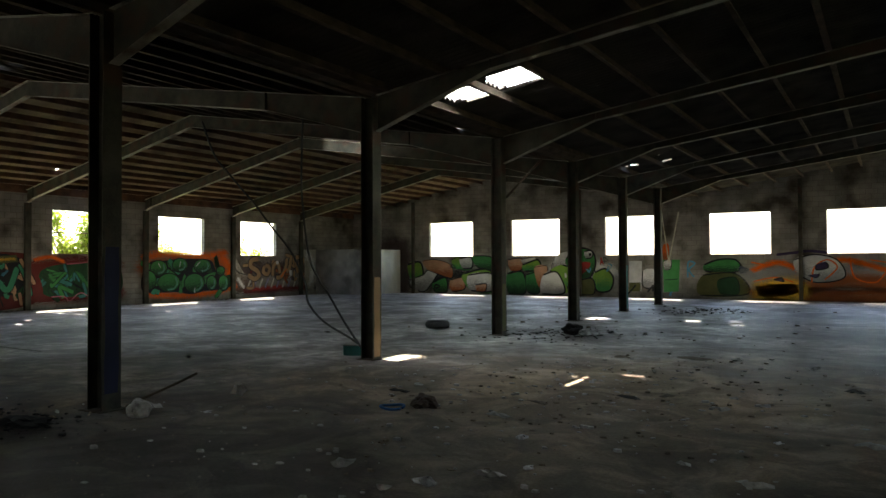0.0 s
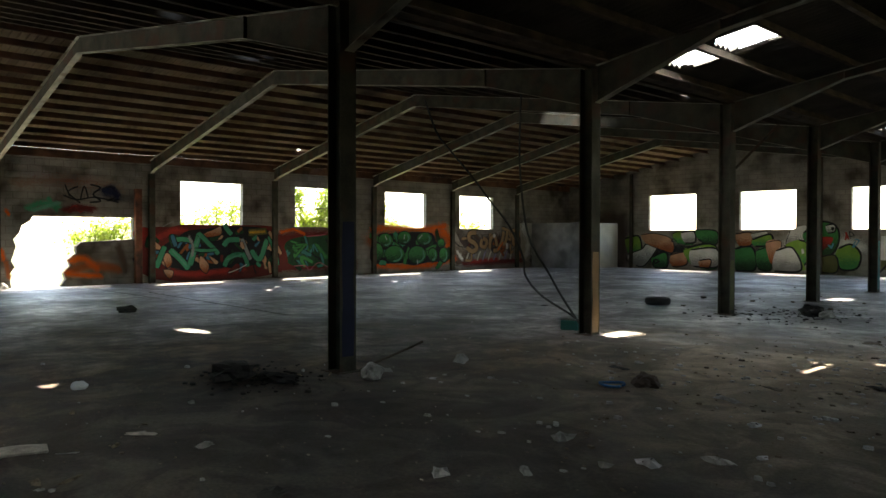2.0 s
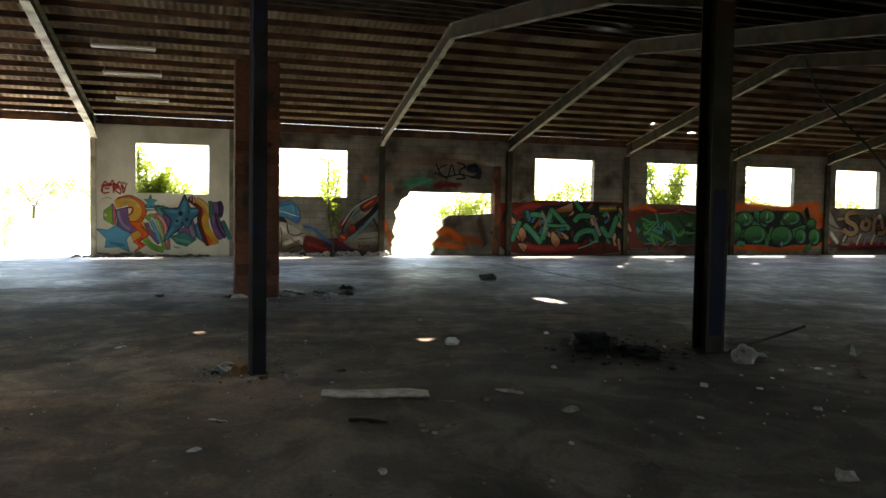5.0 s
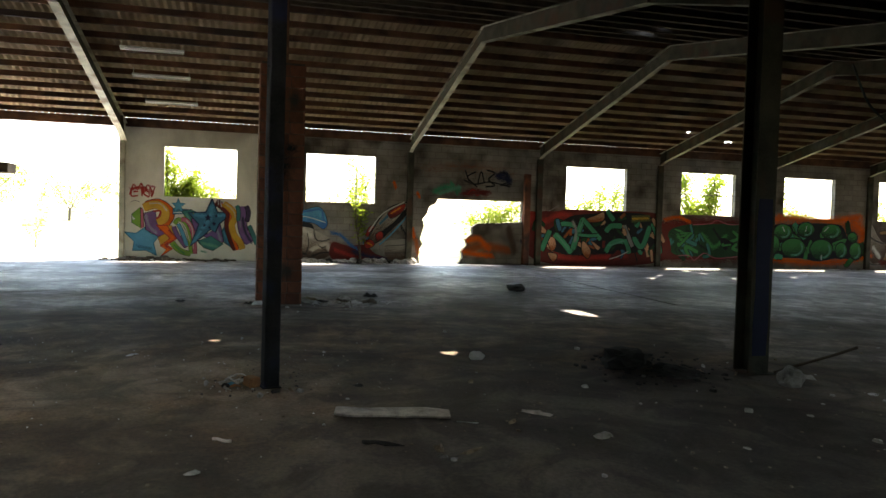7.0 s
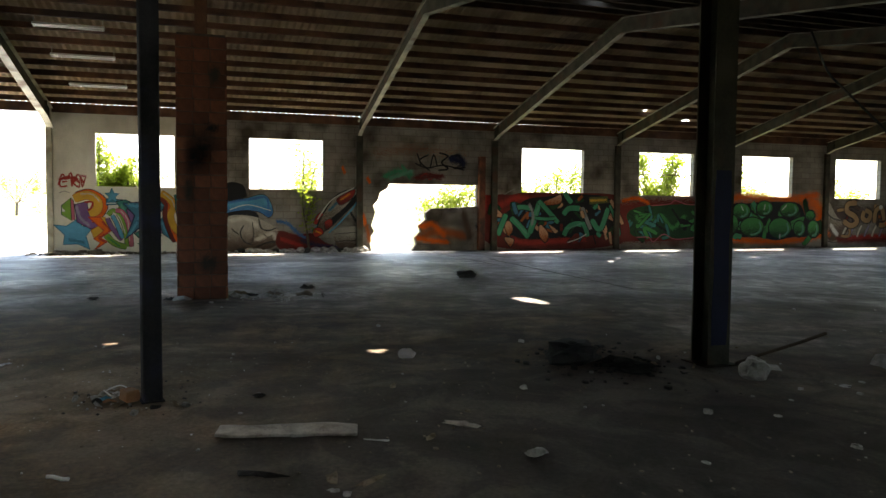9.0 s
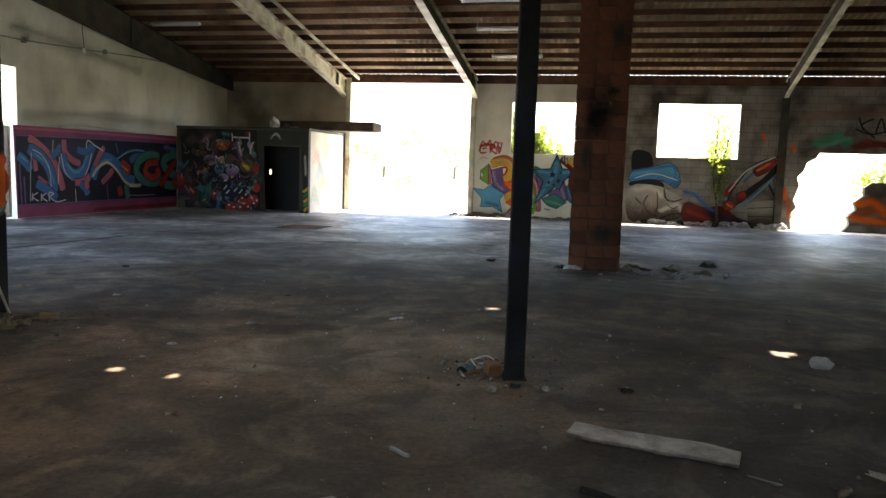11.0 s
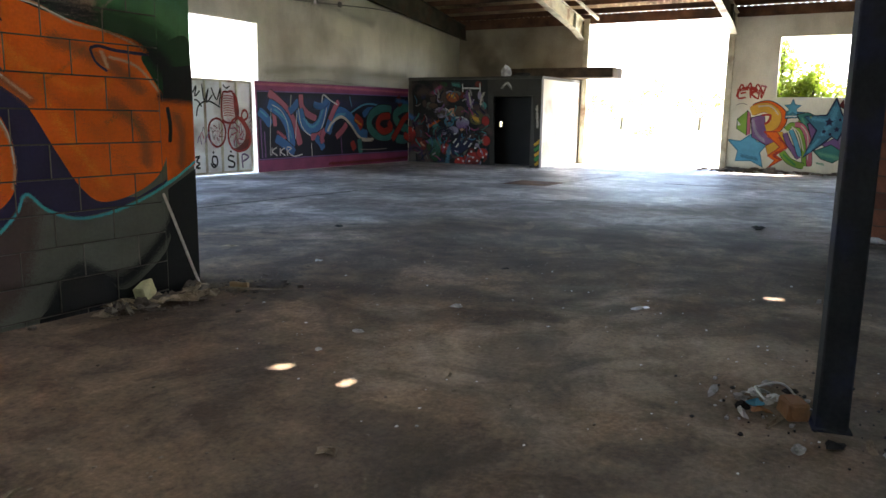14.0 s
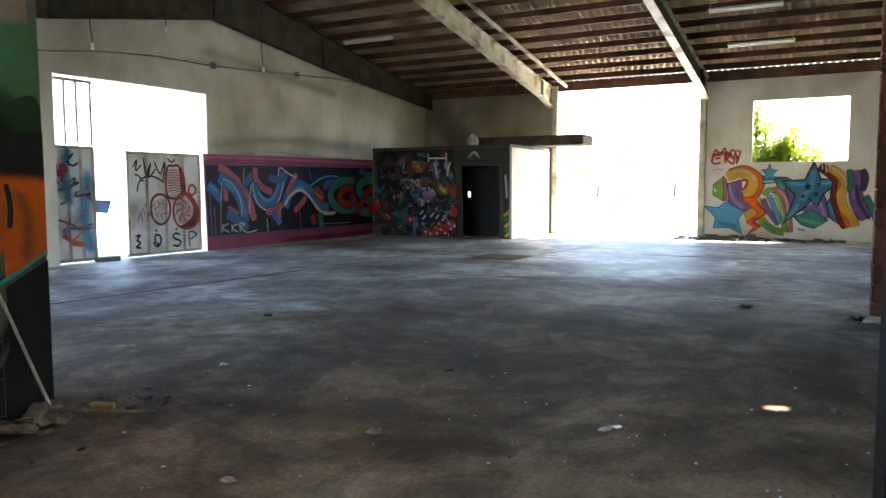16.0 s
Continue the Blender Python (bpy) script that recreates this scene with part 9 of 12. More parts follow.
spray(m, 'teal', 'line', 0.12, [(18.92, 0.97), (19.05, 0.51), (18.75, 0.41)])
spray(m, 'black', 'line', 0.138, [(17.8, 0.33), (17.54, 0.72), (17.81, 0.75)])
spray(m, 'darkgreen', 'line', 0.092, [(17.8, 0.33), (17.54, 0.72), (17.81, 0.75)])
spray(m, 'black', 'line', 0.129, [(18.78, 1.02), (18.55, 1.34), (18.56, 1.06)])
spray(m, 'teal', 'line', 0.082, [(18.78, 1.02), (18.55, 1.34), (18.56, 1.06)])
spray(m, 'black', 'line', 0.152, [(18.14, 1.35), (17.65, 0.86), (17.61, 0.97)])
spray(m, 'green', 'line', 0.106, [(18.14, 1.35), (17.65, 0.86), (17.61, 0.97)])
spray(m, 'pink', 'line', 0.035, [(18.23, 1.7), (19.05, 1.77), (19.32, 1.91), (19.89, 1.76), (20.48, 1.78)])
spray(m, 'pink', 'line', 0.035, [(17.61, 0.45), (18.14, 0.45), (18.37, 0.27), (18.82, 0.57), (19.38, 0.37), (20.54, 0.47)])
spray(m, 'orange', 'mist', 0.27, [(16.97, 1.87), (17.55, 1.98), (18.09, 1.81)])
m = mural('west', 'green bubble letters on an orange ground')
spray(m, 'rust', 'mist', 1.44, [(21.78, 1.45), (23.57, 1.73), (26.42, 1.8)])
spray(m, 'orange', 'mist', 0.637, [(21.81, 1.96), (22.79, 2.13), (24.8, 2.03), (26.4, 2.23)])
spray(m, 'orange', 'mist', 0.867, [(26.08, 2.02), (26.6, 1.55), (26.47, 0.91)])
spray(m, 'orange', 'mist', 0.576, [(21.94, 0.41), (23.64, 0.28), (25.52, 0.34), (26.98, 0.61)])
spray(m, 'orange', 'mist', 0.49, [(23.13, 1.31), (24.21, 1.28)])
spray(m, 'black', 'blob', 0, [(21.67, 1.21), (22.12, 1.8), (22.8, 1.84), (23.41, 1.9), (24.49, 1.93), (25.45, 1.85), (25.86, 1.28), (26.53, 0.96), (26.49, 0.48), (25.19, 0.44), (24.32, 0.31), (23.48, 0.43), (22.41, 0.44), (21.7, 0.51)])
spray(m, 'black', 'line', 0.28, [(24.51, 1.51), (24.64, 1.43), (24.39, 1.43)])
spray(m, 'green', 'line', 0.23, [(24.51, 1.51), (24.64, 1.43), (24.39, 1.43)])
spray(m, 'black', 'line', 0.23, [(25.92, 1.43), (25.73, 2.03), (25.85, 1.48)])
spray(m, 'darkgreen', 'line', 0.18, [(25.92, 1.43), (25.73, 2.03), (25.85, 1.48)])
spray(m, 'black', 'line', 0.233, [(23.59, 0.65), (23.73, 0.87), (23.69, 0.38)])
spray(m, 'green', 'line', 0.184, [(23.59, 0.65), (23.73, 0.87), (23.69, 0.38)])
spray(m, 'black', 'line', 0.243, [(22.85, 1.4), (22.94, 1.4), (23.48, 1.09)])
spray(m, 'green', 'line', 0.194, [(22.85, 1.4), (22.94, 1.4), (23.48, 1.09)])
spray(m, 'black', 'line', 0.276, [(21.59, 1.76), (22.25, 1.48), (22.2, 1.31)])
spray(m, 'green', 'line', 0.228, [(21.59, 1.76), (22.25, 1.48), (22.2, 1.31)])
spray(m, 'black', 'line', 0.23, [(25.04, 1.02), (25.7, 1.23), (25.11, 0.94)])
spray(m, 'green', 'line', 0.18, [(25.04, 1.02), (25.7, 1.23), (25.11, 0.94)])
spray(m, 'black', 'line', 0.287, [(22.92, 0.57), (23.12, 0.91), (23.13, 0.69)])
spray(m, 'jade', 'line', 0.238, [(22.92, 0.57), (23.12, 0.91), (23.13, 0.69)])
spray(m, 'black', 'line', 0.235, [(25.18, 1.37), (25.44, 1.37), (25.33, 1.55)])
spray(m, 'darkgreen', 'line', 0.185, [(25.18, 1.37), (25.44, 1.37), (25.33, 1.55)])
spray(m, 'black', 'line', 0.264, [(22.22, 1.48), (22.16, 0.9), (22.58, 0.86)])
spray(m, 'green', 'line', 0.216, [(22.22, 1.48), (22.16, 0.9), (22.58, 0.86)])
spray(m, 'black', 'line', 0.233, [(23.28, 1.46), (23.05, 1.84), (23.12, 1.57)])
spray(m, 'green', 'line', 0.184, [(23.28, 1.46), (23.05, 1.84), (23.12, 1.57)])
spray(m, 'black', 'line', 0.262, [(22.42, 0.95), (22.99, 1.16), (22.91, 1.4)])
spray(m, 'jade', 'line', 0.214, [(22.42, 0.95), (22.99, 1.16), (22.91, 1.4)])
spray(m, 'black', 'line', 0.272, [(23.57, 1.73), (23.59, 1.31), (23.04, 1.89)])
spray(m, 'jade', 'line', 0.223, [(23.57, 1.73), (23.59, 1.31), (23.04, 1.89)])
spray(m, 'black', 'line', 0.298, [(24.84, 0.64), (25.02, 0.87), (25.36, 0.89)])
spray(m, 'green', 'line', 0.248, [(24.84, 0.64), (25.02, 0.87), (25.36, 0.89)])
spray(m, 'black', 'line', 0.245, [(22.56, 0.44), (22.29, 0.51), (22.21, 0.37)])
spray(m, 'jade', 'line', 0.197, [(22.56, 0.44), (22.29, 0.51), (22.21, 0.37)])
spray(m, 'black', 'line', 0.223, [(23.8, 0.65), (23.91, 1.07), (23.87, 1.15)])
spray(m, 'green', 'line', 0.174, [(23.8, 0.65), (23.91, 1.07), (23.87, 1.15)])
spray(m, 'black', 'line', 0.288, [(24.37, 0.56), (24.81, 1.11), (24.59, 0.56)])
spray(m, 'green', 'line', 0.238, [(24.37, 0.56), (24.81, 1.11), (24.59, 0.56)])
spray(m, 'black', 'line', 0.267, [(26.52, 1.16), (26.74, 0.63), (26.73, 0.89)])
spray(m, 'darkgreen', 'line', 0.217, [(26.52, 1.16), (26.74, 0.63), (26.73, 0.89)])
spray(m, 'black', 'line', 0.258, [(25.78, 0.24), (25.85, 0.22), (26.34, 0.73)])
spray(m, 'green', 'line', 0.208, [(25.78, 0.24), (25.85, 0.22), (26.34, 0.73)])
spray(m, 'green', 'blob', 0, [(22.97, 1.52), (22.85, 1.28), (22.53, 1.17), (22.21, 1.27), (22.07, 1.5), (22.19, 1.75), (22.5, 1.85), (22.83, 1.76)])
spray(m, 'black', 'ring', 0.049, [(22.97, 1.52), (22.85, 1.28), (22.53, 1.17), (22.21, 1.27), (22.07, 1.5), (22.19, 1.75), (22.5, 1.85), (22.83, 1.76)])
spray(m, 'green', 'blob', 0, [(24.1, 1.65), (23.98, 1.42), (23.68, 1.32), (23.37, 1.4), (23.24, 1.63), (23.35, 1.85), (23.65, 1.96), (23.96, 1.87)])
spray(m, 'black', 'ring', 0.05, [(24.1, 1.65), (23.98, 1.42), (23.68, 1.32), (23.37, 1.4), (23.24, 1.63), (23.35, 1.85), (23.65, 1.96), (23.96, 1.87)])
spray(m, 'green', 'blob', 0, [(25.46, 1.6), (25.32, 1.37), (24.96, 1.26), (24.6, 1.35), (24.45, 1.58), (24.58, 1.81), (24.93, 1.91), (25.3, 1.83)])
spray(m, 'black', 'ring', 0.05, [(25.46, 1.6), (25.32, 1.37), (24.96, 1.26), (24.6, 1.35), (24.45, 1.58), (24.58, 1.81), (24.93, 1.91), (25.3, 1.83)])
spray(m, 'green', 'blob', 0, [(22.39, 1.0), (22.3, 0.71), (22.05, 0.58), (21.79, 0.7), (21.68, 0.99), (21.77, 1.28), (22.01, 1.41), (22.27, 1.29)])
spray(m, 'black', 'ring', 0.049, [(22.39, 1.0), (22.3, 0.71), (22.05, 0.58), (21.79, 0.7), (21.68, 0.99), (21.77, 1.28), (22.01, 1.41), (22.27, 1.29)])
spray(m, 'green', 'blob', 0, [(23.67, 0.87), (23.5, 0.57), (23.08, 0.45), (22.64, 0.57), (22.46, 0.86), (22.62, 1.15), (23.04, 1.28), (23.48, 1.17)])
spray(m, 'black', 'ring', 0.049, [(23.67, 0.87), (23.5, 0.57), (23.08, 0.45), (22.64, 0.57), (22.46, 0.86), (22.62, 1.15), (23.04, 1.28), (23.48, 1.17)])
spray(m, 'green', 'blob', 0, [(25.08, 0.82), (24.92, 0.5), (24.5, 0.36), (24.08, 0.49), (23.89, 0.8), (24.05, 1.12), (24.46, 1.26), (24.89, 1.13)])
spray(m, 'black', 'ring', 0.051, [(25.08, 0.82), (24.92, 0.5), (24.5, 0.36), (24.08, 0.49), (23.89, 0.8), (24.05, 1.12), (24.46, 1.26), (24.89, 1.13)])
spray(m, 'green', 'blob', 0, [(25.82, 0.8), (25.74, 0.55), (25.51, 0.44), (25.28, 0.54), (25.18, 0.79), (25.26, 1.04), (25.48, 1.15), (25.71, 1.05)])
spray(m, 'black', 'ring', 0.051, [(25.82, 0.8), (25.74, 0.55), (25.51, 0.44), (25.28, 0.54), (25.18, 0.79), (25.26, 1.04), (25.48, 1.15), (25.71, 1.05)])
spray(m, 'green', 'blob', 0, [(26.57, 0.78), (26.49, 0.51), (26.26, 0.4), (26.03, 0.51), (25.92, 0.78), (26.0, 1.05), (26.22, 1.16), (26.46, 1.05)])
spray(m, 'black', 'ring', 0.051, [(26.57, 0.78), (26.49, 0.51), (26.26, 0.4), (26.03, 0.51), (25.92, 0.78), (26.0, 1.05), (26.22, 1.16), (26.46, 1.05)])
spray(m, 'green', 'blob', 0, [(26.31, 1.36), (26.24, 1.2), (26.06, 1.13), (25.88, 1.2), (25.79, 1.35), (25.86, 1.52), (26.04, 1.59), (26.23, 1.52)])
spray(m, 'black', 'ring', 0.05, [(26.31, 1.36), (26.24, 1.2), (26.06, 1.13), (25.88, 1.2), (25.79, 1.35), (25.86, 1.52), (26.04, 1.59), (26.23, 1.52)])
spray(m, 'mint', 'mist', 0.147, [(23.43, 1.05), (23.51, 0.81), (23.32, 0.6), (23.01, 0.55)])
spray(m, 'mint', 'mist', 0.15, [(24.84, 1.01), (24.92, 0.74), (24.73, 0.52), (24.44, 0.46)])
spray(m, 'mint', 'mist', 0.15, [(25.23, 1.72), (25.29, 1.55), (25.15, 1.4), (24.92, 1.37)])
spray(m, 'mint', 'mist', 0.15, [(25.65, 0.94), (25.69, 0.75), (25.61, 0.59), (25.48, 0.55)])
spray(m, 'mint', 'mist', 0.153, [(26.4, 0.94), (26.44, 0.73), (26.36, 0.55), (26.23, 0.5)])
spray(m, 'mint', 'mist', 0.147, [(22.76, 1.64), (22.81, 1.48), (22.69, 1.33), (22.49, 1.3)])
spray(m, 'mint', 'mist', 0.15, [(23.89, 1.77), (23.94, 1.6), (23.82, 1.45), (23.64, 1.42)])
spray(m, 'white', 'line', 0.037, [(24.49, 0.58), (24.5, 0.36)])
spray(m, 'white', 'line', 0.036, [(22.48, 1.73), (22.61, 1.54)])
spray(m, 'white', 'line', 0.037, [(23.69, 1.81), (23.64, 1.56)])
spray(m, 'white', 'line', 0.038, [(24.57, 1.58), (24.81, 1.79)])
m = mural('west', 'tan letters with white strokes over a red base')
spray(m, 'dusk', 'mist', 1.53, [(27.51, 1.31), (29.49, 1.48), (32.0, 1.52)])
spray(m, 'stone', 'blob', 0, [(26.4, 2.28), (27.0, 1.99), (27.51, 1.31), (28.21, 0.78), (27.23, 0.25), (26.79, 0.91), (26.56, 1.62)])
spray(m, 'white', 'mist', 0.306, [(26.74, 2.06), (26.96, 1.63), (26.78, 1.22)])
spray(m, 'white', 'mist', 0.357, [(27.19, 0.92), (27.55, 0.54)])
spray(m, 'black', 'mist', 0.128, [(26.76, 1.68), (27.17, 1.3), (27.72, 1.13)])
spray(m, 'black', 'line', 0.039, [(26.99, 0.28), (27.5, 0.2), (28.09, 0.54)])
spray(m, 'grey', 'line', 0.031, [(26.63, 0.2), (27.5, 0.18), (28.34, 0.26)])
spray(m, 'darkred', 'mist', 0.572, [(27.66, 0.31), (29.55, 0.35), (32.14, 0.39)])
spray(m, 'red', 'mist', 0.408, [(28.16, 0.41), (30.24, 0.48)])
spray(m, 'black', 'line', 0.13, [(27.82, 0.44), (27.91, 0.67), (28.07, 0.93)])
spray(m, 'cream', 'line', 0.104, [(27.82, 0.44), (27.91, 0.67), (28.07, 0.93)])
spray(m, 'black', 'line', 0.13, [(28.23, 0.44), (28.32, 0.67), (28.47, 0.94)])
spray(m, 'lilac', 'line', 0.104, [(28.23, 0.44), (28.32, 0.67), (28.47, 0.94)])
spray(m, 'black', 'line', 0.13, [(28.64, 0.44), (28.73, 0.68), (28.89, 0.94)])
spray(m, 'cream', 'line', 0.104, [(28.64, 0.44), (28.73, 0.68), (28.89, 0.94)])
spray(m, 'black', 'line', 0.133, [(29.05, 0.45), (29.14, 0.68), (29.3, 0.95)])
spray(m, 'lilac', 'line', 0.106, [(29.05, 0.45), (29.14, 0.68), (29.3, 0.95)])
spray(m, 'black', 'line', 0.133, [(29.47, 0.45), (29.56, 0.69), (29.72, 0.95)])
spray(m, 'cream', 'line', 0.106, [(29.47, 0.45), (29.56, 0.69), (29.72, 0.95)])
spray(m, 'black', 'line', 0.13, [(29.89, 0.45), (29.99, 0.69), (30.15, 0.96)])
spray(m, 'lilac', 'line', 0.104, [(29.89, 0.45), (29.99, 0.69), (30.15, 0.96)])
spray(m, 'black', 'line', 0.133, [(30.32, 0.46), (30.41, 0.7), (30.58, 0.96)])
spray(m, 'cream', 'line', 0.106, [(30.32, 0.46), (30.41, 0.7), (30.58, 0.96)])
spray(m, 'black', 'line', 0.133, [(30.75, 0.46), (30.84, 0.7), (31.01, 0.97)])
spray(m, 'lilac', 'line', 0.106, [(30.75, 0.46), (30.84, 0.7), (31.01, 0.97)])
spray(m, 'black', 'line', 0.133, [(31.18, 0.46), (31.28, 0.71), (31.44, 0.98)])
spray(m, 'cream', 'line', 0.106, [(31.18, 0.46), (31.28, 0.71), (31.44, 0.98)])
spray(m, 'black', 'line', 0.135, [(31.62, 0.47), (31.71, 0.71), (31.88, 0.98)])
spray(m, 'lilac', 'line', 0.108, [(31.62, 0.47), (31.71, 0.71), (31.88, 0.98)])
spray(m, 'black', 'line', 0.185, [(29.58, 1.08), (29.76, 1.56), (29.75, 1.03)])
spray(m, 'brown', 'line', 0.133, [(29.58, 1.08), (29.76, 1.56), (29.75, 1.03)])
spray(m, 'black', 'line', 0.233, [(29.73, 1.48), (29.59, 1.48), (29.64, 1.87)])
spray(m, 'tan', 'line', 0.18, [(29.73, 1.48), (29.59, 1.48), (29.64, 1.87)])
spray(m, 'black', 'line', 0.165, [(30.67, 1.29), (30.17, 1.17), (30.21, 1.12)])
spray(m, 'tan', 'line', 0.111, [(30.67, 1.29), (30.17, 1.17), (30.21, 1.12)])
spray(m, 'black', 'line', 0.211, [(29.81, 1.32), (30.41, 1.36), (30.07, 1.17)])
spray(m, 'rust', 'line', 0.159, [(29.81, 1.32), (30.41, 1.36), (30.07, 1.17)])
spray(m, 'black', 'line', 0.196, [(29.99, 1.25), (30.28, 1.12), (30.22, 1.6)])
spray(m, 'darkred', 'line', 0.143, [(29.99, 1.25), (30.28, 1.12), (30.22, 1.6)])
spray(m, 'black', 'line', 0.162, [(29.96, 1.09), (29.72, 0.98), (30.0, 1.09)])
spray(m, 'dusk', 'line', 0.109, [(29.96, 1.09), (29.72, 0.98), (30.0, 1.09)])
spray(m, 'black', 'line', 0.161, [(28.54, 1.02), (28.28, 1.43), (28.52, 1.46)])
spray(m, 'dusk', 'line', 0.109, [(28.54, 1.02), (28.28, 1.43), (28.52, 1.46)])
spray(m, 'black', 'line', 0.195, [(28.75, 1.64), (28.29, 1.84), (28.33, 1.76)])
spray(m, 'brown', 'line', 0.143, [(28.75, 1.64), (28.29, 1.84), (28.33, 1.76)])
spray(m, 'black', 'line', 0.189, [(28.05, 1.29), (28.2, 1.61), (27.49, 1.59)])
spray(m, 'tan', 'line', 0.138, [(28.05, 1.29), (28.2, 1.61), (27.49, 1.59)])
spray(m, 'black', 'line', 0.174, [(28.2, 0.91), (28.19, 0.49), (27.75, 0.49)])
spray(m, 'tan', 'line', 0.122, [(28.2, 0.91), (28.19, 0.49), (27.75, 0.49)])
spray(m, 'black', 'line', 0.14, [(30.59, 1.28), (30.62, 0.89), (30.84, 1.29)])
spray(m, 'rust', 'line', 0.087, [(30.59, 1.28), (30.62, 0.89), (30.84, 1.29)])
spray(m, 'black', 'line', 0.22, [(30.54, 2.16), (31.13, 1.96), (30.68, 1.58)])
spray(m, 'tan', 'line', 0.167, [(30.54, 2.16), (31.13, 1.96), (30.68, 1.58)])
spray(m, 'black', 'line', 0.148, [(28.2, 1.66), (27.96, 1.06), (27.92, 1.06)])
spray(m, 'darkred', 'line', 0.096, [(28.2, 1.66), (27.96, 1.06), (27.92, 1.06)])
spray(m, 'black', 'line', 0.165, [(30.7, 0.65), (30.39, 1.09), (30.89, 1.13)])
spray(m, 'rust', 'line', 0.111, [(30.7, 0.65), (30.39, 1.09), (30.89, 1.13)])
spray(m, 'black', 'line', 0.186, [(31.45, 0.92), (31.2, 0.84), (31.24, 1.29)])
spray(m, 'tan', 'line', 0.133, [(31.45, 0.92), (31.2, 0.84), (31.24, 1.29)])
spray(m, 'black', 'line', 0.164, [(30.29, 1.62), (30.22, 1.65), (30.4, 1.6)])
spray(m, 'brown', 'line', 0.111, [(30.29, 1.62), (30.22, 1.65), (30.4, 1.6)])
spray(m, 'black', 'line', 0.201, [(31.12, 0.81), (31.12, 0.92), (31.01, 1.0)])
spray(m, 'dusk', 'line', 0.148, [(31.12, 0.81), (31.12, 0.92), (31.01, 1.0)])
spray(m, 'black', 'line', 0.188, [(31.13, 1.93), (31.23, 1.51), (30.63, 1.9)])
spray(m, 'tan', 'line', 0.135, [(31.13, 1.93), (31.23, 1.51), (30.63, 1.9)])
spray(m, 'black', 'line', 0.312, [(28.56, 1.93), (28.09, 1.86), (28.03, 1.55), (28.45, 1.35), (28.6, 1.09), (28.27, 0.93), (27.85, 1.13)])
spray(m, 'tan', 'line', 0.234, [(28.56, 1.93), (28.09, 1.86), (28.03, 1.55), (28.45, 1.35), (28.6, 1.09), (28.27, 0.93), (27.85, 1.13)])
spray(m, 'black', 'line', 0.286, [(29.06, 1.62), (29.35, 1.47), (29.22, 1.16), (28.91, 1.26), (28.99, 1.57)])
spray(m, 'tan', 'line', 0.208, [(29.06, 1.62), (29.35, 1.47), (29.22, 1.16), (28.91, 1.26), (28.99, 1.57)])
spray(m, 'black', 'line', 0.292, [(29.58, 1.06), (29.65, 1.58), (29.97, 1.7), (30.14, 1.17)])
spray(m, 'tan', 'line', 0.212, [(29.58, 1.06), (29.65, 1.58), (29.97, 1.7), (30.14, 1.17)])
spray(m, 'black', 'line', 0.292, [(30.66, 1.98), (30.55, 1.5), (30.22, 1.01), (29.86, 0.96)])
spray(m, 'tan', 'line', 0.212, [(30.66, 1.98), (30.55, 1.5), (30.22, 1.01), (29.86, 0.96)])
spray(m, 'black', 'line', 0.297, [(30.98, 2.04), (30.87, 1.5), (30.63, 1.23)])
spray(m, 'tan', 'line', 0.216, [(30.98, 2.04), (30.87, 1.5), (30.63, 1.23)])
spray(m, 'black', 'line', 0.291, [(31.5, 1.19), (31.38, 1.99), (31.9, 1.95), (31.84, 1.68), (31.48, 1.62)])
spray(m, 'tan', 'line', 0.212, [(31.5, 1.19), (31.38, 1.99), (31.9, 1.95), (31.84, 1.68), (31.48, 1.62)])
spray(m, 'white', 'blob', 0, [(30.03, 1.75), (29.99, 1.66), (29.88, 1.66), (29.82, 1.75), (29.87, 1.84), (29.98, 1.84)])
spray(m, 'white', 'poly', 0, [(30.84, 1.34), (31.02, 1.34), (31.04, 1.05), (30.86, 1.05)])
spray(m, 'orange', 'mist', 0.159, [(30.22, 1.01), (30.62, 1.39)])
spray(m, 'rust', 'mist', 0.27, [(31.95, 1.12), (32.05, 0.58)])
spray(m, 'stone', 'poly', 0, [(31.98, 2.44), (33.67, 2.49), (33.7, 0.68), (32.25, 0.28), (32.1, 0.99)])
spray(m, 'white', 'mist', 0.81, [(32.33, 2.21), (32.75, 1.4), (32.6, 0.72)])
spray(m, 'grey', 'mist', 0.55, [(33.1, 1.82), (32.96, 1.0)])
spray(m, 'black', 'mist', 0.648, [(33.53, 1.0), (33.0, 0.4)])
m = mural('north', 'pale ghostly spray strokes on dark blocks')
spray(m, 'dusk', 'mist', 1.8, [(-26.43, 2.49), (-24.83, 2.61), (-24.58, 0.3), (-26.08, -0.02)])
spray(m, 'grey', 'line', 0.08, [(-25.98, 2.19), (-25.54, 2.04), (-25.81, 1.31), (-25.28, 0.58)])
spray(m, 'grey', 'line', 0.06, [(-25.27, 2.18), (-24.92, 1.74), (-25.28, 1.16)])
spray(m, 'grey', 'line', 0.05, [(-26.17, 1.16), (-25.54, 0.72), (-25.9, 0.28)])
m = mural('north', 'green, peach and white letter mural on grey blocks')
spray(m, 'black', 'mist', 1.68, [(-22.46, 0.75), (-20.85, 1.04), (-18.99, 0.78)])
spray(m, 'lime', 'blob', 0, [(-24.31, 1.6), (-23.46, 1.74), (-23.3, 0.88), (-23.97, 0.59)])
spray(m, 'black', 'ring', 0.058, [(-24.31, 1.6), (-23.46, 1.74), (-23.3, 0.88), (-23.97, 0.59)])
spray(m, 'white', 'blob', 0, [(-24.23, 0.73), (-23.29, 1.03), (-22.96, 1.31), (-22.13, 1.45), (-23.05, 0.18), (-23.64, 0.14)])
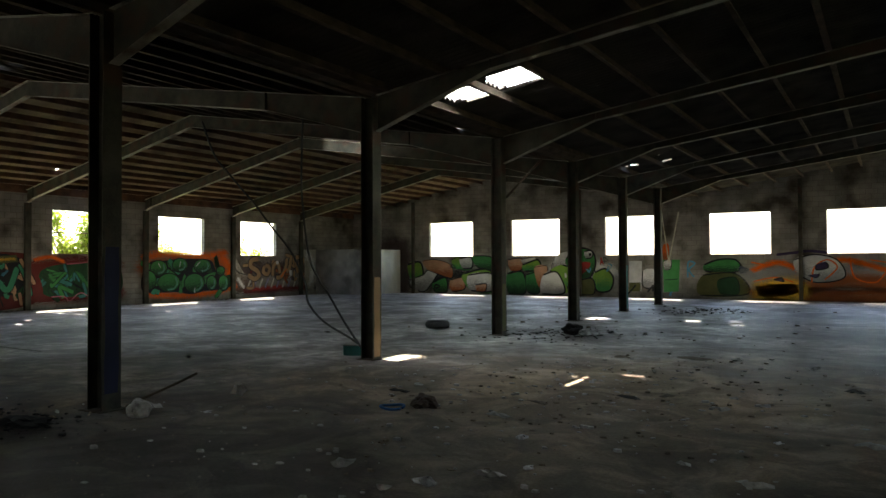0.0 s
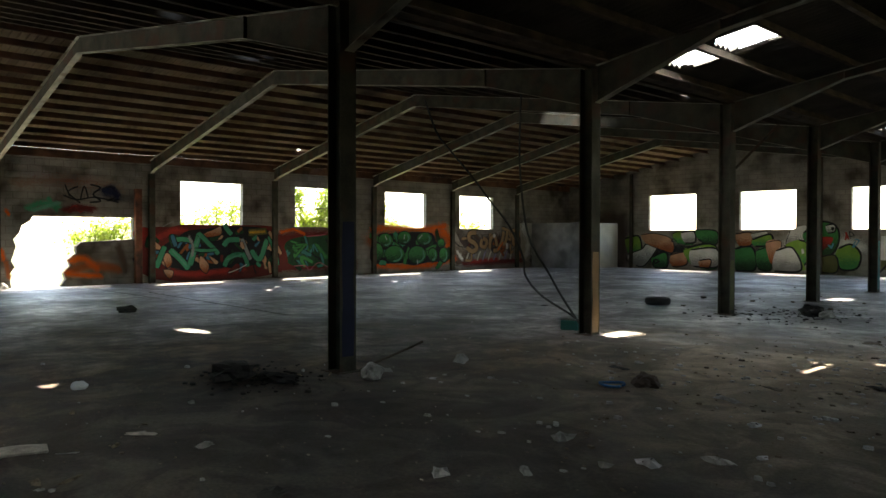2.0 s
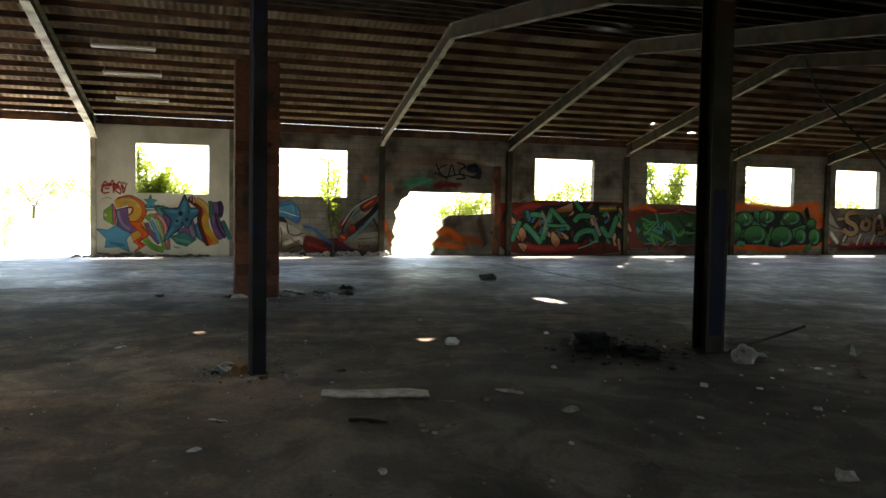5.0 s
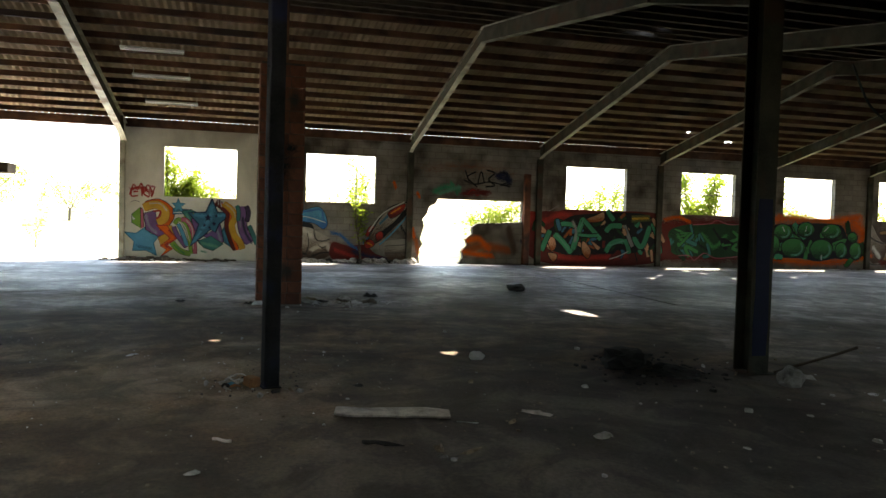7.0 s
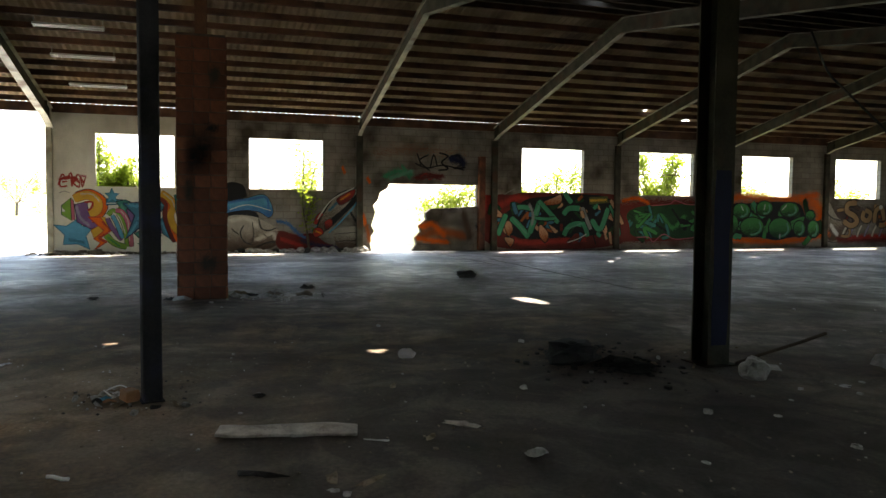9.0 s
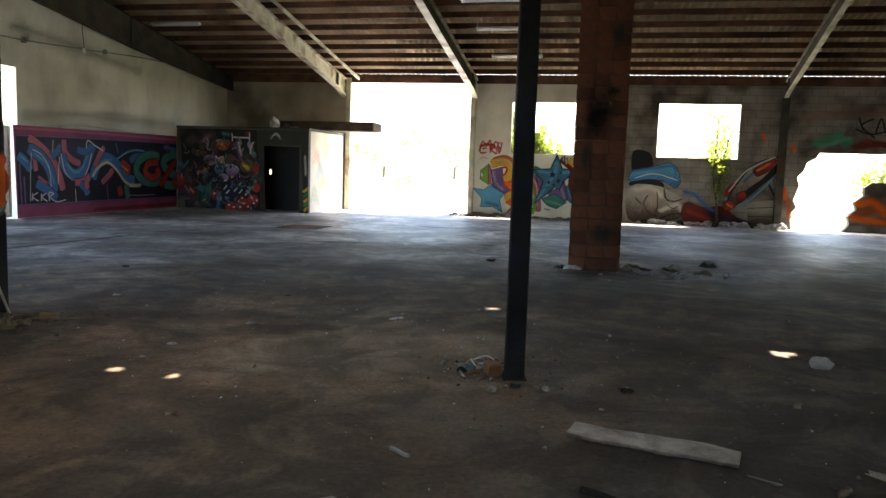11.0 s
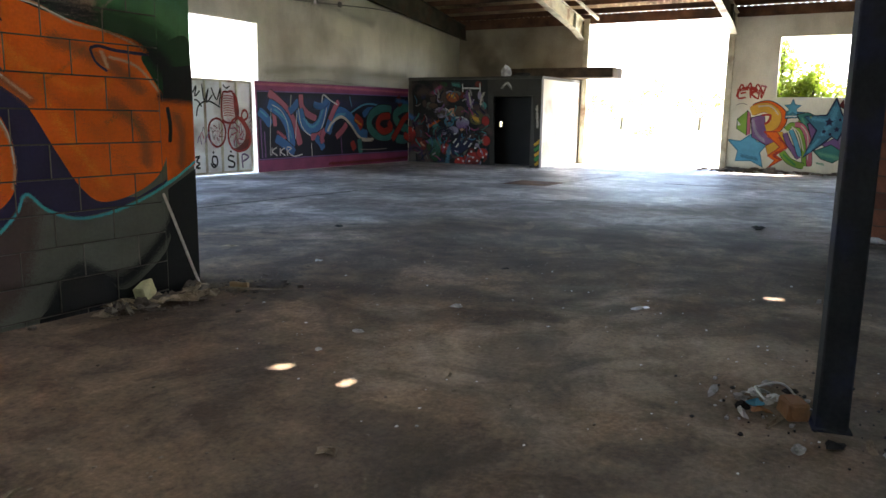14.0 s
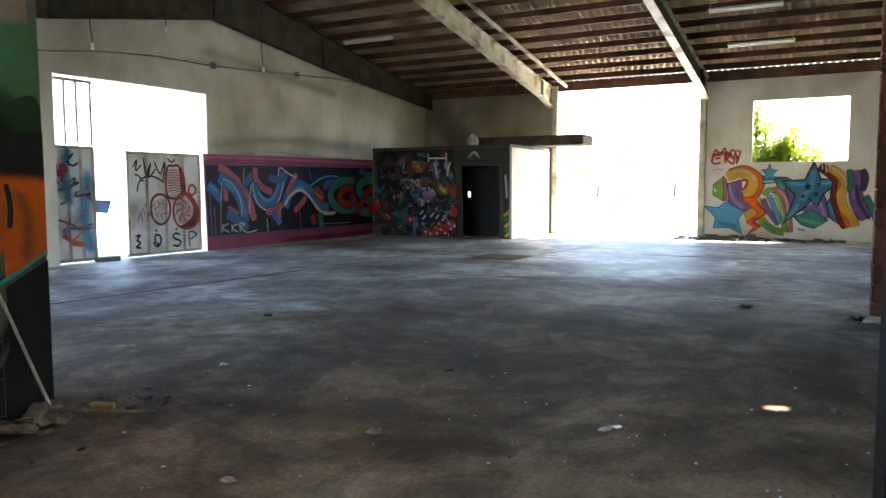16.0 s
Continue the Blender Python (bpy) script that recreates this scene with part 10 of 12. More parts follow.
spray(m, 'black', 'ring', 0.058, [(-24.23, 0.73), (-23.29, 1.03), (-22.96, 1.31), (-22.13, 1.45), (-23.05, 0.18), (-23.64, 0.14)])
spray(m, 'peach', 'blob', 0, [(-23.29, 1.81), (-22.46, 1.88), (-21.48, 1.59), (-21.4, 0.9), (-22.13, 1.03), (-22.96, 1.31)])
spray(m, 'black', 'ring', 0.058, [(-23.29, 1.81), (-22.46, 1.88), (-21.48, 1.59), (-21.4, 0.9), (-22.13, 1.03), (-22.96, 1.31)])
spray(m, 'green', 'blob', 0, [(-22.63, 0.61), (-21.81, 0.89), (-21.73, 0.13), (-22.47, 0.04)])
spray(m, 'black', 'ring', 0.058, [(-22.63, 0.61), (-21.81, 0.89), (-21.73, 0.13), (-22.47, 0.04)])
spray(m, 'peach', 'blob', 0, [(-21.49, 0.76), (-20.69, 0.9), (-20.61, 0.28), (-21.41, 0.13)])
spray(m, 'black', 'ring', 0.056, [(-21.49, 0.76), (-20.69, 0.9), (-20.61, 0.28), (-21.41, 0.13)])
spray(m, 'lime', 'blob', 0, [(-21.4, 1.87), (-20.84, 2.01), (-20.22, 1.32), (-21.16, 1.38)])
spray(m, 'black', 'ring', 0.056, [(-21.4, 1.87), (-20.84, 2.01), (-20.22, 1.32), (-21.16, 1.38)])
spray(m, 'white', 'blob', 0, [(-20.92, 1.94), (-20.21, 2.0), (-20.14, 1.45), (-20.69, 1.38)])
spray(m, 'black', 'ring', 0.056, [(-20.92, 1.94), (-20.21, 2.0), (-20.14, 1.45), (-20.69, 1.38)])
spray(m, 'green', 'blob', 0, [(-20.06, 2.07), (-18.98, 1.99), (-18.99, 1.32), (-19.6, 1.38), (-19.98, 1.59)])
spray(m, 'black', 'ring', 0.054, [(-20.06, 2.07), (-18.98, 1.99), (-18.99, 1.32), (-19.6, 1.38), (-19.98, 1.59)])
spray(m, 'lime', 'blob', 0, [(-20.77, 1.04), (-19.6, 1.32), (-18.99, 1.18), (-18.99, 0.1), (-20.22, 0.22)])
spray(m, 'black', 'ring', 0.056, [(-20.77, 1.04), (-19.6, 1.32), (-18.99, 1.18), (-18.99, 0.1), (-20.22, 0.22)])
spray(m, 'white', 'blob', 0, [(-20.37, 1.04), (-18.99, 1.12), (-18.92, 0.21), (-20.22, 0.19)])
spray(m, 'black', 'ring', 0.054, [(-20.37, 1.04), (-18.99, 1.12), (-18.92, 0.21), (-20.22, 0.19)])
spray(m, 'peach', 'blob', 0, [(-19.91, 0.5), (-19.29, 0.57), (-19.37, 0.16), (-19.83, 0.16)])
spray(m, 'black', 'ring', 0.056, [(-19.91, 0.5), (-19.29, 0.57), (-19.37, 0.16), (-19.83, 0.16)])
spray(m, 'black', 'line', 0.08, [(-20.61, 1.11), (-19.6, 1.38), (-18.99, 1.25)])
spray(m, 'black', 'mist', 1.43, [(-17.94, 0.65), (-16.93, 0.8), (-16.08, 0.67)])
spray(m, 'green', 'blob', 0, [(-18.02, 1.12), (-17.14, 1.19), (-17.0, 0.14), (-17.95, 0.05)])
spray(m, 'black', 'ring', 0.054, [(-18.02, 1.12), (-17.14, 1.19), (-17.0, 0.14), (-17.95, 0.05)])
spray(m, 'peach', 'blob', 0, [(-17.97, 1.85), (-17.21, 1.92), (-17.21, 1.32), (-17.79, 1.25)])
spray(m, 'black', 'ring', 0.052, [(-17.97, 1.85), (-17.21, 1.92), (-17.21, 1.32), (-17.79, 1.25)])
spray(m, 'white', 'blob', 0, [(-17.21, 1.85), (-16.49, 1.98), (-16.42, 1.71), (-16.99, 1.58)])
spray(m, 'black', 'ring', 0.052, [(-17.21, 1.85), (-16.49, 1.98), (-16.42, 1.71), (-16.99, 1.58)])
spray(m, 'lime', 'blob', 0, [(-17.14, 1.58), (-16.28, 1.84), (-16.21, 1.32), (-17.0, 1.26)])
spray(m, 'black', 'ring', 0.052, [(-17.14, 1.58), (-16.28, 1.84), (-16.21, 1.32), (-17.0, 1.26)])
spray(m, 'green', 'blob', 0, [(-16.93, 1.06), (-16.21, 1.19), (-16.22, 0.15), (-16.86, 0.17)])
spray(m, 'black', 'ring', 0.052, [(-16.93, 1.06), (-16.21, 1.19), (-16.22, 0.15), (-16.86, 0.17)])
spray(m, 'peach', 'blob', 0, [(-16.49, 1.45), (-15.79, 1.52), (-15.87, 0.93), (-16.22, 0.41)])
spray(m, 'black', 'ring', 0.052, [(-16.49, 1.45), (-15.79, 1.52), (-15.87, 0.93), (-16.22, 0.41)])
spray(m, 'white', 'blob', 0, [(-16.0, 1.06), (-15.24, 1.2), (-14.84, 0.17), (-16.08, 0.09)])
spray(m, 'black', 'ring', 0.052, [(-16.0, 1.06), (-15.24, 1.2), (-14.84, 0.17), (-16.08, 0.09)])
m = mural('north', 'rounded bright green shapes over a white ground')
spray(m, 'grey', 'mist', 1.875, [(-15.52, 1.19), (-14.02, 1.33), (-12.21, 1.08)])
spray(m, 'white', 'mist', 1.0, [(-15.38, 1.32), (-13.37, 1.45), (-12.34, 1.33)])
spray(m, 'white', 'blob', 0, [(-15.37, 1.97), (-14.62, 2.22), (-14.63, 1.45), (-15.52, 1.32)])
spray(m, 'black', 'ring', 0.052, [(-15.37, 1.97), (-14.62, 2.22), (-14.63, 1.45), (-15.52, 1.32)])
spray(m, 'lime', 'blob', 0, [(-15.58, 1.32), (-14.96, 1.58), (-14.43, 1.33), (-14.63, 0.5), (-15.25, 0.23), (-15.66, 0.81)])
spray(m, 'black', 'ring', 0.05, [(-15.58, 1.32), (-14.96, 1.58), (-14.43, 1.33), (-14.63, 0.5), (-15.25, 0.23), (-15.66, 0.81)])
spray(m, 'lime', 'line', 0.2, [(-15.11, 0.94), (-14.84, 0.43), (-14.7, 0.18)])
spray(m, 'green', 'blob', 0, [(-14.76, 1.9), (-14.02, 2.4), (-13.36, 2.21), (-13.21, 1.58), (-13.5, 0.95), (-14.03, 0.88), (-14.63, 1.45)])
spray(m, 'black', 'ring', 0.052, [(-14.76, 1.9), (-14.02, 2.4), (-13.36, 2.21), (-13.21, 1.58), (-13.5, 0.95), (-14.03, 0.88), (-14.63, 1.45)])
spray(m, 'white', 'blob', 0, [(-13.78, 2.24), (-13.42, 2.27), (-13.39, 1.96), (-13.69, 1.89)])
spray(m, 'black', 'ring', 0.052, [(-13.78, 2.24), (-13.42, 2.27), (-13.39, 1.96), (-13.69, 1.89)])
spray(m, 'black', 'blob', 0, [(-13.56, 2.15), (-13.44, 2.16), (-13.44, 2.02), (-13.54, 2.02)])
spray(m, 'red', 'blob', 0, [(-14.16, 1.64), (-13.49, 1.7), (-13.63, 1.33), (-14.09, 1.07)])
spray(m, 'lime', 'blob', 0, [(-13.24, 1.2), (-12.72, 1.39), (-12.32, 0.96), (-12.47, 0.34), (-13.11, 0.27), (-13.37, 0.76)])
spray(m, 'black', 'ring', 0.05, [(-13.24, 1.2), (-12.72, 1.39), (-12.32, 0.96), (-12.47, 0.34), (-13.11, 0.27), (-13.37, 0.76)])
spray(m, 'olive', 'blob', 0, [(-14.16, 0.76), (-13.37, 0.89), (-13.31, 0.14), (-14.17, 0.12)])
spray(m, 'black', 'ring', 0.052, [(-14.16, 0.76), (-13.37, 0.89), (-13.31, 0.14), (-14.17, 0.12)])
spray(m, 'white', 'poly', 0, [(-11.52, 1.76), (-10.9, 1.76), (-10.95, 0.3), (-11.53, 0.29)])
spray(m, 'white', 'blob', 0, [(-10.87, 1.27), (-10.3, 1.33), (-10.27, 0.55), (-10.85, 0.54)])
spray(m, 'black', 'ring', 0.048, [(-10.87, 1.27), (-10.3, 1.33), (-10.27, 0.55), (-10.85, 0.54)])
spray(m, 'olive', 'poly', 0, [(-11.53, 0.72), (-10.97, 0.73), (-10.98, 0.3), (-11.53, 0.29)])
spray(m, 'orange', 'blob', 0, [(-9.9, 2.47), (-9.64, 2.53), (-9.65, 1.81), (-9.88, 1.81)])
spray(m, 'green', 'poly', 0, [(-9.91, 1.81), (-9.12, 1.81), (-9.19, 0.33), (-9.87, 0.28)])
spray(m, 'white', 'blob', 0, [(-9.86, 1.75), (-9.53, 1.81), (-9.56, 1.39), (-9.83, 1.33)])
spray(m, 'black', 'ring', 0.048, [(-9.86, 1.75), (-9.53, 1.81), (-9.56, 1.39), (-9.83, 1.33)])
spray(m, 'darkgreen', 'line', 0.05, [(-9.83, 0.86), (-9.21, 0.91)])
m = mural('north', 'orange and white letters with green and dark patches')
spray(m, 'sky', 'line', 0.08, [(-8.77, 0.98), (-8.74, 1.69), (-8.45, 1.63), (-8.71, 1.34), (-8.49, 1.01)])
spray(m, 'green', 'blob', 0, [(-8.03, 1.57), (-7.42, 1.8), (-6.66, 1.79), (-6.45, 1.34), (-7.2, 1.17), (-7.98, 1.28)])
spray(m, 'black', 'ring', 0.046, [(-8.03, 1.57), (-7.42, 1.8), (-6.66, 1.79), (-6.45, 1.34), (-7.2, 1.17), (-7.98, 1.28)])
spray(m, 'olive', 'blob', 0, [(-8.09, 1.1), (-6.66, 1.17), (-6.14, 0.27), (-8.21, 0.17)])
spray(m, 'black', 'ring', 0.046, [(-8.09, 1.1), (-6.66, 1.17), (-6.14, 0.27), (-8.21, 0.17)])
spray(m, 'darkgreen', 'blob', 0, [(-7.43, 0.88), (-6.66, 1.0), (-6.56, 0.26), (-7.32, 0.25)])
spray(m, 'black', 'ring', 0.046, [(-7.43, 0.88), (-6.66, 1.0), (-6.56, 0.26), (-7.32, 0.25)])
spray(m, 'navy', 'blob', 0, [(-6.5, 1.51), (-6.07, 1.34), (-6.45, 1.17)])
spray(m, 'grey', 'mist', 1.32, [(-6.13, 1.11), (-3.88, 1.23), (-0.84, 1.14)])
spray(m, 'rust', 'mist', 0.69, [(-5.93, 0.33), (-3.89, 0.31), (-0.85, 0.41)])
spray(m, 'orange', 'mist', 0.44, [(-5.92, 1.34), (-4.88, 1.67), (-3.88, 1.34), (-2.42, 1.77), (-0.84, 1.35)])
spray(m, 'orange', 'line', 0.06, [(-6.02, 1.68), (-5.29, 1.56), (-4.77, 1.73)])
spray(m, 'rust', 'mist', 0.99, [(-3.98, 0.58), (-2.91, 0.92), (-0.84, 0.83), (-0.85, 0.15), (-3.89, 0.14)])
spray(m, 'amber', 'mist', 1.035, [(-5.61, 0.56), (-4.28, 0.74), (-4.04, 0.25), (-5.72, 0.24)])
spray(m, 'violet', 'line', 0.12, [(-4.97, 2.01), (-4.26, 2.09), (-3.67, 2.16), (-2.99, 2.08)])
spray(m, 'white', 'blob', 0, [(-4.27, 1.78), (-3.48, 2.0), (-2.61, 1.77), (-2.34, 1.03), (-3.39, 0.8), (-4.08, 1.12)])
spray(m, 'black', 'ring', 0.044, [(-4.27, 1.78), (-3.48, 2.0), (-2.61, 1.77), (-2.34, 1.03), (-3.39, 0.8), (-4.08, 1.12)])
spray(m, 'orange', 'line', 0.06, [(-3.59, 0.8), (-3.48, 1.45), (-2.99, 1.78), (-2.61, 1.45), (-3.1, 0.91)])
spray(m, 'violet', 'blob', 0, [(-3.43, 1.56), (-3.04, 1.69), (-2.95, 1.45), (-3.39, 1.34)])
spray(m, 'black', 'ring', 0.044, [(-3.43, 1.56), (-3.04, 1.69), (-2.95, 1.45), (-3.39, 1.34)])
spray(m, 'violet', 'blob', 0, [(-3.73, 1.1), (-3.29, 1.18), (-3.39, 1.0)])
spray(m, 'black', 'ring', 0.042, [(-3.73, 1.1), (-3.29, 1.18), (-3.39, 1.0)])
spray(m, 'orange', 'line', 0.06, [(-2.14, 1.88), (-1.96, 1.03), (-1.23, 0.83), (-0.84, 1.25)])
spray(m, 'orange', 'line', 0.05, [(-1.4, 1.77), (-0.83, 1.66)])
spray(m, 'orange', 'line', 0.05, [(-5.92, 0.83), (-4.98, 1.01), (-4.28, 0.79)])
spray(m, 'violet', 'blob', 0, [(-5.09, 0.9), (-4.78, 0.99), (-4.68, 0.81)])
spray(m, 'black', 'ring', 0.046, [(-5.09, 0.9), (-4.78, 0.99), (-4.68, 0.81)])
m = mural('north', 'black tags and small coloured marks between the letters')
spray(m, 'red', 'line', 0.056, [(-21.94, 0.14), (-21.96, 0.42), (-21.42, 0.44), (-21.63, 0.28)])
spray(m, 'black', 'line', 0.078, [(-16.41, 1.78), (-16.72, 1.82), (-16.71, 1.6), (-16.38, 1.61)])
spray(m, 'black', 'line', 0.084, [(-21.33, 0.15), (-21.15, 0.12), (-21.17, 0.11), (-21.09, 0.12)])
spray(m, 'green', 'line', 0.048, [(-11.34, 1.18), (-11.26, 1.12), (-11.19, 0.95), (-11.32, 0.97)])
spray(m, 'white', 'line', 0.036, [(-10.79, 1.14), (-10.63, 1.3), (-10.7, 1.13), (-10.64, 1.13)])
spray(m, 'black', 'line', 0.054, [(-19.08, 1.21), (-18.97, 1.16), (-19.14, 1.49), (-18.94, 1.52)])
spray(m, 'black', 'line', 0.06, [(-25.99, 1.31), (-25.91, 1.34), (-26.09, 1.16), (-25.63, 1.75)])
spray(m, 'black', 'line', 0.056, [(-24.11, 0.3), (-23.99, 0.26), (-24.25, 0.47), (-24.09, 0.78)])
spray(m, 'black', 'line', 0.038, [(-12.73, 1.63), (-12.79, 1.96), (-12.6, 1.78), (-12.96, 1.72)])
spray(m, 'green', 'line', 0.035, [(-9.7, 1.52), (-9.85, 1.42), (-9.83, 1.25), (-9.77, 1.55)])
spray(m, 'red', 'line', 0.036, [(-10.09, 0.4), (-10.36, 0.65), (-10.25, 0.76), (-10.35, 0.71)])
spray(m, 'red', 'line', 0.041, [(-18.56, 1.59), (-18.56, 1.67), (-18.91, 1.43), (-18.65, 1.49)])
spray(m, 'sky', 'line', 0.09, [(-25.72, 2.0), (-25.79, 1.75), (-25.2, 1.7), (-25.26, 1.79)])
spray(m, 'sky', 'line', 0.052, [(-16.61, 0.89), (-16.44, 0.6), (-16.37, 1.02), (-16.4, 0.5)])
spray(m, 'sky', 'line', 0.048, [(-9.67, 0.51), (-9.54, 0.16), (-9.61, 0.18), (-9.41, 0.4)])
spray(m, 'sky', 'line', 0.072, [(-11.6, 1.55), (-11.81, 1.13), (-11.6, 1.49), (-11.85, 1.33)])
spray(m, 'black', 'line', 0.048, [(-9.29, 0.72), (-9.49, 0.81), (-9.43, 0.75), (-9.28, 0.9)])
spray(m, 'sky', 'line', 0.05, [(-12.58, 1.63), (-12.39, 1.54), (-12.64, 1.25), (-12.54, 1.54)])
spray(m, 'black', 'line', 0.042, [(-21.5, 1.45), (-21.37, 1.62), (-21.18, 1.44), (-21.53, 1.47)])
spray(m, 'red', 'line', 0.052, [(-18.4, 0.51), (-18.33, 0.64), (-18.75, 0.74), (-18.46, 1.05)])
spray(m, 'black', 'line', 0.072, [(-10.25, 0.72), (-10.4, 0.31), (-10.37, 0.6), (-10.64, 0.28)])
spray(m, 'black', 'line', 0.075, [(-11.6, 0.5), (-11.63, 0.2), (-11.54, 0.23), (-11.21, 0.6)])
spray(m, 'white', 'line', 0.075, [(-14.75, 0.95), (-14.76, 1.04), (-14.8, 1.15), (-14.79, 0.93)])
spray(m, 'black', 'line', 0.084, [(-22.55, 0.1), (-22.48, 0.48), (-22.2, 0.41), (-22.45, 0.28)])
spray(m, 'red', 'line', 0.075, [(-12.95, 1.57), (-12.91, 1.85), (-12.93, 1.9), (-12.81, 1.59)])
spray(m, 'sky', 'line', 0.075, [(-13.46, 1.43), (-13.52, 1.26), (-13.67, 1.36), (-13.51, 1.19)])

# ---- near block wall ----
# joint colour includes the shadow inside the recesses
DARK_JOINT = surface("dark_joint", (0.03, 0.026, 0.022), (0.08, 0.07, 0.06), 5.0, 0.95, 0.3, 60)
painted = surface("painted_block", (0.09, 0.08, 0.07), (0.2, 0.18, 0.155), 2.0, 0.8, 0.25, 60, stain=(0.16, 0.15, 0.13), stain_scale=0.9)
grey_post = surface("post_concrete", (0.09, 0.1, 0.085), (0.2, 0.21, 0.18), 2.0, 0.8, 0.2, 60)
bm = bmesh.new()
box(bm, BLOCK_X0 + 0.004, BLOCK_X1, PARTITION - 0.2, PARTITION - 0.008, 0, 4.8)
near_wall = solid("wall_near_blocks", bm, DARK_JOINT, "concrete block wall with dark recessed joints", "wall", "structure")
bm = bmesh.new()
box(bm, -9.03, BLOCK_X0 - 0.004, PARTITION - 0.28, PARTITION, 0, 4.72, 0.012)
solid("wall_end_post", bm, grey_post, "square concrete post closing the block wall", "post", "structure")


# ---- gate in the south gable ----
def gate_leaf(x0, x1, z0, z1, label, ribs, y=SOUTH - 0.1, material=WHITE_METAL):
    ob = thing("gate_leaf", label, "gate")
    bm = bmesh.new()
    box(bm, x0, x1, y - 0.012, y + 0.012, z0, z1)
    panel = part("sheet", bm, material, ob)
    for k in range(ribs + 1):
        x = x0 + (x1 - x0) * k / ribs
        bm = bmesh.new()
        box(bm, x - 0.022, x + 0.022, y + 0.013, y + 0.045, z0, z1)
        part("rib", bm, STEEL, panel)
    for z in (z0, z1):
        bm = bmesh.new()
        box(bm, x0 - 0.022, x1 + 0.022, y - 0.03, y + 0.0128, z - 0.03, z + 0.03)
        part("rail", bm, STEEL, ob)
    return ob


gate_leaf(-18.2, -16.3, 0.06, 2.15, "white ribbed steel gate leaf with red and black spray paint", 4)
narrow_leaf = gate_leaf(-15.55, -14.74, 0.06, 2.2, "blue-stained steel gate leaf with torn sheets", 3, SOUTH - 0.12)
for x0, x1, z0, z1 in ((-15.57, -15.53, 2.24, 3.42), (-15.27, -15.23, 2.24, 3.42), (-15.02, -14.98, 2.24, 3.42), (-14.78, -14.74, 2.24, 3.42), (-15.6, -14.72, 3.42, 3.48)):
    bm = bmesh.new()
    box(bm, x0, x1, SOUTH - 0.15, SOUTH - 0.1, z0, z1)
    part("bar", bm, STEEL, narrow_leaf)
bm = bmesh.new()
prism(bm, [(-15.6, SOUTH - 0.16, 0.95), (-16.0, SOUTH - 0.3, 0.92), (-16.1, SOUTH - 0.32, 1.18), (-15.6, SOUTH - 0.16, 1.2)], (0, -1, 0), 0.01)
solid("torn_sheet", bm, P["blue"], "torn blue metal sheet hanging off the gate", "sheet")
bm = bmesh.new()
box(bm, -15.95, -15.45, SOUTH - 0.05, SOUTH + 0.12, 0, 0.1, 0.02)
solid("concrete_block", bm, CONCRETE, "grey concrete block lying in the gateway", "block")
m = mural("gate", "red outlined letters and black tags on a white gate")
loop = [(-16.83, 1.0), (-16.9, 1.22), (-17.09, 1.3), (-17.28, 1.2), (-17.34, 0.98), (-17.27, 0.76), (-17.08, 0.66), (-16.9, 0.77)]
tall_ = [(-17.26, 1.3), (-17.28, 1.84), (-17.44, 1.9), (-17.62, 1.86), (-17.68, 1.3), (-17.5, 1.2)]
big_ = [(-17.55, 1.24), (-17.8, 1.32), (-18.05, 1.1), (-18.14, 0.85), (-18.04, 0.62), (-17.75, 0.54), (-17.5, 0.66), (-17.42, 0.95)]
small_ = [(-17.86, 1.4), (-17.94, 1.5), (-18.04, 1.44), (-18.05, 1.34), (-17.95, 1.27), (-17.87, 1.31)]
spray(m, "pink", "veil", 0.5, [(-17.45, 1.75), (-17.45, 1.45), (-17.4, 1.2)])
spray(m, "peach", "veil", 0.3, [(-17.4, 1.7), (-17.5, 1.4)])
spray(m, "pink", "veil", 0.45, [(-17.0, 1.1), (-17.2, 0.95), (-17.05, 0.8)])
spray(m, "pink", "veil", 0.45, [(-17.6, 1.1), (-17.75, 0.9), (-17.6, 0.75)])
spray(m, "red", "blob", 0, [(-17.7, 1.32), (-17.95, 1.22), (-18.14, 0.95), (-18.1, 0.68), (-17.85, 0.53), (-17.55, 0.58), (-17.75, 0.66), (-17.93, 0.8), (-17.97, 1.0), (-17.86, 1.18)])
spray(m, "red", "blob", 0, [(-17.62, 1.86), (-17.74, 1.75), (-17.78, 1.35), (-17.66, 1.3)])
for ring_pts in (loop, tall_, big_, small_):
    spray(m, "red", "ring", 0.05, ring_pts)
spray(m, "darkred", "ring", 0.022, tall_)
spray(m, "darkred", "ring", 0.022, loop)
for q in range(9):
    z_ = 1.36 + 0.055 * q
    spray(m, "red", "line", 0.018, [(-17.3, z_), (-17.45, z_ + 0.02), (-17.64, z_ - 0.01)])
for q in range(7):
    a_ = q * 0.9
    spray(m, "darkred", "line", 0.02, [(-17.1 + 0.18 * math.cos(a_), 0.98 + 0.22 * math.sin(a_)), (-17.1 + 0.08 * math.cos(a_ + 0.6), 0.98 + 0.1 * math.sin(a_ + 0.6))])
    spray(m, "pink", "line", 0.035, [(-17.72 + 0.2 * math.cos(a_), 0.92 + 0.25 * math.sin(a_)), (-17.72 + 0.06 * math.cos(a_ + 0.9), 0.92 + 0.08 * math.sin(a_ + 0.9))])
    spray(m, "magenta", "line", 0.022, [(-17.66 + 0.26 * math.cos(a_ + 0.4), 0.95 + 0.3 * math.sin(a_ + 0.4)), (-17.7 + 0.16 * math.cos(a_ + 1.2), 0.92 + 0.18 * math.sin(a_ + 1.2))])
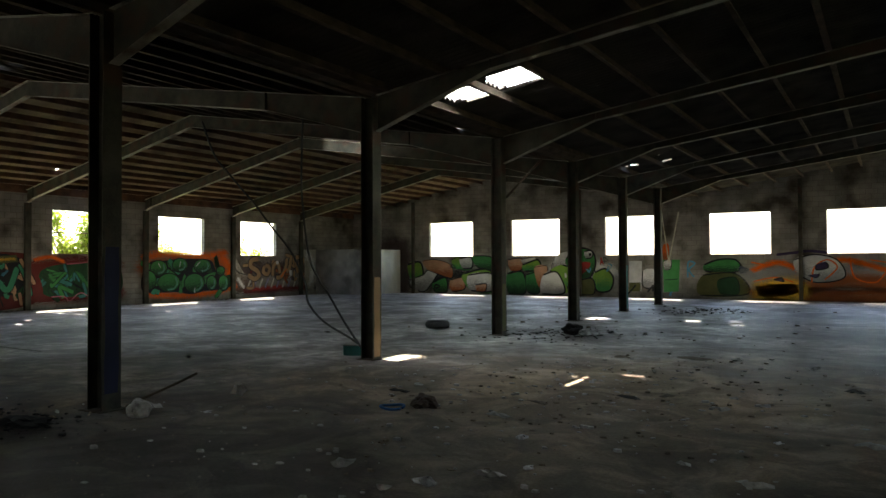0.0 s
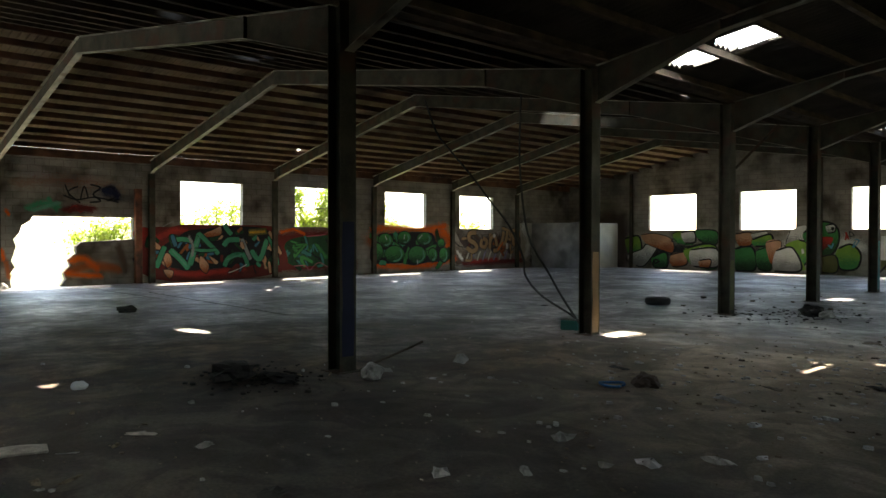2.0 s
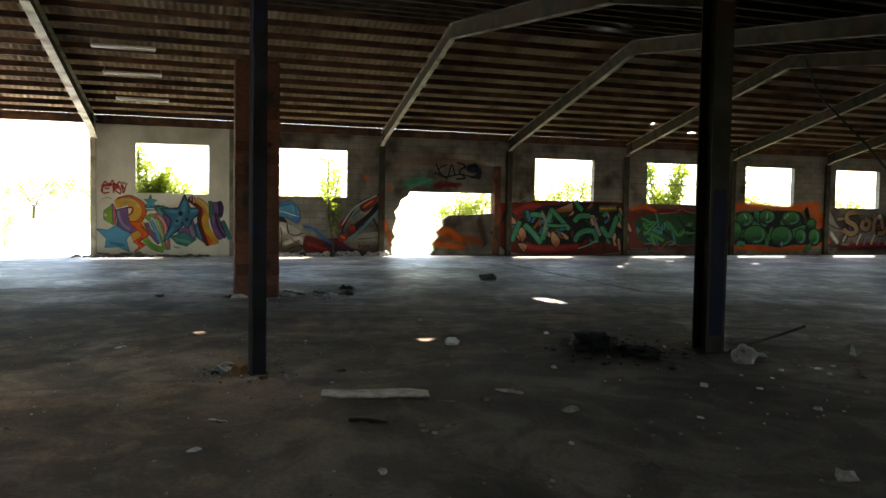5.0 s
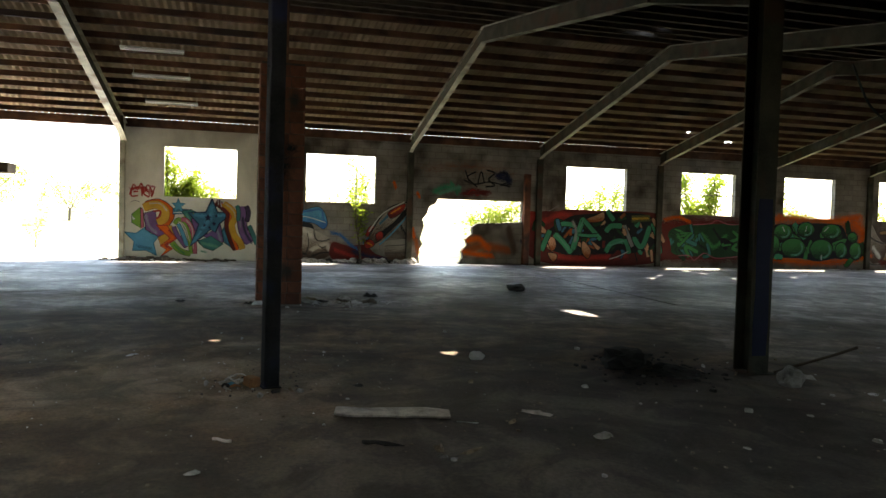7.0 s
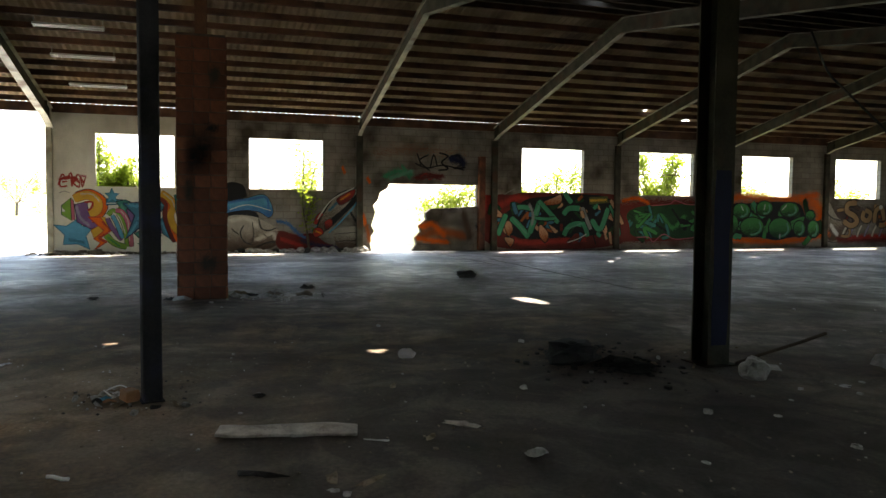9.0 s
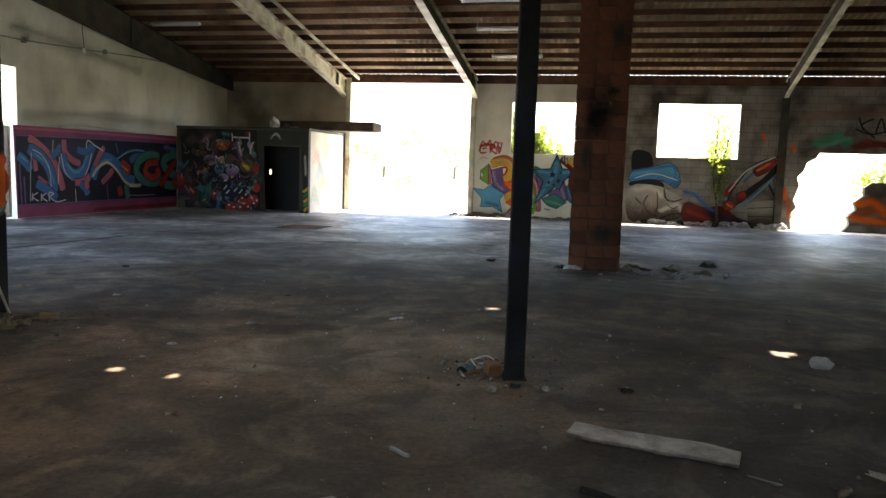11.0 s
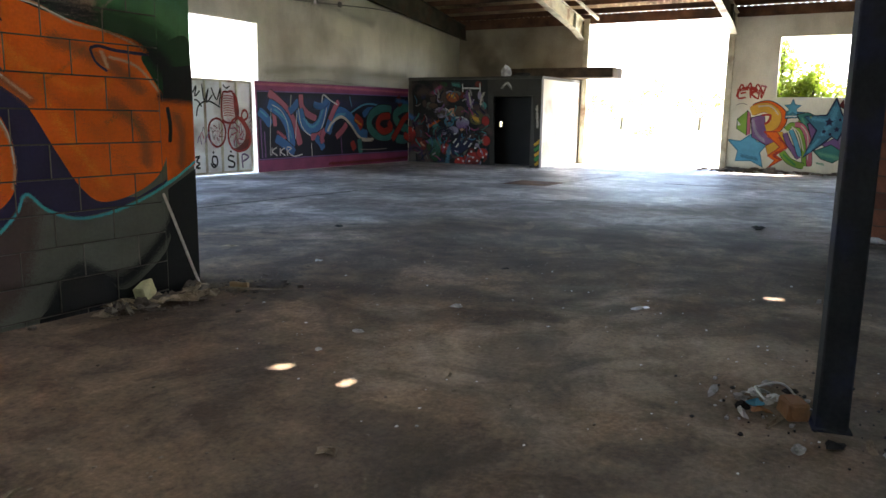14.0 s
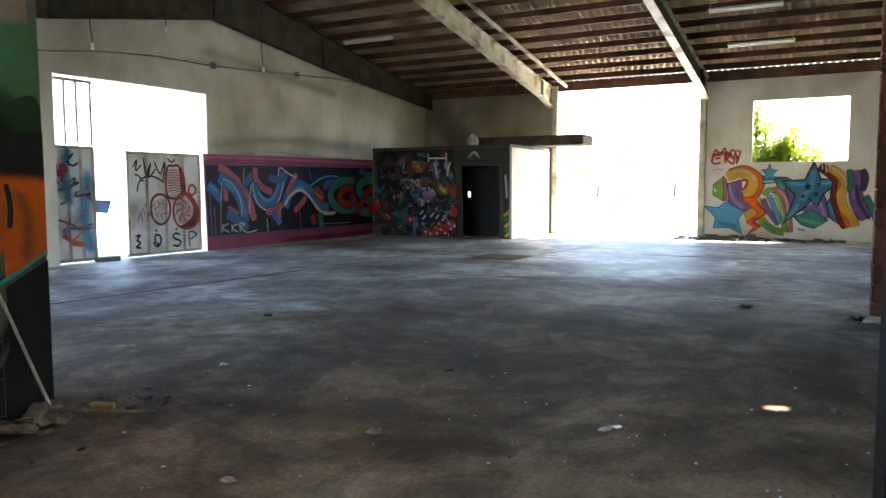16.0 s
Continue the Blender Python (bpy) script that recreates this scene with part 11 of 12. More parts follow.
for tag in ([(-16.42, 1.85), (-16.52, 2.0), (-16.48, 1.78), (-16.62, 1.9)], [(-16.68, 2.05), (-16.74, 1.7), (-16.86, 1.95), (-16.8, 1.65), (-16.98, 1.82)], [(-16.5, 1.35), (-16.58, 1.58), (-16.85, 1.68), (-17.2, 1.55)],
            [(-16.95, 1.98), (-17.1, 1.72), (-17.22, 1.98), (-17.18, 1.6)], [(-17.3, 2.06), (-17.4, 1.98), (-17.5, 2.04)], [(-16.45, 1.7), (-16.55, 1.68), (-16.66, 1.55)]):
    spray(m, "black", "line", 0.035, tag)
for tag in ([(-16.42, 0.44), (-16.54, 0.46), (-16.46, 0.36), (-16.54, 0.3), (-16.44, 0.22), (-16.56, 0.2)], [(-16.86, 0.3), (-16.95, 0.2), (-17.06, 0.28), (-17.04, 0.42), (-16.93, 0.44), (-16.92, 0.3), (-17.04, 0.22)],
            [(-17.58, 0.42), (-17.44, 0.45), (-17.4, 0.36), (-17.58, 0.28), (-17.54, 0.18), (-17.38, 0.2)]):
    spray(m, "black", "line", 0.045, tag)
spray(m, "purple", "line", 0.04, [(-17.85, 0.14), (-17.84, 0.46), (-18.05, 0.4), (-17.86, 0.3)])
for dot in ((-16.95, 0.54), (-17.48, 0.54)):
    spray(m, "black", "blob", 0, [(dot[0] - 0.03, dot[1]), (dot[0], dot[1] + 0.03), (dot[0] + 0.03, dot[1]), (dot[0], dot[1] - 0.03)])
for q, c_ in enumerate(("purple", "pink", "grey", "purple", "lilac", "grey")):
    spray(m, c_, "line", 0.02, [(-16.5 - 0.07 * q, 0.75 + 0.12 * (q % 3)), (-16.56 - 0.07 * q, 0.9 + 0.1 * (q % 3)), (-16.62 - 0.07 * q, 0.72 + 0.12 * (q % 2))])
    spray(m, c_, "line", 0.022, [(-18.1, 0.9 + 0.1 * q), (-18.17, 1.0 + 0.1 * q), (-18.12, 1.06 + 0.1 * q)])
m = mural("side", "pale mixed spray colours on the sunlit shed side")
for k, (c_, u_, v_) in enumerate((("pink", -27.3, 1.7), ("peach", -26.6, 1.9), ("sky", -26.0, 1.2), ("lime", -25.5, 0.5), ("amber", -26.2, 0.8), ("mint", -27.0, 0.6), ("orange", -25.6, 1.7), ("lilac", -26.8, 1.2))):
    spray(m, c_, "veil", 0.5, [(u_ - 0.3, v_ - 0.2), (u_, v_ + 0.25), (u_ + 0.25, v_ - 0.1)])
    spray(m, c_, "veil", 0.14, [(u_ - 0.2, v_ + 0.2), (u_ + 0.1, v_ - 0.15), (u_ + 0.25, v_ + 0.2)])
m = mural("leaf", "blue and many-coloured spray on a narrow gate leaf")
spray(m, "sky", "mist", 0.5, [(-15.4, 0.3), (-15.3, 0.9), (-15.4, 1.6)])
spray(m, "blue", "mist", 0.35, [(-15.0, 1.2), (-14.9, 1.7), (-15.0, 2.1)])
spray(m, 'black', "line", 0.04, [(-15.22, 1.92), (-15.11, 1.85), (-14.99, 1.93), (-15.12, 2.08)])
spray(m, 'steel', "line", 0.06, [(-15.24, 0.67), (-14.87, 0.65), (-15.02, 0.41), (-15.23, 0.38)])
spray(m, 'purple', "line", 0.06, [(-14.76, 1.67), (-14.95, 1.73), (-14.76, 1.67), (-14.76, 1.88)])
spray(m, 'pink', "line", 0.06, [(-14.82, 0.54), (-14.99, 0.48), (-14.9, 0.52), (-15.0, 0.87)])
spray(m, 'purple', "line", 0.02, [(-14.78, 1.53), (-14.76, 1.61), (-14.79, 1.49), (-14.8, 1.55)])
spray(m, 'orange', "line", 0.04, [(-15.01, 0.47), (-15.32, 0.34), (-15.0, 0.38), (-15.19, 0.55)])
spray(m, 'orange', "line", 0.02, [(-15.3, 0.71), (-15.12, 0.7), (-15.09, 0.76), (-15.41, 1.04)])
spray(m, 'black', "line", 0.04, [(-15.35, 1.28), (-15.46, 1.33), (-15.14, 1.28), (-15.17, 1.37)])
spray(m, 'red', "line", 0.06, [(-14.87, 1.54), (-14.86, 1.87), (-14.98, 1.76), (-14.76, 1.74)])
spray(m, 'pink', "line", 0.02, [(-15.23, 1.28), (-15.24, 1.23), (-15.22, 1.37), (-15.52, 1.14)])
spray(m, 'purple', "line", 0.06, [(-15.0, 1.47), (-14.84, 1.4), (-15.21, 1.54), (-15.04, 1.48)])
spray(m, 'red', "line", 0.02, [(-15.5, 0.67), (-15.16, 0.64), (-15.48, 0.75), (-15.19, 0.57)])
spray(m, 'teal', "line", 0.04, [(-14.86, 1.13), (-14.82, 1.14), (-14.92, 1.18), (-14.97, 1.48)])
spray(m, 'teal', "line", 0.04, [(-14.97, 0.78), (-15.12, 0.7), (-14.76, 0.84), (-14.78, 0.66)])
spray(m, 'teal', "line", 0.04, [(-14.97, 1.34), (-15.14, 1.62), (-14.78, 1.38), (-14.85, 1.43)])
spray(m, 'red', "line", 0.02, [(-15.37, 1.32), (-15.46, 1.22), (-15.36, 1.48), (-15.42, 1.42)])


# ---- brick pillar ----
pillar = thing("brick_pillar", "red hollow-brick pillar standing free in the hall", "pillar", (-15.5, 1.34, 0), 0)
bm = bmesh.new()
box(bm, -0.37, 0.37, -0.37, 0.37, 0, 4.24)
core = part("core", bm, MORTAR, pillar)
bm = bmesh.new()
box(bm, -0.1, 0.1, -0.1, 0.1, 4.241, 5.62, 0.01)
part("steel_stub", bm, RUST, pillar)
for face, a, z, w, h, c in (("x", 0.0, 2.45, 0.7, 0.8, "black"), ("x", -0.1, 2.3, 0.5, 0.75, "black"), ("x", 0.15, 2.75, 0.4, 0.3, "black"), ("x", -0.2, 1.75, 0.25, 0.6, "soot"), ("y", 0.1, 2.2, 0.5, 0.8, "black"), ("x", 0.1, 0.6, 0.5, 0.5, "soot"), ("y", 0.0, 0.7, 0.5, 0.6, "soot"), ("x", 0.2, 3.6, 0.3, 0.5, "soot")):
    bm = bmesh.new()
    cover = bm.verts.layers.float.new("cover")
    grid = [[None] * 9 for _ in range(9)]
    for i in range(9):
        for j in range(9):
            u, v = i / 4 - 1, j / 4 - 1
            side, p = (0.41, max(-0.38, min(0.38, a + u * w / 2))), z + v * h / 2
            q = bm.verts.new((side[0], side[1], p) if face == "x" else (side[1], -side[0], p))
            q[cover] = max(0, 1.15 - math.hypot(u, v) - 0.35 * abs(noise.noise((i * 0.6, j * 0.6, z * 9))))  * (0 if max(abs(u), abs(v)) > 0.99 else 1)
            grid[i][j] = q
    for i in range(8):
        for j in range(8):
            bm.faces.new((grid[i][j], grid[i + 1][j], grid[i + 1][j + 1], grid[i][j + 1]))
    part("paint_smear", bm, M[c], pillar)

# ---- translucent roof lights, the last one added out of view ----
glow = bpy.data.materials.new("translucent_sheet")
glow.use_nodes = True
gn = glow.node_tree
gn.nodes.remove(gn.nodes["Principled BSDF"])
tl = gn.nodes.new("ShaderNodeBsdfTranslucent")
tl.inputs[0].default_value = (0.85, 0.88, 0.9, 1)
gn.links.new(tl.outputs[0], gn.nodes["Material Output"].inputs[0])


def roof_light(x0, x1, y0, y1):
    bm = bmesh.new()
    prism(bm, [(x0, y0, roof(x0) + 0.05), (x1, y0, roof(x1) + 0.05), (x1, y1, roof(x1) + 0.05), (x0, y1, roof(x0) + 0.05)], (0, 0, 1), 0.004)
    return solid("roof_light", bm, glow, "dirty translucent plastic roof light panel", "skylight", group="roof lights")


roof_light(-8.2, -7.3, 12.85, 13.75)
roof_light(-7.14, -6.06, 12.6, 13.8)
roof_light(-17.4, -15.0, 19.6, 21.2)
# added unseen panel that brightens the near floor and block wall
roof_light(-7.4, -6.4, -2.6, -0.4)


# ---- fittings ----
def batten(x, y0, y1, label):
    """A bare fluorescent batten hung under the purlins."""
    z = roof(x) - 0.24
    ob = thing("light_batten", label, "lamp", (x, 0, 0), group="fluorescent battens")
    bm = bmesh.new()
    prism(bm, [(-0.05, y0, z + 0.05), (0.05, y0, z + 0.05), (0.11, y0, z), (0.105, y0, z - 0.006), (-0.105, y0, z - 0.006), (-0.11, y0, z)], (0, 1, 0), y1 - y0)
    body = part("body", bm, TUBE, ob)
    bm = bmesh.new()
    tube(bm, [(0, y0 + 0.03, z - 0.032), (0, y1 - 0.03, z - 0.032)], 0.018)
    part("tube", bm, TUBE, body, smooth=True)
    for y in (y0 + 0.03, y1 - 0.03):
        bm = bmesh.new()
        box(bm, -0.02, 0.02, y - 0.02, y + 0.02, z - 0.05, z + 0.0)
        part("holder", bm, TUBE, body)
        bm = bmesh.new()
        box(bm, -0.006, 0.006, y - 0.01, y + 0.01, z + 0.045, z + 0.21)
        part("hanger", bm, STEEL, ob)
    return ob


for x, y in ((-21.5, -2.24), (-23.4, -2.2), (-25.65, -2.12)):
    batten(x, y, y + 1.48, "white unlit fluorescent batten under the roof")
batten(-22.85, -11.5, -10.0, "white unlit fluorescent batten near the gable")


def hanging(x, y, z, label):
    ob = thing("pendant_cable", label, "cable", (x, y, 0), group="hanging cables")
    bm = bmesh.new()
    tube(bm, [(0.02 * math.sin(k), 0.02 * math.cos(2 * k), z + 0.1 + (roof(x) - 0.05 - z - 0.1) * k / 6) for k in range(7)], 0.008, 6)
    part("cable", bm, RUBBER, ob)
    bm = bmesh.new()
    tube(bm, [(0, 0.02, z), (0, 0.02, z + 0.06), (0, 0.02, z + 0.1)], 0.028, 8)
    part("lampholder", bm, TUBE, ob)
    return ob


hanging(-13.65, -9.5, 3.53, "loose hanging lamp cable with an empty white holder")
hanging(-15.06, -9.5, 4.03, "loose hanging lamp cable with an empty white holder")
hanging(-17.41, -9.5, 3.68, "loose hanging lamp cable with an empty white holder")
bm = bmesh.new()
tube(bm, [(x, SOUTH + 0.03, z + 0.008 * math.sin(x * 3)) for x, z in ((-14.0, 3.8), (-14.7, 3.9), (-15.8, 4.05), (-17.0, 4.15), (-18.7, 4.16), (-20.0, 4.24), (-21.5, 4.34), (-23.0, 4.43), (-24.2, 4.46))], 0.016, 6)
solid("conduit", bm, CONCRETE, "thin grey conduit running along the rendered gable", "conduit")
for x, z in ((-18.6, 4.1), (-21.5, 4.28)):
    bm = bmesh.new()
    box(bm, x - 0.06, x + 0.06, SOUTH + 0.004, SOUTH + 0.07, z, z + 0.13, 0.01)
    solid("junction_box", bm, CONCRETE, "grey junction box on the rendered gable", "junction box", group="junction boxes")
for nm, pts in (("loose_cable", [(-14.0, 12.3, 4.9), (-13.5, 12.2, 4.1), (-13.07, 12.2, 3.67), (-12.29, 12.2, 2.96), (-11.8, 12.2, 2.46), (-11.26, 12.2, 1.93), (-10.89, 12.2, 1.3), (-10.81, 12.2, 0.91), (-10.32, 12.1, 0.55), (-9.36, 11.8, 0.26), (-8.85, 11.45, 0.12)]),
                ("loose_cable", [(-10.95, 12.2, 4.8), (-11.0, 12.22, 3.2), (-10.8, 12.2, 1.9), (-10.55, 12.2, 1.4), (-10.26, 12.2, 1.05), (-9.8, 12.1, 0.54), (-8.97, 11.6, 0.08)])):
    bm = bmesh.new()
    tube(bm, [tuple(p) for p in curve(pts, False, 6)], 0.022, 6)
    solid(nm, bm, RUBBER, "slack dark cable hanging from the roof to a column foot", "cable", group="loose cables", smooth=True)


# ---- loose things on the floor ----
def lump(name, at, size, material, label, category, seed=0, rough_=0.35, squash=0.6, group=""):
    """A crumpled irregular lump sitting on the floor."""
    bm = bmesh.new()
    bmesh.ops.create_icosphere(bm, subdivisions=3, radius=1)
    for q in bm.verts:
        n1 = noise.noise(q.co * 1.7 + Vector((seed * 7.1, seed, 0))) + 0.5 * noise.noise(q.co * 4.1 + Vector((seed, 0, seed * 3.3)))
        q.co *= 1 + rough_ * n1
        q.co = Vector((q.co.x * size[0], q.co.y * size[1], max(q.co.z, -squash) * size[2]))
    low = min(q.co.z for q in bm.verts)
    for q in bm.verts:
        q.co.z -= low
    ob = solid(name, bm, material, label, category, group=group)
    ob.matrix_world = pose(*at, 0, 0, seed * 40)
    return ob


def scrap(name, at, w, l, turn, material, label, category, seed=0, rise=0.05, group=""):
    """A torn, sharply creased scrap with a ragged outline, lying on the floor."""
    rng = random.Random(seed)
    bm = bmesh.new()
    n = 9
    rows = []
    for k, share in enumerate((1.0, 0.55)):
        row = []
        for j in range(n):
            q = j * math.tau / n
            r = share * (0.62 + 0.5 * rng.random()) if k == 0 else share * (0.7 + 0.3 * rng.random())
            edge = 1 / max(abs(math.cos(q)), abs(math.sin(q)))
            row.append((w / 2 * r * edge * math.cos(q), l / 2 * r * edge * math.sin(q), rise * rng.random() * (0.55 if k == 0 else 1.0)))
        rows.append(row)
    rows.append([(0.0, 0.0, rise * rng.random())])
    low = min(p[2] for row in rows for p in row)
    for d, flip in ((0.004, False), (0.0, True)):
        v = [[bm.verts.new((x, y, z - low + d)) for x, y, z in row] for row in rows]
        tris = []
        for j in range(n):
            i = (j + 1) % n
            tris += [(v[0][j], v[0][i], v[1][j]), (v[1][j], v[0][i], v[1][i]), (v[1][j], v[1][i], v[2][0])]
        for t in tris:
            bm.faces.new(t[::-1] if flip else t)
        if not flip:
            rim = v[0]
    for j in range(n):
        i = (j + 1) % n
        bm.faces.new((v[0][j], v[0][i], rim[i], rim[j]))
    ob = solid(name, bm, material, label, category, group=group)
    ob.matrix_world = pose(*at, 0, 0, turn)
    return ob


def rod(name, a, b, r, material, label, category):
    bm = bmesh.new()
    a, b = Vector(a), Vector(b)
    tube(bm, [a.lerp(b, k / 4) + Vector((0, 0, 0.004 * math.sin(k * 1.7))) for k in range(5)], r, 8)
    return solid(name, bm, material, label, category)


bm = bmesh.new()
box(bm, -0.1, 0.1, -0.46, 0.46, 0, 0.022, 0.004)
bmesh.ops.subdivide_edges(bm, edges=[e for e in bm.edges if abs(e.verts[0].co.y - e.verts[1].co.y) > 0.5], cuts=9)
for q in bm.verts:
    q.co.x += 0.02 * noise.noise((0, q.co.y * 5, 3)) + 0.012 * noise.noise((q.co.x * 30, q.co.y * 19, 1))
    q.co.z += 0.02 * (1 + noise.noise((q.co.x * 4, q.co.y * 3, 7)))
low = min(q.co.z for q in bm.verts)
for q in bm.verts:
    q.co.z -= low
board = solid("wooden_board", bm, WOOD, "weathered grey board lying on the dusty floor", "board")
board.matrix_world = pose(-7.45, 1.86, 0, 0, 0, -12)

lump("plastic_bag", (-7.95, 6.05, 0), (0.12, 0.1, 0.12), PLASTIC, "crumpled translucent plastic bag beside a column foot", "bag", 1)
scrap("plastic_sheet", (-8.35, 6.5, 0), 0.22, 0.5, 60, PAPER, "pale plastic scrap lying beside a column", "litter", 2)
scrap("torn_bag", (-8.05, 7.62, 0), 0.2, 0.3, 60, PAPER, "white torn bag lying folded on the floor", "bag", 3, 0.15)
lump("burnt_rag", (-9.15, 4.85, 0), (0.36, 0.26, 0.12), DARK, "black burnt rag bundled on the floor", "rag", 4, 0.5)
lump("burnt_rag", (-8.6, 5.15, 0), (0.26, 0.14, 0.06), DARK, "black burnt rag flattened on the floor", "rag", 5, 0.6)
lump("foam_piece", (-9.72, 3.29, 0), (0.085, 0.075, 0.055), TUBE, "white foam lump on the floor", "litter", 6)
scrap("wood_chip", (-7.32, 3.04, 0), 0.1, 0.32, -35, WOOD, "broken pale wood splinter", "litter", 7, 0.03)
scrap("dark_splinter", (-6.69, 1.6, 0), 0.1, 0.34, -30, DARK, "charred dark wood splinter lying on the floor", "litter", 8, 0.03)
scrap("bottle_shard", (-6.59, 3.28, 0), 0.12, 0.16, 10, PLASTIC, "clear plastic shard on the floor", "litter", 9, 0.05)
rod("white_tube", (-6.97, 0.5, 0.012), (-6.89, 0.62, 0.012), 0.011, TUBE, "short white tube lying on the floor", "tube")
rod("steel_bar", (-8.45, 6.25, 0.03), (-8.05, 6.95, 0.36), 0.016, CHANNEL, "bent steel bar leaning from a column foot", "bar")
crate = thing("crate", "small teal plastic crate beside a column", "crate", (-9.3, 11.72, 0), 20)
bm = bmesh.new()
box(bm, -0.17, 0.17, -0.11, 0.11, 0, 0.18, 0.015)
part("body", bm, P["teal"], crate)
bm = bmesh.new()
box(bm, -0.185, 0.185, -0.125, 0.125, 0.181, 0.205, 0.008)
part("rim", bm, P["grey"], crate, "dusty grey rim")
lump("shoe_scrap", (-17.94, 6.85, 0), (0.2, 0.14, 0.1), DARK_CONCRETE, "dark scrap of debris on the concrete", "litter", 11, 0.5)
lump("rag", (-5.5, 8.1, 0), (0.17, 0.13, 0.09), P["brown"], "dirty brown rag lying on the floor", "rag", 13, 0.5)
lump("black_bag", (-7.2, 17.45, 0), (0.25, 0.2, 0.16), DARK, "black rubbish bag on the floor", "bag", 14, 0.4)
lump("white_bag", (-6.85, 17.3, 0), (0.16, 0.14, 0.1), PAPER, "white crumpled bag on the floor", "bag", 15, 0.4)
GREY_SCRAP = "crumpled pale scrap lying on the dusty floor"
FOIL_SCRAP = "crumpled silvery foil scrap lying on the floor"
WOOD_SCRAP = "broken grey wood splinter lying on the floor"
DARK_SCRAP = "dark dirty scrap trodden into the floor"
for k, (x, y, w, l, turn, m, lb) in enumerate((
        (-4.76, 5.6, 0.2, 0.26, 20, PAPER, GREY_SCRAP), (-3.86, 5.5, 0.18, 0.22, 65, FOIL, FOIL_SCRAP), (-3.53, 5.94, 0.14, 0.3, 75, PLASTIC, GREY_SCRAP), (-3.84, 7.22, 0.14, 0.18, 30, FOIL, FOIL_SCRAP),
        (-2.27, 7.02, 0.09, 0.16, 60, PAPER, GREY_SCRAP), (-1.65, 6.64, 0.16, 0.28, 80, PAPER, GREY_SCRAP), (-4.5, 8.05, 0.14, 0.34, 65, PAPER, GREY_SCRAP), (-0.92, 8.45, 0.25, 0.25, 10, PAPER, GREY_SCRAP),
        (-1.66, 8.18, 0.1, 0.12, 40, FOIL, FOIL_SCRAP), (-3.06, 14.31, 0.2, 0.24, 15, PAPER, GREY_SCRAP), (-3.71, 14.22, 0.4, 0.8, 60, BARK, WOOD_SCRAP), (-4.9, 13.83, 0.3, 0.4, 20, BARK, WOOD_SCRAP),
        (-1.79, 13.69, 0.24, 0.3, 0, PAPER, GREY_SCRAP), (-1.14, 11.6, 0.2, 0.26, 45, DARK, DARK_SCRAP), (-2.42, 10.41, 0.12, 0.15, 30, PAPER, GREY_SCRAP),
        (-3.59, 9.84, 0.12, 0.36, 62, DARK, DARK_SCRAP), (-3.34, 6.27, 0.1, 0.12, 35, FOIL, FOIL_SCRAP), (-7.48, 6.6, 0.09, 0.1, 20, FOIL, FOIL_SCRAP), (-6.36, 8.85, 0.16, 0.38, 70, DARK, DARK_SCRAP),
        (-7.13, 2.39, 0.03, 0.2, 150, PAPER, "thin white strip lying on the floor"), (-6.53, 2.0, 0.08, 0.18, 70, GREY_WOOD, WOOD_SCRAP), (-6.43, 2.21, 0.05, 0.24, 35, GREY_WOOD, WOOD_SCRAP), (-7.09, 2.74, 0.06, 0.17, 55, GREY_WOOD, WOOD_SCRAP),
        (-8.2, 3.9, 0.08, 0.16, 60, PAPER, GREY_SCRAP), (-6.6, 3.28, 0.1, 0.13, 30, PLASTIC, GREY_SCRAP), (-5.23, 3.1, 0.24, 0.3, 15, DARK_CONCRETE, "thin clear plastic film lying on the floor"), (-4.78, 4.2, 0.14, 0.22, 50, PAPER, GREY_SCRAP),
        (-4.39, 4.69, 0.1, 0.28, 50, PAPER, GREY_SCRAP), (-4.07, 5.23, 0.12, 0.13, 10, PAPER, GREY_SCRAP), (-8.55, 2.86, 0.06, 0.18, 70, GREY_WOOD, WOOD_SCRAP), (-6.34, 1.98, 0.05, 0.07, 0, PAPER, GREY_SCRAP),
        (-6.28, 2.04, 0.05, 0.07, 60, PAPER, GREY_SCRAP), (-6.29, 0.4, 0.06, 0.1, 30, PAPER, GREY_SCRAP), (-5.58, 1.5, 0.06, 0.1, 80, PAPER, GREY_SCRAP), (-8.5, 1.74, 0.08, 0.12, 45, DARK, DARK_SCRAP),
        (-6.18, -1.64, 0.03, 0.14, 110, GREY_WOOD, WOOD_SCRAP), (-6.05, -1.22, 0.06, 0.08, 20, PAPER, GREY_SCRAP), (-10.32, -0.45, 0.07, 0.16, 55, FOIL, FOIL_SCRAP), (-9.6, -1.64, 0.08, 0.1, 40, PAPER, GREY_SCRAP),
        (-7.12, -0.89, 0.08, 0.09, 30, GREY_WOOD, "dry curled leaf lying on the dusty floor"), (-10.43, -3.68, 0.07, 0.08, 15, PAPER, GREY_SCRAP), (-8.22, -0.92, 0.015, 0.09, 100, GREY_WOOD, WOOD_SCRAP), (-8.66, -1.88, 0.07, 0.08, 60, PAPER, GREY_SCRAP),
        (-10.54, -4.98, 0.05, 0.2, 40, GREY_WOOD, WOOD_SCRAP), (-15.52, -0.34, 0.16, 0.2, 10, DARK, DARK_SCRAP), (-12.37, -4.94, 0.1, 0.12, 10, DARK, DARK_SCRAP), (-11.12, -1.97, 0.05, 0.1, 50, DARK, DARK_SCRAP),
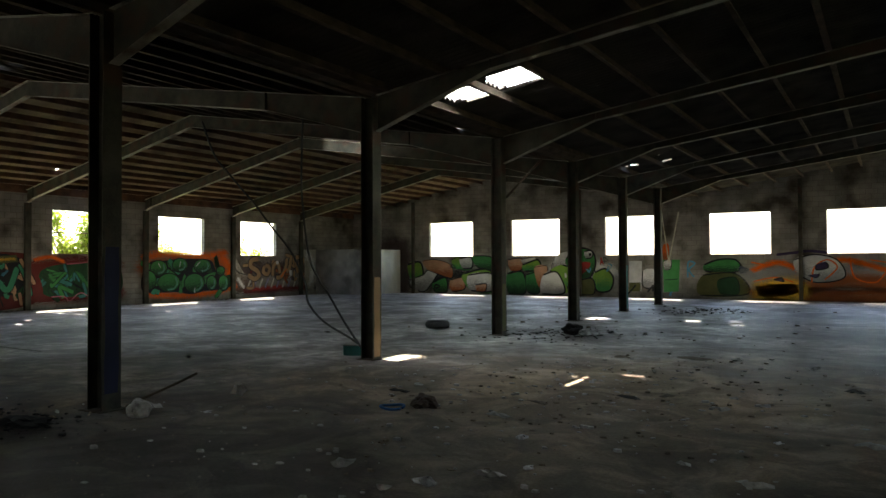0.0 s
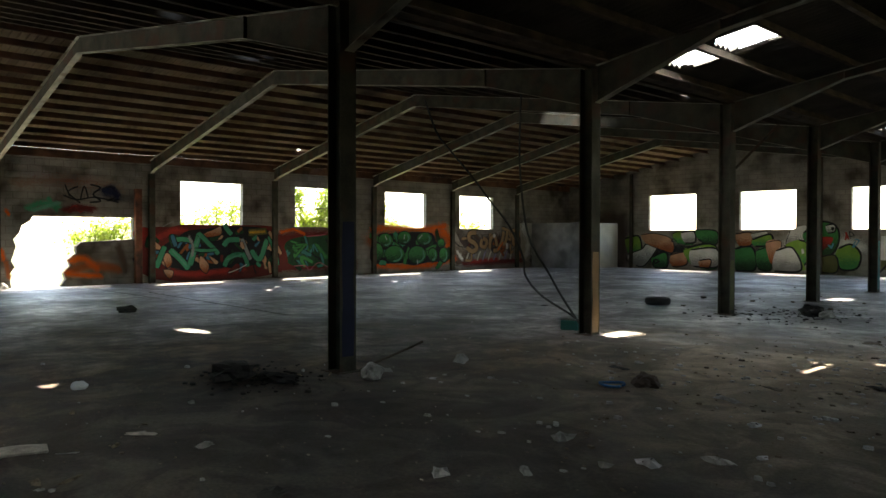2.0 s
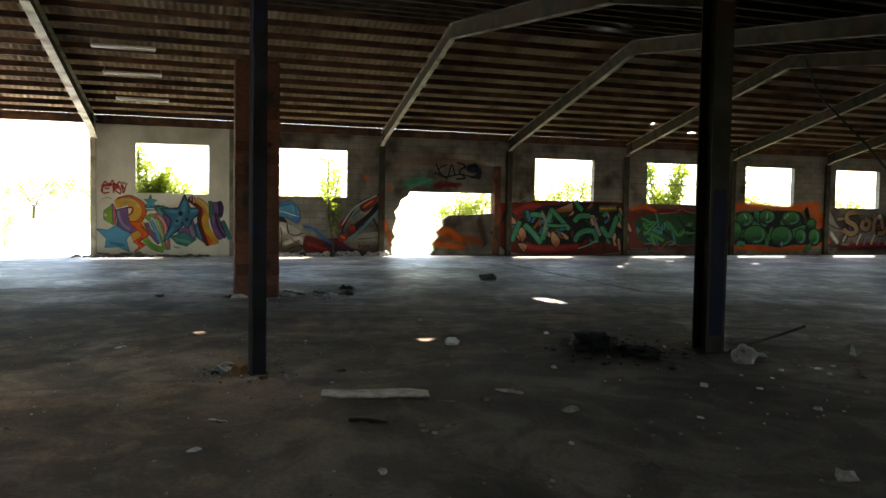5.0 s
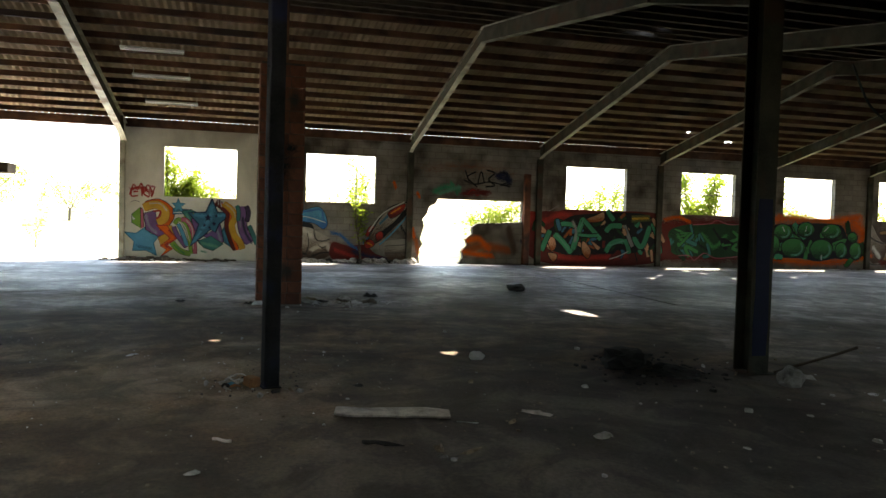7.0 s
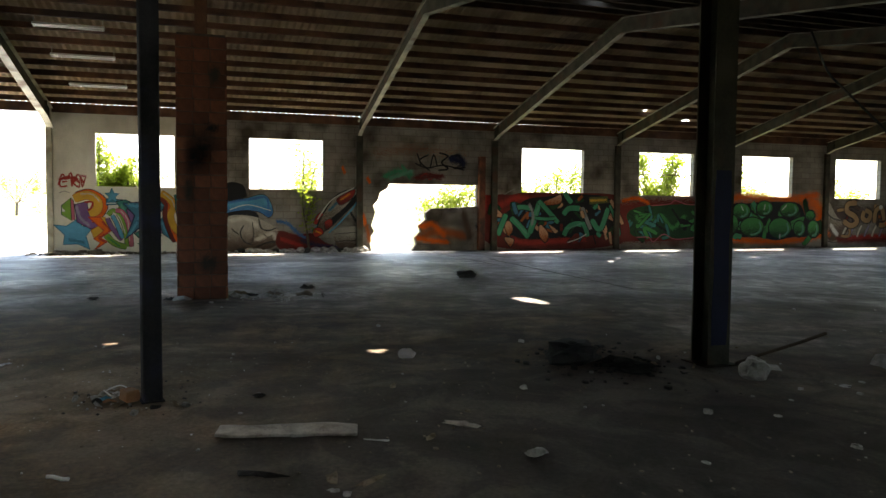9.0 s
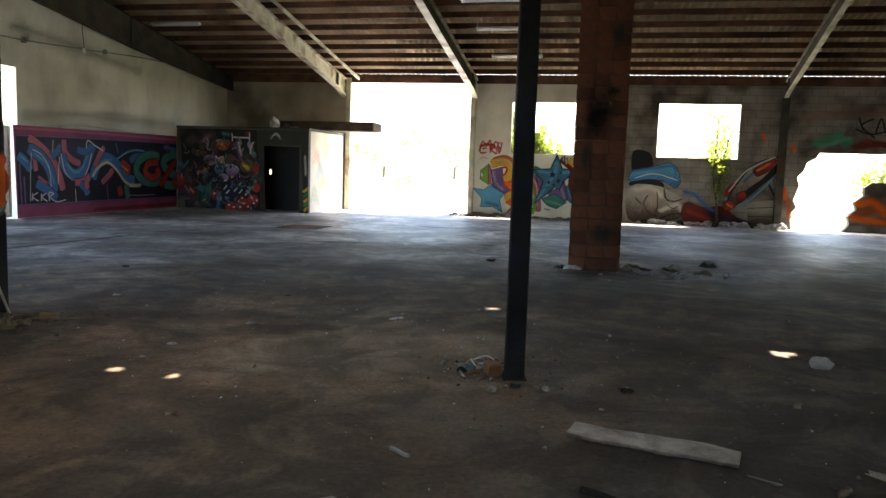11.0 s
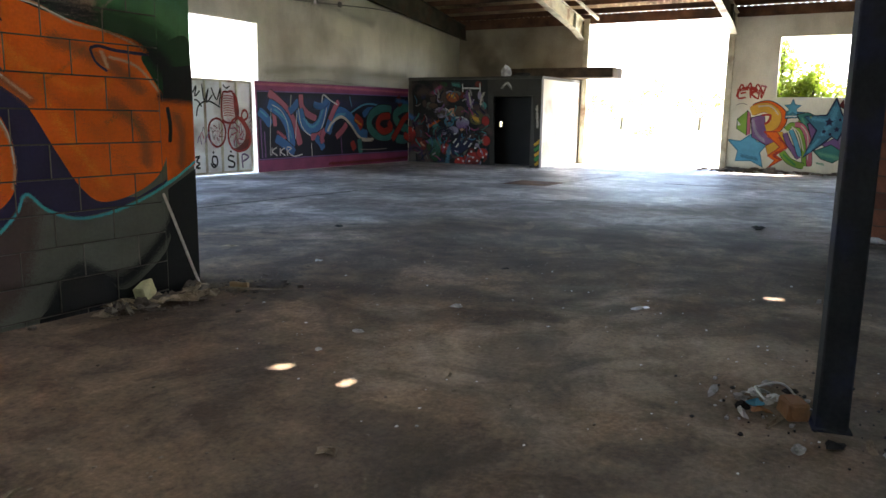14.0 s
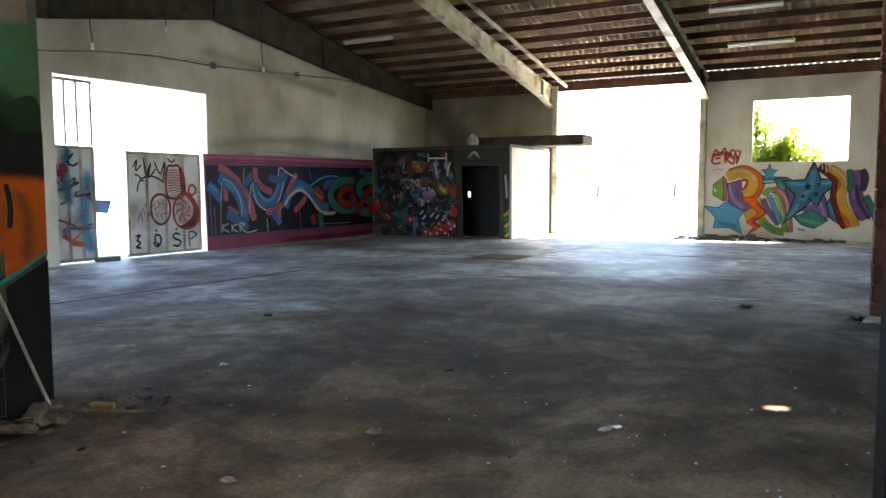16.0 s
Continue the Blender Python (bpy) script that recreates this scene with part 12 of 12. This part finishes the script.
        (-2.4, 9.6, 0.16, 0.2, 25, PAPER, GREY_SCRAP), (-3.2, 10.2, 0.2, 0.16, 70, BARK, WOOD_SCRAP), (-6.4, 9.4, 0.14, 0.12, 50, PAPER, GREY_SCRAP), (-12.6, 15.0, 0.14, 0.2, 80, DARK, DARK_SCRAP),
        (-9.0, 5.75, 0.06, 0.2, 60, PAPER, GREY_SCRAP), (-8.8, 5.55, 0.04, 0.22, 80, GREY_WOOD, WOOD_SCRAP), (-8.55, 5.85, 0.03, 0.26, 50, GREY_WOOD, WOOD_SCRAP), (-4.4, 9.0, 0.1, 0.34, 62, BARK, WOOD_SCRAP))):
    flat = m in (GREY_WOOD, BARK)
    scrap("floor_scrap", (x, y, 0), w, l, turn, m, lb, "litter", 20 + k, 0.02 if flat or "film" in lb else min(0.06, 0.3 * w), "floor scraps")
bm = bmesh.new()
tube(bm, [(0.14 * math.cos(q), 0.14 * math.sin(q), 0.02 + 0.008 * math.sin(2 * q)) for q in np.linspace(0, 6.0, 28)], 0.016, 8)
ring_ = solid("plastic_ring", bm, P["blue"], "blue plastic hoop lying on the dirt", "hoop", smooth=True)
ring_.matrix_world = pose(-5.78, 7.85, 0)

lump("foam_piece", (-25.3, -8.85, 2.6), (0.14, 0.1, 0.2), PAPER, "white foam lump lying on the shed roof", "litter", 17, 0.3)
lump("rubble_lump", (-25.25, -8.3, 2.6), (0.2, 0.25, 0.07), DARK, "dark rubble lying on the shed roof", "rubble", 18, 0.5)
for k, (x, y, w_, l_, m) in enumerate(((-15.3, 1.9, 0.2, 0.26, PAPER), (-15.15, 2.3, 0.18, 0.3, PAPER), (-15.4, 2.15, 0.3, 0.4, DARK), (-15.2, 2.7, 0.2, 0.24, FOIL), (-15.0, 2.5, 0.16, 0.2, PAPER), (-15.3, 3.0, 0.22, 0.3, BARK), (-15.6, 1.95, 0.24, 0.3, GREY_WOOD),
                                          (-15.05, 2.0, 0.14, 0.18, FOIL), (-15.35, 2.5, 0.3, 0.35, BARK), (-15.0, 1.0, 0.1, 0.34, PAPER), (-15.1, 0.85, 0.2, 0.24, DARK), (-15.9, 2.6, 0.2, 0.26, PAPER), (-15.1, 3.3, 0.16, 0.2, PAPER), (-16.4, 3.2, 0.2, 0.4, DARK))):
    scrap("floor_scrap", (x, y, 0), w_, l_, 37 * k, m, "crumpled rubbish lying round the brick pillar", "litter", 400 + k, 0.09, "litter round the pillar")
# tyre
bm = bmesh.new()
prof = [(0.19, 0.02), (0.27, 0.0), (0.31, 0.03), (0.32, 0.09), (0.31, 0.15), (0.27, 0.18), (0.19, 0.16), (0.2, 0.09)]
rings = [[bm.verts.new((r * math.cos(a), r * math.sin(a), z)) for r, z in prof] for a in (k * math.tau / 32 for k in range(32))]
for k in range(32):
    s_, t_ = rings[k], rings[(k + 1) % 32]
    for j in range(8):
        bm.faces.new((s_[j], s_[(j + 1) % 8], t_[(j + 1) % 8], t_[j]))
ty = solid("tyre", bm, RUBBER, "old car tyre lying flat on the floor", "tyre", smooth=True)
ty.matrix_world = pose(-10.97, 17.5, 0)

# foot of the slim post
bm = bmesh.new()
box(bm, -0.075, 0.075, -0.05, 0.05, 0, 0.09, 0.012)
bmesh.ops.subdivide_edges(bm, edges=bm.edges, cuts=2)
for q in bm.verts:
    q.co += 0.014 * Vector((noise.noise(q.co * 31), noise.noise(q.co * 27 + Vector((3, 0, 0))), 0.6 * noise.noise(q.co * 23)))
    q.co.z = max(0.0, q.co.z)
bk = solid("clay_block", bm, P["terracotta"], "broken orange clay block beside the slim post", "brick")
bk.matrix_world = pose(-8.64, 0.78, 0, 0, 0, 30)
for k, (x, y, z, w, l, turn, m, lb) in enumerate(((-8.78, 0.66, 0.0, 0.05, 0.16, 70, PAPER, "white plastic strip"), (-8.84, 0.7, 0.0, 0.1, 0.13, 20, FOIL, "torn silvery wrapper"), (-8.72, 0.6, 0.0, 0.08, 0.1, 50, P["sky"], "faded blue wrapper"),
                                                  (-8.62, 0.64, 0.0, 0.07, 0.1, 10, P["terracotta"], "broken orange clay shard"), (-8.9, 0.58, 0.0, 0.06, 0.14, 40, PAPER, "dirty white wrapper"), (-8.5, 0.72, 0.0, 0.03, 0.2, 80, GREY_WOOD, "grey wood splinter"),
                                                  (-8.98, 0.74, 0.0, 0.06, 0.09, 0, DARK, "dark plastic shard"), (-8.55, 0.56, 0.0, 0.04, 0.17, 110, PAPER, "white plastic strip"), (-8.74, 0.82, 0.0, 0.08, 0.12, 65, FOIL, "torn silvery wrapper"),
                                                  (-9.06, 0.62, 0.0, 0.07, 0.08, 30, PAPER, "dirty white wrapper"), (-8.36, 0.98, 0.0, 0.08, 0.1, 15, DARK, "dark plastic shard"), (-8.42, 1.12, 0.0, 0.05, 0.16, 95, GREY_WOOD, "grey wood splinter"))):
    scrap("litter_piece", (x, y, z), w, l, turn, m, lb + " beside the slim post", "litter", 300 + k, 0.03, "litter round the post")
bm = bmesh.new()
tube(bm, [(0.15 * math.cos(a) * (1 + 0.1 * math.sin(2 * a)), 0.1 * math.sin(a), 0.03 + 0.015 * math.sin(a * 3)) for a in np.linspace(0, 5.6, 44)], 0.0055, 6)
hs = solid("white_hose", bm, TUBE, "loop of thin white hose beside the slim post", "hose", smooth=True)
hs.matrix_world = pose(-8.86, 0.68, 0, 0, 0, 20)
for k, (x, y, sx, sy, sz, m, lb) in enumerate(((-8.86, 0.58, 0.08, 0.045, 0.04, PLASTIC, "crushed clear plastic bottle"), (-8.75, 0.52, 0.05, 0.035, 0.035, PAPER, "pale plastic scrap"), (-8.62, 0.55, 0.05, 0.05, 0.04, DARK, "dark plastic cap"),
                                               (-8.2, 0.85, 0.045, 0.04, 0.04, PAPER, "white crumpled paper ball"), (-8.78, 0.38, 0.14, 0.03, 0.03, PAPER, "white plastic strip"), (-8.35, 1.2, 0.05, 0.035, 0.03, PAPER, "white crumpled paper ball"))):
    lump("litter_piece", (x, y, 0), (sx * 0.65, sy * 0.65, sz * 0.6), m, lb + " beside the slim post", "litter", 50 + k, 0.4, group="litter round the post")

# corner of the block wall
rod("leaning_pole", (-8.68, PARTITION + 0.03, 0.8), (-8.93, PARTITION + 0.12, 0.03), 0.011, WOOD, "pale wooden pole leaning on the block wall", "pole")
rod("floor_pole", (-8.95, PARTITION + 0.14, 0.02), (-9.25, -3.08, 0.02), 0.009, GREY_WOOD, "pale wooden pole lying on the floor", "pole")
bm = bmesh.new()
box(bm, -0.075, 0.075, -0.045, 0.045, -0.06, 0.06, 0.012)
for q in bm.verts:
    q.co += 0.03 * Vector((noise.noise(q.co * 17), noise.noise(q.co * 19), noise.noise(q.co * 23)))
foam = solid("foam_block", bm, P["foam"], "yellowed foam block tipped up on the rubble", "foam block")
foam.matrix_world = pose(-8.33, -3.58, 0.12, 0, 24, 15)
rod("glass_bottle", (-9.1, -3.5, 0.035), (-9.16, -3.36, 0.035), 0.024, P["tan"], "amber glass bottle lying on the floor", "bottle")
for k in range(26):
    x, y = -8.0 - random.random() * 0.95, PARTITION + 0.06 + random.random() * 0.28
    scrap("wood_scrap", (x, y, 0.0 + 0.012 * (k % 4)), 0.06 + 0.08 * random.random(), 0.14 + 0.2 * random.random(), random.random() * 180, BARK if k % 2 else GREY_WOOD, "broken grey wood and rubble under the block wall", "rubble", 70 + k, 0.06, "rubble under the block wall")


def scatter(name, count, place, size, material, label, glint=False):
    """Many small flat chips in one object."""
    verts, faces = [], []
    for k in range(count):
        x, y = place()
        s = size * (0.35 + 1.3 * random.random() ** 2)
        a, n = random.random() * 6.28, random.choice((4, 5, 5, 6))
        h = s * (0.12 if glint else 0.35) * (0.5 + random.random())
        tilt = (random.random() - 0.5) * (0.5 if glint else 0.2)
        base = len(verts)
        for lvl in (0, 1):
            for j in range(n):
                q = a + j * 6.283 / n
                r = s * (0.55 + 0.6 * ((k * 37 + j * 61) % 10) / 10) * (0.85 if lvl else 1)
                dx, dy = r * math.cos(q), r * math.sin(q) * 0.7
                verts.append((x + dx, y + dy, -0.004 + lvl * (h + 0.004) + max(0, tilt * dx) * lvl))
        faces.append([base + n + j for j in range(n)])
        faces += [[base + j, base + (j + 1) % n, base + n + (j + 1) % n, base + n + j] for j in range(n)]
    me = bpy.data.meshes.new(name)
    me.from_pydata(verts, [], faces)
    me.materials.append(material)
    return tagged(new(name, me), label, "debris", kind="stuff")


R = random.uniform
DIRT = surface("dirt_crumbs", (0.10, 0.075, 0.05), (0.3, 0.24, 0.18), 20.0, 0.9, 0.2, 60)
scatter("rubble_chips", 420, lambda: (random.gauss(-3.5, 2.2), random.gauss(9.5, 3.0)), 0.026, DIRT, "scattered rubble chips on the dirt")
scatter("bark_chips", 80, lambda: (random.gauss(-4.2, 1.5), random.gauss(10.5, 1.9)), 0.036, BARK, "scattered dark wood chips on the dirt")
scatter("rubble_flakes", 260, lambda: (random.gauss(-4.0, 1.9), random.gauss(9.6, 2.2)), 0.036, PLASTIC, "flat grey rubble flakes on the dirt")
scatter("pale_flakes", 170, lambda: (random.gauss(-3.6, 2.4), random.gauss(9.0, 3.0)), 0.04, PAPER, "small pale flakes strewn on the dirt")
scatter("paper_chips", 130, lambda: (R(-12, 3), R(-3, 19)), 0.032, PAPER, "scattered pale paper scraps")
scatter("floor_grit", 700, lambda: (R(-13, 2), R(-3.6, 8)), 0.013, DIRT, "fine grit on the dusty floor")
scatter("west_crumbs", 300, lambda: (WEST + 0.1 + abs(random.gauss(0, 0.25)), R(10.8, 33)), 0.05, DIRT, "crumbled block and dirt along the painted wall")
scatter("dirt_clods", 900, lambda: (R(-13, -3), R(-3.6, 5)), 0.012, DIRT, "small clods of dirt on the dusty floor")
# the glints are painted: the glass is given white enamel
scatter("glass_bits", 190, lambda: (random.gauss(-9.4, 1.3), random.gauss(-0.3, 1.5)), 0.011, TUBE, "glinting bits of broken glass", True)
scatter("wall_litter", 260, lambda: (WEST + 0.15 + abs(random.gauss(0, 0.35)), R(2.4, 6.6)), 0.09, PAPER, "pale rubble and litter along the block wall")
scatter("wall_rubble", 200, lambda: (WEST + 0.15 + abs(random.gauss(0, 0.3)), R(-3.6, 0.5)), 0.1, BARK, "dark rubble heaped along the rendered wall")
for k in range(16):
    lump("rubbish_lump", (WEST + 0.3 + 0.5 * random.random(), 2.5 + 0.27 * k + 0.1 * random.random(), 0), (0.1 + 0.08 * random.random(), 0.12 + 0.1 * random.random(), 0.07 + 0.06 * random.random()), PAPER if k % 4 else DARK, "crumpled pale rubbish lying along the block wall", "rubbish", 120 + k, 0.5, group="rubbish along the wall")
scatter("post_litter", 60, lambda: (random.gauss(-8.75, 0.2), random.gauss(0.68, 0.2)), 0.017, PAPER, "small pale scraps round the slim post")
scatter("post_crumbs", 120, lambda: (random.gauss(-8.7, 0.3), random.gauss(0.9, 0.3)), 0.013, DARK, "dark crumbs round the slim post")
scatter("corner_crumbs", 140, lambda: (random.gauss(-8.9, 0.5), -3.7 + abs(random.gauss(0, 0.3))), 0.03, BARK, "dark rubble crumbs under the block wall")
scatter("burnt_scraps", 60, lambda: (random.gauss(-8.9, 0.45), random.gauss(4.95, 0.3)), 0.04, DARK, "charred black scraps strewn on the floor")
scatter("gate_rubble", 70, lambda: (WEST + 0.15 + abs(random.gauss(0, 0.3)), R(-3.0, -1.2)), 0.17, BARK, "heap of dark rubble at the wall foot")
scatter("gate_scraps", 40, lambda: (WEST + 0.2 + abs(random.gauss(0, 0.35)), R(-3.0, -0.6)), 0.11, PAPER, "pale scraps on the rubble at the wall foot")
scatter("pillar_litter", 70, lambda: (-15.2 + random.gauss(0, 0.35), 2.3 + random.gauss(0, 0.7)), 0.05, PAPER, "pale litter round the brick pillar")
scatter("ash_pile", 300, lambda: (random.gauss(-7.6, 0.8), random.gauss(17.3, 0.9)), 0.035, DARK, "black ash and scraps strewn between the columns")
scatter("ash_spread", 120, lambda: (random.gauss(-6.3, 0.8), random.gauss(27.5, 1.0)), 0.05, DARK, "black burnt heap spread on the far floor")
scatter("burnt_crumbs", 150, lambda: (random.gauss(-9.0, 0.5), random.gauss(5.25, 0.3)), 0.03, DARK, "charred crumbs round the burnt rag")
scatter("far_litter", 90, lambda: (R(-12, -2), R(17, 30)), 0.055, BARK, "dark debris strewn across the far floor")
bm = bmesh.new()
box(bm, -20.6, -19.6, -6.1, -5.1, 0.0, 0.012)
box(bm, -20.5, -19.7, -6.0, -5.2, 0.0121, 0.02)
solid("pit_cover", bm, RUST, "flat rusted steel pit cover in the floor", "cover")


# ---- plants outside ----
def leaves(count, clumps, spread, size):
    """Leaf blades round a set of clump centres."""
    verts, faces = [], []
    for _ in range(count):
        c = random.choice(clumps)
        p = Vector(c) + Vector((random.gauss(0, spread), random.gauss(0, spread), random.gauss(0, spread)))
        d = Vector((random.gauss(0, 1), random.gauss(0, 1), random.gauss(0, 0.7))).normalized()
        e = d.cross(Vector((random.gauss(0, 1), random.gauss(0, 1), random.gauss(0, 1)))).normalized()
        s = size * (0.5 + random.random())
        b = len(verts)
        verts += [tuple(p - d * s), tuple(p + e * s * 0.42), tuple(p + d * s), tuple(p - e * s * 0.42)]
        faces.append((b, b + 1, b + 2, b + 3))
    me = bpy.data.meshes.new("crown")
    me.from_pydata(verts, [], faces)
    me.materials.append(LEAF)
    return me


def plant(name, base, stems, label, category, count, spread, size):
    """stems: top points relative to the base; each a tapered stem with leaf clumps along its upper half."""
    ob = thing(name, label, category, base, group="plants outside")
    clumps = []
    for k, s in enumerate(stems):
        pts = [Vector((s[0] * t + 0.08 * math.sin(5 * t + k), s[1] * t + 0.08 * math.cos(4 * t + k), s[2] * t)) for t in (0, 0.25, 0.5, 0.75, 1)]
        bm = bmesh.new()
        tube(bm, pts, 0.012 + 0.006 * s[2], 6)
        part("stem", bm, BARK, ob)
        clumps += [tuple(pts[0].lerp(pts[-1], t)) for t in (0.45, 0.6, 0.72, 0.84, 0.95, 1.0)]
    me = leaves(count, clumps, spread, size)
    c = new("crown", me)
    c.parent = ob
    return ob


plant("climber", (-28.75, -1.6, -0.06), [(0.1, -0.1, 3.6), (0.1, 0.1, 3.1), (0.1, 0.45, 2.5), (0.1, 0.8, 2.9), (0.1, 1.0, 2.4), (0.1, 0.2, 2.4), (0.1, -0.25, 3.3), (0.1, 0.65, 2.7), (0.1, 1.3, 2.35), (0.1, 0.3, 2.6)], "bright green climbing plant growing in at a window", "climber", 6500, 0.15, 0.065)
plant("sapling", (-29.6, 4.9, -0.06), [(0, 0, 3.6), (0.1, 0.3, 3.0), (0.2, -0.2, 2.6)], "thin leafy sapling outside a window hole", "sapling", 1100, 0.2, 0.07)
plant("ivy", (WEST + 0.12, 4.75, 0), [(0, -0.1, 2.05), (0, 0.1, 1.8)], "trailing ivy hanging below a window sill", "ivy", 320, 0.1, 0.055)
plant("bush", (-29.4, 10.2, -0.06), [(0, -0.8, 1.8), (0, -0.2, 2.1), (0, 0.4, 2.2), (0, 0.9, 2.3), (-0.4, 0.2, 2.0)], "leafy bush filling the broken opening", "bush", 3000, 0.22, 0.07)
plant("bush", (-30.2, 15.4, -0.06), [(0, -0.9, 2.5), (0, -0.3, 2.9), (0, 0.4, 3.1), (0, 0.9, 2.7), (-0.3, -1.8, 2.3)], "leafy bush outside a window hole", "bush", 3600, 0.22, 0.07)
plant("bamboo", (-30.0, 19.9, -0.06), [(0, -1.3, 3.6), (0, -1.0, 3.8), (0, -0.6, 2.6), (0, 0.2, 3.2), (0, 0.5, 3.8), (0, 0.8, 3.6), (0, -0.2, 2.4)], "tall leafy canes outside a window hole", "bamboo", 4800, 0.2, 0.08)
plant("sapling", (-30.0, 24.2, -0.06), [(0, -0.9, 3.8), (0, -0.5, 3.6), (0, 0, 2.5), (0, 0.8, 2.4), (0, -1.0, 3.0)], "leafy sapling outside a window hole", "sapling", 2200, 0.22, 0.08)
plant("sapling", (-30.0, 29.0, -0.06), [(0, -0.4, 3.3), (0, 0, 2.8), (0, 0.8, 2.4), (0, 1.4, 2.4)], "leafy sapling outside a window hole", "sapling", 1600, 0.22, 0.08)


def tree(x, y, h, seed):
    """A spreading tree: short tapered trunk, limbs, and thin foliage over a wide uneven crown."""
    random.seed(seed)
    ob = thing("tree", "broad thin-leaved tree standing far outside in the sun", "tree", (x, y, -0.1), group="trees outside")
    bm = bmesh.new()
    tube(bm, [(0, 0, 0), (0.05, 0.05, h * 0.1), (0, 0.1, h * 0.22)], h * 0.022, 8)
    part("trunk", bm, BARK, ob)
    clumps = []
    for k in range(7):
        a, up, out = k * 0.9 + random.random(), 0.35 + 0.5 * random.random(), 0.3 + 0.5 * random.random()
        tip = Vector((math.cos(a) * h * out, math.sin(a) * h * out, h * up))
        bm = bmesh.new()
        tube(bm, [(0, 0.1, h * 0.2), tuple(tip * 0.5 + Vector((0, 0, h * 0.12))), tuple(tip)], h * 0.007, 6)
        part("limb", bm, BARK, ob)
        for _ in range(9):
            clumps.append(tuple(tip * (0.55 + 0.6 * random.random()) + Vector((random.gauss(0, h * 0.12), random.gauss(0, h * 0.12), random.gauss(0, h * 0.09)))))
    c = new("crown", leaves(3600, clumps, h * 0.055, h * 0.017))
    c.parent = ob


for k, (x, y, h) in enumerate(((-120, -23, 8.5), (-126, -15, 7.5), (-118, -34, 8), (-124, -46, 9), (-122, 2, 8), (-120, 14, 8), (-24, -98, 9), (-14, -94, 8))):
    tree(x, y, h, k)
plant("bush", (-33.5, -6.9, -0.06), [(0, -0.3, 1.0), (0, 0.2, 1.3), (0.2, 0.1, 0.8)], "small yellowing shrub outside the wide gate", "bush", 260, 0.14, 0.06)
random.seed(5)

# ---- blocks and bricks ----
shared = {}
for a, b, z0, z1 in RECTS:
    key = (round(b - a, 3), round(z1 - z0, 3))
    if key not in shared:
        bm = bmesh.new()
        box(bm, 0, b - a, -0.03, 0, 0, z1 - z0)
        shared[key] = mesh_of(bm, "block", painted)
    ob = new("block", shared[key])
    ob.parent = near_wall
    ob.location = (a, PARTITION + 0.0015 * noise.noise((a * 5, z0 * 7, 0)), z0)

bm = bmesh.new()
box(bm, -0.016, 0.016, -0.121, 0.121, 0, 0.188, 0.006)
face_brick = mesh_of(bm, "brick", BRICK)
for r in range(28):
    z = 0.012 + r * 0.2
    if z > 4.1:
        break
    for k in range(3):
        for turn in (0, 90, -90):
            ob = new("brick", face_brick)
            ob.parent = core
            m = Matrix.Rotation(radians(turn), 4, "Z") @ pose(0.372 + 0.004 * random.random(), (k - 1) * 0.25 + (0.012 if r % 2 else -0.012), z)
            ob.matrix_local = m
